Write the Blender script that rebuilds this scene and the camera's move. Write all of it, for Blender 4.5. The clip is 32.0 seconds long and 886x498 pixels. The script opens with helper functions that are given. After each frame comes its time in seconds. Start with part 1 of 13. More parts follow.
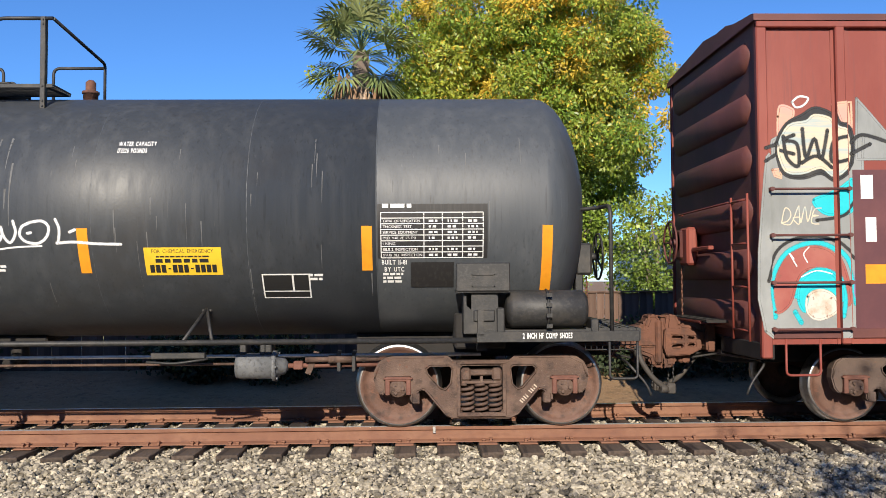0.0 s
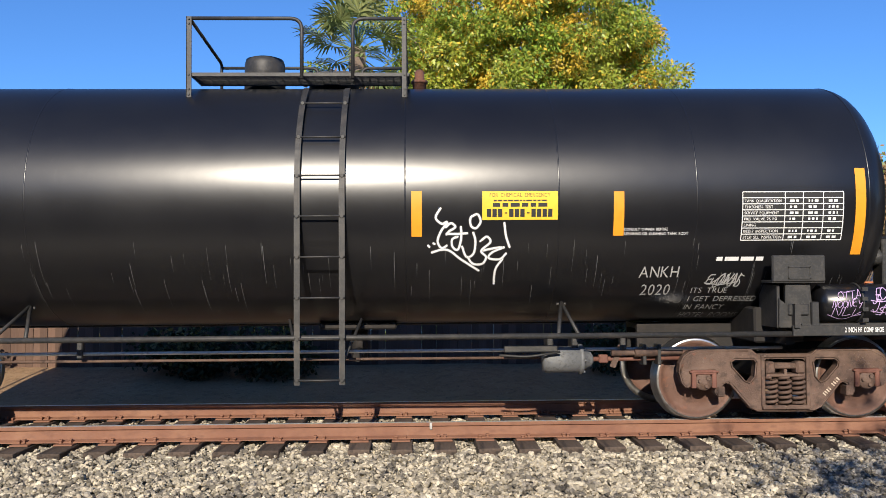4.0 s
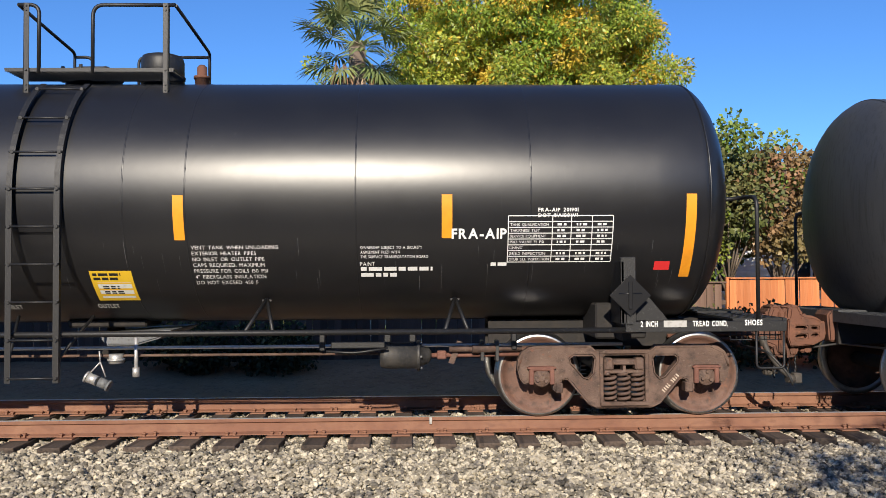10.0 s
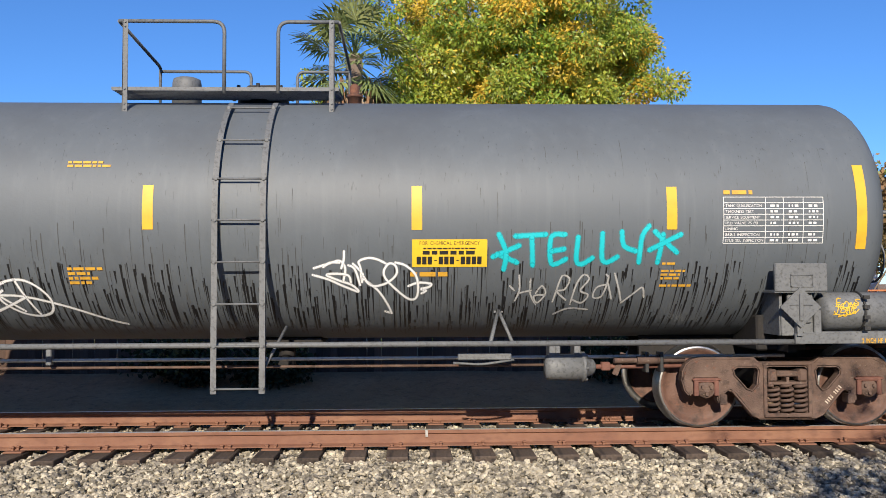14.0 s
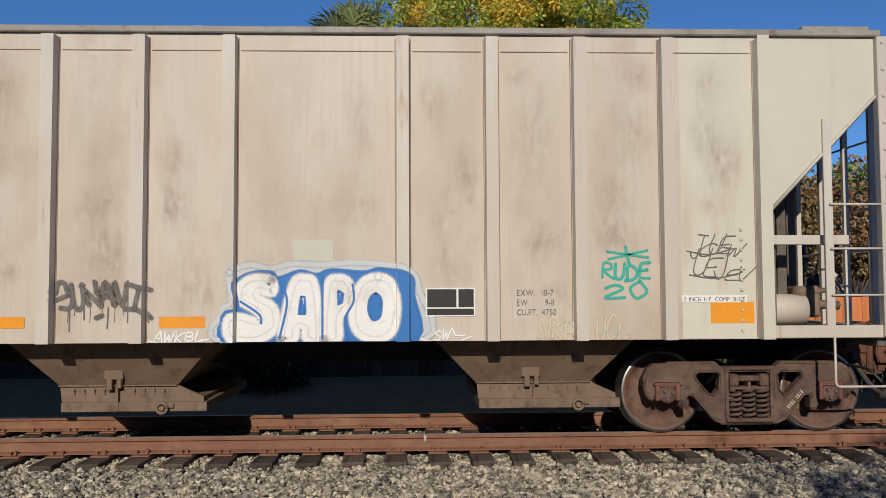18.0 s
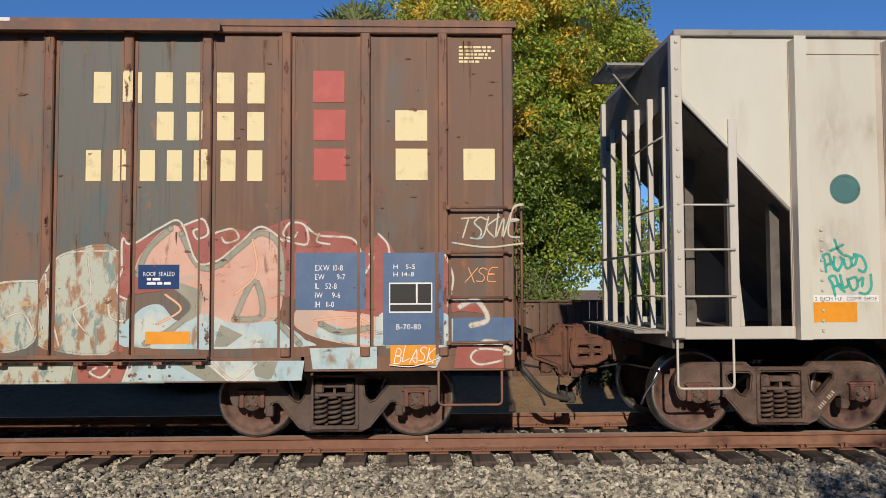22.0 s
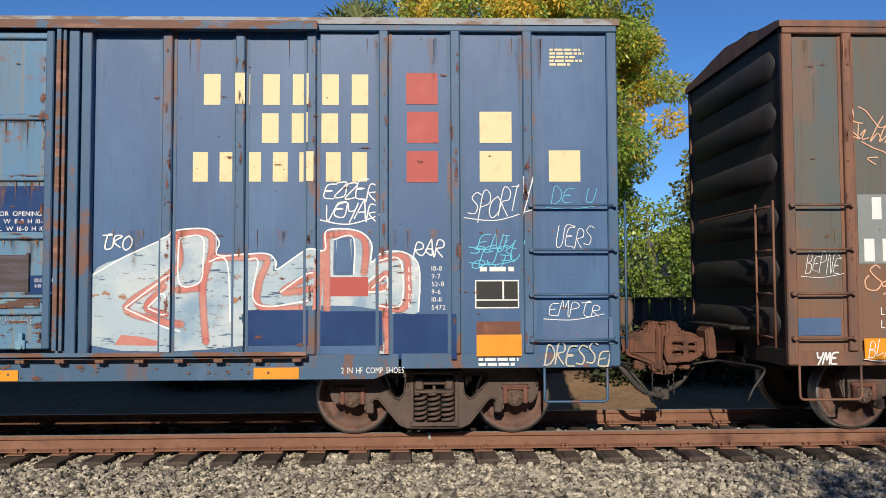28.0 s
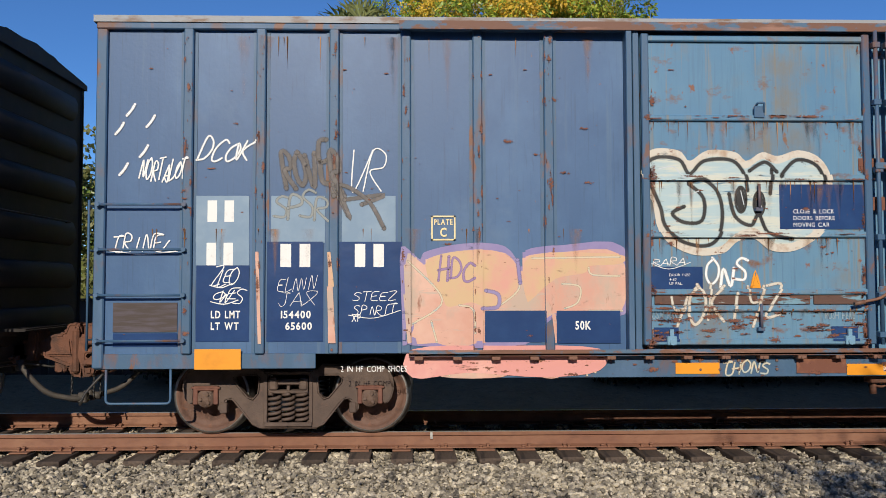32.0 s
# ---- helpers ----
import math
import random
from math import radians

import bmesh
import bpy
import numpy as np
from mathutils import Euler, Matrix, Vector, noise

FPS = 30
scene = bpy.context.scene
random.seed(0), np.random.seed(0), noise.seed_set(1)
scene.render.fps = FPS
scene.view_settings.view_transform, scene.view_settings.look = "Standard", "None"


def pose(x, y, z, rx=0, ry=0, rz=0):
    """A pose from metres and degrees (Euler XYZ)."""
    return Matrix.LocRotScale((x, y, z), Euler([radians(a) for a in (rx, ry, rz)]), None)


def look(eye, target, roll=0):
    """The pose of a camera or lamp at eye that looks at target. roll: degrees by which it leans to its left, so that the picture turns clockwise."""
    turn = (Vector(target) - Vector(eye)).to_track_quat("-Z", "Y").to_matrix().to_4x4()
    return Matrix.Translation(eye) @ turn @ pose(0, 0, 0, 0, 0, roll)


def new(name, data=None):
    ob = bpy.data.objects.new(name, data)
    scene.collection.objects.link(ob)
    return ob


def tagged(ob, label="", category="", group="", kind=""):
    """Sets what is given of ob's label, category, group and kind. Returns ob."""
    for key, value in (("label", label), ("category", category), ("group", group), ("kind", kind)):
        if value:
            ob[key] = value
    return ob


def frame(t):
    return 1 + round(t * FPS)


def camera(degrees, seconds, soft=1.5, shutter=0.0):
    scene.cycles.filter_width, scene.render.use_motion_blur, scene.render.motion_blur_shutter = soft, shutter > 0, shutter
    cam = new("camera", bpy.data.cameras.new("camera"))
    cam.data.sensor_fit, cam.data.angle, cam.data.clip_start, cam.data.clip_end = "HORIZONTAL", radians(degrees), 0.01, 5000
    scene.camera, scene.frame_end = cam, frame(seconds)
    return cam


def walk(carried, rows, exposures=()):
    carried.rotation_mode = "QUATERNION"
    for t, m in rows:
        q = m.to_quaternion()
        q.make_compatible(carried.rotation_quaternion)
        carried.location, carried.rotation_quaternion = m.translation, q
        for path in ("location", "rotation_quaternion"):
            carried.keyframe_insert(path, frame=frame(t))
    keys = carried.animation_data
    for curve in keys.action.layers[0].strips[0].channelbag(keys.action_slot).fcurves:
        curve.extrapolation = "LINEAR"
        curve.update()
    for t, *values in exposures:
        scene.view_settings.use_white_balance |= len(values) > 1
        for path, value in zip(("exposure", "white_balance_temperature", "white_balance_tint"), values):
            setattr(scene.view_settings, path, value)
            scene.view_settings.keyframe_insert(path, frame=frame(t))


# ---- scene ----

# ---------------------------------------------------------------- camera
EYE = (0.0, -9.866, 1.603)
cam = camera(56.98, 32.0, soft=0.45)
EXPOSURES = [(0, 0.47, 5750, 10), (15.4, 0.40, 5750, 10), (17.6, -0.36, 5750, 10), (19, -0.44, 5750, 10), (21, -0.30, 5750, 10), (24, -0.29, 5750, 10), (26, -0.05, 5750, 10), (28, -0.09, 5750, 10), (32, -0.14, 5750, 10)]
walk(cam, [(t, pose(*EYE, rx, ry, rz)) for t, rx, ry, rz in [
    (0, 92.239, 0.386, -1.379), (0.5, 92.177, 0.390, -1.397), (1, 92.128, 0.374, -1.414), (1.5, 92.083, 0.416, -1.434),
    (2, 92.071, 0.357, -1.481), (2.5, 91.975, 0.320, -1.514), (3, 91.960, 0.352, -1.574), (3.5, 92.020, 0.390, -1.612),
    (5.5, 91.700, 0.346, -1.622), (6, 91.655, 0.316, -1.656), (6.5, 91.689, 0.358, -1.692), (7, 91.731, 0.395, -1.769),
    (7.5, 91.832, 0.399, -1.805), (8, 91.772, 0.414, -1.782), (8.5, 91.705, 0.395, -1.785), (9, 91.633, 0.377, -1.730),
    (9.5, 91.567, 0.378, -1.651), (10, 91.613, 0.333, -1.615), (10.5, 91.629, 0.344, -1.659), (11, 91.583, 0.284, -1.787),
    (11.5, 92.000, 0.262, -1.893), (12, 92.583, 0.238, -1.926), (12.5, 92.734, 0.160, -1.886), (13, 92.683, 0.158, -1.856),
    (13.5, 92.578, 0.218, -1.882), (15.5, 92.337, 0.259, -1.863), (16, 92.363, 0.308, -1.917), (16.5, 92.508, 0.331, -1.946),
    (17, 92.671, 0.319, -1.971), (17.5, 92.767, 0.326, -2.010), (18, 92.796, 0.259, -1.980), (18.5, 92.757, 0.242, -1.946),
    (19, 92.757, 0.240, -1.946), (19.5, 92.704, 0.282, -1.963), (20, 92.664, 0.323, -1.945), (20.5, 92.738, 0.273, -1.907),
    (21, 92.795, 0.253, -1.887), (21.5, 92.808, 0.242, -1.880), (22, 92.827, 0.219, -1.871), (22.5, 92.852, 0.258, -1.862),
    (23, 92.865, 0.249, -1.861), (23.5, 92.909, 0.278, -1.877), (24, 92.924, 0.260, -1.861), (24.5, 92.872, 0.267, -1.820),
    (25, 92.838, 0.223, -1.748), (25.5, 92.741, 0.194, -1.668), (26, 92.664, 0.235, -1.669), (26.5, 92.549, 0.231, -1.704),
    (28.5, 92.690, 0.231, -1.629), (29, 92.648, 0.210, -1.560), (29.5, 92.598, 0.221, -1.555), (30, 92.635, 0.251, -1.609),
    (30.5, 92.808, 0.261, -1.667), (31, 92.859, 0.163, -1.627), (31.5, 92.803, 0.153, -1.594), (32, 92.621, 0.118, -1.523),
]], EXPOSURES)

# how far the train has rolled, every two seconds
ROLLED = [0.000, 9.466, 18.738, 28.092, 37.314, 46.225, 54.756, 62.943, 70.805, 78.332, 85.515, 92.357, 98.958, 105.310, 111.367, 117.099, 122.373]


def rolled(t):
    """Metres that the train has gone by t: a smooth curve through ROLLED."""
    n = len(ROLLED)
    i = max(0, min(int(t / 2), n - 2))
    f = t / 2 - i
    p1, p2 = ROLLED[i], ROLLED[i + 1]
    p0 = ROLLED[i - 1] if i else 2 * p1 - p2
    p3 = ROLLED[i + 2] if i + 2 < n else 2 * p2 - p1
    return p1 + 0.5 * f * (p2 - p0 + f * (2 * p0 - 5 * p1 + 4 * p2 - p3 + f * (3 * (p1 - p2) + p3 - p0)))


# ---------------------------------------------------------------- daylight
SUN_UP, SUN_SIDE = 25.0, 6.0      # height, and how far to the left of straight behind the viewer
world = bpy.data.worlds.new("world")
scene.world = world
world.use_nodes = True
wn = world.node_tree.nodes
sky = wn.new("ShaderNodeTexSky")
sky.sky_type, sky.sun_disc = "NISHITA", False
sky.sun_elevation, sky.sun_rotation = radians(SUN_UP), radians(180 + SUN_SIDE)
sky.air_density, sky.dust_density, sky.ozone_density, sky.altitude = 1.0, 0.0, 8.0, 1200.0
wn["Background"].inputs["Strength"].default_value = 0.106
world.node_tree.links.new(sky.outputs["Color"], wn["Background"].inputs["Color"])

sun_data = bpy.data.lights.new("sun", "SUN")
sun_data.energy, sun_data.angle, sun_data.color = 5.0, radians(0.5), (1.0, 0.83, 0.60)
to_sun = Vector((-math.sin(radians(SUN_SIDE)) * math.cos(radians(SUN_UP)),
                 -math.cos(radians(SUN_SIDE)) * math.cos(radians(SUN_UP)), math.sin(radians(SUN_UP))))
sun = new("sun", sun_data)
sun.matrix_world = look(to_sun * 60, (0, 0, 0))


# ---------------------------------------------------------------- materials
def mat(name, color, rough=0.6, metal=0.0, layers=(), bump=0.0, bump_scale=40.0, vary=0.0, spec=0.5, coat=0.0, leaf=0.0):
    """layers: (colour, scale or (sx, sy, sz), from, to[, roughness]): noise patches laid over the base at real size."""
    m = bpy.data.materials.new(name)
    m.use_nodes = True
    nt = m.node_tree
    n, link = nt.nodes, nt.links.new
    b = n["Principled BSDF"]
    tc = n.new("ShaderNodeTexCoord")
    info = n.new("ShaderNodeObjectInfo")
    col = n.new("ShaderNodeRGB")
    col.outputs[0].default_value = (*color, 1)
    out = col.outputs[0]
    rv = n.new("ShaderNodeValue")
    rv.outputs[0].default_value = rough
    rout = rv.outputs[0]
    seed = sum(map(ord, name)) % 17
    for i, lay in enumerate(layers):
        c, sc, lo, hi = lay[:4]
        mp = n.new("ShaderNodeMapping")
        s3 = sc if isinstance(sc, tuple) else (sc, sc, sc)
        mp.inputs["Scale"].default_value = s3
        mp.inputs["Location"].default_value = (seed + 3.7 * i, 1.3 * i, 2.1 * i)
        link(tc.outputs["Object"], mp.inputs["Vector"])
        nz = n.new("ShaderNodeTexNoise")
        nz.inputs["Scale"].default_value, nz.inputs["Detail"].default_value, nz.inputs["Roughness"].default_value = 1.0, 7.0, 0.62
        link(mp.outputs["Vector"], nz.inputs["Vector"])
        mr = n.new("ShaderNodeMapRange")
        mr.inputs["From Min"].default_value, mr.inputs["From Max"].default_value = lo, hi
        link(nz.outputs["Fac"], mr.inputs["Value"])
        mx = n.new("ShaderNodeMix")
        mx.data_type = "RGBA"
        link(mr.outputs["Result"], mx.inputs["Factor"])
        link(out, mx.inputs[6])
        mx.inputs[7].default_value = (*c, 1)
        out = mx.outputs[2]
        if len(lay) > 4:
            mf = n.new("ShaderNodeMix")
            link(mr.outputs["Result"], mf.inputs["Factor"])
            link(rout, mf.inputs[2])
            mf.inputs[3].default_value = lay[4]
            rout = mf.outputs[0]
    if vary:
        hs = n.new("ShaderNodeHueSaturation")
        src = info.outputs["Random"]
        if vary < 0:
            src = n.new("ShaderNodeNewGeometry").outputs["Random Per Island"]
        mr = n.new("ShaderNodeMapRange")
        mr.inputs["To Min"].default_value, mr.inputs["To Max"].default_value = 1 - abs(vary), 1 + abs(vary)
        link(src, mr.inputs["Value"])
        link(mr.outputs["Result"], hs.inputs["Value"])
        link(out, hs.inputs["Color"])
        out = hs.outputs["Color"]
    link(out, b.inputs["Base Color"])
    link(rout, b.inputs["Roughness"])
    b.inputs["Metallic"].default_value = metal
    b.inputs["Specular IOR Level"].default_value = spec
    b.inputs["Coat Weight"].default_value = coat
    b.inputs["Coat Roughness"].default_value = 0.25
    if leaf:
        b.inputs["Subsurface Weight"].default_value = 0.0
        tr = n.new("ShaderNodeBsdfTranslucent")
        link(out, tr.inputs["Color"])
        ms = n.new("ShaderNodeMixShader")
        ms.inputs["Fac"].default_value = leaf
        link(b.outputs["BSDF"], ms.inputs[1])
        link(tr.outputs["BSDF"], ms.inputs[2])
        link(ms.outputs["Shader"], n["Material Output"].inputs["Surface"])
    if bump:
        nz = n.new("ShaderNodeTexNoise")
        nz.inputs["Scale"].default_value, nz.inputs["Detail"].default_value = bump_scale, 5.0
        link(tc.outputs["Object"], nz.inputs["Vector"])
        bp = n.new("ShaderNodeBump")
        bp.inputs["Strength"].default_value, bp.inputs["Distance"].default_value = bump, 0.02
        link(nz.outputs["Fac"], bp.inputs["Height"])
        link(bp.outputs["Normal"], b.inputs["Normal"])
    return m


STREAK = (9.0, 9.0, 0.35)           # vertical run marks
FINE = (30.0, 30.0, 1.2)
dusty = (0.075, 0.066, 0.056)
M = {}
M["black_gloss"] = mat("black_gloss_paint", (0.007, 0.007, 0.0085), 0.30, 0, [((0.020, 0.020, 0.021), FINE, 0.62, 0.9, 0.36), ((0.010, 0.010, 0.011), 0.9, 0.4, 0.7, 0.33)], 0.02, 6, spec=0.65)
M["black_satin"] = mat("black_satin_paint", (0.0095, 0.0095, 0.011), 0.34, 0, [((0.026, 0.026, 0.027), FINE, 0.60, 0.9, 0.42), ((0.013, 0.013, 0.014), 0.8, 0.4, 0.7, 0.38)], 0.03, 6, spec=0.65)
M["black_worn"] = mat("weathered_black_paint", (0.045, 0.050, 0.056), 0.46, 0, [((0.062, 0.067, 0.073), STREAK, 0.45, 0.75, 0.6), ((0.078, 0.080, 0.083), (26.0, 26.0, 0.7), 0.64, 0.74), ((0.030, 0.032, 0.035), FINE, 0.55, 0.75), ((0.042, 0.041, 0.040), 1.1, 0.55, 0.8)], 0.05, 30)
M["grey_worn"] = mat("faded_grey_black_tank_paint", (0.064, 0.071, 0.079), 0.5, 0, [((0.086, 0.092, 0.099), STREAK, 0.45, 0.75, 0.6), ((0.10, 0.105, 0.11), (26.0, 26.0, 0.7), 0.64, 0.74), ((0.044, 0.047, 0.051), FINE, 0.55, 0.75)], 0.05, 30)
M["black_matte"] = mat("dull_black_paint", (0.041, 0.043, 0.047), 0.46, 0, [((0.055, 0.056, 0.058), (1.4, 1.4, 0.5), 0.42, 0.7, 0.6), ((0.020, 0.020, 0.021), FINE, 0.5, 0.75), ((0.060, 0.047, 0.038), (3.5, 3.5, 0.2), 0.66, 0.8)], 0.04, 30)
M["grey_tank"] = mat("faded_grey_black_paint", (0.108, 0.122, 0.137), 0.55, 0, [((0.130, 0.144, 0.159), STREAK, 0.5, 0.85), ((0.055, 0.060, 0.066), (34.0, 34.0, 0.5), 0.62, 0.72), ((0.09, 0.098, 0.108), 0.7, 0.45, 0.75)], 0.05, 30)
M["frame_black"] = mat("black_steel", (0.025, 0.025, 0.025), 0.55, 0, [(dusty, 5.0, 0.5, 0.8), ((0.05, 0.047, 0.045), 30.0, 0.5, 0.7)], 0.1, 60)
M["frame_grey"] = mat("grey_steel", (0.135, 0.14, 0.145), 0.6, 0, [((0.19, 0.193, 0.195), 5.0, 0.5, 0.8), ((0.075, 0.074, 0.073), 30.0, 0.5, 0.7)], 0.1, 60)
M["frame_slate"] = mat("dark_slate_steel", (0.058, 0.061, 0.066), 0.6, 0, [((0.092, 0.094, 0.097), 5.0, 0.5, 0.8), ((0.035, 0.034, 0.034), 30.0, 0.5, 0.7)], 0.1, 60)
M["frame_paint"] = mat("speckled_black_frame_paint", (0.012, 0.012, 0.013), 0.5, 0, [((0.055, 0.053, 0.05), 45.0, 0.58, 0.70)], 0.1, 60)
# underframe steel kept near black: deep shade below the cars put into colour
M["dark_under"] = mat("sooty_steel", (0.016, 0.014, 0.013), 0.8, 0, [((0.04, 0.031, 0.026), 6.0, 0.5, 0.8)], 0.15, 50)
M["truck"] = mat("brown_dusty_cast_steel", (0.098, 0.060, 0.044), 0.75, 0, [((0.155, 0.100, 0.074), 3.0, 0.46, 0.66), ((0.045, 0.028, 0.022), 7.0, 0.52, 0.66), ((0.165, 0.072, 0.043), 12.0, 0.60, 0.74), ((0.19, 0.145, 0.11), 30.0, 0.60, 0.72)], 0.4, 60)
M["wheel"] = mat("rust_brown_wheel_steel", (0.115, 0.060, 0.042), 0.7, 0, [((0.17, 0.095, 0.07), 3.0, 0.45, 0.65), ((0.055, 0.033, 0.026), 6.0, 0.52, 0.68), ((0.19, 0.08, 0.045), 10.0, 0.60, 0.74)], 0.3, 60)
M["tread"] = mat("polished_wheel_tread", (0.55, 0.54, 0.52), 0.32, 1.0, [((0.3, 0.28, 0.26), 20.0, 0.5, 0.8)])
M["adapter"] = mat("red_brown_casting", (0.14, 0.060, 0.042), 0.75, 0, [((0.22, 0.1, 0.07), 8.0, 0.45, 0.75)], 0.25, 70)
M["coupler"] = mat("rusty_cast_coupler", (0.145, 0.062, 0.036), 0.8, 0, [((0.07, 0.037, 0.026), 5.0, 0.45, 0.68), ((0.24, 0.10, 0.05), 9.0, 0.56, 0.76)], 0.35, 60)
M["hose"] = mat("black_rubber_hose", (0.055, 0.048, 0.042), 0.7, 0, [((0.11, 0.095, 0.08), 9.0, 0.5, 0.8)], 0.1, 60)
M["galv"] = mat("pale_galvanised_steel", (0.5, 0.49, 0.47), 0.5, 0.6, [((0.3, 0.28, 0.26), 25.0, 0.5, 0.75)])
M["orange"] = mat("orange_reflective_tape", (0.78, 0.31, 0.01), 0.45, 0, [((0.62, 0.24, 0.01), 5.0, 0.5, 0.8)])
M["amber"] = mat("amber_reflective_tape", (0.72, 0.42, 0.02), 0.5, 0, [((0.6, 0.33, 0.02), 5.0, 0.5, 0.8)])
M["white"] = mat("white_stencil_paint", (0.78, 0.78, 0.76), 0.6, 0, [((0.55, 0.55, 0.53), 14.0, 0.55, 0.8)])
M["rail"] = mat("rusty_rail_steel", (0.20, 0.092, 0.055), 0.75, 0, [((0.26, 0.135, 0.08), 2.0, 0.42, 0.7), ((0.15, 0.07, 0.045), (6.0, 12.0, 12.0), 0.5, 0.75)], 0.2, 70)
M["railhead"] = mat("polished_rail_head", (0.80, 0.78, 0.75), 0.38, 0.55, [((0.6, 0.55, 0.5), (3.0, 30.0, 30.0), 0.5, 0.75)])
M["tie"] = mat("creosoted_timber", (0.062, 0.044, 0.033), 0.85, 0, [((0.11, 0.082, 0.062), (12.0, 1.0, 14.0), 0.45, 0.78), ((0.025, 0.019, 0.016), (25.0, 1.6, 25.0), 0.48, 0.66)], 0.5, 40, vary=0.4)
M["stone"] = mat("grey_and_cream_ballast_stone", (0.36, 0.315, 0.235), 0.85, 0, [((0.50, 0.445, 0.335), 9.0, 0.42, 0.62), ((0.11, 0.098, 0.084), 5.0, 0.5, 0.62), ((0.22, 0.195, 0.155), 40.0, 0.45, 0.7)], 0.3, 90, vary=-0.68)
M["dirt"] = mat("dry_tan_soil", (0.27, 0.165, 0.080), 0.9, 0, [((0.34, 0.22, 0.115), 1.5, 0.4, 0.7), ((0.15, 0.095, 0.05), 6.0, 0.5, 0.75), ((0.42, 0.31, 0.19), 30.0, 0.55, 0.7), ((0.09, 0.072, 0.03), 14.0, 0.60, 0.7)], 0.5, 25)
M["fence"] = mat("weathered_brown_board", (0.115, 0.068, 0.047), 0.85, 0, [((0.18, 0.12, 0.087), (9.0, 9.0, 0.5), 0.42, 0.72), ((0.07, 0.043, 0.032), (20.0, 20.0, 0.8), 0.52, 0.75)], 0.3, 50, vary=0.4)
M["fence_orange"] = mat("orange_stained_board", (0.5, 0.17, 0.055), 0.8, 0, [((0.6, 0.24, 0.09), (9.0, 9.0, 0.5), 0.42, 0.72), ((0.3, 0.1, 0.04), (20.0, 20.0, 0.8), 0.52, 0.75)], 0.3, 50, vary=0.2)
M["leaf"] = mat("green_leaves", (0.27, 0.38, 0.05), 0.38, 0, [((0.42, 0.45, 0.06), 0.5, 0.44, 0.62)], vary=-0.45, leaf=0.40)
M["leaf_yellow"] = mat("yellowing_leaves", (0.78, 0.52, 0.05), 0.5, 0, [((0.50, 0.43, 0.055), 0.8, 0.45, 0.65)], vary=-0.3, leaf=0.38)
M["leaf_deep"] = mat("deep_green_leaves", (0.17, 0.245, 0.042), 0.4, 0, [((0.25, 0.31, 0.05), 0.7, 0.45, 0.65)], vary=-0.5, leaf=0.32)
# near-black tone that puts the shade under the cars into leaf colour
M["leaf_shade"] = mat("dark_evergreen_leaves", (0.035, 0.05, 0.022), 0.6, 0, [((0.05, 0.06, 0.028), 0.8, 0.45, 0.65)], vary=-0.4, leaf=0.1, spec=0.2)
M["leaf_dark"] = mat("dark_green_hedge_leaves", (0.145, 0.17, 0.045), 0.55, 0, [((0.19, 0.175, 0.065), 0.6, 0.42, 0.65)], vary=-0.4, leaf=0.25)
M["leaf_rust"] = mat("reddish_autumn_leaves", (0.30, 0.17, 0.08), 0.55, 0, [((0.22, 0.19, 0.07), 0.6, 0.42, 0.65)], vary=-0.4, leaf=0.25)
M["frond"] = mat("grey_green_palm_frond", (0.20, 0.25, 0.085), 0.42, 0, [((0.28, 0.28, 0.11), 1.0, 0.45, 0.7)], vary=-0.25, leaf=0.15)
M["dead_frond"] = mat("dry_tan_palm_skirt", (0.36, 0.27, 0.19), 0.85, 0, [((0.2, 0.13, 0.085), 1.2, 0.42, 0.7)], vary=-0.4)
M["dead_frond_brown"] = mat("fresh_brown_dead_fronds", (0.26, 0.15, 0.075), 0.8, 0, [((0.15, 0.085, 0.045), 1.2, 0.42, 0.7)], vary=-0.35)
M["bark"] = mat("grey_brown_bark", (0.16, 0.12, 0.09), 0.9, 0, [((0.25, 0.2, 0.155), (6.0, 6.0, 1.5), 0.45, 0.7)], 0.4, 30)
M["cream_stencil"] = mat("worn_cream_stencil", (0.50, 0.42, 0.33), 0.7, 0, [((0.2, 0.13, 0.09), 30.0, 0.52, 0.62)])


# ---------------------------------------------------------------- mesh helpers
def box(bm, x0, x1, y0, y1, z0, z1, bev=0.0):
    vs = [bm.verts.new((x, y, z)) for x in (x0, x1) for y in (y0, y1) for z in (z0, z1)]
    fs = [bm.faces.new([vs[i] for i in q]) for q in ((0, 1, 3, 2), (4, 6, 7, 5), (0, 4, 5, 1), (2, 3, 7, 6), (0, 2, 6, 4), (1, 5, 7, 3))]
    if bev:
        es = list({e for f in fs for e in f.edges})
        bmesh.ops.bevel(bm, geom=es, offset=bev, segments=1, affect="EDGES")


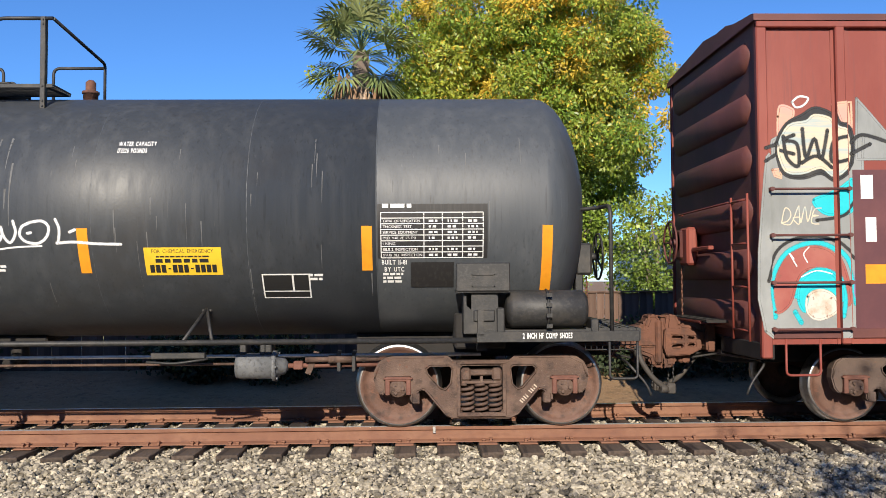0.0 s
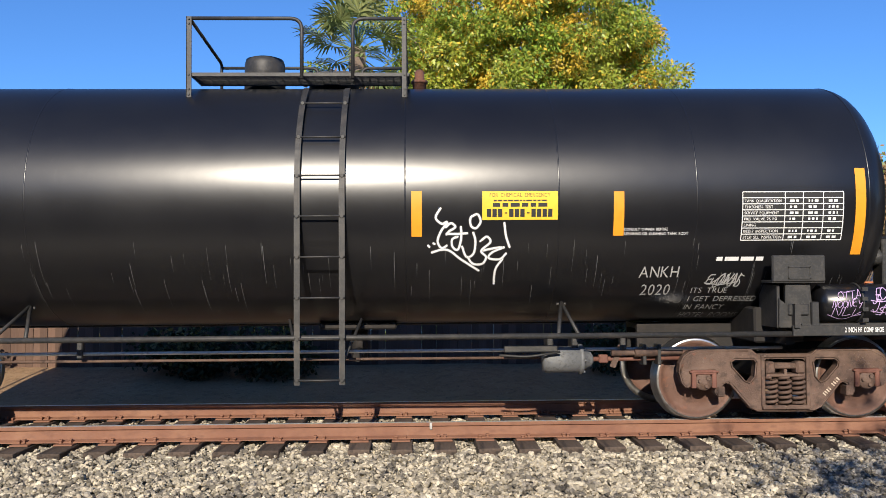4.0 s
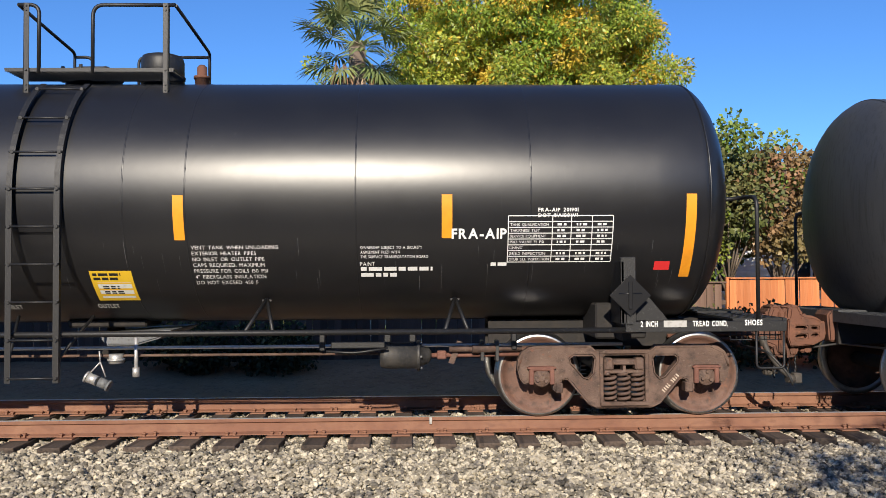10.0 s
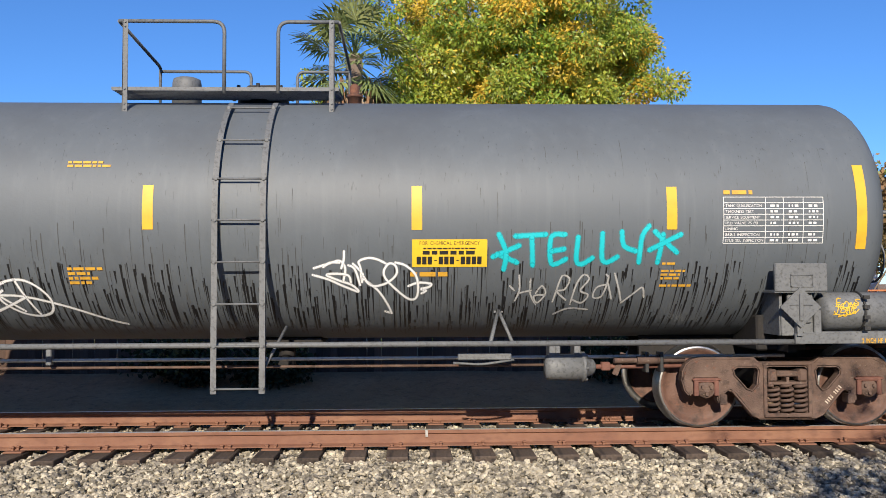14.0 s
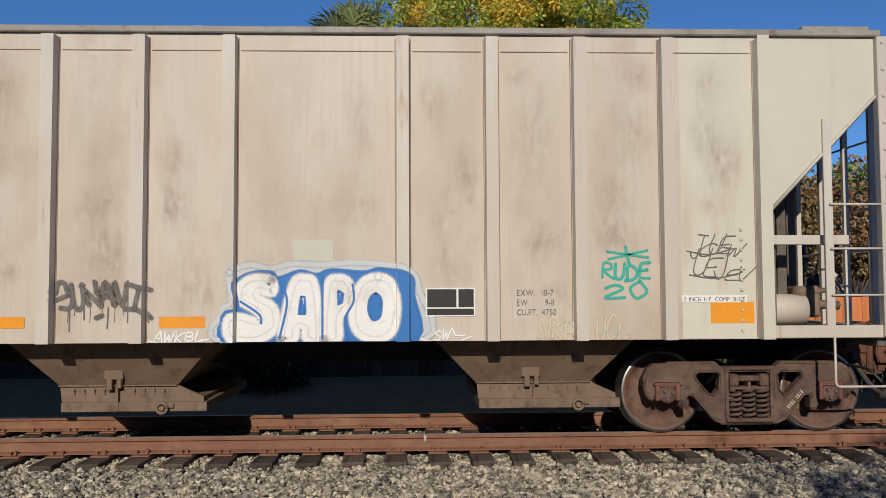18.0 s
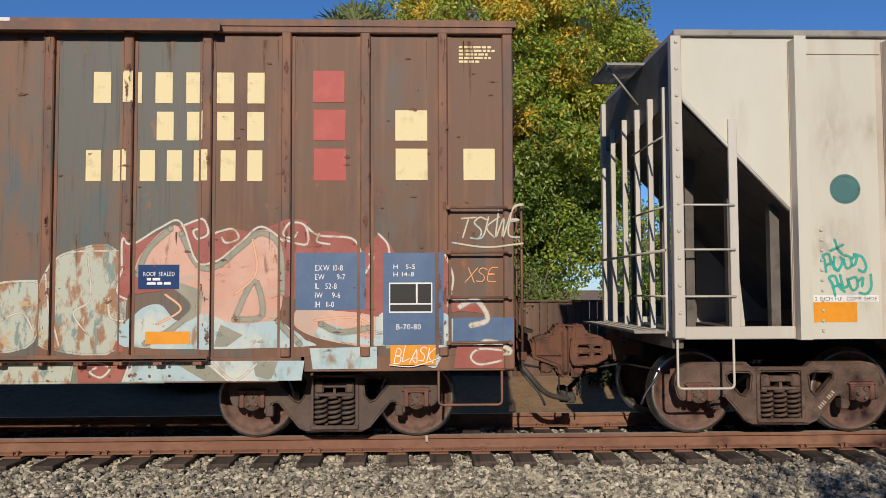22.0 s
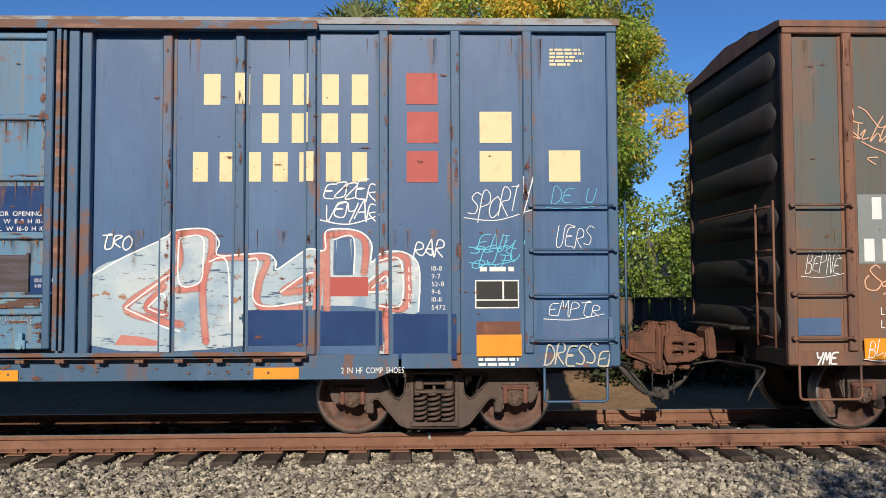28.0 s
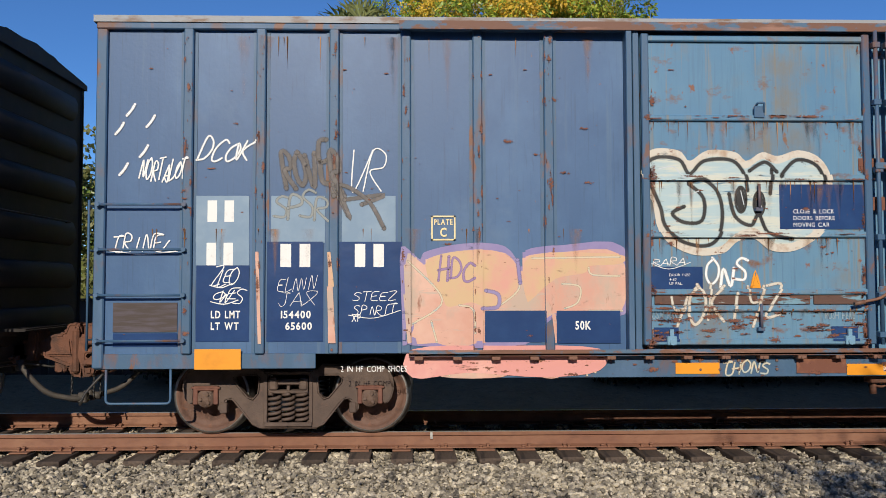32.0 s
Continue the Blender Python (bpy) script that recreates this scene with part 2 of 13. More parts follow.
def tube(bm, pts, r, n=8, r_end=None, close=True):
    """A round bar along pts; r may thin out to r_end."""
    pts = [Vector(p) for p in pts]
    rings = []
    up = None
    for i, p in enumerate(pts):
        a = pts[max(i - 1, 0)]
        b = pts[min(i + 1, len(pts) - 1)]
        d = (b - a).normalized()
        if up is None:
            up = Vector((0, 0, 1)) if abs(d.z) < 0.9 else Vector((1, 0, 0))
        u = (up - d * up.dot(d))
        if u.length < 1e-4:
            u = Vector((1, 0, 0)) - d * d.x
        u.normalize()
        up = u
        v = d.cross(u)
        rr = r if r_end is None else r + (r_end - r) * i / max(1, len(pts) - 1)
        rings.append([bm.verts.new(p + (u * math.cos(k * math.tau / n) + v * math.sin(k * math.tau / n)) * rr) for k in range(n)])
    for a, b in zip(rings, rings[1:]):
        for k in range(n):
            bm.faces.new((a[k], a[(k + 1) % n], b[(k + 1) % n], b[k])).smooth = True
    if close:
        bm.faces.new(rings[0][::-1])
        bm.faces.new(rings[-1])


def arc(pts, r=0.08, n=4):
    """Rounds the corners of a bent bar."""
    pts = [Vector(p) for p in pts]
    out = [pts[0]]
    for a, b, c in zip(pts, pts[1:], pts[2:]):
        k = min(r, (a - b).length / 2.1, (c - b).length / 2.1)
        p, q = b + (a - b).normalized() * k, b + (c - b).normalized() * k
        for i in range(n + 1):
            f = i / n
            out.append(p * (1 - f) ** 2 + b * 2 * f * (1 - f) + q * f * f)
    out.append(pts[-1])
    return out


def lathe(bm, prof, axis="x", n=32, mats=None, smooth=True):
    """Turns (along, radius) pairs about the axis. mats: a material slot for each step."""
    rings = []
    for a, r in prof:
        ring = []
        for k in range(n):
            c, s = math.cos(k * math.tau / n) * r, math.sin(k * math.tau / n) * r
            ring.append(bm.verts.new({"x": (a, c, s), "y": (s, a, c), "z": (c, s, a)}[axis]))
        rings.append(ring)
    for i, (a, b) in enumerate(zip(rings, rings[1:])):
        for k in range(n):
            f = bm.faces.new((a[k], a[(k + 1) % n], b[(k + 1) % n], b[k]))
            f.smooth = smooth
            if mats:
                f.material_index = mats[i]
    for ring, rev in ((rings[0], True), (rings[-1], False)):
        bm.faces.new(ring[::-1] if rev else ring)


def plate(bm, outer, holes, y0, y1, bev=0.0):
    """A plate cut to an outline in x and z, with holes, from y0 to y1."""
    edges = []
    for loop in (outer, *holes):
        vs = [bm.verts.new((x, y0, z)) for x, z in loop]
        edges += [bm.edges.new((vs[i], vs[(i + 1) % len(vs)])) for i in range(len(vs))]
    fs = [g for g in bmesh.ops.triangle_fill(bm, use_beauty=True, use_dissolve=False, edges=edges)["geom"] if isinstance(g, bmesh.types.BMFace)]
    ext = bmesh.ops.extrude_face_region(bm, geom=fs)
    vs = [g for g in ext["geom"] if isinstance(g, bmesh.types.BMVert)]
    bmesh.ops.translate(bm, verts=vs, vec=(0, y1 - y0, 0))
    bmesh.ops.recalc_face_normals(bm, faces=bm.faces)
    if bev:
        es = [e for e in bm.edges if len(e.link_faces) == 2 and e.calc_face_angle(0) > 0.9]
        bmesh.ops.bevel(bm, geom=es, offset=bev, segments=2, affect="EDGES")


def mesh(name, build, *mats):
    bm = bmesh.new()
    build(bm)
    bmesh.ops.recalc_face_normals(bm, faces=bm.faces)
    me = bpy.data.meshes.new(name)
    bm.to_mesh(me)
    bm.free()
    for m in mats:
        me.materials.append(M[m] if isinstance(m, str) else m)
    return me


KEPT = {}


def put(name, me, parent=None, m=None, label=""):
    ob = new(name, me)
    if parent is not None:
        ob.parent = parent
    if m is not None:
        ob.matrix_basis = m
    return tagged(ob, label)


def part(name, build, material, parent, label="", m=None, key=None):
    """One mesh object under a thing or part. build fills a bmesh; with a key, alike pieces share it."""
    if key is not None and (key, material) in KEPT:
        me = KEPT[key, material]
    else:
        mats = material if isinstance(material, tuple) else (material,)
        me = mesh(name, build, *mats)
        if key is not None:
            KEPT[key, material] = me
    return put(name, me, parent, m, label)


def bars(name, specs, material, parent, label=""):
    """Each of specs (box limits) becomes a part of its own."""
    for s in specs:
        part(name, lambda bm: box(bm, *s), material, parent, label)


def thing(name, label, category, m=None, group=""):
    ob = new(name)
    ob.empty_display_size = 0.2
    if m is not None:
        ob.matrix_basis = m
    return tagged(ob, label, category, group)


def raw(name, verts, faces, material, parent=None, label="", kind="", smooth=False):
    me = bpy.data.meshes.new(name)
    me.from_pydata([tuple(v) for v in verts] if not isinstance(verts, np.ndarray) else verts.tolist(), [], faces if isinstance(faces, list) else faces.tolist())
    me.materials.append(M[material] if isinstance(material, str) else material)
    if smooth:
        me.polygons.foreach_set("use_smooth", [True] * len(me.polygons))
    ob = put(name, me, parent, None, label)
    return tagged(ob, kind=kind)


# ---------------------------------------------------------------- running gear
WHEELS = []      # (wheelset, its x, radius)


def side_frame_mesh(bm):
    half = [(0, 0.745), (0.30, 0.745), (0.36, 0.80), (0.94, 0.80), (1.03, 0.78), (1.10, 0.73), (1.14, 0.65), (1.15, 0.55), (1.12, 0.44), (1.07, 0.38), (1.03, 0.39), (1.015, 0.57),
            (0.765, 0.57), (0.765, 0.31), (0.70, 0.31), (0.68, 0.42), (0.62, 0.44), (0.56, 0.39), (0.37, 0.15), (0.30, 0.12), (0, 0.12)]
    out = half + [(-x, z) for x, z in half[-2:0:-1]]
    win = [(0.312, 0.655), (0.34, 0.69), (0.545, 0.69), (0.585, 0.66), (0.575, 0.61), (0.44, 0.455), (0.385, 0.435), (0.33, 0.50)]
    mid = [(-0.20, 0.195), (0.20, 0.195), (0.235, 0.23), (0.235, 0.655), (0.20, 0.69), (-0.20, 0.69), (-0.235, 0.655), (-0.235, 0.23)]
    plate(bm, out, [win, [(-x, z) for x, z in win][::-1], mid], -0.065, 0.065, 0.014)
    for s in (-1, 1):
        box(bm, s * 0.245 - 0.02, s * 0.245 + 0.02, -0.085, 0.085, 0.17, 0.71, 0.006)      # column guides
        box(bm, s * 0.12 - 0.14, s * 0.12 + 0.14, -0.1, 0.1, 0.15, 0.195, 0.008)           # spring seat
    box(bm, -0.27, 0.27, -0.078, 0.078, 0.705, 0.735, 0.01)
    for s in (-1, 1):
        tube(bm, [(s * x, -0.064, z) for x, z in win + win[:1]], 0.008, 5)
        tube(bm, [(s * 0.60, -0.060, 0.435), (s * 0.385, -0.060, 0.175), (s * 0.31, -0.060, 0.14), (0, -0.060, 0.14)], 0.012, 5)
        tube(bm, [(s * 1.135, -0.058, 0.56), (s * 1.085, -0.058, 0.71), (s * 0.94, -0.058, 0.78), (s * 0.40, -0.058, 0.78)], 0.012, 5)
        box(bm, s * 0.70 - 0.04, s * 0.70 + 0.04, -0.08, 0.06, 0.29, 0.40, 0.01)


def spring_mesh(bm):
    n = 70
    tube(bm, [(0.060 * math.cos(i * 0.52), 0.060 * math.sin(i * 0.52), 0.30 * i / (n - 1)) for i in range(n)], 0.0185, 6)


def bolster_end_mesh(bm):
    box(bm, -0.205, 0.205, -0.07, 0.10, 0.585, 0.645, 0.012)
    for s in (-1, 1):
        box(bm, s * 0.165 - 0.05, s * 0.165 + 0.05, -0.10, 0.06, 0.53, 0.665, 0.02)
    box(bm, -0.215, 0.215, -0.085, 0.06, 0.497, 0.53, 0.008)
    for s in (-0.2, 0, 0.2):
        box(bm, s - 0.015, s + 0.015, -0.08, 0.06, 0.53, 0.58)


def wheel_mesh(r):
    def build(bm):
        # from the inner hub out over the flange and tread to the outer hub
        prof = [(0.07, 0.085), (0.06, 0.15), (0.02, 0.19), (0.01, r * 0.78), (0.035, r - 0.075), (0.07, r - 0.06), (0.075, r + 0.012), (0.06, r + 0.026), (0.042, r + 0.018),
                (0.03, r), (-0.068, r - 0.006), (-0.075, r - 0.014), (-0.076, r - 0.034), (-0.075, r - 0.058), (-0.05, r - 0.072), (-0.025, r * 0.72), (-0.045, 0.2), (-0.10, 0.155), (-0.105, 0.085)]
        lathe(bm, prof, "y", 48, [0] * 5 + [1] * 7 + [0] * 6)
    return build


def axle_mesh(bm):
    lathe(bm, [(-1.03, 0.075), (-0.86, 0.075), (-0.85, 0.085), (-0.3, 0.078), (0.3, 0.078), (0.85, 0.085), (0.86, 0.075), (1.03, 0.075)], "y", 16)


def end_cap_mesh(bm):
    lathe(bm, [(0.075, 0.098), (-0.045, 0.098), (-0.055, 0.09), (-0.06, 0.04), (-0.07, 0.03)], "y", 24)
    for k in range(3):
        a = k * math.tau / 3
        p = Vector((0.052 * math.cos(a), -0.055, 0.052 * math.sin(a)))
        tube(bm, [p, p + Vector((0, -0.028, 0))], 0.019, 6)


def adapter_mesh(bm):
    box(bm, -0.135, 0.135, -0.095, 0.08, 0.075, 0.125, 0.01)
    box(bm, -0.135, -0.085, -0.095, 0.07, -0.07, 0.1, 0.008)
    box(bm, 0.085, 0.135, -0.095, 0.07, -0.07, 0.1, 0.008)
    box(bm, -0.155, 0.155, -0.10, -0.06, 0.098, 0.118, 0.004)


def stencil_bars_mesh(bm):
    """A short slanted row of bars on the frame's diagonal."""
    d, up = Vector((0.67, 0, 0.74)), Vector((-0.74, 0, 0.67))
    for i in range(9):
        if i == 4:
            continue
        p = Vector((0.42, -0.0685, 0.30)) + d * 0.028 * i
        vs = [bm.verts.new(p + d * a + up * b) for a, b in ((0, -0.022), (0.015, -0.022), (0.015, 0.022), (0, 0.022))]
        bm.faces.new(vs)


def brake_beam_mesh(bm):
    tube(bm, [(0.50, -0.62, 0.36), (0.42, 0, 0.34), (0.50, 0.62, 0.36)], 0.035, 6)
    for s in (-1, 1):
        box(bm, 0.46, 0.53, s * 0.74 - 0.05, s * 0.74 + 0.05, 0.24, 0.5, 0.01)


def running_gear(car, centre, base, r, frame_mat="truck", cap_mats=("truck", "truck")):
    """A two-axle truck under a car, its centre at x = centre."""
    for s in (-1, 1):
        fr = part("side_frame", side_frame_mesh, frame_mat, car, "", pose(centre, s * 1.0, (r - 0.457) * 0.8, 0, 0, 0) @ Matrix.Diagonal((base / 1.778, 1, 1, 1)), key="side_frame")
        part("bolster_end", bolster_end_mesh, frame_mat, fr, "", None, key="bolster_end")
        for i in range(3):
            part("spring", spring_mesh, frame_mat, fr, "coiled steel spring", pose((i - 1) * 0.15, -0.045, 0.197, 0, 0, 40 * i), key="spring")
        if s < 0 and frame_mat == "truck":
            part("frame_stencil", stencil_bars_mesh, "cream_stencil", fr, "small slanted stencil bars", None, key="stencil_bars")
        for k in (-1, 1):
            part("bearing_adapter", adapter_mesh, "adapter", fr, "red-brown bearing adapter", pose(k * 0.889, 0, 0.455), key="adapter")
    part("bolster", lambda bm: box(bm, -0.2, 0.2, -0.9, 0.9, 0.45, 0.68, 0.03), "dark_under", car, "", pose(centre, 0, 0), key="bolster")
    for i, k in enumerate((-1, 1)):
        x = centre + k * base / 2
        ws = part("wheelset", axle_mesh, "dark_under", car, "", pose(x, 0, r), key="axle")
        for s in (-1, 1):
            part("wheel", wheel_mesh(r), ("wheel", "tread"), ws, "rust-brown steel wheel with a bright tread", pose(0, s * 0.7525, 0, 0, 0, 0 if s < 0 else 180), key=("wheel", r))
            part("end_cap", end_cap_mesh, cap_mats[i], ws, "round bearing cap with three bolts", pose(0, s * 1.03, 0, 0, 0, 0 if s < 0 else 180), key="end_cap")
        WHEELS.append((ws, x, r))
        part("brake_beam", brake_beam_mesh, "dark_under", car, "", pose(centre, 0, 0, 0, 0, 0 if k > 0 else 180), key="brake_beam")


def coupler_head_mesh(bm):
    """Knuckle coupler, reaching in +x from the end sill to its pulling face at x = 0."""
    plate(bm, [(-0.46, 0.78), (-0.46, 1.0), (-0.34, 1.05), (-0.22, 1.06), (-0.17, 1.185), (-0.04, 1.185), (-0.015, 1.03), (0.02, 0.96), (0.015, 0.72), (-0.01, 0.545), (-0.135, 0.545), (-0.16, 0.665), (-0.30, 0.72)], [], -0.15, 0.15, 0.03)
    plate(bm, [(-0.40, 0.80), (-0.36, 0.99), (-0.12, 1.0), (-0.09, 0.80)], [], -0.185, -0.14, 0.02)      # swell of the lock chamber
    box(bm, -0.10, -0.02, -0.20, -0.14, 0.60, 1.12, 0.025)


COUPLER_BITS = (
    ("shank", "", lambda bm: box(bm, -0.95, -0.44, -0.085, 0.085, 0.80, 0.98, 0.02)),
    ("striker", "", lambda bm: plate(bm, [(-0.64, 0.74), (-0.52, 0.74), (-0.50, 1.06), (-0.55, 1.12), (-0.62, 1.10)], [], -0.17, 0.17, 0.02)),
    ("guard_arm", "", lambda bm: plate(bm, [(-0.44, 0.78), (-0.30, 0.71), (-0.02, 0.69), (0.015, 0.80), (0.0, 1.02), (-0.28, 1.01), (-0.42, 0.96)], [[(-0.22, 0.79), (-0.08, 0.775), (-0.08, 0.83), (-0.22, 0.84)], [(-0.22, 0.89), (-0.08, 0.885), (-0.08, 0.94), (-0.22, 0.935)], [(-0.36, 0.81), (-0.27, 0.80), (-0.27, 0.84), (-0.36, 0.85)], [(-0.36, 0.89), (-0.27, 0.89), (-0.27, 0.93), (-0.36, 0.925)]], 0.165, 0.235, 0.012)),
    ("knuckle", "", lambda bm: box(bm, -0.14, 0.11, 0.0, 0.155, 0.77, 1.05, 0.045)),
    ("knuckle_pin", "", lambda bm: (tube(bm, [(-0.02, 0.06, 0.62), (-0.02, 0.06, 1.15)], 0.03, 8), tube(bm, [(-0.02, 0.06, 1.15), (-0.02, 0.06, 1.17)], 0.05, 8))),
    ("lock_lifter", "", lambda bm: (box(bm, -0.34, -0.20, -0.1, 0.1, 0.60, 0.73, 0.02), tube(bm, [(-0.27, -0.12, 0.64), (-0.27, 0.12, 0.64)], 0.035, 8))),
)


def hose_mesh(short):
    def build(bm):
        if short:
            pts = arc([(-0.36, -0.34, 0.78), (-0.34, -0.40, 0.66), (-0.22, -0.42, 0.47), (-0.07, -0.40, 0.345), (0.02, -0.38, 0.33)], 0.12, 6)
        else:
            pts = arc([(-0.62, -0.34, 0.72), (-0.50, -0.36, 0.58), (-0.32, -0.30, 0.37), (-0.06, -0.16, 0.30), (0.02, -0.10, 0.30)], 0.2, 6)
        z = pts[-1].z
        y = pts[-1].y
        tube(bm, pts, 0.032, 8)
        tube(bm, [pts[0] + Vector((0, 0, 0.05)), pts[0] - Vector((0, 0, 0.07))], 0.046, 10)
        tube(bm, [(-0.12, y - 0.03, z + 0.005), (-0.03, y - 0.02, z)], 0.047, 10)
        tube(bm, [(-0.05, y - 0.02, z), (0.05, y + 0.03, z)], 0.052, 8)
        box(bm, -0.04, 0.06, y - 0.05, y + 0.05, z - 0.05, z + 0.07, 0.012)
    return build


def angle_cock_mesh(bm):
    tube(bm, arc([(-1.1, -0.34, 0.80), (-0.75, -0.34, 0.80), (-0.6, -0.34, 0.70)], 0.08), 0.026, 8)
    tube(bm, [(-0.66, -0.34, 0.70), (-0.66, -0.34, 0.82)], 0.036, 8)
    tube(bm, [(-0.66, -0.38, 0.8), (-0.66, -0.50, 0.8)], 0.012, 6)


def uncoupling_lever_mesh(bm):
    tube(bm, arc([(-0.30, 0, 0.74), (-0.34, -0.05, 0.66), (-0.62, -0.2, 0.72), (-0.72, -1.2, 0.74), (-0.72, -1.36, 0.72), (-0.55, -1.4, 0.52), (-0.50, -1.4, 0.40)], 0.08), 0.014, 6)
    n = 9
    for i in range(n):
        z = 0.74 - i * 0.048
        tube(bm, [(-0.13 + 0.01 * (i % 2), -0.1, z), (-0.13, -0.1, z - 0.05)], 0.011, 5)


def draft_gear(car, x, s, short=True):
    """Coupler, hose and levers at the end x of a car that looks towards s (1 or -1)."""
    m = pose(x, 0, 0, 0, 0, 0 if s > 0 else 180)
    head = part("coupler", coupler_head_mesh, "coupler", car, "rust-brown knuckle coupler", m, key="coupler")
    for nm, lb, build in COUPLER_BITS:
        part(nm, build, "coupler", head, lb, None, key=("coupler", nm))
    part("air_hose", hose_mesh(short), "hose", car, "drooping rubber brake hose", m, key=("hose", short))
    part("trainline_pipe", lambda bm: tube(bm, arc([(-1.5, -0.34, 0.84), (-0.42, -0.34, 0.86), (-0.34, -0.34, 0.80)] if short else [(-1.5, -0.34, 0.84), (-0.75, -0.34, 0.84), (-0.62, -0.34, 0.74)], 0.08), 0.024, 8), "coupler", car, "", m, key=("line", short))
    part("angle_cock", angle_cock_mesh, "coupler", car, "", m, key="cock")
    part("uncoupling_lever", uncoupling_lever_mesh, "frame_black", car, "bent steel rod with a chain", m, key="lever")
    if s < 0:
        m2 = m @ Matrix.Diagonal((1, -1, 1, 1))
        part("uncoupling_lever", uncoupling_lever_mesh, "frame_black", car, "bent steel rod with a chain", m2, key="lever")


# ---------------------------------------------------------------- ground and track
def ground_height(x, y):
    """Soil: a shallow ditch past the ballast, then a short bank that climbs to the foot of the fence."""
    base = -0.36 - 0.15 * min(1, max(0, (-2.6 - y) / 3))
    ditch = -0.3 * min(1, max(0, (0.9 - y) / 0.5)) * min(1, max(0, y + 7.5))
    bank = 0.37 * min(1, max(0, (y - 4.1) / 2.5)) - 0.17 * min(1, max(0, (y - 1.6) / 1.6))
    return base + ditch + bank + 0.03 * noise.noise((x * 0.6, y * 0.6, 0)) + 0.015 * noise.noise((x * 2.3, y * 2.3, 5))


def ground_sheet():
    xs = [-900, -300, -100, -50] + [i * 1.0 for i in range(-30, 31)] + [50, 100, 300, 900]
    ys = [-600, -200, -60, -25] + [i * 0.75 for i in range(-20, 28)] + [30, 60, 200, 900]
    vs = [(x, y, ground_height(x, y) - (0 if abs(x) < 31 else 0)) for y in ys for x in xs]
    w = len(xs)
    fs = [(j * w + i, j * w + i + 1, (j + 1) * w + i + 1, (j + 1) * w + i) for j in range(len(ys) - 1) for i in range(w - 1)]
    # unseen dark sheet, added behind the viewer to cut light bounced under the cars
    M["asphalt"] = mat("worn_asphalt", (0.055, 0.054, 0.052), 0.9, 0, [((0.075, 0.073, 0.07), 0.8, 0.4, 0.7), ((0.035, 0.035, 0.034), 40.0, 0.45, 0.65)], 0.2, 60)
    tagged(raw("road", [(x, y, -0.47 if y > -8 else -0.49) for y in (-6.55, -7.6, -14.0, -22.4) for x in (-60, -20, 0, 20, 60)], [(j * 5 + i, j * 5 + i + 1, j * 5 + i + 6, j * 5 + i + 5) for j in range(3) for i in range(4)], "asphalt", None, "unseen dark sheet behind the viewer, added to cut bounced light", "structure"), category="road")
    tagged(raw("ground", vs, fs, "dirt", None, "dry tan soil beside the railway", "structure", True), category="ground")


ground_sheet()


def ballast_top(y):
    """Height of the ballast bed."""
    a = abs(y)
    return -0.235 - 0.01 * a if a < 1.5 else (-0.25 - (a - 1.5) * 0.11 if y < 0 else -0.25 - (a - 1.5) * 0.2)


def ballast_bed():
    xs = [i * 0.5 for i in range(-60, 61)]
    ys = [-6.5, -5.5, -4.5, -4, -3.5, -3, -2.6, -2.2, -1.8, -1.5, -1.2, -0.8, -0.4, 0, 0.4, 0.8, 1.2, 1.45]
    vs = [(x, y, ballast_top(y) - 0.04 + 0.012 * noise.noise((x * 2, y * 2, 3))) for y in ys for x in xs]
    w = len(xs)
    fs = [(j * w + i, j * w + i + 1, (j + 1) * w + i + 1, (j + 1) * w + i) for j in range(len(ys) - 1) for i in range(w - 1)]
    tagged(raw("ballast_bed", vs, fs, "stone", None, "packed grey ballast under the track", "structure", True), category="ballast")


ballast_bed()
TIE_STEP, TIE_ZERO = 0.4535, 0.229


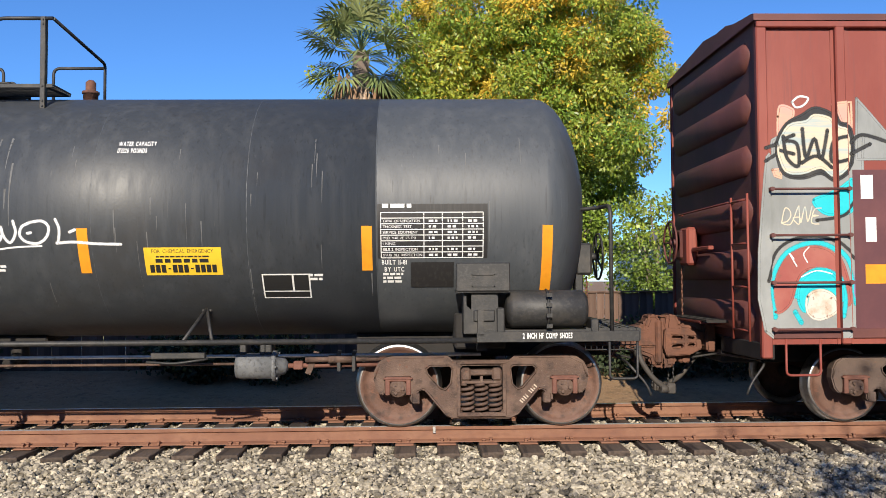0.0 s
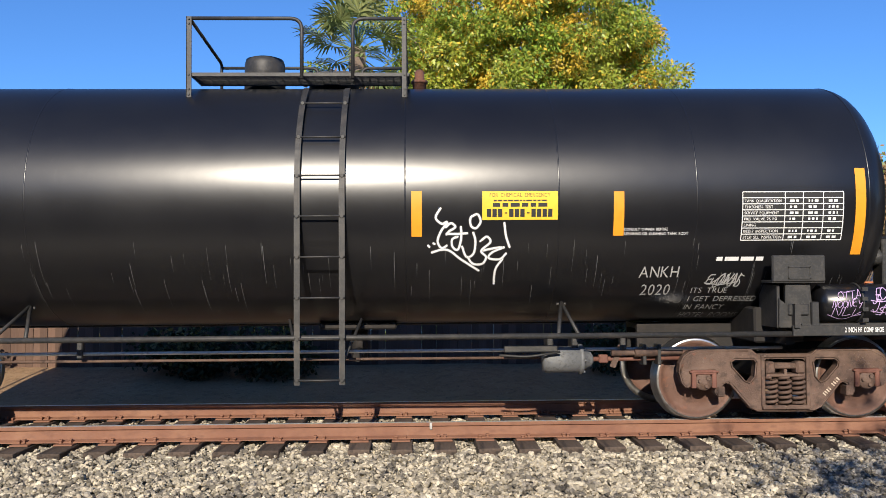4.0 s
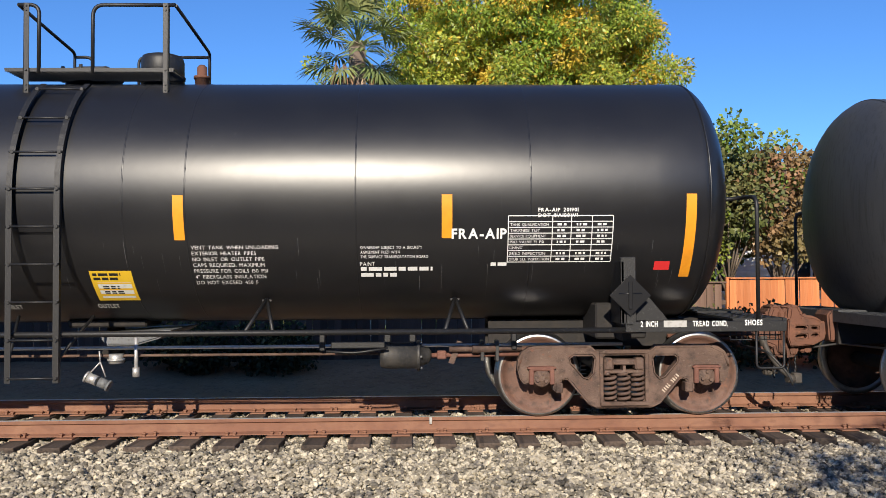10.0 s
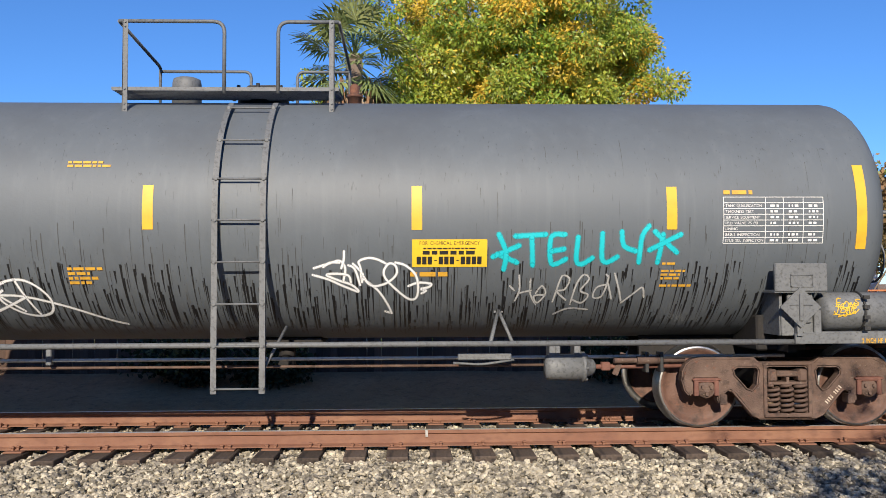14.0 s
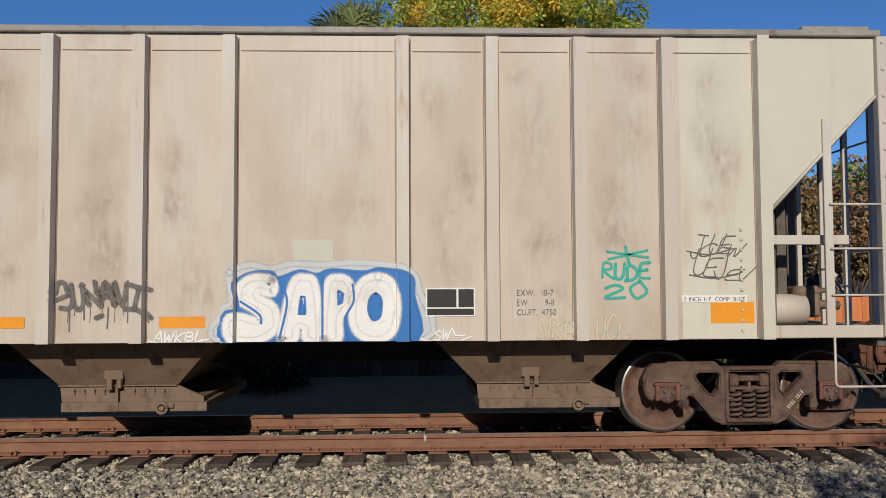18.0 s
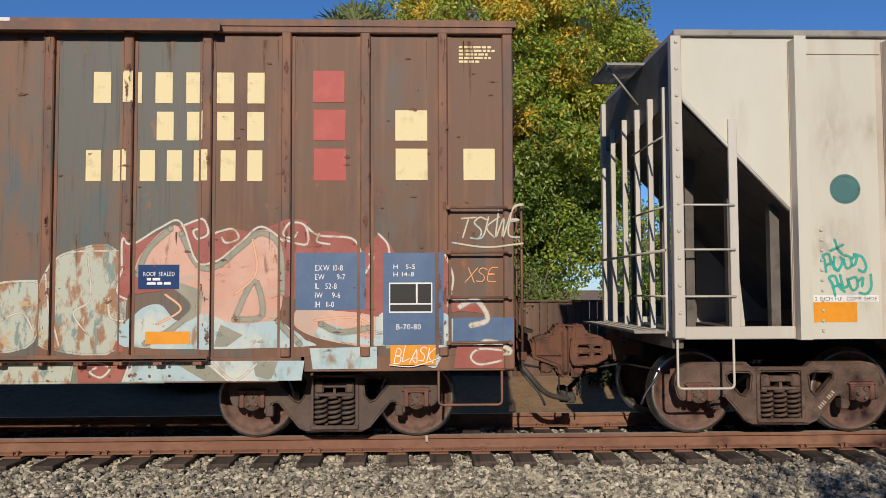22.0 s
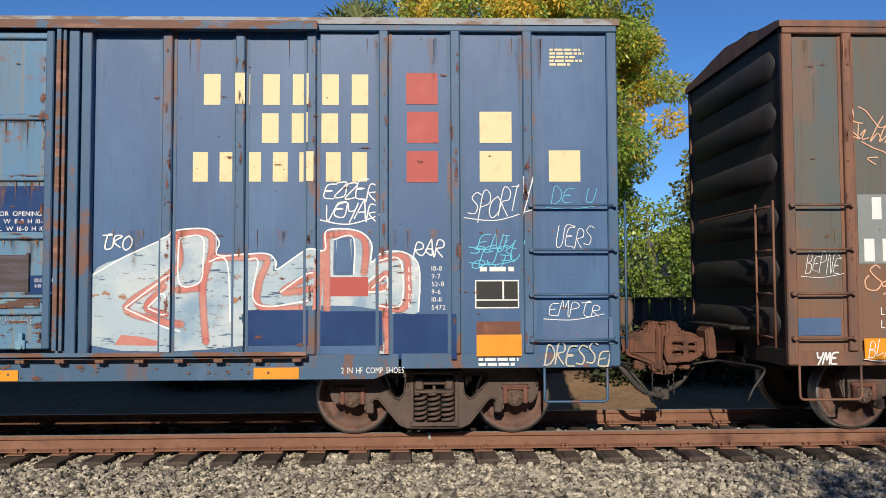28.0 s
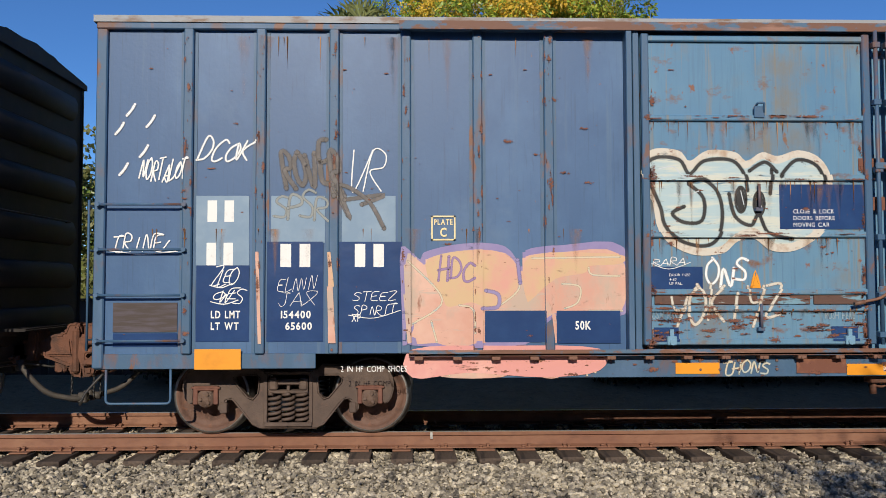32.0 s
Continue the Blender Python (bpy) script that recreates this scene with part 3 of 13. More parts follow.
def stones():
    """Loose ballast: deformed lumps, packed closer near the viewer."""
    rng = np.random.default_rng(4)
    bm = bmesh.new()
    bmesh.ops.create_icosphere(bm, subdivisions=1, radius=1)
    base = np.array([v.co[:] for v in bm.verts])
    tri = np.array([[v.index for v in f.verts] for f in bm.faces])
    bm.free()
    shapes = [base * (1 + rng.uniform(-0.46, 0.34, (len(base), 1))) for _ in range(14)]
    pts = []
    for y0, y1, dens in ((-3.4, -2.7, 560), (-2.7, -1.55, 1050), (-1.55, -0.55, 900), (-0.55, 0.55, 260), (0.55, 1.35, 420)):
        half = 7.6 if y0 < 0 else 9.0
        k = int((y1 - y0) * 2 * half * dens)
        pts.append(np.c_[rng.uniform(-half, half, k), rng.uniform(y0, y1, k)])
    p = np.concatenate(pts)
    # keep the tie tops clear
    near = np.abs((p[:, 0] - TIE_ZERO + TIE_STEP / 2) % TIE_STEP - TIE_STEP / 2)
    on_tie = (near < 0.105) & (np.abs(p[:, 1]) < 1.27)
    p = p[~(on_tie & (rng.random(len(p)) > 0.16))]
    n = len(p)
    size = np.clip(rng.lognormal(math.log(0.0205), 0.33, n), 0.009, 0.040)
    top = np.array([ballast_top(y) for y in p[:, 1]]) + rng.uniform(-0.022, 0.012, n)
    q = rng.normal(size=(n, 4))
    q /= np.linalg.norm(q, axis=1)[:, None]
    w, x, y, z = q.T
    R = np.array([[1 - 2 * (y * y + z * z), 2 * (x * y - z * w), 2 * (x * z + y * w)], [2 * (x * y + z * w), 1 - 2 * (x * x + z * z), 2 * (y * z - x * w)],
                  [2 * (x * z - y * w), 2 * (y * z + x * w), 1 - 2 * (x * x + y * y)]]).transpose(2, 0, 1)
    S = np.array(shapes)[rng.integers(0, 14, n)] * (size[:, None, None] * rng.uniform(0.7, 1.3, (n, 1, 3)))
    V = np.einsum("nij,nkj->nki", R, S)
    V[:, :, 2] *= 0.8
    V += np.c_[p, top][:, None, :]
    F = (tri[None] + (np.arange(n) * len(base))[:, None, None]).reshape(-1, 3)
    tagged(raw("ballast_stones", V.reshape(-1, 3), F, "stone", None, "loose crushed grey and cream ballast stones", "stuff"), category="ballast")


stones()


def rail_profile():
    return [(-0.07, -0.17), (0.07, -0.17), (0.07, -0.158), (0.012, -0.14), (0.009, -0.05), (0.034, -0.036), (0.036, -0.006), (0.032, 0.0), (-0.032, 0.0), (-0.036, -0.006), (-0.034, -0.036), (-0.009, -0.05), (-0.012, -0.14), (-0.07, -0.158)]


def track():
    tr = tagged(thing("railway_track", "rusty standard-gauge track on dark timber ties", "railway track"), kind="structure")
    prof = rail_profile()
    n = len(prof)
    for s in (-1, 1):
        bm = bmesh.new()
        rings = [[bm.verts.new((x, s * 0.7525 + a, z)) for a, z in prof] for x in (-70, -30, -10, 0, 10, 30, 70)]
        for a, b in zip(rings, rings[1:]):
            for k in range(n):
                f = bm.faces.new((a[k], a[(k + 1) % n], b[(k + 1) % n], b[k]))
                f.material_index = 1 if k == 7 else 0
        me = bpy.data.meshes.new("rail")
        bmesh.ops.recalc_face_normals(bm, faces=bm.faces)
        bm.to_mesh(me)
        bm.free()
        me.materials.append(M["rail"])
        me.materials.append(M["railhead"])
        put("rail", me, tr, None, "rust-brown rail with a worn bright head")
    rng = random.Random(5)

    def tie(bm):
        box(bm, -0.115, 0.115, -1.295, 1.295, -0.36, -0.185, 0.008)

    def plate_mesh(bm):
        box(bm, -0.10, 0.10, -0.17, 0.17, -0.185, -0.168, 0.004)

    def spike(bm):
        box(bm, -0.012, 0.012, -0.012, 0.012, -0.18, -0.145)
        box(bm, -0.02, 0.02, -0.022, 0.022, -0.15, -0.135, 0.004)
    for i in range(-46, 47):
        x = TIE_ZERO + i * TIE_STEP + rng.uniform(-0.025, 0.025)
        put("tie", KEPT.get("tie") or KEPT.setdefault("tie", mesh("tie", tie, "tie")), tr, pose(x, rng.uniform(-0.04, 0.04), rng.uniform(-0.006, 0.004), 0, 0, rng.uniform(-0.9, 0.9)))
        if abs(i) < 20:
            for s in (-1, 1):
                put("tie_plate", KEPT.get("tp") or KEPT.setdefault("tp", mesh("tie_plate", plate_mesh, "rail")), tr, pose(x, s * 0.7525, 0))
                for k in (-1, 1):
                    put("spike", KEPT.get("sp") or KEPT.setdefault("sp", mesh("spike", spike, "rail")), tr, pose(x + k * rng.uniform(0.02, 0.06), s * 0.7525 - 0.085, rng.uniform(0, 0.02)))
    # a ground weld on the near rail
    part("rail_weld", lambda bm: box(bm, 0.095, 0.125, -0.7525 - 0.0375, -0.7525 - 0.03, -0.075, -0.002, 0.002), "galv", tr, "bright ground weld on the rail")
    return tr


track()


# ---------------------------------------------------------------- lettering and paint on surfaces
def tank_surface(r, zc):
    def surf(x, z, off=0.004):
        k = max(-0.99, min(0.99, (z - zc) / r))
        return (x, -(r + off) * math.sqrt(1 - k * k), zc + (r + off) * k)
    surf.low, surf.step, surf.cuts, surf.rails = 0, 0.07, (), ()
    return surf


def flat_surface(y, raised=(), rails=()):
    """A car side at y; raised: (x0, x1, y) strips that stand proud of it; rails: the same along z."""
    def surf(x, z, off=0.004):
        for a, b, c in rails:
            if a + 1e-6 < z < b - 1e-6:
                return (x, c - off, z)
        for a, b, c in raised:
            if a + 1e-6 < x < b - 1e-6:
                return (x, c - off, z)
        return (x, y - off, z)
    surf.low, surf.step, surf.cuts, surf.rails = 0, 9.0, tuple(v for a, b, _ in raised for v in (a, b)), tuple(v for a, b, _ in rails for v in (a, b))
    return surf


COATS = {}


def lifted(car, vs):
    """Each coat of paint on a car lies a hair above the one before."""
    COATS[car.name] = COATS.get(car.name, 0) + 1
    d = 0.00004 * COATS[car.name]
    return [(x, y - d, z) for x, y, z in vs]


def faded(material, how):
    """A copy of a paint whose cover thins out: how is spray (soft dusty edges), stain (a thin wash) or worn (rubbed through)."""
    key = material + "_" + how
    if key in M:
        return key
    m = M[material].copy()
    m.name = M[material].name + "_" + how
    nt = m.node_tree
    n, link = nt.nodes, nt.links.new
    at = n.new("ShaderNodeAttribute")
    at.attribute_name = "paint"
    tc = n.new("ShaderNodeTexCoord")
    mp = n.new("ShaderNodeMapping")
    mp.inputs["Scale"].default_value = {"spray": (70, 70, 70), "stain": (14, 14, 6), "worn": (5, 5, 13), "rust": (42, 42, 60)}[how]
    link(tc.outputs["Object"], mp.inputs["Vector"])
    nz = n.new("ShaderNodeTexNoise")
    nz.inputs["Scale"].default_value, nz.inputs["Detail"].default_value, nz.inputs["Roughness"].default_value = 1.0, 6.0, 0.65
    link(mp.outputs["Vector"], nz.inputs["Vector"])
    mix = n.new("ShaderNodeMath")
    mr = n.new("ShaderNodeMapRange")
    if how == "stain":
        mr.inputs["From Min"].default_value, mr.inputs["From Max"].default_value = 0.34, 0.66
        link(nz.outputs["Fac"], mr.inputs["Value"])
        mix.operation = "MULTIPLY"
        link(mr.outputs["Result"], mix.inputs[0])
        link(at.outputs["Fac"], mix.inputs[1])
        out = mix.outputs[0]
    else:
        amp, lo, hi = {"spray": (0.6, 0.46, 1.02), "worn": (2.2, 1.50, 1.86), "rust": (1.5, 0.98, 1.22)}[how]
        mix.operation = "MULTIPLY_ADD"
        link(nz.outputs["Fac"], mix.inputs[0])
        mix.inputs[1].default_value = amp
        link(at.outputs["Fac"], mix.inputs[2])
        mr.interpolation_type = "SMOOTHSTEP"
        mr.inputs["From Min"].default_value, mr.inputs["From Max"].default_value = lo, hi
        link(mix.outputs[0], mr.inputs["Value"])
        out = mr.outputs["Result"]
    link(out, n["Principled BSDF"].inputs["Alpha"])
    M[key] = m
    return key


def lay(car, name, quads, material, label, how="spray"):
    """quads: lists of corners already on the surface; a fourth number is how thick the paint lies there."""
    vs, fs, seen = [], [], {}
    if quads and any(len(v) > 3 for q in quads for v in q):
        material = faded(material, how)
    for q in quads:
        f = []
        for v in q:
            k = tuple(round(c, 5) for c in v)
            if k not in seen:
                seen[k] = len(vs)
                vs.append(v)
            if seen[k] not in f:
                f.append(seen[k])
        if len(f) > 2:
            fs.append(tuple(f))
    if not vs:
        return None
    ob = raw(name, lifted(car, [v[:3] for v in vs]), fs, material, car, label, smooth=True)
    if any(len(v) > 3 for v in vs):
        ob.data.attributes.new("paint", "FLOAT", "POINT").data.foreach_set("value", [v[3] if len(v) > 3 else 1.0 for v in vs])
    return tagged(ob, kind="stuff") if name.startswith("graffiti") and len(fs) > 1 else ob


def rect_quads(surf, x0, x1, z0, z1, off):
    n = max(1, int(math.ceil((z1 - z0) / surf.step)))
    if surf.rails:
        return on_levels(surf, [(x0, z0), (x1, z0), (x1, z1), (x0, z1)], off)
    xs = sorted({x0, x1, *[c for c in surf.cuts if x0 < c < x1]})
    out = []
    for a, b in zip(xs, xs[1:]):
        e = 1e-4
        for i in range(n):
            za, zb = z0 + (z1 - z0) * i / n, z0 + (z1 - z0) * (i + 1) / n
            out.append([surf(a + e, za, off), surf(b - e, za, off), surf(b - e, zb, off), surf(a + e, zb, off)])
    return out


def decal_rect(car, name, surf, x0, x1, z0, z1, material, label="", thick=0.004):
    return lay(car, name, rect_quads(surf, x0, x1, z0, z1, thick), material, label)


def fill_quads(surf, poly, off=0.004, step=0.03):
    """A filled outline in x and z, in narrow upright strips that follow the surface."""
    xs0, xs1 = min(p[0] for p in poly), max(p[0] for p in poly)
    n = max(2, int((xs1 - xs0) / step))
    cols = sorted({*[xs0 + (xs1 - xs0) * i / n for i in range(n + 1)], *[c for c in surf.cuts if xs0 < c < xs1]})

    def spans(x):
        zs = []
        for (ax, az), (bx, bz) in zip(poly, poly[1:] + poly[:1]):
            if (ax <= x) != (bx <= x):
                zs.append(az + (bz - az) * (x - ax) / (bx - ax))
        zs.sort()
        return list(zip(zs[::2], zs[1::2]))
    out = []
    for a, b in zip(cols, cols[1:]):
        e = (b - a) * 0.02
        sa, sb = spans(a + e * 0.001), spans(b - e * 0.001)
        if len(sa) != len(sb):
            sm = spans((a + b) / 2)
            sa = sb = sm
        for (p0, p1), (q0, q1) in zip(sa, sb):
            k = max(1, int(math.ceil(max(p1 - p0, q1 - q0) / surf.step)))
            for i in range(k):
                f, g = i / k, (i + 1) / k
                q = [(a, p0 + (p1 - p0) * f), (b, q0 + (q1 - q0) * f), (b, q0 + (q1 - q0) * g), (a, p0 + (p1 - p0) * g)]
                out += on_levels(surf, q, off)
    return out


def smooth_path(pts, n=6, closed=False):
    if len(pts) < 3:
        return [tuple(p) for p in pts]
    P = list(pts)
    if closed:
        P = [P[-1]] + P + [P[0], P[1]]
    else:
        P = [P[0]] + P + [P[-1]]
    out = []
    for a, b, c, d in zip(P, P[1:], P[2:], P[3:]):
        for i in range(n):
            t = i / n
            out.append(tuple(0.5 * (2 * b[k] + (c[k] - a[k]) * t + (2 * a[k] - 5 * b[k] + 4 * c[k] - d[k]) * t * t + (3 * b[k] - a[k] - 3 * c[k] + d[k]) * t ** 3) for k in (0, 1)))
    if not closed:
        out.append(tuple(P[-2]))
    return out


def stroke_quads(surf, pts, w, off=0.004, smooth=True, closed=False):
    """A brush or marker line of width w."""
    path = smooth_path(pts, 6, closed) if smooth else list(pts) + ([pts[0]] if closed else [])
    if closed and smooth:
        path.append(path[0])
    fine = [path[0]]
    for p in path[1:]:
        d = math.hypot(p[0] - fine[-1][0], p[1] - fine[-1][1])
        k = max(1, int(d / 0.05))
        a = fine[-1]
        fine += [(a[0] + (p[0] - a[0]) * i / k, a[1] + (p[1] - a[1]) * i / k) for i in range(1, k + 1)]
    soft = w >= 0.017
    h = w * (0.92 if soft else 0.5)
    L = []
    for i, p in enumerate(fine):
        a, b = fine[max(0, i - 1)], fine[min(len(fine) - 1, i + 1)]
        dx, dz = b[0] - a[0], b[1] - a[1]
        d = math.hypot(dx, dz) or 1
        nx, nz = -dz / d * h, dx / d * h
        L.append(((p[0] + nx, p[1] + nz), (p[0] - nx, p[1] - nz), p))
    out = []
    up = 0.0000015
    k = 0
    for (a, b, p), (c, e, q) in zip(L, L[1:]):
        if soft:
            out += on_levels(surf, [(*a, 0.0), (*p, 1.0), (*q, 1.0), (*c, 0.0)], off + up * k)
            out += on_levels(surf, [(*p, 1.0), (*b, 0.0), (*e, 0.0), (*q, 1.0)], off + up * k)
        else:
            out += on_levels(surf, [a, b, e, c], off + up * k)
        k += 1
    for p in (fine[0], fine[-1]):
        rim = [(p[0] + h * math.cos(j * math.tau / 10), p[1] + h * math.sin(j * math.tau / 10)) for j in range(10)]
        if soft:
            for a, b in zip(rim, rim[1:] + rim[:1]):
                out += on_levels(surf, [(*p, 1.0), (*a, 0.0), (*b, 0.0)], off + up * k)
        else:
            out += on_levels(surf, rim, off + up * k)
        k += 1
    return out


def cut_at(poly, axis, edge, sign):
    """Keeps the side of an outline beyond edge."""
    kept = []
    for p, q in zip(poly, poly[1:] + poly[:1]):
        dp, dq = (p[axis] - edge) * sign, (q[axis] - edge) * sign
        if dp >= 0:
            kept.append(p)
        if dp * dq < 0:
            f = dp / (dp - dq)
            kept.append(tuple(u + (v - u) * f for u, v in zip(p, q)))
    return kept


def on_levels(surf, poly, off):
    """Cuts a small outline where the side steps out to a post or rail, and lays each piece at its own depth."""
    if surf.low and min(v[1] for v in poly) < surf.low:
        poly = cut_at(poly, 1, surf.low, 1)
    pieces = [poly] if len(poly) > 2 else []
    for axis, cuts in ((0, surf.cuts), (1, surf.rails)):
        if not cuts:
            continue
        split = []
        for piece in pieces:
            lo, hi = min(v[axis] for v in piece), max(v[axis] for v in piece)
            marks = [lo - 1, *[c for c in sorted(cuts) if lo < c < hi], hi + 1]
            for e0, e1 in zip(marks, marks[1:]):
                kept = piece
                if e0 > lo:
                    kept = cut_at(kept, axis, e0, 1)
                if e1 < hi and kept:
                    kept = cut_at(kept, axis, e1, -1)
                if len(kept) > 2:
                    split.append(kept)
        pieces = split
    out = []
    for piece in pieces:
        if surf.cuts or surf.rails:
            xs, zs = [v[0] for v in piece], [v[1] for v in piece]
            y = surf((min(xs) + max(xs)) / 2, (min(zs) + max(zs)) / 2, off)[1]
            out.append([(v[0], y, v[1], *v[2:]) for v in piece])
        else:
            out.append([(*surf(v[0], v[1], off), *v[2:]) for v in piece])
    return out


def strokes(car, name, surf, lines, w, material, label, box_=None, off=0.004, closed=False):
    """lines: polylines in a unit frame (x right, z up) that box_ = (x0, x1, z0, z1) places; without it in metres."""
    quads = []
    for ln in lines:
        if box_:
            x0, x1, z0, z1 = box_
            ln = [(x0 + (x1 - x0) * a, z0 + (z1 - z0) * b) for a, b in ln]
        quads += stroke_quads(surf, ln, w, off, True, closed)
    return lay(car, name, quads, material, label)


GLYPHS = {}


def glyphs(chars, bold):
    """Triangles of the built-in font's letters, made once."""
    cu = bpy.data.curves.new("glyph", "FONT")
    cu.resolution_u, cu.offset = 3, bold
    ob = bpy.data.objects.new("glyph", cu)
    scene.collection.objects.link(ob)
    for ch in chars:
        cu.body = ch
        dg = bpy.context.evaluated_depsgraph_get()
        dg.update()
        me = bpy.data.meshes.new_from_object(ob.evaluated_get(dg))
        vs = [(v.co.x, v.co.y) for v in me.vertices]
        fs = [tuple(p.vertices) for p in me.polygons]
        lo, hi = min(v[0] for v in vs), max(v[0] for v in vs)
        GLYPHS[ch, bold] = ([(x - lo, y) for x, y in vs], fs, hi - lo)
        bpy.data.meshes.remove(me)
    bpy.data.objects.remove(ob)
    bpy.data.curves.remove(cu)


for weight in (0.0, 0.028):
    glyphs("ABCDEFGHIJKLMNOPQRSTUVWXYZ0123456789.-&/\"%", weight)


def write(car, surf, rows, x0, x1, z_top, height, material, label, lead=1.55, bold=0.0, align="left", gap=0.12, name="lettering"):
    """Rows of capitals from z_top down; x1 is where the longest row ends. One part."""
    def width(s):
        return sum((GLYPHS[c, bold][2] if c != " " else 0.36) + gap for c in s) - gap
    widest = max(width(s) for s in rows)
    sx = (x1 - x0) / widest
    sz = height / 0.73
    vs, fs = [], []
    for i, s in enumerate(rows):
        zb = z_top - height - i * height * lead
        x = x0 if align == "left" else x0 + (widest - width(s)) * sx * (0.5 if align == "mid" else 1)
        for c in s:
            if c == " ":
                x += (0.36 + gap) * sx
                continue
            gv, gf, w = GLYPHS[c, bold]
            n = len(vs)
            vs += [surf(x + a * sx, zb + b * sz, 0.004) for a, b in gv]
            fs += [tuple(n + k for k in f) for f in gf]
            x += (w + gap) * sx
    return raw(name, lifted(car, vs), fs, material, car, label, "stuff")


def blocks(car, surf, text, x0, x1, z0, z1, material, label, name="mark_block"):
    """A mark that is not spelt out: one plain block for each of its letters. text only gives the spacing: # is a block."""
    n = len(text)
    w = (x1 - x0) / n
    for i, c in enumerate(text):
        if c != " ":
            decal_rect(car, name, surf, x0 + w * (i + 0.18), x0 + w * (i + 0.74), z0, z1, material, label, 0.004)


def small_bars(car, surf, rows, x0, z_top, height, material, label, lead=1.6, seed=1, name="fine_print"):
    """Print too small to read: rows of short bars. rows: lengths in metres."""
    rng = random.Random(seed)
    quads = []
    for i, length in enumerate(rows):
        z1 = z_top - i * height * lead
        x = x0
        while x < x0 + length:
            w = min(rng.uniform(1.5, 5) * height * 0.8, x0 + length - x)
            if w > height * 0.3:
                quads += rect_quads(surf, x, x + w, z1 - height, z1, 0.004)
            x += w + height * 0.55
    return tagged(lay(car, name, quads, material, label), kind="stuff")


CHART_ROWS = ["TANK QUALIFICATION", "THICKNESS TEST", "SERVICE EQUIPMENT", "PRD VALVE 75 PSI", "LINING", "88.B.2 INSPECTION", "STUB SILL INSPECTION"]


def table(car, surf, x0, x1, z0, z1, rows, cols, material, label, heavy=0.010, seed=2):
    """A ruled inspection chart with bars for its small print. cols: fractions of the width."""
    quads = []
    n = len(rows)
    for i in range(n + 1):
        z = z0 + (z1 - z0) * i / n
        quads += rect_quads(surf, x0, x1, z - heavy / 2, z + heavy / 2, 0.004)
    for f in (0, *cols, 1):
        x = x0 + (x1 - x0) * f
        quads += rect_quads(surf, x - heavy / 2, x + heavy / 2, z0, z1, 0.004)
    rng = random.Random(seed)
    h = (z1 - z0) / n
    for i, lead in enumerate(rows):
        zc_ = z1 - h * (i + 0.5)
        cells = list(zip((0, *cols), (*cols, 1)))
        for k, (a, b) in enumerate(cells):
            if k and lead == "":
                continue
            xa, xb = x0 + (x1 - x0) * a + 0.02, x0 + (x1 - x0) * b - 0.02
            if k == 0:
                if i:
                    words = CHART_ROWS[min(i - 1, 6)]
                    write(car, surf, [words], xa, xa + (xb - xa) * min(1, len(words) / 19), zc_ + h * 0.24, h * 0.48, material, "small stencilled words", gap=0.08)
                continue
            else:
                m = (xa + xb) / 2
                xa, xb = m - (xb - xa) * 0.3, m + (xb - xa) * 0.3
            x = xa
            while x < xb - 0.015:
                w = rng.uniform(0.012, 0.05)
                quads += rect_quads(surf, x, min(x + w, xb), zc_ - h * 0.19, zc_ + h * 0.19, 0.004)
                x += w + 0.018
    return lay(car, "inspection_chart", quads, material, label)


def rust_runs(car, surf, x0, x1, rails, seed, material="rust_run", n=26, off=0.004):
    """Rusty trickles and broad thin stains hanging below the rails. rails: (z, longest run)."""
    rng = random.Random(seed)
    for name, count, wide, strong, how in (("rust_run", n, (0.004, 0.014), (0.7, 1.1), "spray"), ("rust_stain", n // 2, (0.03, 0.11), (0.25, 0.75), "stain")):
        quads = []
        for z, longest in rails:
            for _ in range(count):
                x, w = rng.uniform(x0, x1), rng.uniform(*wide)
                d = longest * (rng.random() ** 2 if how == "spray" else rng.uniform(0.5, 1.3)) + 0.03
                v = rng.uniform(*strong)
                z0 = z - 0.004
                for a, b in ((x - w, x), (x + w, x)):
                    quads += on_levels(surf, [(a, z0, 0.0), (b, z0, v), (b, z - d * 0.3, v * 0.85), (a * 0.6 + b * 0.4, z - d * 0.3, 0.0)], off)
                    quads += on_levels(surf, [(a * 0.6 + b * 0.4, z - d * 0.3, 0.0), (b, z - d * 0.3, v * 0.85), (b, z - d, 0.0)], off)
        ob = lay(car, name, quads, material, "orange-brown rust trickles", how)
        if ob:
            tagged(ob, kind="stuff")


def rust_scars(car, surf, box_, n, size, seed, material="bare_rust", off=0.004, flat=0.35):
    """Ragged spots where the paint has come off down to rust."""
    rng = random.Random(seed)
    quads = []
    for _ in range(n):
        x, z = rng.uniform(box_[0], box_[1]), rng.uniform(box_[2], box_[3])
        r = size * (0.2 + 1.1 * rng.random() ** 3)
        k = rng.randint(7, 10)
        f = flat * rng.uniform(0.6, 1.8)
        rim = [(x + r * rng.uniform(0.6, 1.3) * math.cos(i * math.tau / k), min(max(z + r * f * rng.uniform(0.6, 1.3) * math.sin(i * math.tau / k), box_[2] - 0.25), box_[3] + 0.25), 0.0) for i in range(k)]
        for a, b in zip(rim, rim[1:] + rim[:1]):
            quads += on_levels(surf, [(x, z, 0.62), a, b], off)
    ob = lay(car, "rust_spot", quads, material, "bare rust where paint flaked off", "rust")
    if ob:
        tagged(ob, kind="stuff")


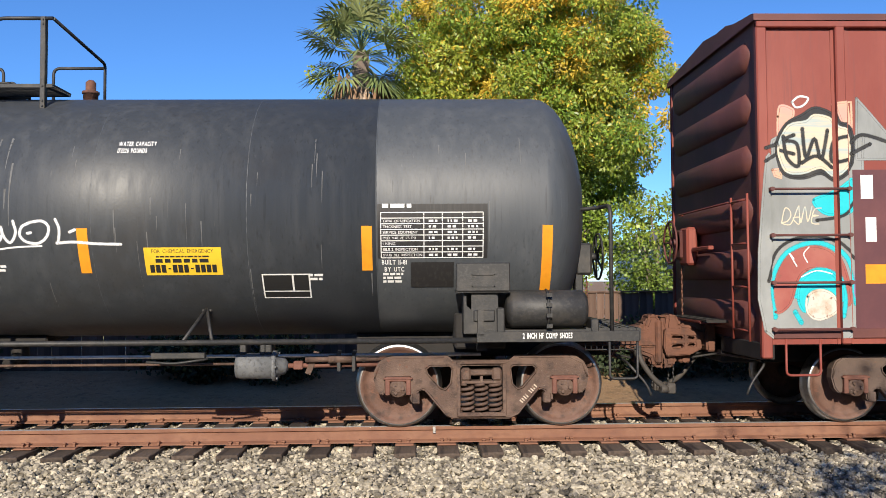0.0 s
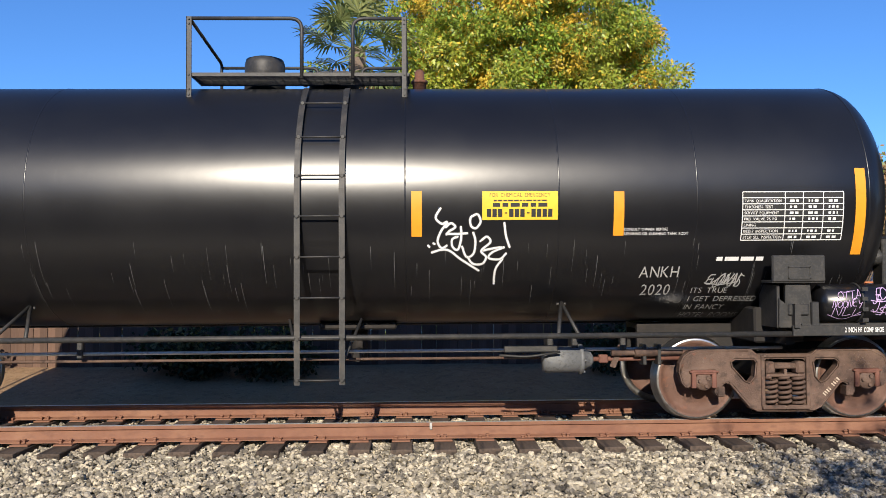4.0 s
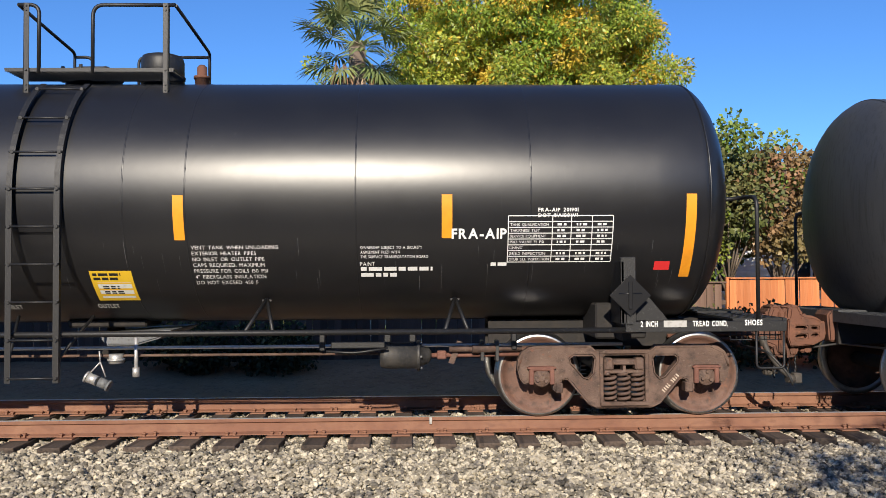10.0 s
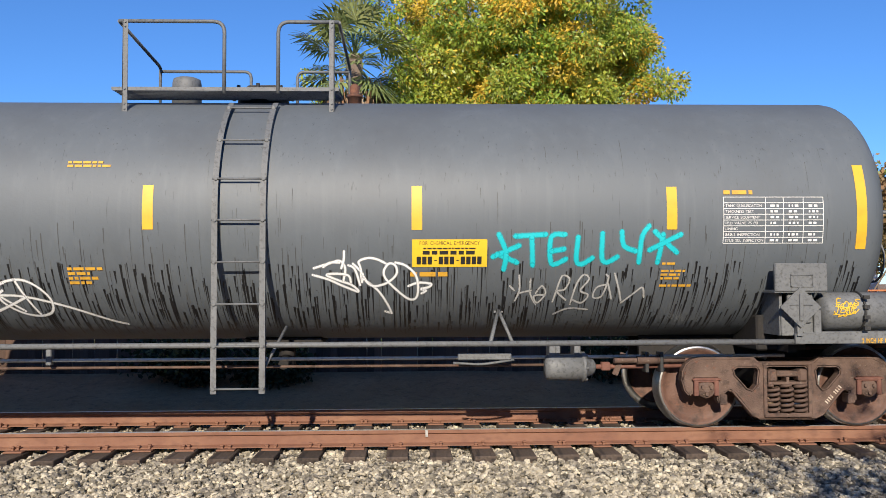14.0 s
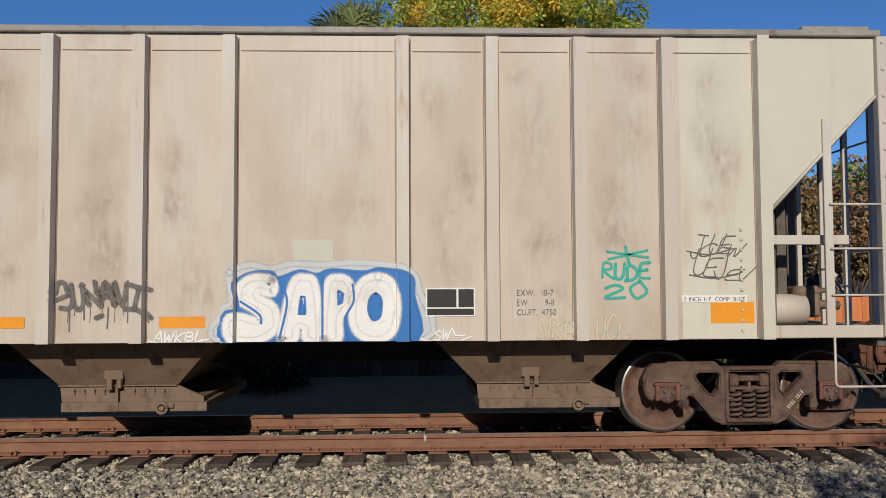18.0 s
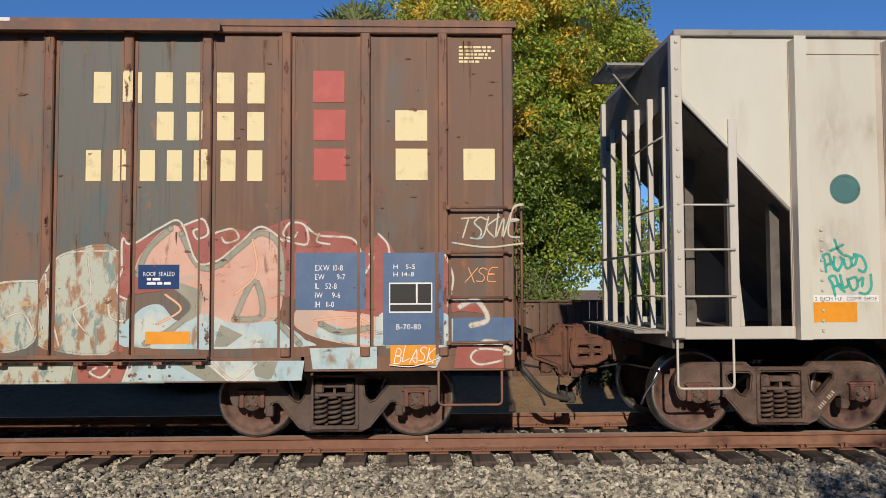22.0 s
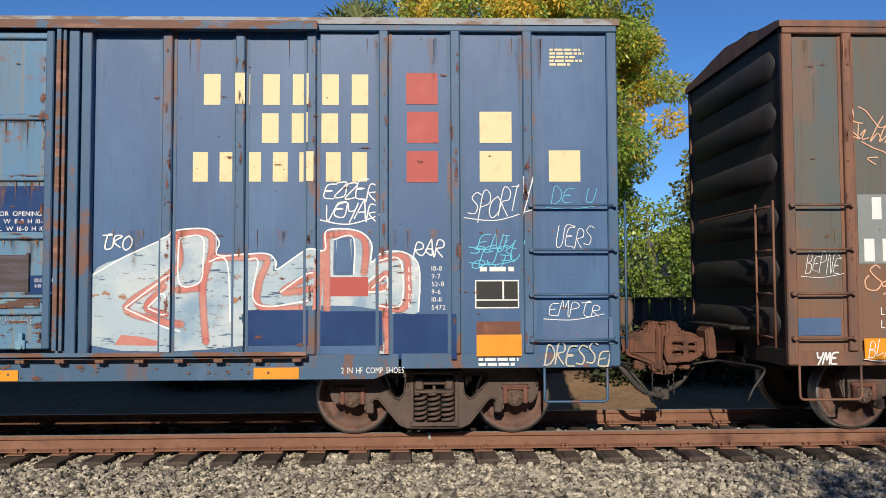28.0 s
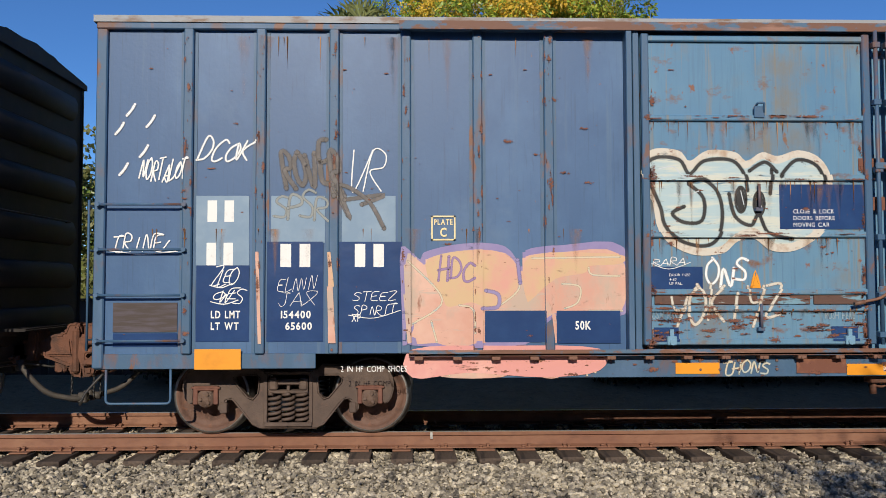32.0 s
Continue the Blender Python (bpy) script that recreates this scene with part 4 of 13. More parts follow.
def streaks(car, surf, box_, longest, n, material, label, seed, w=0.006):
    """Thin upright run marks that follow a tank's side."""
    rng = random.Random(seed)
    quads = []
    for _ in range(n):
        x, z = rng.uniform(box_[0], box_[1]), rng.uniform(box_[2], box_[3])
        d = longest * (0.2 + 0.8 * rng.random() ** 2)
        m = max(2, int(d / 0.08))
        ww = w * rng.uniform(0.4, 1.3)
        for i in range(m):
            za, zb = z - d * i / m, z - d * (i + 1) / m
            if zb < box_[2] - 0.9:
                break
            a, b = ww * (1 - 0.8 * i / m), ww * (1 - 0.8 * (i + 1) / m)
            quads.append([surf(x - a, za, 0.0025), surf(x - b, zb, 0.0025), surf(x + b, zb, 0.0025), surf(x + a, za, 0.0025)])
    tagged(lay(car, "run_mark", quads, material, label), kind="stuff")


M["panel_one"] = mat("slightly_darker_repaint", (0.060, 0.064, 0.068), 0.5, 0, [((0.078, 0.081, 0.084), STREAK, 0.45, 0.75), ((0.045, 0.046, 0.047), FINE, 0.55, 0.75)], 0.05, 30)
M["panel_three"] = mat("slightly_darker_matte_repaint", (0.043, 0.045, 0.047), 0.5, 0, [((0.058, 0.060, 0.062), STREAK, 0.45, 0.75), ((0.032, 0.033, 0.034), FINE, 0.55, 0.75)], 0.05, 30)
M["chalk_run"] = mat("pale_chalky_run_marks", (0.13, 0.132, 0.133), 0.7, 0, [((0.09, 0.09, 0.09), 6.0, 0.45, 0.65)])
M["run_brown"] = mat("dull_brown_run_marks", (0.105, 0.072, 0.052), 0.7, 0, [((0.07, 0.055, 0.045), 6.0, 0.45, 0.65)])
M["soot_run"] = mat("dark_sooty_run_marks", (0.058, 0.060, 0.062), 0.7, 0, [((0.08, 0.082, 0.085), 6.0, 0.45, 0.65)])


# ---------------------------------------------------------------- parts that several cars share
def grating(bm, x0, x1, y0, y1, z, step=0.05):
    """Open steel walkway: bearing bars and cross bars."""
    n = max(2, int((y1 - y0) / step))
    for i in range(n + 1):
        y = y0 + (y1 - y0) * i / n
        box(bm, x0, x1, y - 0.004, y + 0.004, z - 0.03, z)
    n = max(2, int((x1 - x0) / 0.09))
    for i in range(n + 1):
        x = x0 + (x1 - x0) * i / n
        box(bm, x - 0.007, x + 0.007, y0, y1, z - 0.012, z + 0.004)


def brake_wheel(car, x, y, z, s, material):
    """A hand brake wheel on the end, its face towards s."""
    def rim(bm):
        n = 28
        tube(bm, [(0.02 * s, 0.27 * math.cos(k * math.tau / n), 0.27 * math.sin(k * math.tau / n)) for k in range(n + 1)], 0.014, 6)
        for k in range(5):
            a = k * math.tau / 5
            tube(bm, [(0, 0, 0), (0.02 * s, 0.26 * math.cos(a), 0.26 * math.sin(a))], 0.012, 6)
        tube(bm, [(-0.12 * s, 0, 0), (0.03 * s, 0, 0)], 0.04, 10)
    part("brake_wheel", rim, material, car, "spoked hand-brake wheel", pose(x, y, z))

    def gear(bm):
        box(bm, -0.10, 0.10, -0.13, 0.13, -0.22, 0.16, 0.03)
        tube(bm, [(0.10, 0, 0), (-0.1, 0, 0)], 0.12, 14)
    part("brake_housing", gear, material, car, "", pose(x - s * 0.17, y, z))

    def chain(bm):
        for i in range(12):
            tube(bm, [(0.006 * (i % 2), 0.008 * ((i + 1) % 2), -0.24 - i * 0.06), (0, 0, -0.31 - i * 0.06)], 0.012, 5)
    part("brake_chain", chain, "coupler", car, "", pose(x - s * 0.12, y, z))


def ladder(car, x0, x1, y, z0, z1, rungs, material, name="ladder", curve=None):
    """Two stiles and their rungs; curve gives y for a height where the ladder hugs a tank."""
    f = curve or (lambda z: y)
    zs = [z0 + (z1 - z0) * i / 24 for i in range(25)] if curve else [z0, z1]
    for x in (x0, x1):
        def stile(bm):
            q = 1 if x == x0 else -1
            rings = [[bm.verts.new((x + ox * q, f(z) + oy, z)) for ox, oy in ((-0.03, -0.008), (0.03, -0.008), (0.03, 0.0), (-0.022, 0.0), (-0.022, 0.045), (-0.03, 0.045))] for z in zs]
            for a, b in zip(rings, rings[1:]):
                for k in range(len(a)):
                    bm.faces.new((a[k], a[(k + 1) % len(a)], b[(k + 1) % len(a)], b[k]))
            bm.faces.new(rings[0])
            bm.faces.new(rings[-1])
        part("ladder_stile", stile, material, car)
    for z in rungs:
        part("ladder_rung", lambda bm: (tube(bm, [(x0 - 0.03, f(z) - 0.012, z), (x1 + 0.03, f(z) - 0.012, z)], 0.011, 6),
                                        tube(bm, [(x0, f(z), z), (x0, f(z) - 0.024, z)], 0.02, 6), tube(bm, [(x1, f(z), z), (x1, f(z) - 0.024, z)], 0.02, 6)), material, car)


def sill_step(car, x0, x1, z0, z1, material, y=-1.44):
    part("sill_step", lambda bm: tube(bm, arc([(x0, y, z1), (x0, y, z0), (x1, y, z0), (x1, y, z1)], 0.05), 0.014, 6), material, car, "bent steel foot step", key=None)


# ---------------------------------------------------------------- tank cars
def tank_car(u, half, r, zc, tang, head, paint, frame, label, seams, refl, tape, lad, plat, hoops, dome, end_kit, brackets, sill=1.62):
    """u: place in the train; half: truck centre distance / 2; tang, head: where the shell turns into its heads, and how deep those are."""
    car = thing("tank_car", label, "tank car", pose(u, 0, 0), "cars of the freight train")
    CARS.append((car, u))
    prof = [(-tang - head * math.sin(a), max(0.02, r * math.cos(a))) for a in [math.pi / 2 * (1 - i / 12) for i in range(12)]]
    prof += [(-tang + 2 * tang * i / 24, r) for i in range(25)]
    prof += [(tang + head * math.sin(a), max(0.02, r * math.cos(a))) for a in [math.pi / 2 * (i + 1) / 12 for i in range(12)]]
    shell = part("tank_shell", lambda bm: lathe(bm, prof, "x", 96), paint, car, "", pose(0, 0, zc))
    for x in seams:
        def bead(bm):
            n = 72
            tube(bm, [(x, (r - 0.0085) * math.cos(k * math.tau / n), (r - 0.0085) * math.sin(k * math.tau / n)) for k in range(n + 1)], 0.012, 8)
        part("weld_seam", bead, paint, car, "", pose(0, 0, zc))
    surf = tank_surface(r, zc)
    for x, z0, z1 in refl:
        decal_rect(car, "reflector", surf, x - 0.055, x + 0.055, z0, z1, tape, "vertical reflective strip", thick=0.004)
    # running pipe and its brackets
    zp = 0.985
    x_ends = (-half - 0.05, half + 0.05)
    if lad is not None:
        part("running_pipe", lambda bm: tube(bm, [(x_ends[0], -r + 0.02, zp), (x_ends[1], -r + 0.02, zp)], 0.03, 8), frame, car, "long grey pipe rail")
        part("running_pipe", lambda bm: tube(bm, [(x_ends[0], r - 0.02, zp), (x_ends[1], r - 0.02, zp)], 0.03, 8), frame, car)
    part("brake_pipe", lambda bm: tube(bm, [(-half, -1.0, 0.81), (half, -1.0, 0.81)], 0.019, 6), "galv", car, "pale brake pipe")
    for x in brackets:
        y0 = -math.sqrt(max(0, r * r - (zc - 1.30) ** 2))
        part("pipe_bracket", lambda bm: (tube(bm, [(x, y0 - 0.01, 1.32), (x - 0.13, -r + 0.02, zp)], 0.022, 5), tube(bm, [(x, y0 - 0.01, 1.32), (x + 0.13, -r + 0.22, zp - 0.02)], 0.022, 5), box(bm, x - 0.05, x + 0.05, y0 - 0.015, y0 + 0.08, 1.29, 1.35)), frame, car)
        part("pipe_hanger", lambda bm: box(bm, x + 0.6, x + 0.66, -1.04, -0.95, 0.76, 0.96, 0.01), frame, car)
    # ladder, platform, railings
    if lad is not None:
        lx0, lx1 = lad
        def hug(z):
            if z > zc:
                return -min(r + 0.06, math.sqrt(max(0.0, (r + 0.06) ** 2 - (z - zc) ** 2)))
            return -(r + 0.06)
        ladder(car, lx0, lx1, -r - 0.06, RUNGS[u][0] - 0.05, zc + r - 0.12, [RUNGS[u][0] + i * RUNGS[u][1] for i in range(9) if RUNGS[u][0] + i * RUNGS[u][1] < zc + r - 0.2], frame, curve=hug)
        for x in (lx0, lx1):
            part("ladder_brace", lambda bm: tube(bm, [(x, -r - 0.04, 0.72), (x + (0.16 if x == lx1 else -0.16), -0.9, 1.15)], 0.018, 5), frame, car)
    p0, p1 = plat
    zt = zc + r
    for y0, y1 in ((-0.75, -0.28), (0.28, 0.75)):
        part("top_platform", lambda bm: (grating(bm, p0, p1, y0, y1, zt + 0.04), box(bm, p0, p1, y0 - 0.006, y0, zt + 0.005, zt + 0.046), box(bm, p0, p1, y1, y1 + 0.006, zt + 0.005, zt + 0.046)), frame, car, "grated walkway on the tank top")
    lo, hi = hoops[0][0], hoops[-1][1]
    inset, top, rear = RAILS[u]
    zl = zc + math.sqrt(r * r - 0.55) - 0.03
    for x in (lo, hi):
        s = 1 if x == lo else -1
        xe, x = x, x + s * inset
        part("rail_post", lambda bm: (box(bm, x - 0.03, x + 0.03, -0.775, -0.765, zl, zt + top + 0.015, 0.002), box(bm, min(x - s * 0.03, x - s * 0.022), max(x - s * 0.03, x - s * 0.022), -0.775, -0.72, zl, zt + top + 0.015)), frame, car, "upright angle-iron post with bolts")
        for z in (zl + 0.04, zl + 0.10, zt + 0.02, zt + top - 0.065, zt + top - 0.015):
            part("bolt", lambda bm: tube(bm, [(0, 0, 0), (0, -0.014, 0)], 0.012, 6), frame, car, "", pose(x, -0.775, z), key="rail_bolt")
        part("platform_leg", lambda bm: box(bm, x - 0.03, x + 0.03, 0.72, 0.76, zl, zt + 0.02), frame, car)
        part("railing", lambda bm: tube(bm, arc([(xe, -0.74, zt + top), (xe, 0.68, zt + rear + 0.02), (xe, 0.74, zt + rear), (xe, 0.74, zt + 0.02)], 0.04), 0.02, 8), frame, car, "sloping end railing")
    for k, (x0, x1) in enumerate(hoops):
        a, b = (x0, x1) if x0 == lo else (x1, x0)
        part("railing", lambda bm: tube(bm, arc([(a, -0.75, zt + top), (b, -0.75, zt + top), (b, -0.75, zt - 0.02)], 0.13, 6), 0.022, 8), frame, car, "bent pipe railing")
        part("railing", lambda bm: tube(bm, arc([(a, 0.74, zt + rear - 0.04), (b, 0.74, zt + rear - 0.04), (b, 0.74, zt - 0.01)], 0.09, 5), 0.02, 8), frame, car, "low bent pipe railing")
    dx, dr, dh = dome
    part("valve_dome", lambda bm: lathe(bm, [(zt - 0.05, dr * 1.02), (zt + dh * 0.8, dr), (zt + dh * 0.95, dr * 0.93), (zt + dh, dr * 0.7), (zt + dh + 0.01, 0.03)], "z", 28), frame, car, "round protective dome", pose(dx, 0, 0))
    cx = (hoops[0][1] + hoops[-1][0]) / 2 if len(hoops) > 1 else 0.0
    def manway(bm):
        lathe(bm, [(zt - 0.06, 0.30), (zt + 0.10, 0.30), (zt + 0.10, 0.34), (zt + 0.135, 0.34), (zt + 0.16, 0.26), (zt + 0.17, 0.03)], "z", 28)
        for k in range(8):
            a = k * math.tau / 8
            tube(bm, [(0.35 * math.cos(a), 0.35 * math.sin(a), zt + 0.06), (0.35 * math.cos(a), 0.35 * math.sin(a), zt + 0.19)], 0.022, 6)
        tube(bm, arc([(-0.2, 0, zt + 0.15), (-0.2, 0, zt + 0.24), (0.2, 0, zt + 0.24), (0.2, 0, zt + 0.15)], 0.05), 0.015, 6)
    part("manway", manway, "frame_black", car, "bolted manway cover", pose(cx, 0, 0))
    part("relief_valve", lambda bm: lathe(bm, [(zt - 0.06, 0.085), (zt + 0.10, 0.085), (zt + 0.10, 0.10), (zt + 0.13, 0.10), (zt + 0.13, 0.06), (zt + 0.24, 0.06), (zt + 0.27, 0.03)], "z", 14), "coupler", car, "rusty relief valve", pose(plat[1] + 0.12, 0.0, 0))
    part("bottom_outlet", lambda bm: (tube(bm, [(cx + 0.3, 0, zc - r + 0.05), (cx + 0.3, 0, 0.62)], 0.10, 12), tube(bm, [(cx + 0.3, -0.1, 0.72), (cx + 0.3, -0.3, 0.68)], 0.06, 10), box(bm, cx - 0.15, cx + 0.75, -0.3, 0.3, zc - r - 0.06, zc - r + 0.03, 0.02)), "dark_under", car)
    # underframe stubs, saddles and end platforms
    for s in (-1, 1):
        xe = s * (half + sill)
        xd = sorted((s * (half - 1.4), xe))
        bars("draft_sill", [(*xd, -0.26, -0.2, 0.72, 0.98), (*xd, 0.2, 0.26, 0.72, 0.98), (*xd, -0.26, 0.26, 0.98, 1.04)], "dark_under", car)
        part("saddle", lambda bm: (box(bm, s * half - 0.28, s * half + 0.28, -0.95, 0.95, 0.86, 1.25, 0.02), box(bm, s * half - 0.05, s * half + 0.05, -1.2, 1.2, 0.86, 1.35)), "dark_under", car)
        xa, xb = sorted((s * (half - 0.07), xe))
        part("side_sill", lambda bm: box(bm, xa, xb, -1.435, -1.40, 0.965, 1.075, 0.005), frame, car, "steel sill bar along the end platform")
        part("side_sill", lambda bm: box(bm, xa, xb, 1.40, 1.435, 0.965, 1.075, 0.005), frame, car)
        xg0, xg1 = sorted((s * (half + 1.08), xe))
        part("end_platform", lambda bm: (grating(bm, xg0, xg1, -1.38, -0.28, 1.10), grating(bm, xg0, xg1, 0.28, 1.38, 1.10), grating(bm, xg0, xg1, -0.28, 0.28, 1.12), box(bm, xe - 0.02, xe + 0.02, -1.4, 1.4, 0.98, 1.1)), frame, car, "grated end platform")
        part("end_platform_grid", lambda bm: [tube(bm, [(xg0 + (xg1 - xg0) * i / 9, -1.30, 0.86), (xg0 + (xg1 - xg0) * i / 9, -1.30, 0.96)], 0.006, 5) for i in range(10)] + [tube(bm, [(xg0, -1.30, z), (xg1, -1.30, z)], 0.006, 5) for z in (0.87, 0.92)], frame, car)
        # grab rail over the end
        xr = s * (half + sill - 0.28)
        for q in (-1, 1):
            part("end_railing", lambda bm: tube(bm, arc([(xr, q * 1.40, 1.06), (xr, q * 1.40, 2.38), (xr, q * 0.97, 2.40), (s * (half + 0.85), q * 0.80, 2.36)], 0.12, 5), 0.022, 8), frame, car, "bent pipe end railing")
        xs0, xs1 = sorted((xe - s * 0.02, xe - s * 0.31))
        sill_step(car, xs0, xs1, 0.58, 0.97, frame, -1.41)
        # bracket plate over the truck
        xc = s * half
        bk = BRACKETS[u]
        ym = end_kit[2]
        if bk == "post":
            part("bracket_post", lambda bm: (box(bm, xc - 0.11, xc + 0.05, -r - 0.02, -r + 0.04, 1.05, 1.75, 0.008), box(bm, xc - 0.11, xc - 0.08, -r - 0.02, -0.95, 1.05, 1.7)), frame, car, "upright steel post over the truck")
            part("bracket_gusset", lambda bm: plate(bm, [(xc + 0.05, 1.08), (xc + 0.42, 1.08), (xc + 0.05, 1.52)], [], -r + 0.1, -r + 0.12), frame, car)
        else:
            z_lo, z_pl = bk
            part("bracket_plate", lambda bm: (box(bm, xc - 0.28, xc + 0.28, -r - 0.05, -r + 0.0, z_lo, z_pl, 0.012), box(bm, xc - 0.28, xc + 0.28, -r - 0.03, -r + 0.25, z_lo - 0.012, z_lo + 0.02, 0.004)), ym, car, "steel plate bracket over the truck")
            part("bracket_frame", lambda bm: [box(bm, *q) for q in ((xc - 0.12, xc + 0.12, -r - 0.06, -r - 0.045, z_pl - 0.13, z_pl - 0.12), (xc - 0.12, xc + 0.12, -r - 0.06, -r - 0.045, z_pl - 0.25, z_pl - 0.24), (xc - 0.12, xc - 0.11, -r - 0.06, -r - 0.045, z_pl - 0.25, z_pl - 0.12), (xc + 0.11, xc + 0.12, -r - 0.06, -r - 0.045, z_pl - 0.25, z_pl - 0.12))], ym, car, "small raised card holder")
            part("bracket_post", lambda bm: (plate(bm, [(xc - 0.19, 1.05), (xc + 0.16, 1.05), (xc + 0.16, 1.33), (xc + 0.14, z_lo), (xc - 0.12, z_lo), (xc - 0.12, 1.30), (xc - 0.19, 1.36)], [], -r + 0.02, -r + 0.07, 0.006), box(bm, xc - 0.2, xc - 0.17, -r + 0.05, -0.9, 1.05, 1.5), box(bm, xc + 0.13, xc + 0.16, -r + 0.05, -0.9, 1.05, 1.5)), frame, car)
            part("bracket_pad", lambda bm: box(bm, xc - 0.10, xc + 0.12, -r - 0.005, -r + 0.025, 1.18, 1.30, 0.01), frame, car)
        running_gear(car, s * half, 1.79, 0.457, cap_mats=("truck", "truck"))
    kit, ks, _ = end_kit
    xc = half
    if kit:
        xr0, xr1 = xc + 0.24, xc + 1.12
        def reservoir(bm):
            lathe(bm, [(xr0, 0.05), (xr0 + 0.02, 0.15), (xr0 + 0.07, 0.20), (xr1 - 0.07, 0.20), (xr1 - 0.02, 0.15), (xr1, 0.05)], "x", 28)
        part("air_reservoir", reservoir, ks, car, "dark steel air cylinder", pose(0, -1.24, 1.30))
        part("reservoir_strap", lambda bm: [tube(bm, [(0, 0.205 * math.cos(k * math.tau / 20), 0.205 * math.sin(k * math.tau / 20)) for k in range(21)], 0.015, 4)] + [box(bm, -0.03, 0.03, -0.235, -0.2, z - 0.02, z + 0.02) for z in (-0.17, -0.06, 0.05, 0.15)], "frame_black", car, "", pose((xr0 + xr1) / 2, -1.24, 1.30))
        part("reservoir_cradle", lambda bm: (box(bm, xr0 - 0.1, xr0 - 0.02, -1.42, -1.1, 1.06, 1.32, 0.01), box(bm, xr1 + 0.0, xr1 + 0.08, -1.42, -1.1, 1.06, 1.2, 0.01), box(bm, xr0 - 0.2, xr1 + 0.1, -1.4, -1.0, 1.06, 1.09)), frame, car)
        yw = -0.85 if u == U_TWO else -0.2
        brake_wheel(car, half + sill - (0.08 if u == U_TWO else 0.18), yw, 1.88, 1, frame)
        part("brake_stand", lambda bm: (box(bm, half + sill - 0.45, half + sill - 0.36, yw - 0.1, yw + 0.1, 1.1, 2.0, 0.01), tube(bm, [(tang + 0.2, yw, 1.80), (half + sill - 0.3, yw, 1.80)], 0.1, 14)), frame, car)
    def diamond(bm):
        n = 0.215
        plate(bm, [(-n, 0), (0, -n), (n, 0), (0, n)], [], -0.012, 0.012, 0.003)
        box(bm, -0.02, 0.02, -0.03, -0.012, -0.14, 0.14, 0.004)
        tube(bm, [(-0.12, -0.015, 0.02), (0.12, -0.015, 0.02)], 0.006, 4)
    if u in (U_THREE, U_FOUR, U_FIVE):
        part("placard_holder", diamond, ks, car, "diamond-shaped placard holder", pose(xc - 0.03, -r - 0.075, 1.35))
    part("placard_post", lambda bm: box(bm, xc - 0.06, xc, -r - 0.06, -r + 0.02, 1.05, 1.3), frame, car)
    if not kit:
        def valve(bm):
            box(bm, -0.20, 0.02, -0.12, 0.12, -0.17, 0.10, 0.02)
            tube(bm, [(-0.2, -0.02, 0.02), (-0.2, -0.13, 0.02)], 0.09, 12)
            box(bm, 0.04, 0.14, -0.13, 0.1, -0.13, 0.14, 0.015)
            tube(bm, [(0.09, -0.14, -0.06), (0.09, -0.14, 0.12)], 0.03, 8)
            box(bm, 0.17, 0.32, -0.1, 0.1, -0.12, 0.02, 0.02)
            tube(bm, [(0.3, 0, -0.04), (0.62, 0, -0.05)], 0.018, 6)
            box(bm, 0.58, 0.68, -0.04, 0.04, -0.16, 0.0, 0.01)
            for i in range(5):
                tube(bm, [(-0.16 + 0.07 * i, -0.12, -0.13), (-0.16 + 0.07 * i, -0.15, -0.13)], 0.018, 6)
            for z in (-0.12, -0.05, 0.03):
                tube(bm, arc([(-0.2, 0.02, z), (-0.45, 0.05, z - 0.02), (-0.75, 0.1, z - 0.03)], 0.1), 0.014, 6)
        part("control_valve", valve, "frame_black", car, "black brake valve with pipes and bolts", pose(-half - 1.05, -1.2, 1.27))
        part("brake_stand", lambda bm: (box(bm, -0.04, 0.04, -0.05, 0.05, -0.7, 0.18, 0.01), box(bm, -0.02, 0.30, -0.10, 0.10, -0.05, 0.22, 0.02), tube(bm, [(-0.02, -0.12, 0.05), (0.1, -0.12, 0.05)], 0.09, 12)), "frame_black", car, "black hand-brake gear box", pose(-half - 1.55, -0.35, 1.72))
    # brake gear under the tank
    xq = half - 2.64
    part("brake_cylinder", lambda bm: lathe(bm, [(xq, 0.03), (xq + 0.01, 0.125), (xq + 0.06, 0.14), (xq + 0.40, 0.14), (xq + 0.40, 0.165), (xq + 0.44, 0.165), (xq + 0.44, 0.12), (xq + 0.53, 0.085), (xq + 0.56, 0.04)], "x", 20), "frame_grey" if kit else "frame_black", car, "grey brake cylinder", pose(0, -0.98, 0.70))
    for k in range(6):
        a = k * math.tau / 6
        part("bolt", lambda bm: tube(bm, [(0, 0, 0), (0.03, 0, 0)], 0.014, 6), "frame_grey", car, "", pose(xq + 0.43, -0.98 + 0.148 * math.cos(a), 0.70 + 0.148 * math.sin(a)), key="cylinder_bolt")
    for xk in (xq + 0.05, xq + 0.32):
        part("cylinder_bracket", lambda bm: box(bm, xk, xk + 0.07, -1.04, -0.80, 0.80, 0.97, 0.01), frame, car)
    part("push_rod", lambda bm: (tube(bm, [(xq + 0.55, -0.98, 0.70), (half - 1.05, -0.92, 0.70)], 0.026, 8), box(bm, xq + 0.62, xq + 0.72, -1.02, -0.94, 0.66, 0.75, 0.01)), "adapter", car, "red-brown brake push rod")
    part("brake_lever", lambda bm: plate(bm, [(xq + 0.74, 0.62), (xq + 0.80, 0.60), (xq + 0.90, 0.84), (xq + 0.84, 0.86)], [], -1.0, -0.97, 0.005), "truck", car)
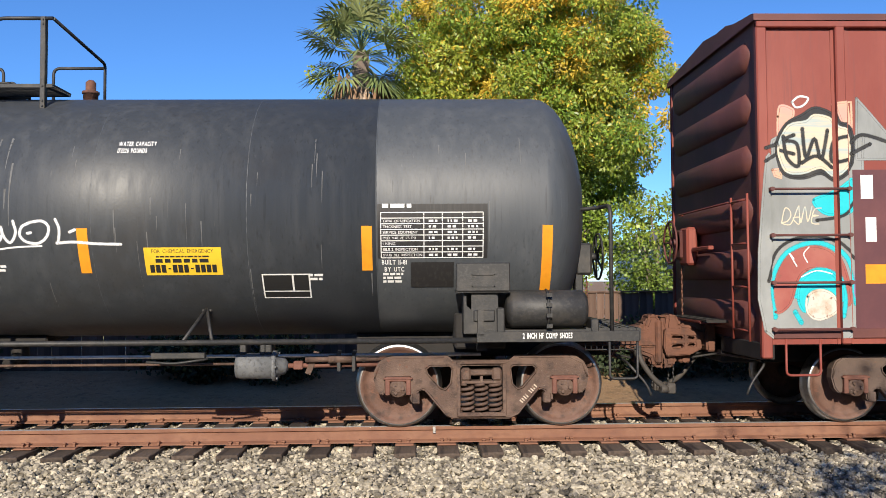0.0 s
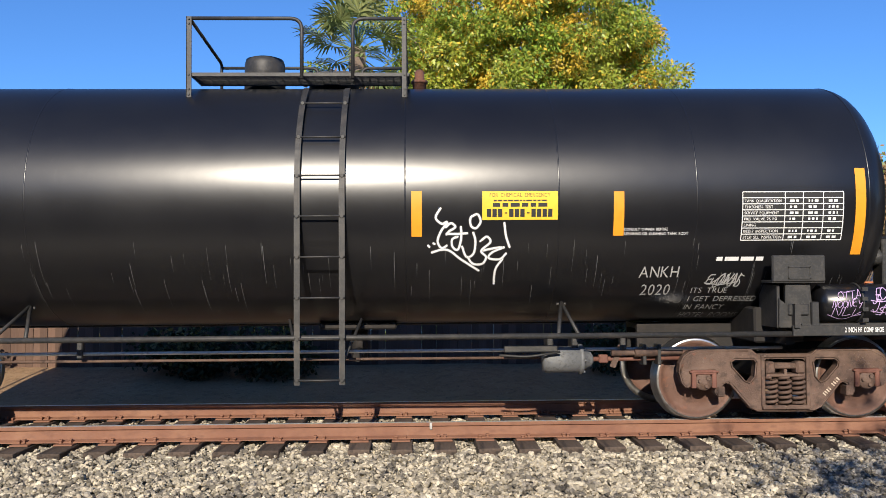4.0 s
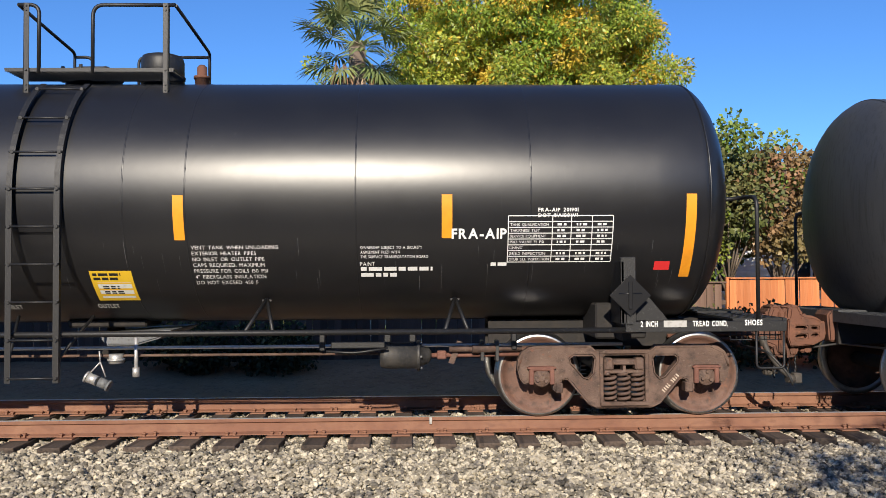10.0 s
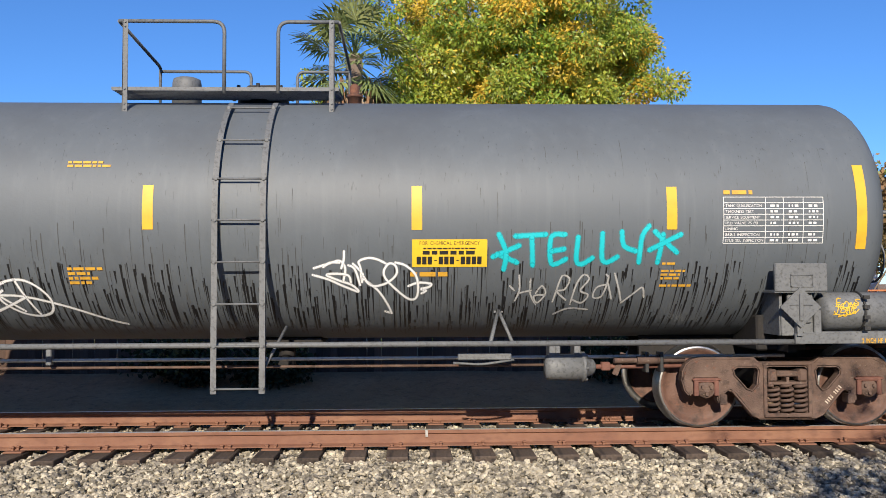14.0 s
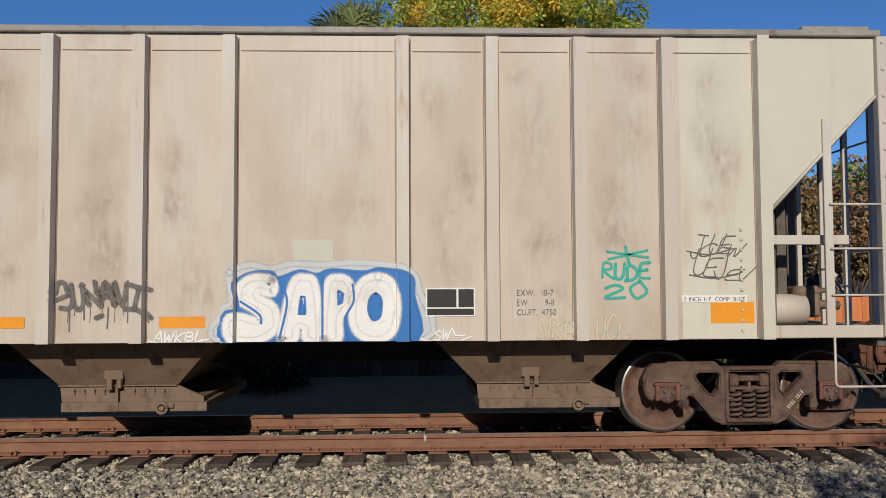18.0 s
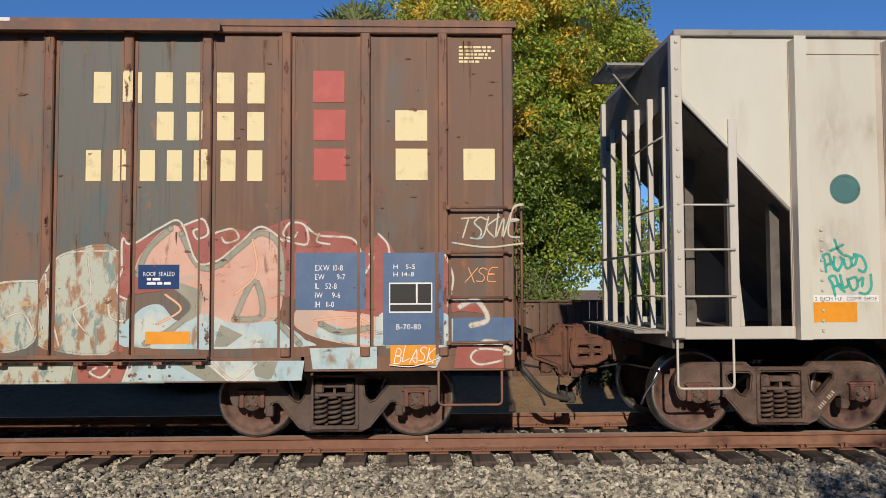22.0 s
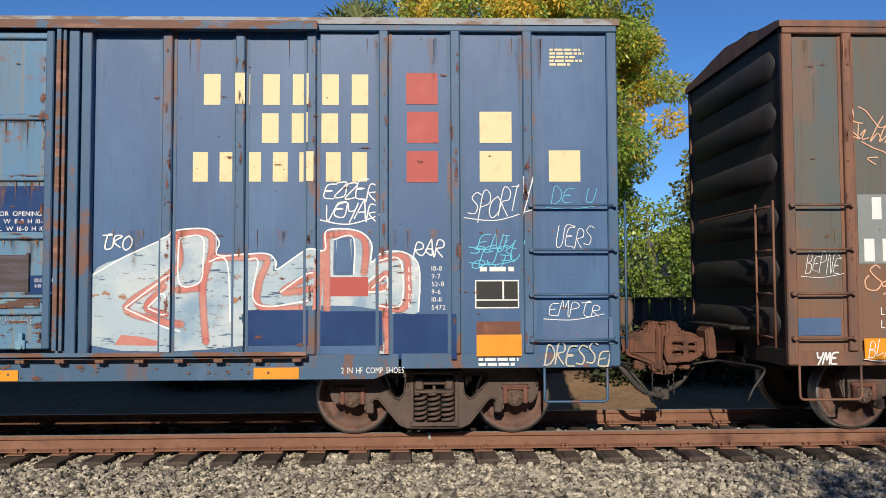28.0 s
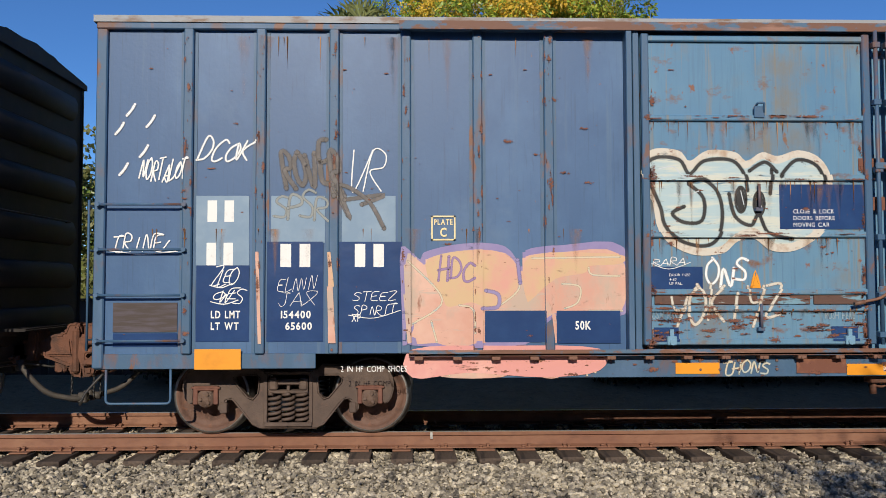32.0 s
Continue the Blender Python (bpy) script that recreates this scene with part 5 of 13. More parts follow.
    part("slack_adjuster", lambda bm: (tube(bm, [(xq + 0.75, -1.04, 0.77), (half - 1.1, -0.98, 0.77)], 0.032, 8), tube(bm, [(xq + 1.0, -1.04, 0.77), (xq + 1.25, -1.02, 0.77)], 0.045, 8)), "truck", car)
    part("rod_guide", lambda bm: box(bm, half - 1.55, half - 1.51, -1.06, -0.90, 0.64, 0.86, 0.006), "frame_black", car)
    part("rod_guide", lambda bm: box(bm, half - 1.39, half - 1.35, -1.06, -0.90, 0.64, 0.86, 0.006), "frame_black", car)
    part("pull_rod", lambda bm: tube(bm, [(xq, -0.95, 0.72), (-half + 1.2, -0.9, 0.72)], 0.016, 6), "truck", car)
    part("release_lever", lambda bm: (box(bm, 2.25, 2.82, -1.2, -1.14, 0.80, 0.87, 0.01), tube(bm, arc([(2.2, -1.18, 0.77), (2.5, -1.18, 0.75), (2.85, -1.18, 0.8)], 0.1), 0.014, 5)), frame, car)
    draft_gear(car, COUPLED[u][0] - u, -1)
    draft_gear(car, COUPLED[u][1] - u, 1)
    return car, surf


# ---------------------------------------------------------------- boxcars
def box_car(u, hl, half, paint, label, name_group="", posts=(), end_right=True, end_left=True, roof_mat="roof_white", sill_z=0.78, doors=None, paint_end=None, z_top=4.36, full=True, side_mat=None, post_mat=None, tape="orange"):
    car = thing("boxcar", label, "boxcar", pose(u, 0, 0), "cars of the freight train")
    CARS.append((car, u))
    z0 = 0.92
    side = side_mat or paint
    pm = post_mat or paint
    tm = "track_rust" if paint == "box_navy" else pm
    # side sheets: one for each bay between posts
    edges = sorted([-hl + 0.02, hl - 0.02, *posts])
    dl, dr = (doors[0], doors[1]) if doors else (0, 0)
    for a, b in zip(edges, edges[1:]):
        if doors and a < dr - 0.1 and b > dl + 0.1:
            a2, b2 = a, b
            for c, e in ((a, min(b, dl)), (max(a, dr), b)):
                if e - c > 0.05:
                    part("side_sheet", lambda bm: box(bm, c, e, -1.455, -1.43, z0, z_top - 0.06), side, car, "steel side sheet")
            continue
        part("side_sheet", lambda bm: box(bm, a + 0.001, b - 0.001, -1.455, -1.43, z0, z_top - 0.06), side, car, "steel side sheet")
    part("far_side", lambda bm: box(bm, -hl, hl, 1.43, 1.46, z0, z_top), paint, car)
    for p in posts:
        part("side_post", lambda bm: (box(bm, p - 0.05, p + 0.05, -1.51, -1.452, z0 - 0.0, z_top - 0.07, 0.012), box(bm, p - 0.085, p + 0.085, -1.462, -1.45, z0, z_top - 0.07)), pm, car, "pressed steel side post")
        part("side_post", lambda bm: box(bm, p - 0.05, p + 0.05, 1.455, 1.51, z0, z_top - 0.07, 0.012), pm, car)
    for x in (-hl, hl):
        s = 1 if x > 0 else -1
        part("corner_post", lambda bm: box(bm, min(x, x - s * 0.11), max(x, x - s * 0.11), -1.50, -1.42, z0 - 0.14, z_top - 0.03, 0.012), pm, car)
        part("corner_post", lambda bm: box(bm, min(x, x - s * 0.11), max(x, x - s * 0.11), 1.42, 1.50, z0 - 0.14, z_top - 0.03, 0.012), pm, car)
        # corrugated end
        def end(bm):
            plate(bm, [(-1.45, z0 - 0.1), (1.45, z0 - 0.1), (1.45, z_top), (0.6, z_top + 0.19), (-0.6, z_top + 0.19), (-1.45, z_top)], [], -0.03, 0.03)
            for v in bm.verts:
                v.co = (v.co.y, v.co.x, v.co.z)
        # paint_end is a darker tone: the ends' shade is put into their colour
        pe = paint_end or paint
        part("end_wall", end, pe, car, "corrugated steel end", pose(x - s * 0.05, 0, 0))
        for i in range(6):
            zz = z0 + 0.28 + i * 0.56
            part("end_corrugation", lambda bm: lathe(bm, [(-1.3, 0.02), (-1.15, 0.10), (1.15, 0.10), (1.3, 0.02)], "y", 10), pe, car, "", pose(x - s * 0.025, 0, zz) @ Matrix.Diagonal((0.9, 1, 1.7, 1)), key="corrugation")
        part("end_grab", lambda bm: tube(bm, arc([(x, -0.9, 2.45), (x + s * 0.1, -0.9, 2.45), (x + s * 0.1, 0.9, 2.45), (x, 0.9, 2.45)], 0.03), 0.012, 6), pm, car)
        part("end_ladder", lambda bm: [tube(bm, [(x + s * 0.09, y, 0.95), (x + s * 0.09, y, 2.5)], 0.014, 6) for y in (-1.40, -0.95)] + [tube(bm, [(x + s * 0.09, -1.40, z), (x + s * 0.09, -0.95, z)], 0.011, 6) for z in (1.06, 1.52, 1.98, 2.44)], pm, car, "steel end ladder")
        part("end_sill", lambda bm: box(bm, min(x, x - s * 0.15), max(x, x - s * 0.15), -1.45, 1.45, z0 - 0.16, z0 + 0.02, 0.01), "dark_under", car)
        part("crossover_platform", lambda bm: grating(bm, min(x, x + s * 0.3), max(x, x + s * 0.3), -0.7, 0.7, 1.14), "dark_under", car)
    roof = [(-1.52, z_top - 0.035), (-1.52, z_top + 0.034), (-1.44, z_top + 0.05), (0, z_top + 0.19), (1.44, z_top + 0.05), (1.52, z_top + 0.034), (1.52, z_top - 0.035)]
    def roof_mesh(bm):
        a = [[bm.verts.new((x, y, z)) for y, z in roof] for x in (r0, r1)]
        for k in range(len(roof) - 1):
            bm.faces.new((a[0][k], a[1][k], a[1][k + 1], a[0][k + 1]))
        for r_ in a:
            bm.faces.new(r_)
        box(bm, max(r0, -hl + 0.02), min(r1, hl - 0.02), -1.42, 1.42, z_top - 0.12, z_top - 0.04)
    cuts = (-hl - 0.03, -3.25, 2.95, hl + 0.03) if roof_mat == "roof_white" else (-hl - 0.03, hl + 0.03)
    for r0, r1 in zip(cuts, cuts[1:]):
        if len(cuts) > 2 and r0 != -3.25:
            part("roof", roof_mesh, "post_rust", car, "rust-brown sheet-metal roof")
        else:
            part("roof", roof_mesh, roof_mat, car, "worn sheet-metal roof")
    part("top_rail", lambda bm: box(bm, -hl, hl, -1.515, -1.44, z_top - 0.105, z_top - 0.037, 0.01), pm, car, "rusted top rail")
    part("floor_pan", lambda bm: box(bm, -hl + 0.05, hl - 0.05, -1.4, 1.4, z0 - 0.02, z0 + 0.05), "dark_under", car)
    part("centre_sill", lambda bm: box(bm, -hl, hl, -0.33, 0.33, 0.62, 0.95, 0.02), "dark_under", car)
    for x in (-3.6, -1.2, 1.2, 3.6):
        part("cross_bearer", lambda bm: box(bm, x - 0.08, x + 0.08, -1.4, 1.4, 0.70, 0.92), "dark_under", car)
    for s in (-1, 1):
        running_gear(car, s * half, 1.74, 0.419, "truck_dark")
        if doors:
            x0, x1 = sorted((s * 5.95, s * (hl - 0.02)))
            part("end_side_sill", lambda bm: box(bm, x0, x1, -1.475, -1.44, 0.77, 0.925, 0.006), pm, car)
            x0, x1 = sorted((s * 5.92, s * 4.55))
            part("side_sill", lambda bm: plate(bm, [(x0, 0.92), (x0, 0.67 if s < 0 and x0 > -5.8 or s > 0 else 0.77), (x0 + 0.25 if s < 0 else x1 - 0.25, 0.67), (x1 if s < 0 else x1 - 0.25, 0.67), (x1, 0.67 if s < 0 else 0.77), (x1, 0.92)], [], -1.48, -1.44), pm, car)
    if doors:
        part("side_sill", lambda bm: box(bm, -4.55, 4.55, -1.48, -1.44, 0.665, 0.90, 0.006), side if not full else "sill_paint" if "sill_paint" in M and u < -95 and u > -105 else pm, car, "deep side sill with patches of old paint")
        part("door_track", lambda bm: (box(bm, -5.0, 5.0, -1.60, -1.47, 0.895, 0.925, 0.004), box(bm, -5.0, 5.0, -1.60, -1.585, 0.90, 0.96, 0.003)), tm, car, "rusty lower door track")
        for i in range(26):
            x = -4.9 + i * 0.392
            part("track_bracket", lambda bm: (box(bm, -0.045, 0.045, -1.59, -1.47, 0.855, 0.895, 0.006), tube(bm, [(0, -1.6, 0.872), (0, -1.585, 0.872)], 0.016, 6)), tm, car, "", pose(x, 0, 0), key="track_bracket")
        part("door_header", lambda bm: (box(bm, -5.1, 5.1, -1.60, -1.47, z_top - 0.09, z_top - 0.04, 0.004), box(bm, -5.1, 5.1, -1.61, -1.59, z_top - 0.12, z_top - 0.03, 0.003)), tm, car, "upper door track")
    draft_gear(car, COUPLED[u][0] - u, -1, False)
    draft_gear(car, COUPLED[u][1] - u, 1, False)
    return car


def plug_door(car, x0, x1, door_mat, bar_mat, lock_side, hardware="door_rust"):
    """A sliding plug door with pressed rails, its lock rod at lock_side (-1 or 1)."""
    z0, z1 = 1.0, 4.22
    d = part("plug_door", lambda bm: box(bm, x0, x1, -1.535, -1.46, z0, z1, 0.01), door_mat, car, "blue steel plug door")
    rows = [1.03, 1.37, 1.54, 2.13, 2.72, 3.34, 4.17]
    for z in rows:
        part("door_rail", lambda bm: box(bm, x0 + 0.01, x1 - 0.01, -1.572, -1.533, z - 0.03, z + 0.03, 0.01), door_mat, d)
    for x in (x0 + 0.04, x1 - 0.04):
        part("door_stile", lambda bm: box(bm, x - 0.04, x + 0.04, -1.582, -1.534, z0, z1, 0.01), bar_mat, d)
    for i in range(4):
        a = x0 + 0.10 + (x1 - x0 - 0.20) * i / 4
        part("door_pocket", lambda bm: box(bm, a + 0.018, a + (x1 - x0 - 0.20) / 4 - 0.018, -1.552, -1.533, 1.41, 1.505, 0.006), "door_worn", d, "worn rusty pressed pocket")
    for x in (x0 + 0.28, x1 - 0.28):
        part("door_roller", lambda bm: (box(bm, x - 0.05, x + 0.05, -1.60, -1.533, 1.00, 1.09, 0.008), tube(bm, [(x, -1.62, 1.03), (x, -1.56, 1.03)], 0.03, 8), box(bm, x - 0.02, x + 0.02, -1.59, -1.56, 1.07, 1.16)), hardware, d)
    xm = (x0 + x1) / 2
    part("door_handle", lambda bm: (tube(bm, arc([(xm, -1.57, 3.47), (xm, -1.61, 3.49), (xm + 0.07, -1.61, 3.49), (xm + 0.07, -1.57, 3.36)], 0.02), 0.012, 6), box(bm, xm - 0.03, xm + 0.08, -1.59, -1.57, 3.34, 3.46, 0.006)), bar_mat, d)
    for z in (2.5, 1.27):
        part("door_handle", lambda bm: (tube(bm, [(xm + 0.01, -1.58, z - 0.1), (xm + 0.01, -1.58, z + 0.15)], 0.016, 6), box(bm, xm - 0.03, xm + 0.04, -1.59, -1.535, z - 0.13, z - 0.09, 0.005)), bar_mat, d)
    return d


# ---------------------------------------------------------------- covered hopper
def hopper_car(u, hl, half, label):
    car = thing("covered_hopper_car", label, "hopper car", pose(u, 0, 0), "cars of the freight train")
    CARS.append((car, u))
    zt, zb, Y = 4.24, 1.075, -1.55
    # side outline with its cut-back lower corners
    part("side_sheet", lambda bm: plate(bm, [(-6.92, zb), (6.92, zb), (6.92, 2.40), (8.08, 3.6), (8.08, zt), (-8.08, zt), (-8.08, 3.6), (-6.92, 2.40)], [], Y, Y + 0.02), "hopper_paint", car, "cream steel side")
    part("far_side", lambda bm: plate(bm, [(-6.92, zb), (6.92, zb), (6.92, 2.40), (8.08, 3.6), (8.08, zt), (-8.08, zt), (-8.08, 3.6), (-6.92, 2.40)], [], 1.53, 1.55), "hopper_paint", car)
    for x in HOPPER_POSTS:
        part("side_post", lambda bm: (plate_post(bm, x, Y, zb, zt - 0.06)), "hopper_post", car, "pressed hat-section side post")
        part("side_post", lambda bm: box(bm, x - 0.05, x + 0.05, 1.55, 1.63, zb, zt - 0.06), "hopper_post", car)
    for s in (-1, 1):
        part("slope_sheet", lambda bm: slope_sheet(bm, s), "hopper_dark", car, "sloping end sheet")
        part("slope_trim", lambda bm: tube(bm, [(s * 8.06, Y - 0.005, 3.6), (s * 6.93, Y - 0.005, 2.41)], 0.022, 4), "hopper_post", car)
        for y in (Y - 0.02, -Y + 0.02):
            part("corner_post", lambda bm: (box(bm, s * 8.11 - 0.055, s * 8.11 + 0.055, y - 0.05, y + 0.05, zb + 0.02, zt - 0.02, 0.006)), "hopper_post", car)
        for z in [1.35 + 0.28 * i for i in range(11)]:
            part("rivet", lambda bm: lathe(bm, [(0, 0.02), (-0.012, 0.014), (-0.014, 0.002)], "y", 8), "hopper_post", car, "", pose(s * 8.11, Y - 0.07, z), key="rivet")
        for i in range(22):
            part("rivet", lambda bm: lathe(bm, [(0, 0.02), (-0.012, 0.014), (-0.014, 0.002)], "y", 8), "hopper_post", car, "", pose(s * (6.85 if i % 2 else 6.6), Y - 0.002, 1.16 + 0.104 * (i // 2)), key="rivet")
        part("end_sill_beam", lambda bm: box(bm, min(s * 6.9, s * 8.15), max(s * 6.9, s * 8.15), Y - 0.03, Y + 0.06, 1.08, 1.21, 0.008), "hopper_post", car)
        part("end_sill_beam", lambda bm: box(bm, min(s * 6.9, s * 8.15), max(s * 6.9, s * 8.15), 1.50, 1.58, 1.08, 1.21, 0.008), "hopper_post", car)
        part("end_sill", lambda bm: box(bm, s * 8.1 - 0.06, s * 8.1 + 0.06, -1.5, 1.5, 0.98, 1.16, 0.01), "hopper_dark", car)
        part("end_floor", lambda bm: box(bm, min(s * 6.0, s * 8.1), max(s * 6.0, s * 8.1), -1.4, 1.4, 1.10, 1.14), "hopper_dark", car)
        xl = s * 7.52
        part("ladder_stile", lambda bm: box(bm, xl - 0.045, xl + 0.045, Y - 0.03, Y + 0.01, 1.2, 3.36, 0.005), "hopper_post", car, "tall upright strap")
        for z in (1.52, 2.0, 2.46):
            part("ladder_rung", lambda bm: tube(bm, [(xl, Y - 0.05, z), (s * 8.12, Y - 0.05, z)], 0.012, 6), "hopper_post", car)
        if s > 0:
            part("cross_strut", lambda bm: box(bm, 6.95, 7.8, -1.45, -1.35, 2.05, 2.15, 0.008), "hopper_post", car)
        # struts under the slope
        for x, y in ((7.0, -1.3), (7.0, 1.3), (7.62, -0.45), (7.62, 0.45), (7.75, 1.38), (7.3, -0.9)):
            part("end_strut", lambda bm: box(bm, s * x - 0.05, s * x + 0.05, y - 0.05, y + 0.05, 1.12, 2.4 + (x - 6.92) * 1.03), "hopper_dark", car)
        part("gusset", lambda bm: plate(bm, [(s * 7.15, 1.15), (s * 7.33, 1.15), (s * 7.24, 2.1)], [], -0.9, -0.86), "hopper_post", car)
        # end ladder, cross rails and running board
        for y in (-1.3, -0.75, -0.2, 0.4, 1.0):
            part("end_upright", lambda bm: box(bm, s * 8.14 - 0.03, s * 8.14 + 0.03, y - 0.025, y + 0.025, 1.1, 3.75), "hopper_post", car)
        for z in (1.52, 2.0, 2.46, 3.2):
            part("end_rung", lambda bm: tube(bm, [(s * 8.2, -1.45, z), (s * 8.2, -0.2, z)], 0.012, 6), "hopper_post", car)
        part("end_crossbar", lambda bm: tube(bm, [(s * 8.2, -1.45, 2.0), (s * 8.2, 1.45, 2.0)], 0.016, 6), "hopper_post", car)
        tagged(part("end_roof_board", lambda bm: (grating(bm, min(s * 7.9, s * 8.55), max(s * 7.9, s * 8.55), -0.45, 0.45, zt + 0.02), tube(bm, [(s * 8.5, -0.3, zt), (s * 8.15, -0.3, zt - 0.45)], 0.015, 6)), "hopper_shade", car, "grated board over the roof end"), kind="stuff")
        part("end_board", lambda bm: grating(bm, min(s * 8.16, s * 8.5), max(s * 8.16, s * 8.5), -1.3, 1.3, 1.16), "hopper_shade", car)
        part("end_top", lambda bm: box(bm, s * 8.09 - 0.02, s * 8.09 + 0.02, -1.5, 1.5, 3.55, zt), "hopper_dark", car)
        sill_step(car, *sorted((s * 7.55, s * 8.13)), 0.58, 1.1, "hopper_post", Y - 0.02)
        running_gear(car, s * half, 1.79, 0.457, "truck")
    part("top_rail", lambda bm: box(bm, -8.12, 8.12, Y - 0.045, Y + 0.03, zt - 0.015, zt + 0.055, 0.01), "hopper_shade", car, "dark roof edge rail")
    part("roof", lambda bm: (box(bm, -8.1, 8.1, -1.5, 1.5, zt + 0.0, zt + 0.06), [box(bm, x - 0.05, x + 0.05, -1.45, 1.45, zt + 0.06, zt + 0.1) for x in [-7 + 2 * i for i in range(8)]]), "hopper_paint", car)
    part("roof_hatch", lambda bm: box(bm, 7.35, 8.08, -1.45, -0.6, zt + 0.06, zt + 0.14, 0.01), "hopper_shade", car)
    # discharge bays
    for c in (-4.42, 0.0, 4.42):
        def bay(bm):
            q = [(-1.0, 1.08, 1.24), (1.16, 1.08, 1.24), (0.69, 0.585, 1.0), (-0.53, 0.585, 1.0)]
            vs = [bm.verts.new((x, -y, z)) for x, z, y in q] + [bm.verts.new((x, y, z)) for x, z, y in q]
            for f in ((0, 1, 2, 3), (7, 6, 5, 4), (0, 3, 7, 4), (1, 5, 6, 2), (3, 2, 6, 7)):
                bm.faces.new([vs[i] for i in f])
        part("discharge_bay", bay, "hopper_bay", car, "sloping discharge chute", pose(c, 0, 0), key="bay")
        def gate(bm):
            plate(bm, [(-0.53, 0.60), (0.69, 0.60), (0.98, 0.47), (0.98, 0.42), (-0.51, 0.42)], [], -1.02, -0.98)
            plate(bm, [(-0.53, 0.60), (0.69, 0.60), (0.98, 0.47), (0.98, 0.42), (-0.51, 0.42)], [], 0.98, 1.02)
            box(bm, -0.50, 0.96, -1.0, 1.0, 0.42, 0.46)
            box(bm, -0.505, 1.02, -1.06, 1.06, 0.32, 0.42, 0.006)
            box(bm, -0.54, 0.70, -1.05, -0.98, 0.588, 0.602)
            for i in range(10):
                if i not in (4, 5):
                    tube(bm, [(-0.38 + 0.105 * i, -1.02, 0.545), (-0.38 + 0.105 * i, -1.045, 0.545)], 0.014, 6)
                    box(bm, -0.392 + 0.105 * i, -0.368 + 0.105 * i, -1.03, -1.015, 0.50, 0.545)
            box(bm, -0.05, 0.15, -1.09, -0.98, 0.66, 0.76, 0.008)
            box(bm, -0.02, 0.04, -1.10, -1.02, 0.55, 0.68, 0.008)
            box(bm, 0.085, 0.135, -1.10, -1.02, 0.57, 0.68, 0.008)
            box(bm, 0.075, 0.095, -1.075, -1.02, 0.33, 0.58)
            n = 14
            tube(bm, [(0.56 + 0.055 * math.cos(k * math.tau / n), -1.10, 0.36 + 0.055 * math.sin(k * math.tau / n)) for k in range(n + 1)], 0.017, 6)
            tube(bm, [(0.56, -1.12, 0.36), (0.56, -1.02, 0.36)], 0.028, 8)
            box(bm, 0.60, 0.68, -1.09, -1.05, 0.36, 0.41, 0.006)
        part("outlet_gate", gate, "hopper_gate", car, "brown steel outlet gate", pose(c, 0, 0), key="gate")
    part("centre_sill", lambda bm: box(bm, -8.1, 8.1, -0.2, 0.2, 0.75, 1.05, 0.02), "dark_under", car)
    # air gear on the right-hand end floor
    part("air_reservoir", lambda bm: lathe(bm, [(-0.33, 0.05), (-0.30, 0.17), (0.30, 0.17), (0.33, 0.05)], "x", 20), "hopper_paint", car, "pale steel air cylinder", pose(7.22, -0.95, 1.36))
    part("brake_valve", lambda bm: (box(bm, -0.15, 0.15, -0.12, 0.12, -0.15, 0.2, 0.03), tube(bm, [(0.1, 0, 0), (0.4, 0, -0.02)], 0.05, 8), tube(bm, [(-0.1, -0.1, 0.1), (0.2, -0.1, 0.15)], 0.03, 8)), "hopper_gate", car, "rusty brake valve", pose(7.55, -0.9, 1.42))
    brake_wheel(car, 8.42, 0.75, 2.0, 1, "frame_black")
    draft_gear(car, COUPLED[u][0] - u, -1)
    draft_gear(car, COUPLED[u][1] - u, 1)
    return car


HOPPER_POSTS = [-5.83, -4.92, -4.02, -3.11, -1.36, -0.445, 0.46, 1.36, 3.11, 4.02, 4.92, 5.83]
HOPPER_POSTS = [-6.83] + HOPPER_POSTS + [6.83]


def plate_post(bm, x, y, z0, z1):
    """A hat-section post: sloped flanks and a flat front."""
    q = [(-0.069, 0.0), (-0.062, -0.12), (0.062, -0.12), (0.069, 0.0)]
    a = [[bm.verts.new((x + px, y + py, z)) for px, py in q] for z in (z0, z1)]
    for k in range(3):
        bm.faces.new((a[0][k], a[0][k + 1], a[1][k + 1], a[1][k]))
    for r_ in a:
        bm.faces.new(r_)


def slope_sheet(bm, s):
    q = [(6.92, 2.40), (8.08, 3.58), (8.06, 3.62), (6.90, 2.44), (5.9, 1.36), (5.93, 1.32)]
    a = [[bm.verts.new((s * x, y, z)) for x, z in q] for y in (-1.5, 1.5)]
    for k in range(6):
        bm.faces.new((a[0][k], a[0][(k + 1) % 6], a[1][(k + 1) % 6], a[1][k]))
    for r_ in a:
        bm.faces.new(r_)


# ---------------------------------------------------------------- paints of the boxcars and the hopper
M["truck_dark"] = mat("dark_brown_cast_steel", (0.085, 0.058, 0.046), 0.72, 0, [((0.13, 0.09, 0.07), 4.0, 0.42, 0.72), ((0.05, 0.035, 0.03), 9.0, 0.52, 0.75), ((0.15, 0.07, 0.04), 14.0, 0.62, 0.8)], 0.25, 70)
M["box_red"] = mat("faded_oxide_red_paint", (0.215, 0.045, 0.03), 0.6, 0, [((0.28, 0.075, 0.05), (1.5, 1.5, 0.5), 0.42, 0.72), ((0.18, 0.05, 0.04), FINE, 0.52, 0.75)], 0.05, 30)
# red darkened to carry the end walls' shade, also used on roof and trim
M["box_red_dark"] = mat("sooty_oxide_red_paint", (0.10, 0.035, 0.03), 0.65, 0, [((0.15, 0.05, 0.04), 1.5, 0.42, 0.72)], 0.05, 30)
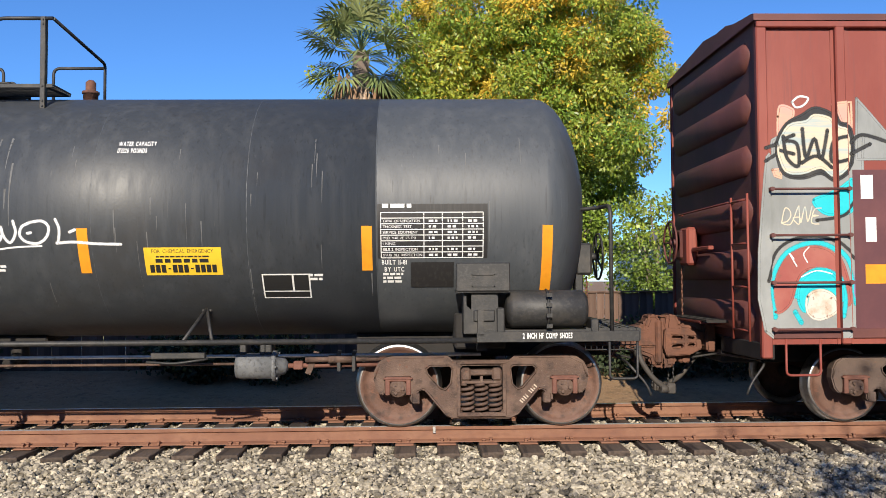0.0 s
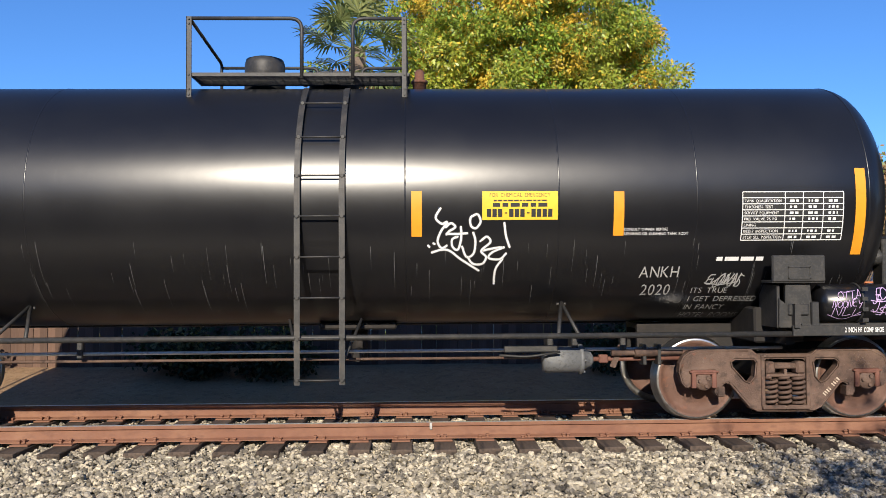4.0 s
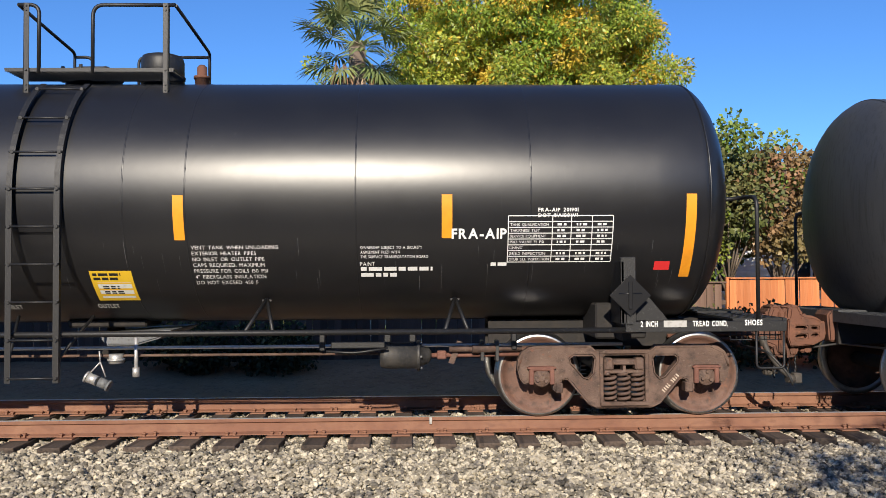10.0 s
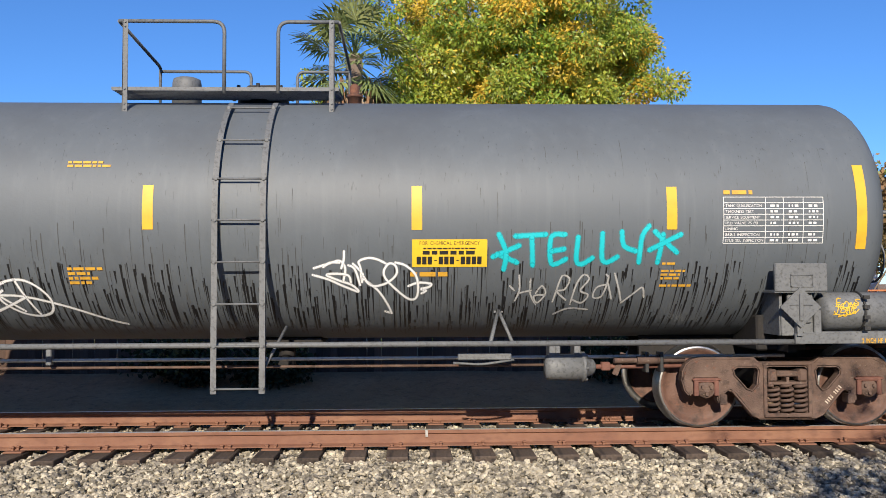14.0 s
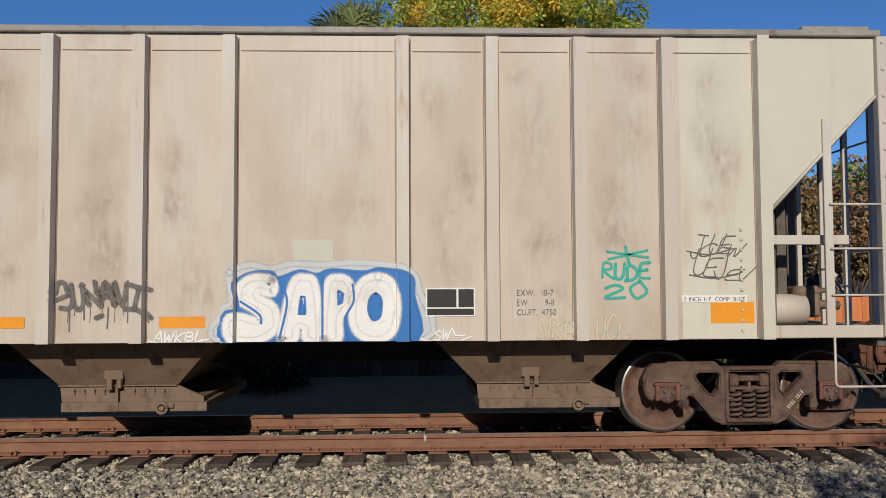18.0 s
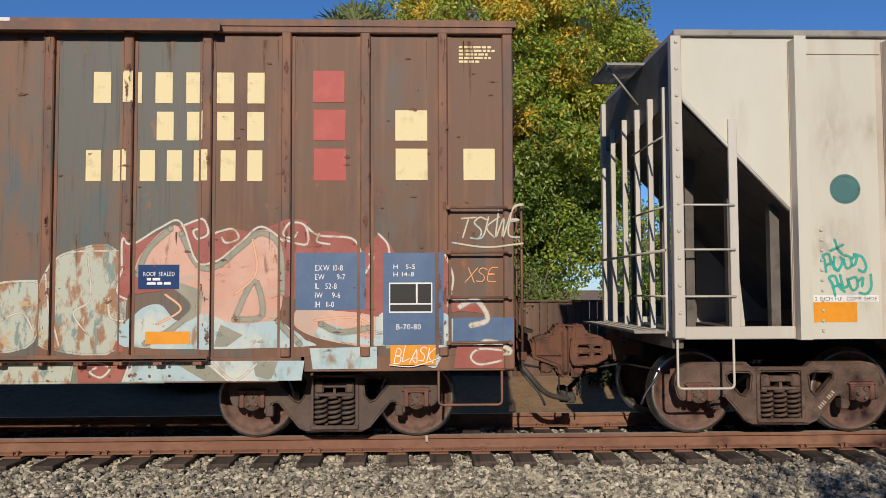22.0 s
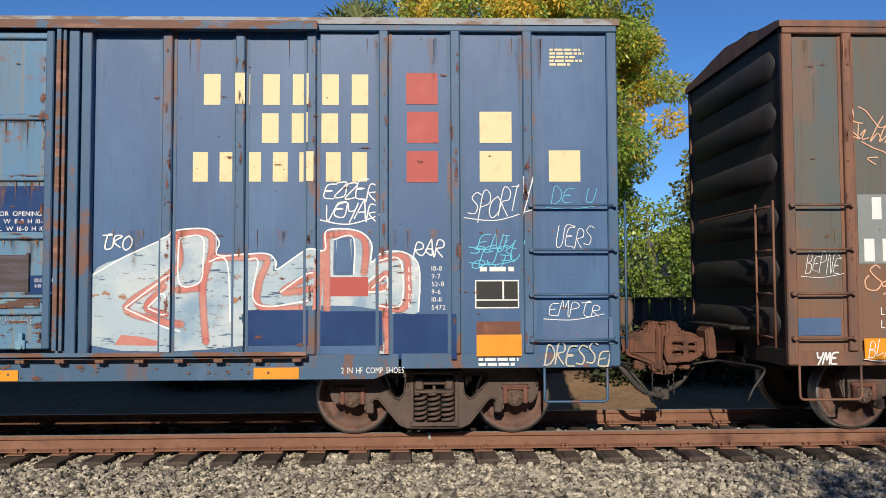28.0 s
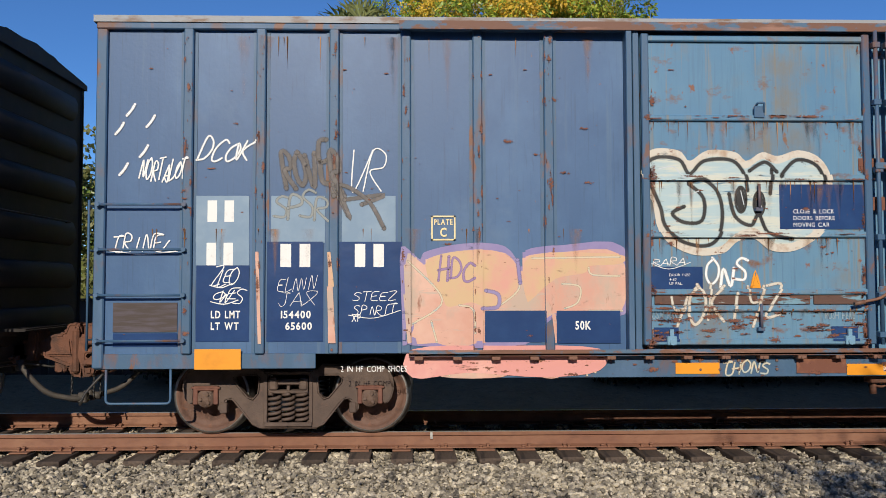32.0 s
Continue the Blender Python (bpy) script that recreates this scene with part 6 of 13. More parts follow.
M["box_brown"] = mat("weathered_slate_and_rust_paint", (0.115, 0.115, 0.10), 0.6, 0, [((0.20, 0.105, 0.06), (0.6, 0.6, 0.4), 0.50, 0.62), ((0.15, 0.09, 0.058), STREAK, 0.54, 0.78), ((0.30, 0.12, 0.055), (5.0, 5.0, 3.0), 0.64, 0.74), ((0.085, 0.115, 0.125), (1.4, 1.4, 0.6), 0.54, 0.68), ((0.07, 0.06, 0.05), FINE, 0.55, 0.8)], 0.06, 30)
M["box_brown2"] = mat("rust_brown_paint", (0.155, 0.080, 0.045), 0.62, 0, [((0.105, 0.105, 0.092), (1.0, 1.0, 0.5), 0.50, 0.64), ((0.11, 0.055, 0.034), (2.2, 2.2, 0.7), 0.52, 0.68), ((0.21, 0.105, 0.06), STREAK, 0.5, 0.75), ((0.28, 0.11, 0.05), (6.0, 6.0, 3.0), 0.66, 0.74)], 0.06, 30)
M["post_rust"] = mat("rusted_post_steel", (0.17, 0.085, 0.055), 0.65, 0, [((0.25, 0.115, 0.06), (6.0, 6.0, 1.5), 0.45, 0.7), ((0.09, 0.075, 0.065), (3.0, 3.0, 1.0), 0.5, 0.7)], 0.1, 40)
M["door_blue"] = mat("faded_sky_blue_paint", (0.20, 0.36, 0.455), 0.55, 0, [((0.265, 0.435, 0.52), (1.0, 1.0, 0.5), 0.42, 0.7), ((0.30, 0.24, 0.13), (16.0, 16.0, 0.5), 0.62, 0.74), ((0.14, 0.27, 0.40), FINE, 0.52, 0.78), ((0.22, 0.09, 0.05), (7.0, 7.0, 5.0), 0.70, 0.76), ((0.27, 0.225, 0.15), (1.3, 1.3, 1.0), 0.52, 0.80), ((0.20, 0.10, 0.055), (3.0, 3.0, 5.0), 0.63, 0.74)], 0.05, 30)
M["door_worn"] = mat("peeling_paint_over_rust", (0.105, 0.055, 0.040), 0.7, 0, [((0.17, 0.30, 0.38), (3.0, 3.0, 16.0), 0.56, 0.60), ((0.40, 0.42, 0.40), (5.0, 5.0, 40.0), 0.66, 0.69), ((0.07, 0.038, 0.030), 8.0, 0.56, 0.66)], 0.2, 50)
M["door_rust"] = mat("rusty_blue_door_hardware", (0.17, 0.31, 0.43), 0.6, 0, [((0.20, 0.09, 0.05), 8.0, 0.60, 0.68)], 0.15, 50)
M["door_blue2"] = mat("dulled_blue_grey_paint", (0.092, 0.208, 0.34), 0.55, 0, [((0.135, 0.26, 0.37), (1.0, 1.0, 0.5), 0.42, 0.7), ((0.24, 0.19, 0.11), (16.0, 16.0, 0.5), 0.55, 0.72), ((0.08, 0.17, 0.27), FINE, 0.52, 0.78), ((0.20, 0.085, 0.05), (7.0, 7.0, 5.0), 0.63, 0.69), ((0.20, 0.165, 0.105), (1.3, 1.3, 1.0), 0.54, 0.80), ((0.17, 0.085, 0.05), (3.0, 3.0, 5.0), 0.58, 0.70)], 0.05, 30)
M["box_navy"] = mat("faded_navy_blue_paint", (0.040, 0.100, 0.225), 0.5, 0, [((0.066, 0.145, 0.29), (0.9, 0.9, 0.5), 0.46, 0.68), ((0.085, 0.15, 0.24), STREAK, 0.60, 0.82), ((0.030, 0.066, 0.145), FINE, 0.56, 0.8), ((0.19, 0.09, 0.055), (8.0, 8.0, 6.0), 0.70, 0.76), ((0.10, 0.17, 0.28), (0.8, 0.8, 0.7), 0.58, 0.80)], 0.05, 30)
# navy with the shade of the end walls put into its colour
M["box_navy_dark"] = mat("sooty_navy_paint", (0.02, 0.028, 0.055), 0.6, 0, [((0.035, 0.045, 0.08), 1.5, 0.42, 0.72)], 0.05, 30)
M["navy_fresh"] = mat("fresh_navy_paint_patch", (0.022, 0.052, 0.155), 0.24, 0, [((0.030, 0.070, 0.19), 2.0, 0.42, 0.7)], 0.35, 3.2, spec=0.6)
M["post_navy"] = mat("blue_post_with_rust", (0.050, 0.110, 0.20), 0.55, 0, [((0.17, 0.08, 0.05), (5.0, 5.0, 2.0), 0.59, 0.65), ((0.075, 0.14, 0.25), (3.0, 3.0, 1.0), 0.5, 0.7), ((0.16, 0.08, 0.05), (2.5, 2.5, 1.2), 0.55, 0.70)], 0.08, 40)
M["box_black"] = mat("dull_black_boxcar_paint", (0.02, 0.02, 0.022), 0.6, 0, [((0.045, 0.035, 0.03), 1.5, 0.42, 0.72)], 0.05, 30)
M["roof_white"] = mat("peeling_white_roof_paint", (0.72, 0.71, 0.69), 0.6, 0, [((0.17, 0.095, 0.065), (0.45, 0.45, 2.0), 0.60, 0.61), ((0.22, 0.11, 0.07), (4.0, 4.0, 12.0), 0.64, 0.67)], 0.1, 30)
M["roof_grey"] = mat("grey_roof_steel", (0.30, 0.31, 0.32), 0.6, 0, [((0.2, 0.13, 0.09), (2.0, 2.0, 6.0), 0.5, 0.6)], 0.1, 30)
M["sill_paint"] = mat("patchwork_green_and_rust_paint", (0.20, 0.21, 0.14), 0.6, 0, [((0.30, 0.34, 0.27), (1.5, 1.5, 3.0), 0.48, 0.56), ((0.24, 0.12, 0.07), (2.2, 2.2, 4.0), 0.54, 0.6), ((0.14, 0.17, 0.15), FINE, 0.52, 0.7)], 0.08, 40)
M["hopper_paint"] = mat("dusty_cream_paint", (0.525, 0.465, 0.385), 0.55, 0, [((0.575, 0.525, 0.455), (0.7, 0.7, 0.4), 0.42, 0.66), ((0.43, 0.345, 0.265), (1.2, 1.2, 0.5), 0.52, 0.76), ((0.41, 0.325, 0.245), (0.9, 0.9, 0.55), 0.54, 0.74), ((0.48, 0.32, 0.20), (2.5, 2.5, 1.6), 0.62, 0.82), ((0.485, 0.435, 0.365), FINE, 0.5, 0.75)], 0.03, 30)
M["hopper_post"] = mat("pale_grey_post_paint", (0.53, 0.485, 0.42), 0.55, 0, [((0.60, 0.57, 0.51), (2.0, 2.0, 0.5), 0.45, 0.7), ((0.42, 0.27, 0.17), (9.0, 9.0, 1.0), 0.62, 0.75)], 0.05, 30)
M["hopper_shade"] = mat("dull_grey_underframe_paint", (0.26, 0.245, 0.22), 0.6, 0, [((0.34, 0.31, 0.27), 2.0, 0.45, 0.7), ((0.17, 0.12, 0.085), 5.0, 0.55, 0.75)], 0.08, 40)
M["hopper_gate"] = mat("brown_dusty_gate_steel", (0.165, 0.115, 0.078), 0.7, 0, [((0.23, 0.165, 0.115), 3.0, 0.45, 0.7), ((0.09, 0.056, 0.038), 7.0, 0.52, 0.72)], 0.12, 50)
M["hopper_bay"] = mat("brown_grimy_chute_steel", (0.135, 0.092, 0.062), 0.75, 0, [((0.18, 0.128, 0.09), 2.0, 0.45, 0.7), ((0.065, 0.04, 0.028), 6.0, 0.52, 0.72)], 0.12, 50)
M["seam_rust"] = mat("brown_seam_rust", (0.22, 0.135, 0.085), 0.75, 0, [((0.34, 0.26, 0.19), (9.0, 9.0, 2.0), 0.45, 0.7)])
# steel of the end recess, darkened: its shade is put into the colour
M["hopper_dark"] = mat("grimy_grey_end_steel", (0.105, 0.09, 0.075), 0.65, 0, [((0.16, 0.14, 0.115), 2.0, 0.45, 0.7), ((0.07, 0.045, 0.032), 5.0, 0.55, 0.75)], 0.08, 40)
M["hopper_stain"] = mat("thin_brown_rust_wash", (0.33, 0.20, 0.115), 0.75, 0, [((0.40, 0.22, 0.11), 5.0, 0.45, 0.7)])
M["track_rust"] = mat("rusted_blue_track_steel", (0.17, 0.085, 0.055), 0.7, 0, [((0.08, 0.14, 0.22), (3.0, 3.0, 6.0), 0.50, 0.56), ((0.30, 0.16, 0.11), (1.2, 1.2, 8.0), 0.56, 0.66)], 0.12, 40)
M["hopper_pale"] = mat("pale_grey_green_repaint", (0.57, 0.545, 0.455), 0.5, 0, [((0.62, 0.60, 0.51), (0.8, 0.8, 0.4), 0.42, 0.66), ((0.48, 0.42, 0.33), (2.5, 2.5, 0.4), 0.56, 0.78)], 0.04, 30)
M["tan_plate"] = mat("tan_painted_steel", (0.42, 0.30, 0.19), 0.6, 0, [((0.30, 0.2, 0.12), 9.0, 0.5, 0.7)])


# ---------------------------------------------------------------- the train
CARS = []
JOINTS = [2.86, -12.82, -27.62, -41.83, -56.86, -72.80, -90.53, -108.45, -126.35]
U_RED, U_ONE, U_TWO, U_THREE, U_FOUR, U_FIVE, U_HOP, U_BROWN, U_NAVY, U_LAST = 11.64, -5.117, -20.10, -34.73, -49.42, -64.755, -81.56, -99.45, -117.50, -135.2
# each tank's ladder: the lowest rung and the step; its railing: how far the posts stand in, its height, the far rail's height
RUNGS = {U_ONE: (0.565, 0.43), U_TWO: (0.56, 0.42), U_THREE: (0.53, 0.46), U_FOUR: (0.55, 0.385), U_FIVE: (0.55, 0.43)}
RAILS = {U_ONE: (0.10, 0.785, 0.65), U_TWO: (0.0, 0.66, 0.52), U_THREE: (0.0, 0.735, 0.57), U_FOUR: (0.10, 0.755, 0.60), U_FIVE: (0.08, 0.79, 0.65)}
COUPLED = {u: (j0, j1) for u, j0, j1 in zip((U_RED, U_ONE, U_TWO, U_THREE, U_FOUR, U_FIVE, U_HOP, U_BROWN, U_NAVY, U_LAST),
                                            [*JOINTS, -144.0], [20.4, *JOINTS])}

BRACKETS = {U_ONE: (1.49, 1.79), U_TWO: (1.53, 1.81), U_THREE: (1.71, 2.07), U_FOUR: "post", U_FIVE: (1.51, 1.81)}

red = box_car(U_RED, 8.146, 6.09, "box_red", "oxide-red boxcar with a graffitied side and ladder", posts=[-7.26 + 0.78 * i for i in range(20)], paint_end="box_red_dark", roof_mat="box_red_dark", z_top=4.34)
part("side_sill", lambda bm: box(bm, -8.1, 8.1, -1.475, -1.44, 0.98, 1.08, 0.006), "box_red_dark", red)

one, s_one = tank_car(U_ONE, 5.735, 1.40, 2.38, 6.42, 0.58, "grey_worn", "frame_black", "weathered black tank car with chalky streaks and white graffiti",
    [-4.66, -3.16, -1.72, 1.69, 3.29, 4.63], [(-6.42, 1.38, 2.17), (-3.24, 1.72, 2.17), (-1.47, 1.71, 2.17), (1.6, 1.71, 2.17), (4.53, 1.72, 2.18), (6.42, 1.5, 2.18)], "orange",
    (-0.2, 0.26), (-1.41, 1.0), [(-1.42, -0.30), (0.34, 1.0)], (-0.72, 0.16, 0.36), (True, "frame_black", "frame_black"), [-2.74, 2.76])
two, s_two = tank_car(U_TWO, 5.32, 1.40, 2.46, 6.10, 0.58, "black_gloss", "frame_black", "shiny black tank car with white marker graffiti",
    [-6.16, -4.27, -2.7, 1.21, 2.82, 4.28, 6.12], [(-5.98, 1.81, 2.72), (-3.66, 2.03, 2.5), (1.33, 2.03, 2.5), (3.45, 2.03, 2.49), (6.02, 1.82, 2.73)], "orange",
    (0.10, 0.56), (-1.2, 1.25), [(-1.2, 0.05), (0.62, 1.2)], (-0.5, 0.24, 0.4), (True, "black_gloss", "frame_black"), [-2.9, 2.93])
three, s_three = tank_car(U_THREE, 4.90, 1.345, 2.33, 6.0, 0.50, "black_matte", "frame_slate", "dull black tank car with white stencils and blue graffiti",
    [-6.05, -4.45, -2.62, -1.44, 1.34, 2.7, 5.99], [(-5.94, 1.51, 2.36), (-2.47, 1.89, 2.34), (-1.25, 1.89, 2.35), (1.73, 1.87, 2.33), (2.74, 1.87, 2.33), (5.9, 1.47, 2.32)], "orange",
    (0.37, 0.83), (-1.08, 1.40), [(-1.1, 0.29), (0.92, 1.39)], (-0.35, 0.1, 0.2), (True, "frame_slate", "frame_slate"), [-2.43, 2.98])
four, s_four = tank_car(U_FOUR, 5.395, 1.40, 2.445, 6.2, 0.52, "black_satin", "frame_paint", "freshly painted glossy black tank car with white lettering",
    [-6.23, -4.49, -2.65, 0.13, 0.77, 2.53, 4.36, 6.26], [(-6.05, 1.56, 2.42), (-3.25, 1.96, 2.42), (-1.55, 1.96, 2.42), (0.7, 1.95, 2.41), (3.48, 1.96, 2.41), (6.05, 1.54, 2.41)], "orange",
    (-0.98, -0.50), (-1.39, 0.46), [(-1.25, -1.02), (-0.43, 0.48)], (0.11, 0.25, 0.38), (False, "black_gloss", "black_gloss"), [-3.14, 1.51, 3.58])
five, s_five = tank_car(U_FIVE, 5.84, 1.40, 2.37, 6.62, 0.50, "grey_tank", "frame_grey", "faded grey-black tank car with teal and white graffiti",
    [], [(-6.52, 1.98, 2.88), (-3.51, 2.18, 2.63), (-0.95, 2.18, 2.64), (1.82, 2.17, 2.63), (4.5, 2.17, 2.62), (6.53, 1.96, 2.86)], "amber",
    (-0.25, 0.24), (-1.57, 0.95), [(-1.5, -0.33), (0.27, 0.95)], (-0.95, 0.17, 0.33), (True, "frame_grey", "frame_grey"), [-2.72, 2.71])
hop = hopper_car(U_HOP, 8.16, 6.85, "dusty cream covered hopper car with graffiti along its side")
G_POSTS = [-7.41, -6.6, -5.79, -4.98, -4.18, -3.37, 3.35, 4.15, 4.95, 5.76, 6.57, 7.37]
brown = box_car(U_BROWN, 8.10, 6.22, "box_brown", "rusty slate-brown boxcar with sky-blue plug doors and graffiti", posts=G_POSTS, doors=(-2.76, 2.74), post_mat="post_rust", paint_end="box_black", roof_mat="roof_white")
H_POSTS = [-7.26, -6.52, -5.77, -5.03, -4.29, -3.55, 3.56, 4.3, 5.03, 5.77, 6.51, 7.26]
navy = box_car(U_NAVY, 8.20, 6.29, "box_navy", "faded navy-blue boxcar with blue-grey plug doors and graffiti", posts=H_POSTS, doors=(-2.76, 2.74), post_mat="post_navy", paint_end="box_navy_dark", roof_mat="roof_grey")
last = box_car(U_LAST, 8.15, 6.2, "box_black", "dark boxcar at the end of the row", posts=[-7.2 + 0.8 * i for i in range(19)], roof_mat="box_black")
for car, dm, sm in ((brown, "door_blue", "door_rust"), (navy, "door_blue2", "post_navy")):
    bars("door_frame", [(-2.76, -2.70, -1.60, -1.44, 0.95, 4.28, 0.006), (-2.685, -2.62, -1.57, -1.44, 0.95, 4.28, 0.006), (2.582, 2.688, -1.565, -1.44, 0.95, 4.28, 0.008), (2.706, 2.806, -1.545, -1.44, 0.95, 4.28, 0.008)], sm, car, "upright door frame post")
    bars("door_edge_bar", [(2.47, 2.515, -1.595, -1.47, 0.98, 4.24, 0.004), (2.53, 2.562, -1.58, -1.47, 0.98, 4.24, 0.004)], "track_rust", car, "narrow rusty bar at the door edge")
    part("door_backing", lambda bm: box(bm, -2.7, 2.6, -1.46, -1.43, 0.95, 4.3), dm, car)
    plug_door(car, -2.60, -0.20, dm, sm, 1)
    plug_door(car, 0.03, 2.44, dm, sm, -1)
    for x in (-0.15, -0.02):
        part("lock_rod", lambda bm: (tube(bm, [(x, -1.60, 1.0), (x, -1.60, 4.25)], 0.022, 8), [box(bm, x - 0.04, x + 0.04, -1.63, -1.55, z - 0.03, z + 0.03, 0.006) for z in (1.1, 1.5, 2.1, 2.8, 3.5, 4.1)]), sm, car, "rusty upright door lock rod")
    part("lock_lever", lambda bm: (tube(bm, arc([(0.06, -1.64, 1.56), (-0.06, -1.65, 1.56), (-0.2, -1.66, 1.47), (-0.46, -1.66, 1.42)], 0.06), 0.016, 6), tube(bm, [(-0.36, -1.66, 1.435), (-0.47, -1.66, 1.415)], 0.022, 6)), "post_rust", car, "rusty lock lever")
    part("lock_box", lambda bm: (box(bm, -0.19, 0.02, -1.64, -1.6, 1.50, 1.60, 0.012), tube(bm, [(-0.085, -1.6, 1.55), (-0.085, -1.67, 1.55)], 0.035, 10)), "track_rust", car, "rusty lock housing")
    part("lock_keeper", lambda bm: (box(bm, -0.19, 0.03, -1.64, -1.6, 2.80, 2.87, 0.01), tube(bm, [(0.03, -1.62, 2.83), (0.17, -1.64, 2.80)], 0.014, 6)), "track_rust", car, "rusty keeper bar")
    hl = 8.10 if car is brown else 8.20
    for s in (-1, 1):
        x0, x1 = sorted((s * (hl - 0.05), s * (hl - 0.68 if car is brown else hl - 0.92)))
        for z in (1.06, 1.52, 1.98, 2.44):
            part("ladder_rung", lambda bm: (tube(bm, [(x0, -1.55, z), (x1, -1.55, z)], 0.013, 6), tube(bm, [(x0, -1.47, z), (x0, -1.565, z)], 0.024, 6), tube(bm, [(x1, -1.47, z), (x1, -1.565, z)], 0.024, 6)), "post_rust" if car is brown else "post_navy", car, "bolted grab iron")
        sill_step(car, *sorted((s * (hl - 0.13), s * (hl - 0.78))), 0.42, 0.80, "post_rust" if car is brown else "post_navy", -1.45)
for z in (1.08, 1.56, 2.05, 2.53):
    part("ladder_rung", lambda bm: (tube(bm, [(-8.03, -1.55, z), (-7.22, -1.55, z)], 0.013, 6), tube(bm, [(-8.03, -1.47, z), (-8.03, -1.565, z)], 0.024, 6), tube(bm, [(-7.22, -1.47, z), (-7.22, -1.565, z)], 0.024, 6)), "box_red_dark", red, "bolted grab iron")
sill_step(red, -7.88, -7.52, 0.60, 1.0, "box_red", -1.45)

# the bays at one end of the brown car have rusted over
for ob in list(brown.children):
    if ob.name.startswith("side_sheet") and ob.data.vertices[0].co.x > 4.9:
        ob.data.materials[0] = M["box_brown2"]

# the middle of the first tank is darker than its ends
part("repainted_band", lambda bm: lathe(bm, [(-1.715, 1.39), (-1.715, 1.402), (4.625, 1.402), (4.625, 1.39)], "x", 96), "black_worn", one, "darker repainted middle of the shell", pose(0, 0, 2.38))

# bolted splices on the deep sills
for car in (brown, navy):
    for x in (-4.2, -1.6, 1.6, 4.2):
        for i in range(10):
            part("rivet", lambda bm: lathe(bm, [(0, 0.02), (-0.012, 0.014), (-0.014, 0.002)], "y", 8), "track_rust", car, "", pose(x - 0.4 + 0.2 * (i % 5), -1.478, 0.74 if i < 5 else 0.83), key="rivet")

# gear hanging below the fourth tank
part("outlet_cap", lambda bm: (tube(bm, [(-0.36, -1.0, 0.50), (-0.25, -1.02, 0.46)], 0.055, 12), tube(bm, [(-0.36, -1.0, 0.50), (-0.38, -1.0, 0.51)], 0.065, 12)), "galv", four, "pale steel outlet cap on a chain")
part("outlet_cap", lambda bm: (tube(bm, [(-0.24, -1.0, 0.45), (-0.15, -1.0, 0.41)], 0.055, 12), tube(bm, [(-0.15, -1.0, 0.41), (-0.13, -1.0, 0.40)], 0.066, 12)), "frame_grey", four, "grey outlet cap on a chain")
part("cap_chain", lambda bm: [tube(bm, [(a[0], -1.0, a[1]), (b[0], -1.0, b[1])], 0.009, 5) for a, b in (((-0.24, 0.78), (-0.23, 0.66)), ((-0.23, 0.66), (-0.34, 0.54)), ((-0.23, 0.66), (-0.17, 0.50)))], "galv", four, "thin steel chain")
part("steam_outlet", lambda bm: (tube(bm, [(-0.08, -0.95, 0.64), (-0.08, -0.95, 0.74)], 0.075, 14), tube(bm, [(-0.08, -0.95, 0.67), (-0.08, -0.95, 0.69)], 0.09, 14)), "galv", four, "pale round outlet fitting")
part("drain_pipe", lambda bm: (tube(bm, [(0.15, -1.0, 0.50), (0.15, -1.0, 0.92)], 0.022, 8), tube(bm, [(0.15, -1.0, 0.50), (0.15, -1.0, 0.60)], 0.038, 10)), "galv", four, "short pale drain pipe")
part("outlet_skid", lambda bm: plate(bm, [(-0.43, 0.93), (0.42, 0.97), (0.25, 0.87), (0.0, 0.80), (-0.32, 0.80)], [], -0.6, 0.6, 0.02), "frame_grey", four, "riveted outlet skid")
part("release_box", lambda bm: box(bm, -1.74, -1.54, -1.12, -0.92, 0.71, 0.98, 0.012), "frame_black", four, "black steel box")
part("adjuster_tube", lambda bm: tube(bm, [(-2.38, -1.0, 0.76), (-1.99, -1.0, 0.76)], 0.045, 12), "seam_rust", four, "tan slack-adjuster tube")
part("adjuster_rod", lambda bm: tube(bm, [(-1.99, -1.0, 0.76), (-1.80, -1.0, 0.76)], 0.022, 8), "hopper_gate", four, "tan rod end")
part("brake_lever", lambda bm: plate(bm, [(-3.0, 0.70), (-2.45, 0.72), (-2.40, 0.79), (-2.6, 0.80), (-3.0, 0.77)], [], -1.02, -0.98, 0.006), "hopper_gate", four, "tan brake lever")
# valves below the sills of the boxcars
for car, x in ((navy, -0.06), (navy, 0.84), (brown, -1.41)):
    part("retainer_valve", lambda bm: (box(bm, x - 0.1, x + 0.1, -1.38, -1.22, 0.58, 0.66, 0.01), tube(bm, [(x - 0.04, -1.3, 0.60), (x - 0.04, -1.3, 0.46)], 0.035, 8), tube(bm, arc([(x + 0.2, -1.3, 0.62), (x + 0.05, -1.3, 0.52), (x - 0.1, -1.3, 0.60)], 0.06), 0.016, 6)), "coupler", car, "rusty valve below the sill")
# hand brake and step on the end of the red boxcar
part("brake_housing", lambda bm: (box(bm, -8.32, -8.18, 0.32, 0.66, 1.78, 2.26, 0.03), box(bm, -8.27, -8.2, -0.3, 0.3, 1.95, 2.0, 0.01)), "box_red", red, "red hand-brake housing")
brake_wheel(red, -8.42, 0.62, 2.08, -1, "box_red_dark")
part("end_step", lambda bm: grating(bm, -8.45, -8.17, -0.5, 0.75, 1.12), "box_red", red, "grated end step")


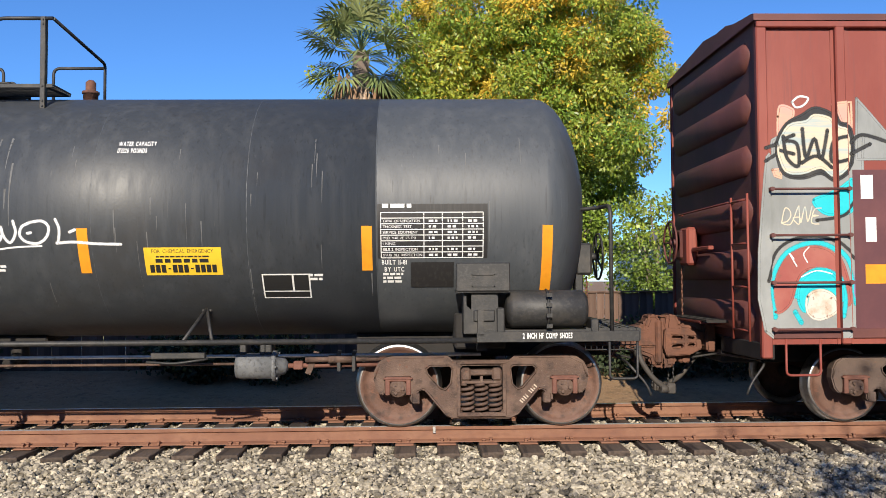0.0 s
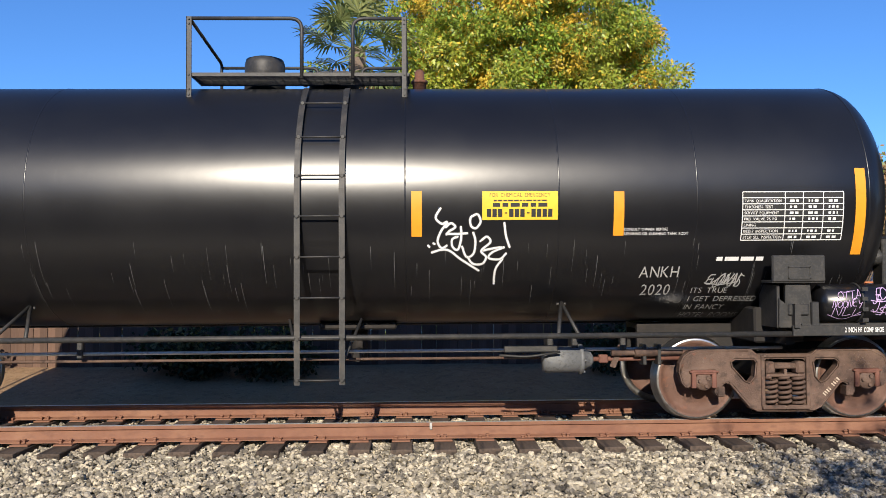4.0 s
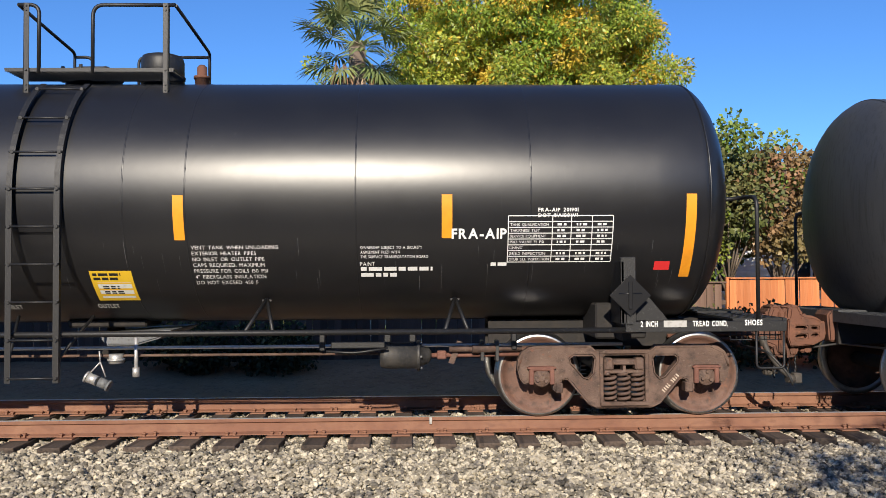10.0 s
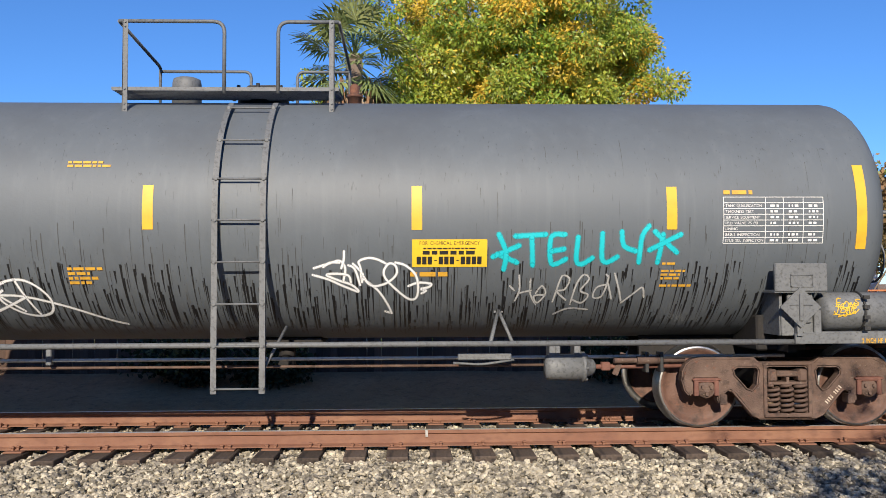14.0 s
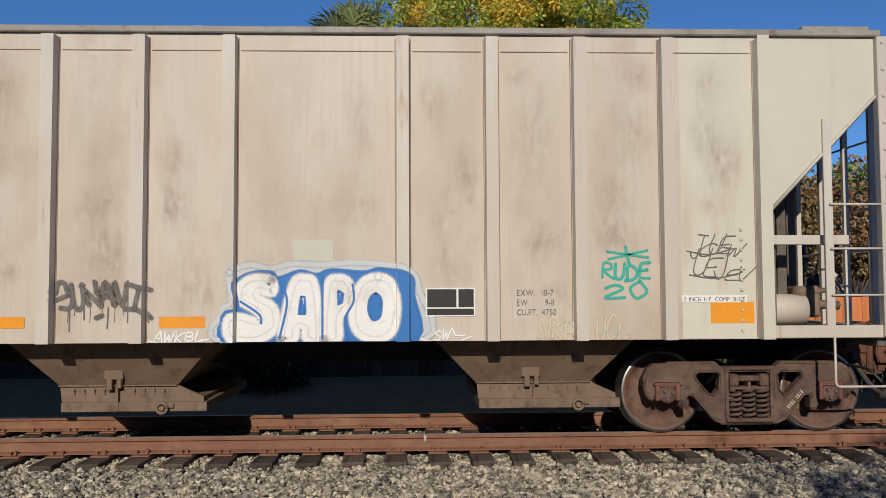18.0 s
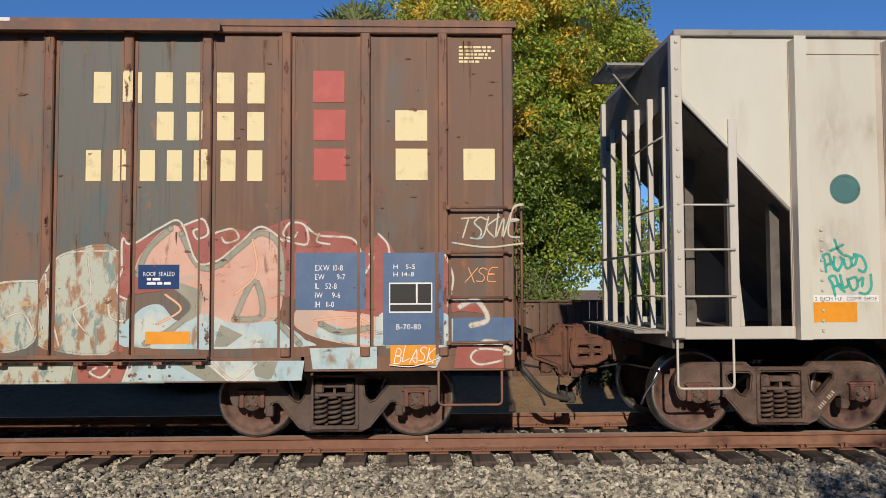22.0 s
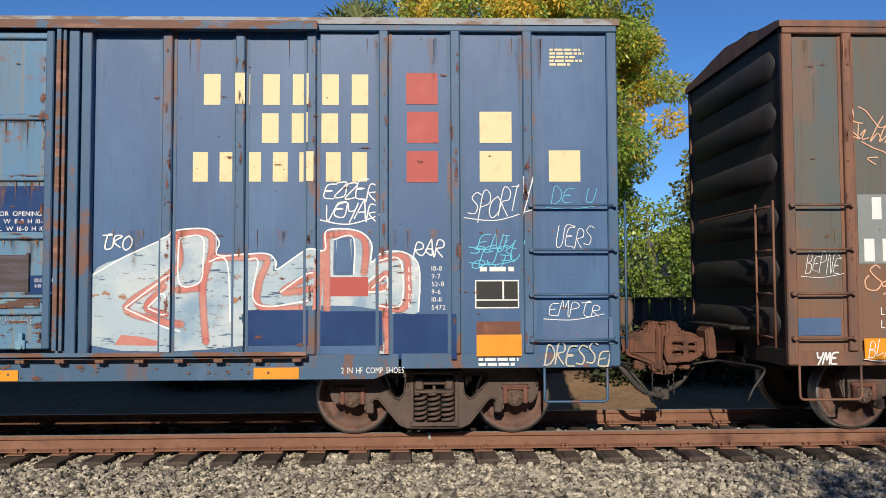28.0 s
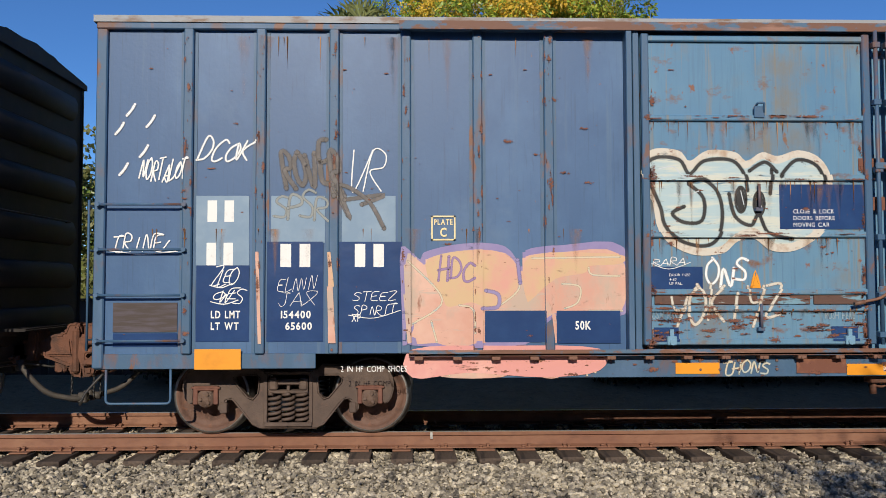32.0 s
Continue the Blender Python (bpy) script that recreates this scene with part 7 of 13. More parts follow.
# ---------------------------------------------------------------- hand lettering: strokes of each letter in a unit box
HAND = {
    "A": [[(0, 0), (0.45, 1), (0.6, 0.95), (0.95, 0)], [(0.15, 0.35), (0.85, 0.4)]],
    "B": [[(0.1, 0), (0.12, 1), (0.7, 0.9), (0.7, 0.6), (0.15, 0.52), (0.85, 0.42), (0.8, 0.05), (0.05, 0)]],
    "C": [[(0.95, 0.85), (0.5, 1), (0.05, 0.6), (0.15, 0.1), (0.55, 0), (0.95, 0.15)]],
    "D": [[(0.1, 0), (0.1, 1), (0.7, 0.85), (0.95, 0.45), (0.65, 0.08), (0.05, 0)]],
    "E": [[(0.9, 0.95), (0.2, 0.9), (0.08, 0.5), (0.7, 0.52)], [(0.08, 0.5), (0.15, 0.08), (0.95, 0.02)]],
    "H": [[(0.1, 0), (0.15, 1)], [(0.9, 0), (0.85, 1)], [(0, 0.45), (1, 0.55)]],
    "I": [[(0.5, 0), (0.5, 0.95)]],
    "J": [[(0.2, 1), (0.9, 0.95)], [(0.65, 0.95), (0.65, 0.2), (0.35, 0), (0.05, 0.25)]],
    "K": [[(0.1, 0), (0.12, 1)], [(0.9, 1), (0.2, 0.5), (0.95, 0)]],
    "L": [[(0.15, 1), (0.1, 0.1), (0.3, 0.02), (0.95, 0.2)]],
    "M": [[(0, 0), (0.2, 1), (0.5, 0.35), (0.8, 1), (1, 0)]],
    "N": [[(0.05, 0), (0.15, 1), (0.8, 0.05), (0.92, 1)]],
    "O": [[(0.5, 1), (0.08, 0.75), (0.05, 0.3), (0.45, 0), (0.9, 0.25), (0.92, 0.7), (0.5, 1)]],
    "P": [[(0.1, -0.1), (0.12, 1), (0.75, 0.92), (0.85, 0.6), (0.15, 0.45)]],
    "R": [[(0.1, 0), (0.12, 1), (0.75, 0.92), (0.8, 0.6), (0.2, 0.48), (0.95, 0)]],
    "S": [[(0.9, 0.9), (0.4, 1), (0.1, 0.75), (0.75, 0.4), (0.7, 0.05), (0.05, 0.08)]],
    "T": [[(0, 0.95), (1, 1)], [(0.5, 0.98), (0.48, 0)]],
    "U": [[(0.08, 1), (0.1, 0.25), (0.4, 0), (0.8, 0.2), (0.88, 1)]],
    "V": [[(0.05, 1), (0.45, 0), (0.95, 1)]],
    "W": [[(0, 0.9), (0.15, 0.05), (0.45, 0.65), (0.65, 0.02), (1, 0.95)]],
    "X": [[(0, 0), (1, 1)], [(0.05, 1), (0.95, 0)]],
    "Y": [[(0.05, 1), (0.3, 0.5), (0.8, 0.55)], [(0.95, 1), (0.75, 0.3), (0.55, -0.2)]],
    "Z": [[(0.05, 0.95), (0.9, 0.95), (0.1, 0.05), (0.95, 0.1)]],
    "2": [[(0.1, 0.75), (0.5, 1), (0.85, 0.7), (0.1, 0.05), (0.95, 0.05)]],
    "0": [[(0.5, 1), (0.1, 0.6), (0.4, 0), (0.85, 0.4), (0.5, 1)]],
    "7": [[(0.05, 0.95), (0.9, 0.95), (0.4, 0)]],
    "4": [[(0.7, 0), (0.65, 1), (0.05, 0.35), (0.95, 0.35)]],
    "*": [[(0.1, 0.2), (0.9, 0.75)], [(0.05, 0.7), (0.95, 0.3)], [(0.45, 1), (0.55, 0)]],
    "-": [[(0, 0.5), (1, 0.55)]],
    ".": [[(0.45, 0.5), (0.55, 0.52)]],
}


def tag_lines(words, box_, seed=0, wobble=0.05, slant=0.0, overlap=1.0):
    """Hand-lettered rows inside box_ = (x0, x1, z0, z1)."""
    rng = random.Random(seed)
    x0, x1, z0, z1 = box_
    rows = words.split("/")
    lines = []
    for j, wd in enumerate(rows):
        h = (z1 - z0) / len(rows)
        zb = z1 - h * (j + 1) + h * 0.08
        cw = (x1 - x0) / len(wd)
        for i, c in enumerate(wd):
            dz, k = rng.uniform(-wobble, wobble) * h, 1 + rng.uniform(-wobble, wobble) * 2
            for ln in HAND.get(c, []):
                lines.append([(x0 + cw * (i + 0.08) + (a * cw * 0.84 * overlap) + slant * b * h, zb + dz + b * h * 0.84 * k) for a, b in ln])
    return lines


def tag(car, surf, words, box_, w, material, label, seed=0, wobble=0.06, slant=0.0, overlap=1.0, off=0.004):
    """A hand-lettered word: broad letters are a part each, thin ones one part."""
    rng = random.Random(seed * 7 + len(words))
    lines = tag_lines(words, box_, seed, wobble + 0.04, slant + (0.18 if w < 0.024 else 0.08), overlap * 1.08)
    x0, x1, z0, z1 = box_
    if w < 0.024:
        joined = [lines[0]]
        for ln in lines[1:]:
            gap = math.hypot(ln[0][0] - joined[-1][-1][0], ln[0][1] - joined[-1][-1][1])
            if gap < 0.75 * (z1 - z0) / (words.count("/") + 1) and rng.random() < 0.6:
                joined[-1] = joined[-1] + ln
            else:
                joined.append(ln)
        if len(words) > 3 and rng.random() < 0.6:
            joined.append([(x0 - 0.03, z0 + rng.uniform(-0.02, 0.05)), ((x0 + x1) / 2, z0 - 0.03), (x1 + 0.05, z0 + rng.uniform(0.0, 0.08))])
        quads = []
        for ln in joined:
            quads += stroke_quads(surf, ln, w * 0.85, off)
        lay(car, "graffiti_tag", quads, material, label)
        return
    strokes_of = [len(HAND.get(c, [])) for c in words.replace("/", "")]
    for n in strokes_of:
        quads = []
        for ln in lines[:n]:
            (ax, az), (bx, bz) = ln[-2], ln[-1]
            d = math.hypot(bx - ax, bz - az) or 1
            k = rng.uniform(0.0, 0.9) * w
            ln = ln[:-1] + [(bx + (bx - ax) / d * k, bz + (bz - az) / d * k)]
            quads += stroke_quads(surf, ln, w * rng.uniform(0.75, 1.05), off)
            if rng.random() < 0.3 and w > 0.03:
                px, pz = rng.choice(ln)
                quads += stroke_quads(surf, [(px, pz), (px + 0.002, pz - rng.uniform(0.05, 0.16))], 0.010, off)
        lines = lines[n:]
        if quads:
            lay(car, "graffiti_letter", quads, material, label)


def scrawl(car, surf, box_, n, w, material, label, seed, loops=0.8):
    """A quick overlapping signature that cannot be read."""
    rng = random.Random(seed)
    x0, x1, z0, z1 = box_
    quads = []
    for k in range(n):
        h = (z1 - z0) / n
        za = z1 - h * (k + 1)
        m = max(4, int((x1 - x0) / (h * 0.5)))
        row = "".join(rng.choice("SCJLVWNEOZU") for _ in range(m))
        a, b = x0 + rng.uniform(0, 0.15) * (x1 - x0), x1 - rng.uniform(0.05, 0.25) * (x1 - x0)
        for ln in tag_lines(row, (a, b, za, za + h), seed + k, 0.3, 0.35, 1.9):
            quads += stroke_quads(surf, ln, w, 0.004)
        quads += stroke_quads(surf, [(a, za + h * 0.2), ((a + b) / 2, za + h * 0.05), (b, za + h * 0.3)], w, 0.004)
    return lay(car, "graffiti_tag", quads, material, label)


def bubble(car, surf, words, box_, layers, label, seed=0, slant=0.0, overlap=1.0, wobble=0.06):
    """Fat letters: the same strokes laid in several widths. layers: (width, material, dx, dz)."""
    lines = tag_lines(words, box_, seed, wobble, slant, overlap)
    for i, (w, material, dx, dz) in enumerate(layers):
        quads = []
        for k, ln in enumerate(lines):
            quads += stroke_quads(surf, [(x + dx, z + dz) for x, z in ln], w, 0.004)
        lay(car, "graffiti_letters", quads, material, label)


def shape(car, surf, pts, material, label, box_=None, off=0.004, outline=None, name="graffiti_shape", edge=0.022):
    """A filled patch of paint; outline: (width, material)."""
    if box_:
        x0, x1, z0, z1 = box_
        pts = [(x0 + (x1 - x0) * a, z0 + (z1 - z0) * b) for a, b in pts]
    if name == "graffiti_shape" and len(pts) > 5:
        pts = smooth_path(pts, 4, True)
    quads = fill_quads(surf, pts, off)
    old = name == "graffiti_shape" and car in (brown, navy) and material.startswith("piece")
    if old:
        quads = [[(*v[:3], 1.0) for v in q] for q in quads]
    lay(car, name, quads, material, label, "worn")
    if name == "graffiti_shape" and not outline and not old:
        lay(car, name, stroke_quads(surf, pts, edge, off, False, True), material, label)
    if outline:
        lay(car, name, stroke_quads(surf, pts, outline[0], off, False, True), outline[1], label)


def plate_c(car, surf, box_, material):
    x0, x1, z0, z1 = box_
    q = []
    t = 0.016
    for a, b, c, d in ((x0, x1, z1 - t, z1), (x0, x1, z0, z0 + t), (x0, x0 + t, z0, z1), (x1 - t, x1, z0, z1)):
        q += rect_quads(surf, a, b, c, d, 0.004)
    lay(car, "clearance_frame", q, material, "square stencil frame")
    h = z1 - z0
    write(car, surf, ["PLATE"], x0 + 0.03, x1 - 0.03, z1 - h * 0.14, h * 0.22, material, "stencilled word", bold=0.028)
    write(car, surf, ["C"], (x0 + x1) / 2 - h * 0.13, (x0 + x1) / 2 + h * 0.13, z1 - h * 0.48, h * 0.36, material, "stencilled letter", bold=0.028)


def yellow_sign(car, surf, box_):
    """The emergency notice: wording that can be kept, and bars for the rest."""
    x0, x1, z0, z1 = box_
    w, h = x1 - x0, z1 - z0
    decal_rect(car, "emergency_sign", surf, x0, x1, z0, z1, "sign_yellow", "yellow emergency notice", 0.004)
    write(car, surf, ["FOR CHEMICAL EMERGENCY"], x0 + 0.1 * w, x1 - 0.1 * w, z1 - 0.06 * h, 0.14 * h, "print_black", "black printed words")
    small_bars(car, surf, [w * 0.7], x0 + 0.15 * w, z1 - 0.30 * h, 0.06 * h, "print_black", "fine black print", seed=3)
    small_bars(car, surf, [w * 0.72], x0 + 0.14 * w, z1 - 0.41 * h, 0.14 * h, "print_black", "black printed bars", seed=4)
    n = 12
    for i in range(n):
        if i in (3, 7):
            decal_rect(car, "print_bar", surf, x0 + w * (0.06 + 0.0735 * i + 0.015), x0 + w * (0.06 + 0.0735 * i + 0.05), z0 + 0.22 * h, z0 + 0.26 * h, "print_black", "", 0.007)
        else:
            decal_rect(car, "print_bar", surf, x0 + w * (0.06 + 0.0735 * i), x0 + w * (0.06 + 0.0735 * i + 0.058), z0 + 0.10 * h, z0 + 0.38 * h, "print_black", "", 0.007)


def id_plate(car, surf, box_, ground_mat="print_black", ink="white"):
    """A black panel with white borders and cells of small print."""
    x0, x1, z0, z1 = box_
    w, h = x1 - x0, z1 - z0
    decal_rect(car, "data_panel", surf, x0, x1, z0, z1, ink, "white-bordered data panel", 0.004)
    for a, b, c, d in ((0.03, 0.62, 0.32, 0.95), (0.66, 0.97, 0.32, 0.95), (0.03, 0.97, 0.05, 0.27)):
        decal_rect(car, "data_cell", surf, x0 + a * w, x0 + b * w, z0 + c * h, z0 + d * h, ground_mat, "", 0.0065)
    small_bars(car, surf, [w * 0.3, w * 0.22, 0, w * 0.15], x0 + 0.07 * w, z1 - 0.12 * h, h * 0.085, ink, "fine white print", seed=5)
    small_bars(car, surf, [w * 0.16, w * 0.1], x0 + 0.74 * w, z1 - 0.12 * h, h * 0.085, ink, "fine white print", seed=6)
    small_bars(car, surf, [w * 0.8], x0 + 0.08 * w, z0 + 0.2 * h, h * 0.08, ink, "fine white print", seed=7)


for nm, c, r_, lay_ in (("sign_yellow", (0.80, 0.52, 0.02), 0.5, [((0.68, 0.43, 0.02), 6.0, 0.5, 0.8)]), ("print_black", (0.015, 0.015, 0.015), 0.6, []), ("red_sticker", (0.65, 0.03, 0.03), 0.5, []),
                        ("white_spray", (0.80, 0.80, 0.79), 0.6, [((0.62, 0.62, 0.62), 12.0, 0.55, 0.8)]), ("chalk", (0.42, 0.42, 0.41), 0.8, [((0.2, 0.2, 0.2), 25.0, 0.5, 0.7)]),
                        ("teal_spray", (0.03, 0.50, 0.56), 0.5, [((0.05, 0.58, 0.62), 6.0, 0.5, 0.8)]), ("green_spray", (0.03, 0.42, 0.34), 0.5, []), ("blue_spray", (0.13, 0.52, 0.70), 0.5, []), ("azure", (0.02, 0.16, 0.50), 0.5, []),
                        ("grey_spray", (0.13, 0.12, 0.115), 0.7, [((0.22, 0.2, 0.19), 12.0, 0.5, 0.75)]), ("black_spray", (0.02, 0.02, 0.02), 0.5, [((0.06, 0.055, 0.05), 6.0, 0.5, 0.8)]),
                        ("cream_letter", (0.78, 0.66, 0.36), 0.6, [((0.6, 0.48, 0.26), 7.0, 0.55, 0.75), ((0.2, 0.1, 0.06), 9.0, 0.70, 0.74)]), ("red_square", (0.42, 0.075, 0.06), 0.6, [((0.5, 0.11, 0.09), 4.0, 0.5, 0.8)]),
                        ("amber_letter", (0.66, 0.36, 0.03), 0.6, [((0.4, 0.22, 0.04), 14.0, 0.52, 0.75)]), ("pale_slate", (0.23, 0.25, 0.245), 0.6, [((0.29, 0.31, 0.30), 2.0, 0.45, 0.7)]),
                        ("patch_blue", (0.07, 0.125, 0.245), 0.5, [((0.10, 0.16, 0.28), 3.0, 0.45, 0.7)]), ("piece_orange", (0.74, 0.30, 0.095), 0.55, [((0.82, 0.42, 0.18), 2.0, 0.45, 0.65), ((0.35, 0.14, 0.07), 8.0, 0.66, 0.72)]),
                        ("piece_pink", (0.66, 0.30, 0.27), 0.55, [((0.74, 0.42, 0.36), 1.6, 0.45, 0.65), ((0.35, 0.15, 0.1), 7.0, 0.66, 0.72)]), ("piece_sky", (0.40, 0.53, 0.57), 0.55, [((0.58, 0.60, 0.54), 2.0, 0.45, 0.6), ((0.30, 0.36, 0.36), (4.0, 4.0, 2.0), 0.54, 0.66), ((0.30, 0.2, 0.13), (6.0, 6.0, 3.0), 0.60, 0.68)]),
                        ("piece_white", (0.60, 0.56, 0.48), 0.6, [((0.46, 0.34, 0.24), 6.0, 0.50, 0.66), ((0.24, 0.13, 0.08), 14.0, 0.62, 0.68)]), ("piece_red", (0.36, 0.06, 0.05), 0.55, []), ("piece_cream", (0.60, 0.52, 0.38), 0.6, [((0.4, 0.46, 0.44), (1.0, 1.0, 14.0), 0.5, 0.6)]),
                        ("old_paint", (0.46, 0.48, 0.40), 0.6, [((0.32, 0.17, 0.09), (7.0, 7.0, 3.0), 0.48, 0.56), ((0.20, 0.27, 0.25), (9.0, 9.0, 4.0), 0.56, 0.62), ((0.5, 0.36, 0.2), (4.0, 4.0, 9.0), 0.60, 0.66)]), ("pale_patch", (0.52, 0.52, 0.44), 0.55, [((0.56, 0.55, 0.48), 2.0, 0.45, 0.7)]), ("tan_plate", (0.50, 0.36, 0.22), 0.6, []),
                        ("dark_board", (0.06, 0.045, 0.04), 0.7, [((0.09, 0.075, 0.09), (2.0, 2.0, 20.0), 0.45, 0.6)]), ("lilac", (0.28, 0.18, 0.36), 0.5, []), ("bare_rust", (0.16, 0.062, 0.038), 0.75, [((0.26, 0.11, 0.06), 9.0, 0.5, 0.7)]),
                        ("piece_silver", (0.25, 0.26, 0.25), 0.6, [((0.31, 0.32, 0.31), 1.6, 0.42, 0.66), ((0.20, 0.21, 0.20), (3.0, 3.0, 1.0), 0.52, 0.7)]), ("piece_salmon", (0.60, 0.33, 0.25), 0.6, [((0.68, 0.44, 0.34), 1.6, 0.42, 0.65), ((0.50, 0.38, 0.30), (2.5, 2.5, 1.5), 0.50, 0.64), ((0.30, 0.13, 0.08), (7.0, 7.0, 2.0), 0.60, 0.67), ((0.5, 0.4, 0.33), (2.0, 2.0, 14.0), 0.58, 0.66)]), ("piece_olive", (0.27, 0.27, 0.215), 0.6, [((0.34, 0.32, 0.25), 3.0, 0.42, 0.65), ((0.22, 0.12, 0.07), 7.0, 0.62, 0.7)]), ("piece_brick", (0.30, 0.075, 0.06), 0.6, [((0.36, 0.12, 0.09), 2.0, 0.42, 0.65), ((0.17, 0.08, 0.05), 7.0, 0.62, 0.7)]), ("piece_plum", (0.25, 0.115, 0.09), 0.6, [((0.19, 0.09, 0.07), 4.0, 0.45, 0.7)]),
                        ("piece_flake", (0.40, 0.50, 0.56), 0.6, [((0.55, 0.60, 0.61), (0.9, 0.9, 1.6), 0.44, 0.62), ((0.22, 0.34, 0.46), 2.0, 0.52, 0.70), ((0.06, 0.11, 0.20), (3.0, 3.0, 20.0), 0.61, 0.65), ((0.34, 0.18, 0.10), (5.0, 5.0, 8.0), 0.62, 0.66)]), ("piece_rose", (0.52, 0.16, 0.13), 0.6, [((0.56, 0.27, 0.21), 2.0, 0.42, 0.62), ((0.17, 0.09, 0.06), (6.0, 6.0, 3.0), 0.62, 0.68)]), ("piece_buff", (0.60, 0.42, 0.24), 0.6, [((0.64, 0.33, 0.26), 1.8, 0.42, 0.6)]), ("piece_violet", (0.24, 0.20, 0.40), 0.6, [((0.30, 0.25, 0.44), 2.0, 0.42, 0.65)]), ("piece_aqua", (0.40, 0.52, 0.55), 0.6, [((0.58, 0.60, 0.52), (1.2, 1.2, 12.0), 0.46, 0.58), ((0.10, 0.2, 0.3), (2.0, 2.0, 20.0), 0.60, 0.66)]), ("rust_run", (0.42, 0.21, 0.075), 0.7, [((0.30, 0.14, 0.06), 6.0, 0.45, 0.65)]), ("haze_white", (0.55, 0.58, 0.60), 0.6, [((0.48, 0.52, 0.56), 6.0, 0.45, 0.65)]),
                        ("purple_mark", (0.42, 0.25, 0.5), 0.5, []), ("old_black", (0.018, 0.017, 0.017), 0.55, [((0.04, 0.038, 0.036), FINE, 0.5, 0.75)])):
    M[nm] = mat(nm + "_paint", c, r_, 0, lay_)


# ---------------------------------------------------------------- markings and graffiti, car by car
M["disc_green"] = mat("dark_green_disc_paint", (0.06, 0.16, 0.155), 0.5, 0, [((0.09, 0.2, 0.19), 4.0, 0.45, 0.7)])
M["board_blue"] = mat("faded_blue_painted_wood", (0.075, 0.105, 0.185), 0.7, 0, [((0.12, 0.11, 0.13), (2.0, 2.0, 22.0), 0.48, 0.62), ((0.05, 0.07, 0.13), (3.0, 3.0, 30.0), 0.5, 0.66)], 0.2, 40)
M["faded_grey"] = mat("faded_grey_spray", (0.16, 0.25, 0.32), 0.6, 0, [((0.22, 0.33, 0.42), 8.0, 0.5, 0.7)])
M["pale_grey"] = mat("pale_grey_old_mark", (0.33, 0.35, 0.35), 0.6)
M["pale_blue"] = mat("pale_blue_panel_paint", (0.18, 0.27, 0.38), 0.55, 0, [((0.23, 0.32, 0.42), 3.0, 0.45, 0.7)])
M["piece_peach"] = mat("peach_marker_paint", (0.72, 0.42, 0.26), 0.6)
M["box_maroon"] = mat("maroon_panel_paint", (0.10, 0.035, 0.04), 0.55, 0, [((0.14, 0.05, 0.05), 2.0, 0.45, 0.7)])
s_hop = flat_surface(-1.55, [(x - 0.062, x + 0.062, -1.67) for x in HOPPER_POSTS])
s_brown = flat_surface(-1.455, [(x - 0.05, x + 0.05, -1.51) for x in G_POSTS] + [(-8.2, -7.98, -1.50), (7.98, 8.2, -1.50)])
s_navy = flat_surface(-1.455, [(x - 0.05, x + 0.05, -1.51) for x in H_POSTS] + [(-8.3, -8.08, -1.50), (8.08, 8.3, -1.50)])
s_red = flat_surface(-1.455, [(-7.26 + 0.78 * i - 0.05, -7.26 + 0.78 * i + 0.05, -1.51) for i in range(20)] + [(-8.2, -8.03, -1.50)])
DOOR_RAILS = [(z - 0.03, z + 0.03, -1.573) for z in (1.03, 1.37, 1.54, 2.13, 2.72, 3.34, 4.17)] + [(1.41, 1.505, -1.553)]
s_brown_d, s_navy_d = flat_surface(-1.536, (), DOOR_RAILS), flat_surface(-1.536, (), DOOR_RAILS)
s_hop.low, s_brown.low, s_navy.low, s_red.low = 1.078, 0.925, 0.925, 0.985
s_brown_s, s_navy_s = flat_surface(-1.481), flat_surface(-1.481)
M["pale_blue_old"] = mat("worn_pale_stencil", (0.26, 0.34, 0.40), 0.6)
M["lilac_pen"] = mat("lilac_marker_paint", (0.50, 0.36, 0.62), 0.6)


def reservoir_surface(y, zc, r=0.2):
    def surf(x, z, off=0.004):
        k = max(-0.99, min(0.99, (z - zc) / r))
        return (x, -y - (r + off) * math.sqrt(1 - k * k), zc + (r + off) * k)
    surf.low, surf.step, surf.cuts, surf.rails = 0, 0.04, (), ()
    return surf


s_one_sill = s_two_sill = s_three_sill = s_four_sill = s_five_sill = flat_surface(-1.436)
for s in (-1, 1):
    shape(hop, s_hop, [(s * 5.98, 1.085), (s * 6.9, 1.085), (s * 6.91, 2.4), (s * 8.05, 3.58), (s * 8.05, 4.21), (s * 5.98, 4.21)], "hopper_pale", "paler repainted end panel", off=0.0008, name="pale_panel")
streaks(one, s_one, (-6.2, 6.2, 1.6, 3.2), 0.5, 70, "chalk_run", "pale chalky run marks", 91)
streaks(one, s_one, (-1.4, 0.9, 1.9, 3.3), 0.9, 24, "chalk_run", "pale chalky run marks", 92, 0.009)
streaks(two, s_two, (-6.0, 6.0, 1.5, 2.0), 0.5, 110, "chalk_run", "pale chalky run marks", 93, 0.003)
streaks(three, s_three, (-5.8, 5.8, 1.5, 3.0), 0.5, 60, "chalk_run", "pale chalky run marks", 94, 0.005)
streaks(three, s_three, (-1.2, 1.6, 2.6, 3.3), 0.9, 9, "run_brown", "brown rusty run marks", 95, 0.012)
streaks(four, s_four, (-6.0, 6.0, 1.5, 2.0), 0.4, 60, "chalk_run", "pale chalky run marks", 96, 0.002)
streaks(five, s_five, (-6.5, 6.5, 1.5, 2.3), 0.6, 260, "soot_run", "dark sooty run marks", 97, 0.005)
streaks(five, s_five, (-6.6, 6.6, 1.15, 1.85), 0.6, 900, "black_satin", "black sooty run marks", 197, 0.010)
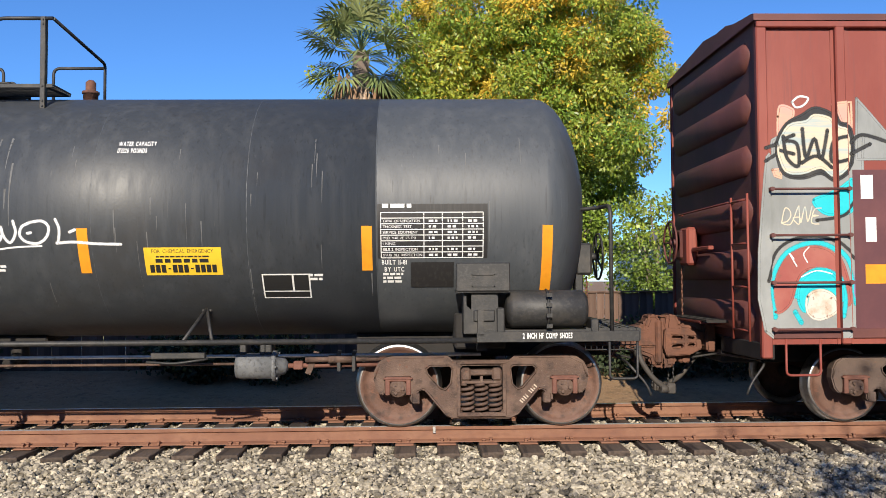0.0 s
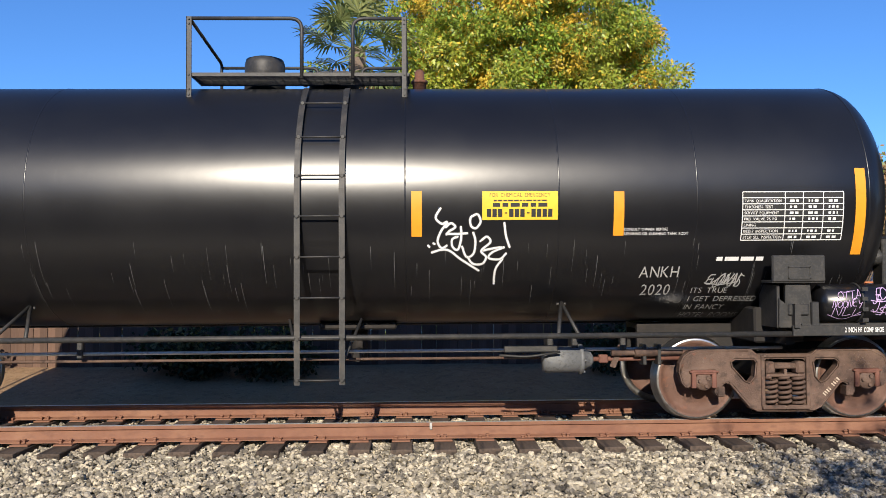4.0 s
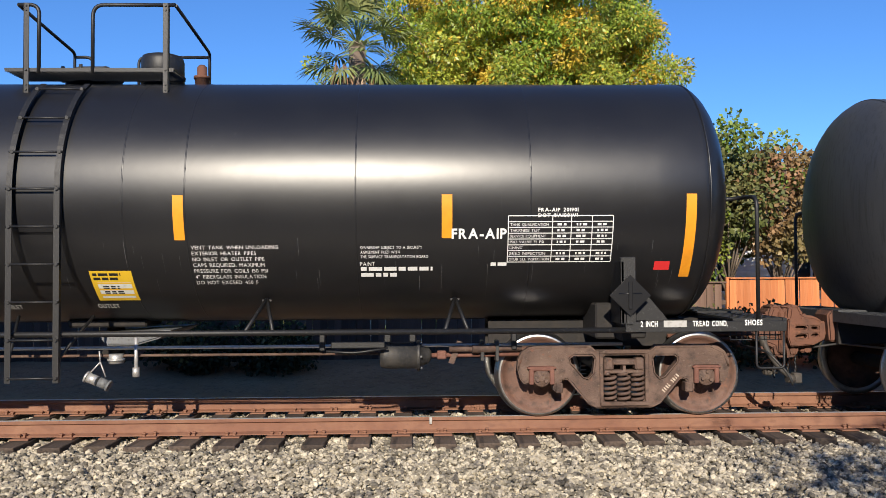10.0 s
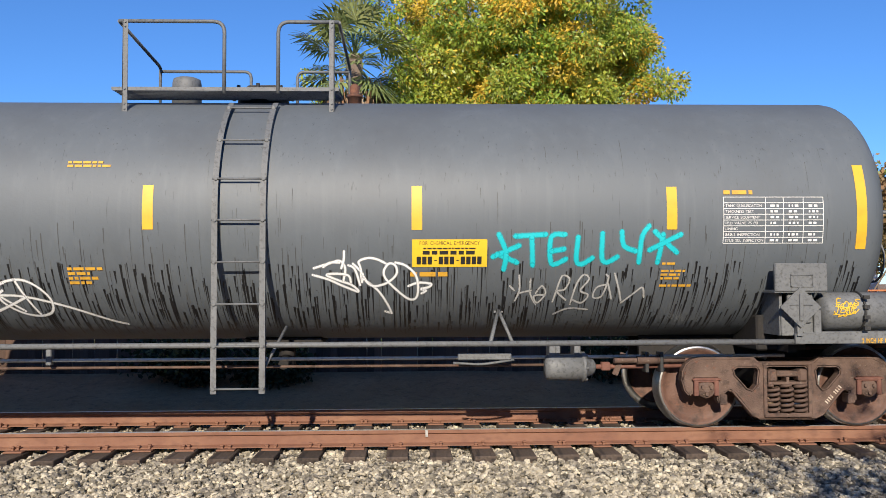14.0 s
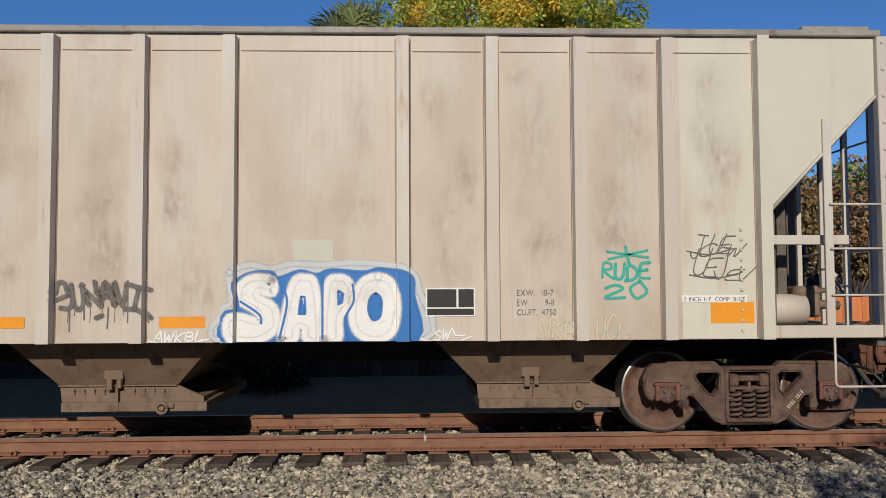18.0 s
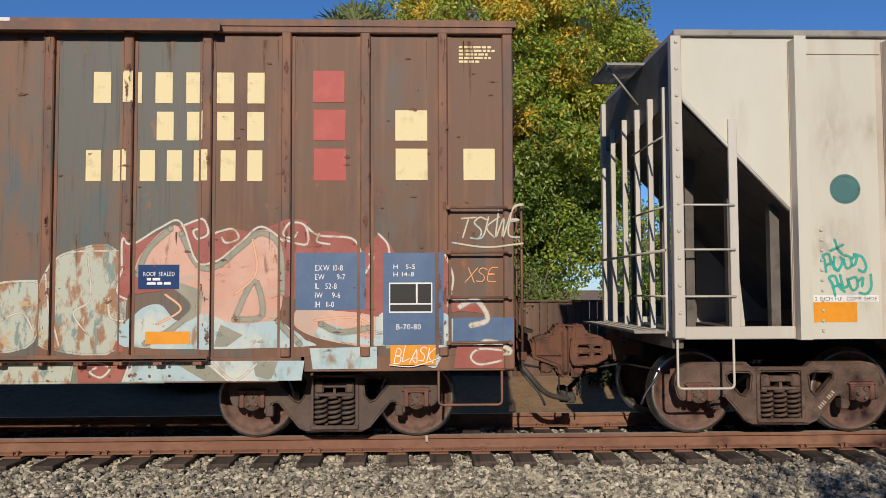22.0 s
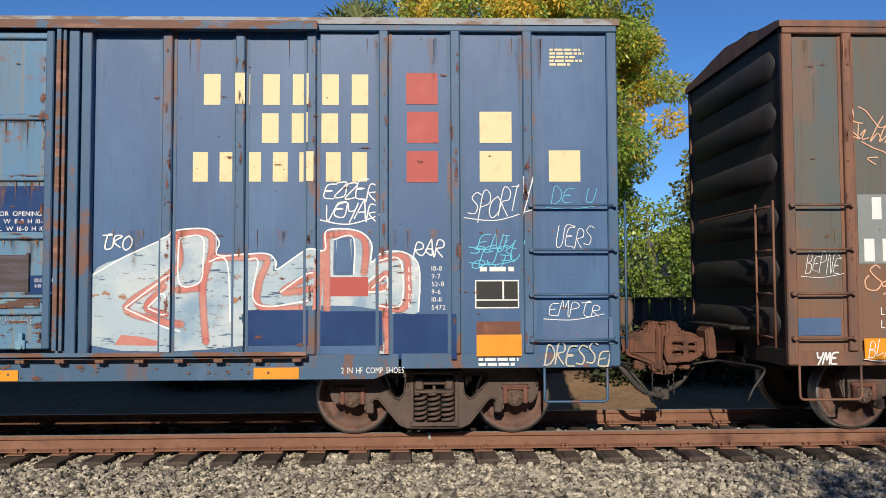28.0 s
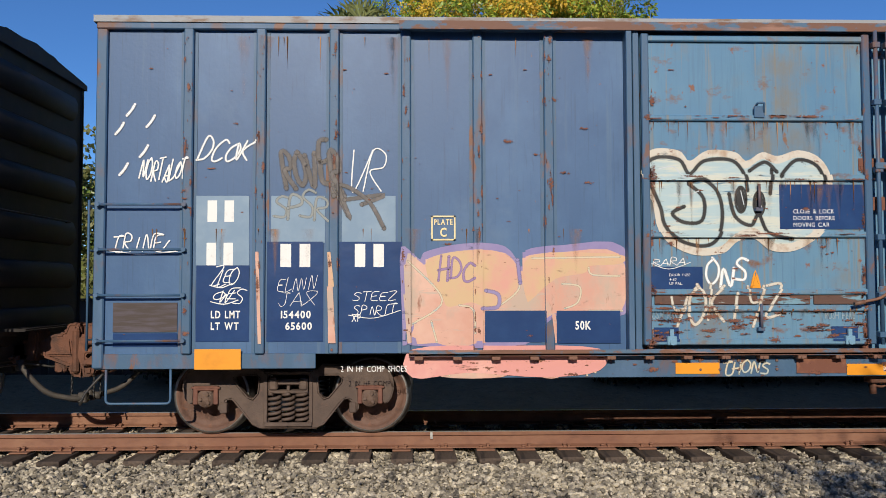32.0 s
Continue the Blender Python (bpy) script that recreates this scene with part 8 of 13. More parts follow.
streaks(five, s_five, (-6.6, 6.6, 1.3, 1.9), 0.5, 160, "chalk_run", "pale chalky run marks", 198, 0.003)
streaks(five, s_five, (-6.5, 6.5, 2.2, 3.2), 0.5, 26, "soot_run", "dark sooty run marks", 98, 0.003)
write(one, s_one, ['WATER CAPACITY', '173326 POUNDS'], 1.916, 2.311, 3.096, 0.0508, 'white', 'white stencilled lettering', bold=0.028, align='left')
strokes(one, 'graffiti_tag', s_one, [[(0.408, 2.002), (0.531, 2.025), (0.614, 2.048)], [(0.444, 2.190), (0.467, 2.072), (0.454, 1.966)], [(0.467, 2.131), (0.549, 2.042), (0.637, 2.001)], [(0.626, 2.177), (0.661, 2.071), (0.725, 2.024), (0.785, 2.100), (0.780, 2.188)], [(0.780, 2.188), (0.808, 2.082), (0.867, 2.029), (0.927, 2.129), (0.904, 2.247)], [(1.081, 2.234), (0.992, 2.187), (0.968, 2.099), (1.032, 2.034), (1.150, 2.021), (1.239, 2.086), (1.264, 2.186), (1.199, 2.246), (1.081, 2.234)], [(1.045, 2.122), (1.080, 2.128)], [(1.335, 2.263), (1.370, 2.168), (1.357, 2.050), (1.339, 2.020)], [(1.339, 2.020), (1.505, 2.031), (1.741, 2.012), (1.990, 2.005)], [(1.476, 2.132), (1.530, 2.155)]], 0.026, 'white_spray', 'white sprayed tag')
strokes(one, 'graffiti_tag', s_one, [[(0.737, 1.959), (0.914, 1.981), (1.179, 1.992)]], 0.017, 'white_spray', 'white sprayed underline')
strokes(one, 'graffiti_tag', s_one, [[(-1.394, 2.105), (-1.324, 2.117), (-1.254, 2.145), (-1.208, 2.210)], [(-1.254, 2.145), (-1.312, 2.023), (-1.341, 1.894), (-1.277, 1.812), (-1.190, 1.846)], [(-1.213, 2.098), (-1.178, 2.139), (-1.132, 2.098), (-1.155, 2.028), (-1.219, 1.993), (-1.166, 1.905), (-1.207, 1.806)], [(-1.207, 1.993), (-1.050, 1.992), (-0.963, 1.997)], [(-1.056, 2.180), (-1.044, 2.021), (-1.079, 1.904), (-1.114, 1.858), (-1.149, 1.893), (-1.097, 1.945)], [(-1.079, 1.904), (-1.032, 1.787), (-0.974, 1.734), (-0.916, 1.757), (-0.881, 1.862), (-0.910, 2.021), (-0.916, 2.120)], [(-0.922, 2.291), (-0.980, 2.262), (-0.992, 2.209), (-0.945, 2.156), (-0.887, 2.167), (-0.857, 2.226), (-0.875, 2.279), (-0.922, 2.291)], [(-1.370, 1.771), (-1.195, 1.794), (-1.061, 1.735), (-0.893, 1.617), (-0.759, 1.581)]], 0.025, 'white_spray', 'looping white sprayed tag')
strokes(one, 'graffiti_tag', s_one, [[(-0.840, 1.950), (-0.758, 1.932), (-0.712, 1.891), (-0.788, 1.797), (-0.718, 1.727), (-0.759, 1.657), (-0.846, 1.651), (-0.916, 1.699)], [(-0.770, 1.797), (-0.642, 1.790), (-0.449, 1.795)], [(-0.571, 2.136), (-0.542, 1.989), (-0.484, 1.872), (-0.431, 1.795)], [(-0.525, 1.843), (-0.613, 1.796), (-0.688, 1.744), (-0.642, 1.703), (-0.496, 1.719), (-0.584, 1.638), (-0.624, 1.562)]], 0.025, 'white_spray', 'looping white sprayed tag')
strokes(one, 'graffiti_tag', s_one, [[(-3.121, 2.035), (-3.097, 1.947), (-3.028, 1.905), (-2.953, 1.964), (-2.895, 2.022), (-2.843, 2.004), (-2.819, 1.904), (-2.807, 1.828)], [(-2.970, 1.987), (-2.935, 1.917), (-2.882, 1.811), (-2.946, 1.858), (-2.964, 1.946), (-2.918, 1.993), (-2.836, 1.875), (-2.761, 1.910)], [(-2.761, 1.886), (-2.789, 1.816), (-2.742, 1.781), (-2.714, 1.845), (-2.755, 1.886)], [(-2.691, 1.886), (-2.685, 1.792), (-2.650, 1.886), (-2.627, 1.803), (-2.586, 1.792)], [(-2.616, 1.944), (-2.547, 1.997), (-2.477, 1.973), (-2.453, 1.937), (-2.535, 1.932), (-2.604, 1.938)], [(-2.586, 1.786), (-2.487, 1.803), (-2.342, 1.813), (-2.208, 1.783)], [(-2.087, 2.012), (-2.121, 1.900), (-2.197, 1.789)]], 0.0105, 'chalk', 'thin curling chalk signature')
strokes(one, 'graffiti_tag', s_one, [[(-2.325, 1.837), (-2.290, 1.895), (-2.186, 1.953), (-2.127, 1.935), (-2.197, 1.883), (-2.255, 1.901), (-2.238, 1.854), (-2.110, 1.847), (-2.005, 1.835), (-1.993, 1.870), (-2.081, 1.882)], [(-2.208, 1.813), (-2.080, 1.777), (-1.964, 1.764)], [(-3.084, 1.713), (-3.032, 1.736)], [(-3.066, 1.672), (-3.026, 1.706)], [(-2.945, 1.741), (-2.933, 1.665), (-2.881, 1.659), (-2.852, 1.740), (-2.777, 1.711), (-2.707, 1.669), (-2.614, 1.680), (-2.632, 1.727), (-2.805, 1.594), (-2.909, 1.601)], [(-2.909, 1.601), (-2.805, 1.582), (-2.566, 1.440)], [(-2.648, 1.593), (-2.660, 1.652), (-2.602, 1.657), (-2.567, 1.604), (-2.625, 1.581)], [(-2.567, 1.604), (-2.522, 1.721), (-2.545, 1.762), (-2.544, 1.651), (-2.509, 1.580), (-2.475, 1.721), (-2.487, 1.762), (-2.498, 1.639), (-2.463, 1.580)]], 0.0105, 'chalk', 'thin curling chalk signature')
strokes(one, 'graffiti_tag', s_one, [[(-2.451, 1.621), (-2.399, 1.650), (-2.440, 1.662), (-2.451, 1.592), (-2.399, 1.574)], [(-2.405, 1.708), (-2.342, 1.767), (-2.301, 1.725), (-2.353, 1.702)], [(-2.381, 1.579), (-2.358, 1.650), (-2.323, 1.579), (-2.289, 1.655), (-2.254, 1.590), (-2.207, 1.666), (-2.161, 1.590)], [(-2.161, 1.590), (-2.080, 1.677), (-2.044, 1.636), (-2.108, 1.589), (-2.195, 1.531), (-2.311, 1.427), (-2.427, 1.416), (-2.468, 1.463), (-2.398, 1.527), (-2.253, 1.514), (-2.107, 1.443), (-1.962, 1.395), (-1.846, 1.418), (-1.805, 1.500), (-1.875, 1.582), (-1.992, 1.589), (-2.067, 1.548), (-2.038, 1.478), (-1.962, 1.465), (-1.951, 1.495)], [(-1.963, 1.717), (-1.940, 1.688)], [(-1.928, 1.694), (-1.893, 1.652), (-1.859, 1.734), (-1.916, 1.623)]], 0.0105, 'chalk', 'thin curling chalk signature')
strokes(one, 'graffiti_tag', s_one, [[(-1.812, 1.716), (-1.847, 1.681), (-1.800, 1.669), (-1.806, 1.628)], [(-1.765, 1.734), (-1.788, 1.693), (-1.730, 1.657), (-1.765, 1.622), (-1.788, 1.663)]], 0.0105, 'chalk', 'thin curling chalk signature')
small_bars(one, s_one, [0.216, 0.205], 0.566, 1.798, 0.0250, 'white', 'fine print', seed=1)
yellow_sign(one, s_one, (2.217, 3.014, 1.685, 1.970))
id_plate(one, s_one, (3.414, 3.920, 1.434, 1.691))
small_bars(one, s_one, [0.154, 0.139], 3.912, 1.689, 0.0258, 'white', 'fine print', seed=1)
write(one, s_one, ['EXTERIOR HEATER PIPES', 'NO INLET OR OUTLET', 'PIPE CAPS REQUIRED'], -3.760, -3.228, 1.641, 0.0435, 'white', 'white stencilled lettering', bold=0, align='mid')
blocks(one, s_one, '#### #####', -5.372, -3.666, 1.921, 2.143, 'white', 'plain block of a white car mark')
write(one, s_one, ['LD LMT 193200 LBS  87 650 KGS'], -5.296, -4.223, 1.846, 0.0700, 'white', 'white stencilled lettering', bold=0, align='left')
write(one, s_one, ['LT WT   69800 LBS 31 650 KGS  NEW 11-81'], -5.297, -3.812, 1.715, 0.0770, 'white', 'white stencilled lettering', bold=0, align='left')
decal_rect(one, 'paint_patch', s_one, -5.336, -5.177, 1.360, 1.435, 'red_sticker', 'small red sticker', 0.004)
write(one, s_one_sill, ['2 INCH HF COMP SHOES'], -6.464, -5.944, 1.043, 0.0520, 'white', 'white stencilled lettering', bold=0.028, align='left')
write(one, s_one_sill, ['2 INCH HF COMP SHOES'], 6.139, 6.654, 1.062, 0.0580, 'white', 'white stencilled lettering', bold=0.028, align='left')
decal_rect(one, 'paint_patch', s_one, 4.643, 5.791, 1.844, 2.405, 'old_black', 'fresh black paint behind the chart', 0.004)
table(one, s_one, 4.678, 5.744, 1.850, 2.317, ['', 'a', 'a', 'a', 'a', '', 'a', 'a'], (0.42, 0.6, 0.8), 'white', 'white ruled inspection chart', heavy=0.009)
small_bars(one, s_one, [0.305], 4.692, 2.407, 0.0410, 'white', 'fine print', seed=1)
write(one, s_one, ['BUILT 11-81', 'BY UTC'], 4.683, 4.944, 1.829, 0.0472, 'white', 'white stencilled lettering', bold=0.028, align='mid')
small_bars(one, s_one, [0.215, 0.191, 0.215], 4.691, 1.693, 0.0243, 'white', 'fine print', seed=9)
decal_rect(one, 'paint_patch', s_one, 4.985, 5.440, 1.540, 1.803, 'old_black', 'black paint patch', 0.004)
decal_rect(one, 'paint_patch', s_one, -4.644, -3.193, 2.211, 3.453, 'panel_one', 'slightly darker repainted panel', 0.004)
yellow_sign(two, s_two, (2.014, 2.807, 2.199, 2.496))
strokes(two, 'graffiti_tag', s_two, [[(1.578, 2.319), (1.528, 2.226), (1.589, 2.162), (1.648, 2.179), (1.585, 2.087), (1.548, 1.983), (1.588, 1.913), (1.643, 1.936)], [(1.634, 2.127), (1.688, 2.168), (1.733, 2.127), (1.672, 2.087), (1.641, 2.052)], [(1.641, 2.058), (1.758, 2.057), (1.857, 2.063)], [(1.791, 2.127), (1.795, 2.011), (1.762, 1.895), (1.706, 1.924), (1.701, 2.000), (1.756, 2.028)], [(1.806, 1.924), (1.854, 1.818), (1.928, 1.853), (1.945, 1.981), (1.922, 2.068)], [(1.953, 2.259), (1.894, 2.224), (1.896, 2.143), (1.947, 2.114), (1.997, 2.178), (1.976, 2.247), (1.953, 2.259)], [(1.489, 1.867), (1.598, 1.896), (1.684, 1.878), (1.793, 1.795), (1.985, 1.676)]], 0.022, 'white_spray', 'looping white sprayed tag')
strokes(two, 'graffiti_tag', s_two, [[(1.998, 1.981), (2.065, 2.027), (2.102, 1.969), (2.008, 1.882), (2.061, 1.817), (2.024, 1.747), (1.923, 1.747), (1.866, 1.818)], [(2.019, 1.882), (2.157, 1.910), (2.245, 1.915)], [(2.247, 2.165), (2.265, 2.037), (2.305, 1.921)], [(2.245, 1.915), (2.124, 1.864), (2.089, 1.805), (2.206, 1.793), (2.270, 1.851)], [(2.236, 1.793), (2.165, 1.686), (2.157, 1.536)], [(1.450, 1.937), (1.461, 1.926)], [(1.505, 1.960), (1.516, 1.954)]], 0.022, 'white_spray', 'looping white sprayed tag')
write(two, s_two, ['CONSULT OWNER BEFORE', 'REPAIRING OR CLEANING TANK BODY'], 3.510, 4.191, 2.111, 0.0300, 'white', 'white stencilled lettering', bold=0, align='left')
decal_rect(two, 'paint_patch', s_two, 4.758, 5.833, 1.976, 2.479, 'print_black', 'black chart panel', 0.004)
table(two, s_two, 4.758, 5.833, 1.976, 2.479, ['', 'a', 'a', 'a', 'a', '', 'a', 'a'], (0.42, 0.6, 0.8), 'white', 'white ruled inspection chart', heavy=0.009)
small_bars(two, s_two, [0.509], 4.530, 1.803, 0.0420, 'white', 'fine print', seed=1)
write(two, s_two, ['ANKH', '2020'], 3.722, 4.151, 1.713, 0.1244, 'chalk', 'thin marker writing', bold=0, align='mid')
write(two, s_two, ['ITS TRUE', 'I GET DEPRESSED', 'IN FANCY', 'HOTEL ROOMS'], 4.337, 5.100, 1.477, 0.0615, 'chalk', 'thin marker writing', bold=0, align='left')
scrawl(two, s_two, (4.382, 4.893, 1.503, 1.613), 1, 0.012, 'chalk', 'thin marker scrawl', 12)
decal_rect(two, 'paint_patch', s_two_sill, 5.163, 5.456, 1.643, 1.772, 'tan_plate', 'tan data sticker', 0.004)
write(two, s_two_sill, ['2 INCH HF COMP SHOE'], 5.795, 6.206, 1.054, 0.0520, 'white', 'white stencilled lettering', bold=0.028, align='left')
blocks(two, s_two, '#### ####', -5.843, -4.045, 2.239, 2.482, 'white', 'plain block of a white car mark')
write(two, s_two, ['LD LMT  194700 LB  88300 KG'], -5.836, -3.714, 2.068, 0.1170, 'white', 'white stencilled lettering', bold=0.028, align='left')
write(two, s_two, ['LT WT    68300 LB  31000 KG'], -5.835, -3.706, 1.921, 0.1130, 'white', 'white stencilled lettering', bold=0.028, align='left')
write(two, s_two_sill, ['2 INCH HF COMP SHOE'], -6.194, -5.781, 1.035, 0.0460, 'white', 'white stencilled lettering', bold=0.028, align='left')
blocks(three, s_three, '#### ####', -4.398, -2.519, 2.053, 2.288, 'white', 'plain block of a white car mark')
write(three, s_three, ['LD LMT  195500 LB   88650 KG'], -4.392, -3.054, 1.920, 0.0760, 'white', 'white stencilled lettering', bold=0.028, align='left')
write(three, s_three, ['LT WT    67500 LB   30650 KG NEW 9-82'], -4.389, -2.635, 1.778, 0.0780, 'white', 'white stencilled lettering', bold=0.028, align='left')
tag(three, s_three, 'SEIDE/SXPE/BATS', (-4.411, -3.881, 1.338, 1.693), 0.014, 'white_spray', 'white marker tag', 5, 0.1)
write(three, s_three, ['"STIFFED', 'AGAIN AT', 'THE STACKERS', 'OILERS WILL DO..'], -3.721, -3.093, 1.676, 0.0442, 'white_spray', 'white marker writing', bold=0, align='left')
strokes(three, 'graffiti_tag', s_three, [[(-2.801, 1.681), (-2.740, 1.741), (-2.648, 1.776), (-2.558, 1.752), (-2.649, 1.710), (-2.559, 1.680), (-2.620, 1.620)], [(-2.801, 1.681), (-2.753, 1.657), (-2.688, 1.549), (-2.589, 1.698), (-2.649, 1.716)], [(-2.577, 1.716), (-2.500, 1.608), (-2.397, 1.595), (-2.316, 1.714)], [(-2.560, 1.596), (-2.468, 1.667), (-2.358, 1.727)], [(-2.529, 1.656), (-2.455, 1.715), (-2.371, 1.691), (-2.360, 1.619), (-2.457, 1.583), (-2.529, 1.656)], [(-2.316, 1.714), (-2.225, 1.738), (-2.152, 1.689), (-2.056, 1.641)], [(-2.225, 1.726), (-2.239, 1.618), (-2.301, 1.498)], [(-2.804, 1.460), (-2.701, 1.477), (-2.618, 1.369), (-2.549, 1.548), (-2.682, 1.561), (-2.785, 1.550)], [(-2.701, 1.477), (-2.502, 1.458)], [(-2.531, 1.548), (-2.453, 1.487), (-2.401, 1.307), (-2.290, 1.456), (-2.082, 1.545)]], 0.034, 'blue_spray', 'sky-blue sprayed tag')
small_bars(three, s_three, [0.295], -5.836, 1.644, 0.0360, 'white', 'fine print', seed=1)
scrawl(three, s_three, (-2.046, -1.295, 1.688, 2.103), 2, 0.008, 'chalk', 'thin chalk drawing', 13)
write(three, s_three, ['CONSULT OWNER BEFORE', 'REPAIRING TANK.', 'SHARP OBJECTS MUST', 'NOT CONTACT LINING.'], -1.122, -0.516, 1.921, 0.0336, 'white', 'white stencilled lettering', bold=0, align='left')
small_bars(three, s_three, [0.452, 0.402, 0.151], -1.106, 1.706, 0.0214, 'white', 'fine print', seed=8)
strokes(three, 'graffiti_tag', s_three, [[(-1.257, 1.611), (-1.148, 1.538), (-1.107, 1.417), (-1.030, 1.610), (-0.965, 1.446), (-0.766, 1.584), (-0.688, 1.474), (-0.614, 1.474)], [(-0.766, 1.584), (-0.824, 1.445), (-0.874, 1.403)], [(-1.245, 1.267), (-1.152, 1.345), (-1.030, 1.265), (-0.937, 1.355)], [(-1.133, 1.345), (-1.058, 1.404), (-0.967, 1.386), (-0.987, 1.283), (-1.074, 1.254), (-1.146, 1.296)], [(-1.181, 1.417), (-1.030, 1.296), (-0.927, 1.234)], [(-0.924, 1.355), (-0.813, 1.385), (-0.753, 1.324), (-0.846, 1.294), (-0.723, 1.263), (-0.879, 1.186), (-0.928, 1.162)], [(-1.243, 1.358), (-1.151, 1.387)]], 0.034, 'blue_spray', 'sky-blue sprayed tag')
write(three, s_three, ['HANDLE MUST BE', 'LOCKED AND CHAINED', 'IN CLOSED POSITION', 'BEFORE LOADING CAR'], -0.280, 0.266, 1.640, 0.0302, 'white', 'white stencilled lettering', bold=0, align='left')
write(three, s_three, ['CLOSED'], -0.279, -0.091, 1.420, 0.0380, 'white', 'white stencilled lettering', bold=0, align='left')
write(three, s_three, ['OPEN'], -0.209, -0.079, 1.198, 0.0410, 'white', 'white stencilled lettering', bold=0, align='left')
decal_rect(three, 'paint_patch', s_three, -0.177, -0.151, 1.218, 1.343, 'white', 'white arrow shaft', 0.004)
write(three, s_three, ['EXTERIOR HEATER PIPES', 'NO INLET OR OUTLET PIPE', 'CAPS REQUIRED'], 0.980, 1.659, 2.064, 0.0338, 'white', 'white stencilled lettering', bold=0, align='left')
write(three, s_three, ['MAX. OPERATING PRESSURE', 'FOR HTR. COILS 25 PSI.'], 0.981, 1.664, 1.893, 0.0332, 'white', 'white stencilled lettering', bold=0, align='left')
write(three, s_three, ['VENT TANK WHEN UNLOADING'], 0.982, 1.674, 1.763, 0.0420, 'white', 'white stencilled lettering', bold=0, align='left')
write(three, s_three, ['HEATER COIL TEST 50 PSI UTCI 2002'], 1.003, 1.835, 1.619, 0.0430, 'white', 'white stencilled lettering', bold=0, align='left')
write(three, s_three, ['4" FIBERGLASS INSULATION'], 1.933, 2.610, 2.071, 0.0470, 'white', 'white stencilled lettering', bold=0, align='left')
decal_rect(three, 'paint_patch', s_three, -1.430, -0.156, 2.309, 3.207, 'panel_three', 'slightly darker repainted panel', 0.004)
decal_rect(three, 'paint_patch', s_three, 3.938, 5.007, 2.516, 2.842, 'panel_three', 'black paint patch', 0.004)
decal_rect(three, 'paint_patch', s_three, 1.995, 2.415, 1.941, 2.012, 'frame_slate', 'grey paint patch', 0.004)
small_bars(three, s_three, [0.446], 2.954, 2.693, 0.0440, 'white', 'fine print', seed=1)
table(three, s_three, 2.818, 3.927, 2.124, 2.636, ['', 'a', 'a', 'a', 'a', '', 'a', 'a'], (0.42, 0.6, 0.8), 'white', 'white ruled inspection chart', heavy=0.009)
small_bars(three, s_three, [0.533, 0.503, 0.474, 0.237], 2.847, 2.078, 0.0266, 'white', 'fine print', seed=10)
id_plate(three, s_three, (3.968, 4.432, 1.751, 2.067))
small_bars(three, s_three, [0.317, 0.106, 0.141], 4.030, 1.721, 0.0245, 'white', 'fine print', seed=1)
write(three, s_three, ['INTERIOR LINING'], 4.629, 5.092, 2.326, 0.0600, 'white', 'white stencilled lettering', bold=0.028, align='left')
small_bars(three, s_three, [0.928], 4.629, 2.247, 0.0540, 'white', 'fine print', seed=1)
tag(three, s_three, 'TASKE/AXE', (2.731, 3.376, 1.453, 1.770), 0.012, 'chalk', 'thin white tag', 8, 0.12)
scrawl(three, s_three, (3.549, 4.353, 1.447, 1.771), 2, 0.007, 'chalk', 'faint scratched scrawl', 15)
decal_rect(three, 'paint_patch', s_three, 5.204, 5.842, 1.639, 2.086, 'frame_slate', 'grey repainted square', 0.004)
tag(three, s_three, 'WAWE', (5.245, 5.801, 1.857, 2.011), 0.018, 'white_spray', 'white sprayed tag', 9, 0.1)
write(three, s_three_sill, ['2 INCH HF COMP SHOES'], -5.958, -5.445, 1.010, 0.0520, 'white', 'white stencilled lettering', bold=0.028, align='left')
part('side_sill', lambda bm: box(bm, 4.72, 6.14, -1.434, -1.39, 0.832, 0.912, 0.005), 'frame_slate', three, 'lower steel bar along the end platform')
write(three, s_three_sill, ['2 INCH HF COMP SHOES'], 5.596, 6.105, 0.900, 0.0520, 'white', 'white stencilled lettering', bold=0.028, align='left')
blocks(four, s_four, '#### #####', -5.183, -3.312, 1.960, 2.204, 'white', 'plain block of a white car mark')
write(four, s_four, ['LD LMT  196600  LB  89200  KG'], -5.130, -3.495, 1.885, 0.0820, 'white', 'white stencilled lettering', bold=0.028, align='left')
write(four, s_four, ['LT WT     66400  LB  30100  KG'], -5.138, -3.502, 1.744, 0.0830, 'white', 'white stencilled lettering', bold=0.028, align='left')
plate_c(four, s_four, (-2.953, -2.688, 1.956, 2.224), 'white')
write(four, s_four, ['CONSULT OWNER', 'BEFORE REPAIRING TANK'], -2.359, -1.683, 1.889, 0.0428, 'white', 'white stencilled lettering', bold=0.028, align='mid')
decal_rect(four, 'paint_patch', s_four, -5.838, -5.668, 1.602, 1.697, 'red_sticker', 'small red sticker', 0.004)
write(four, s_four, ['INLET'], -1.343, -1.184, 1.271, 0.0480, 'white', 'white stencilled lettering', bold=0.028, align='left')
write(four, s_four, ['OUTLET'], -0.355, -0.123, 1.278, 0.0470, 'white', 'white stencilled lettering', bold=0.028, align='left')
decal_rect(four, 'notice', s_four, -0.302, 0.141, 1.316, 1.637, 'sign_yellow', 'yellow notice with a white panel', 0.004)
decal_rect(four, 'notice_panel', s_four, -0.251, 0.107, 1.343, 1.514, 'white', 'white panel of the notice', 0.004)
small_bars(four, s_four, [0.295, 0.262], -0.275, 1.612, 0.0281, 'print_black', 'fine print', seed=1)
small_bars(four, s_four, [0.176, 0.202], -0.202, 1.477, 0.0342, 'print_black', 'fine print', seed=4)
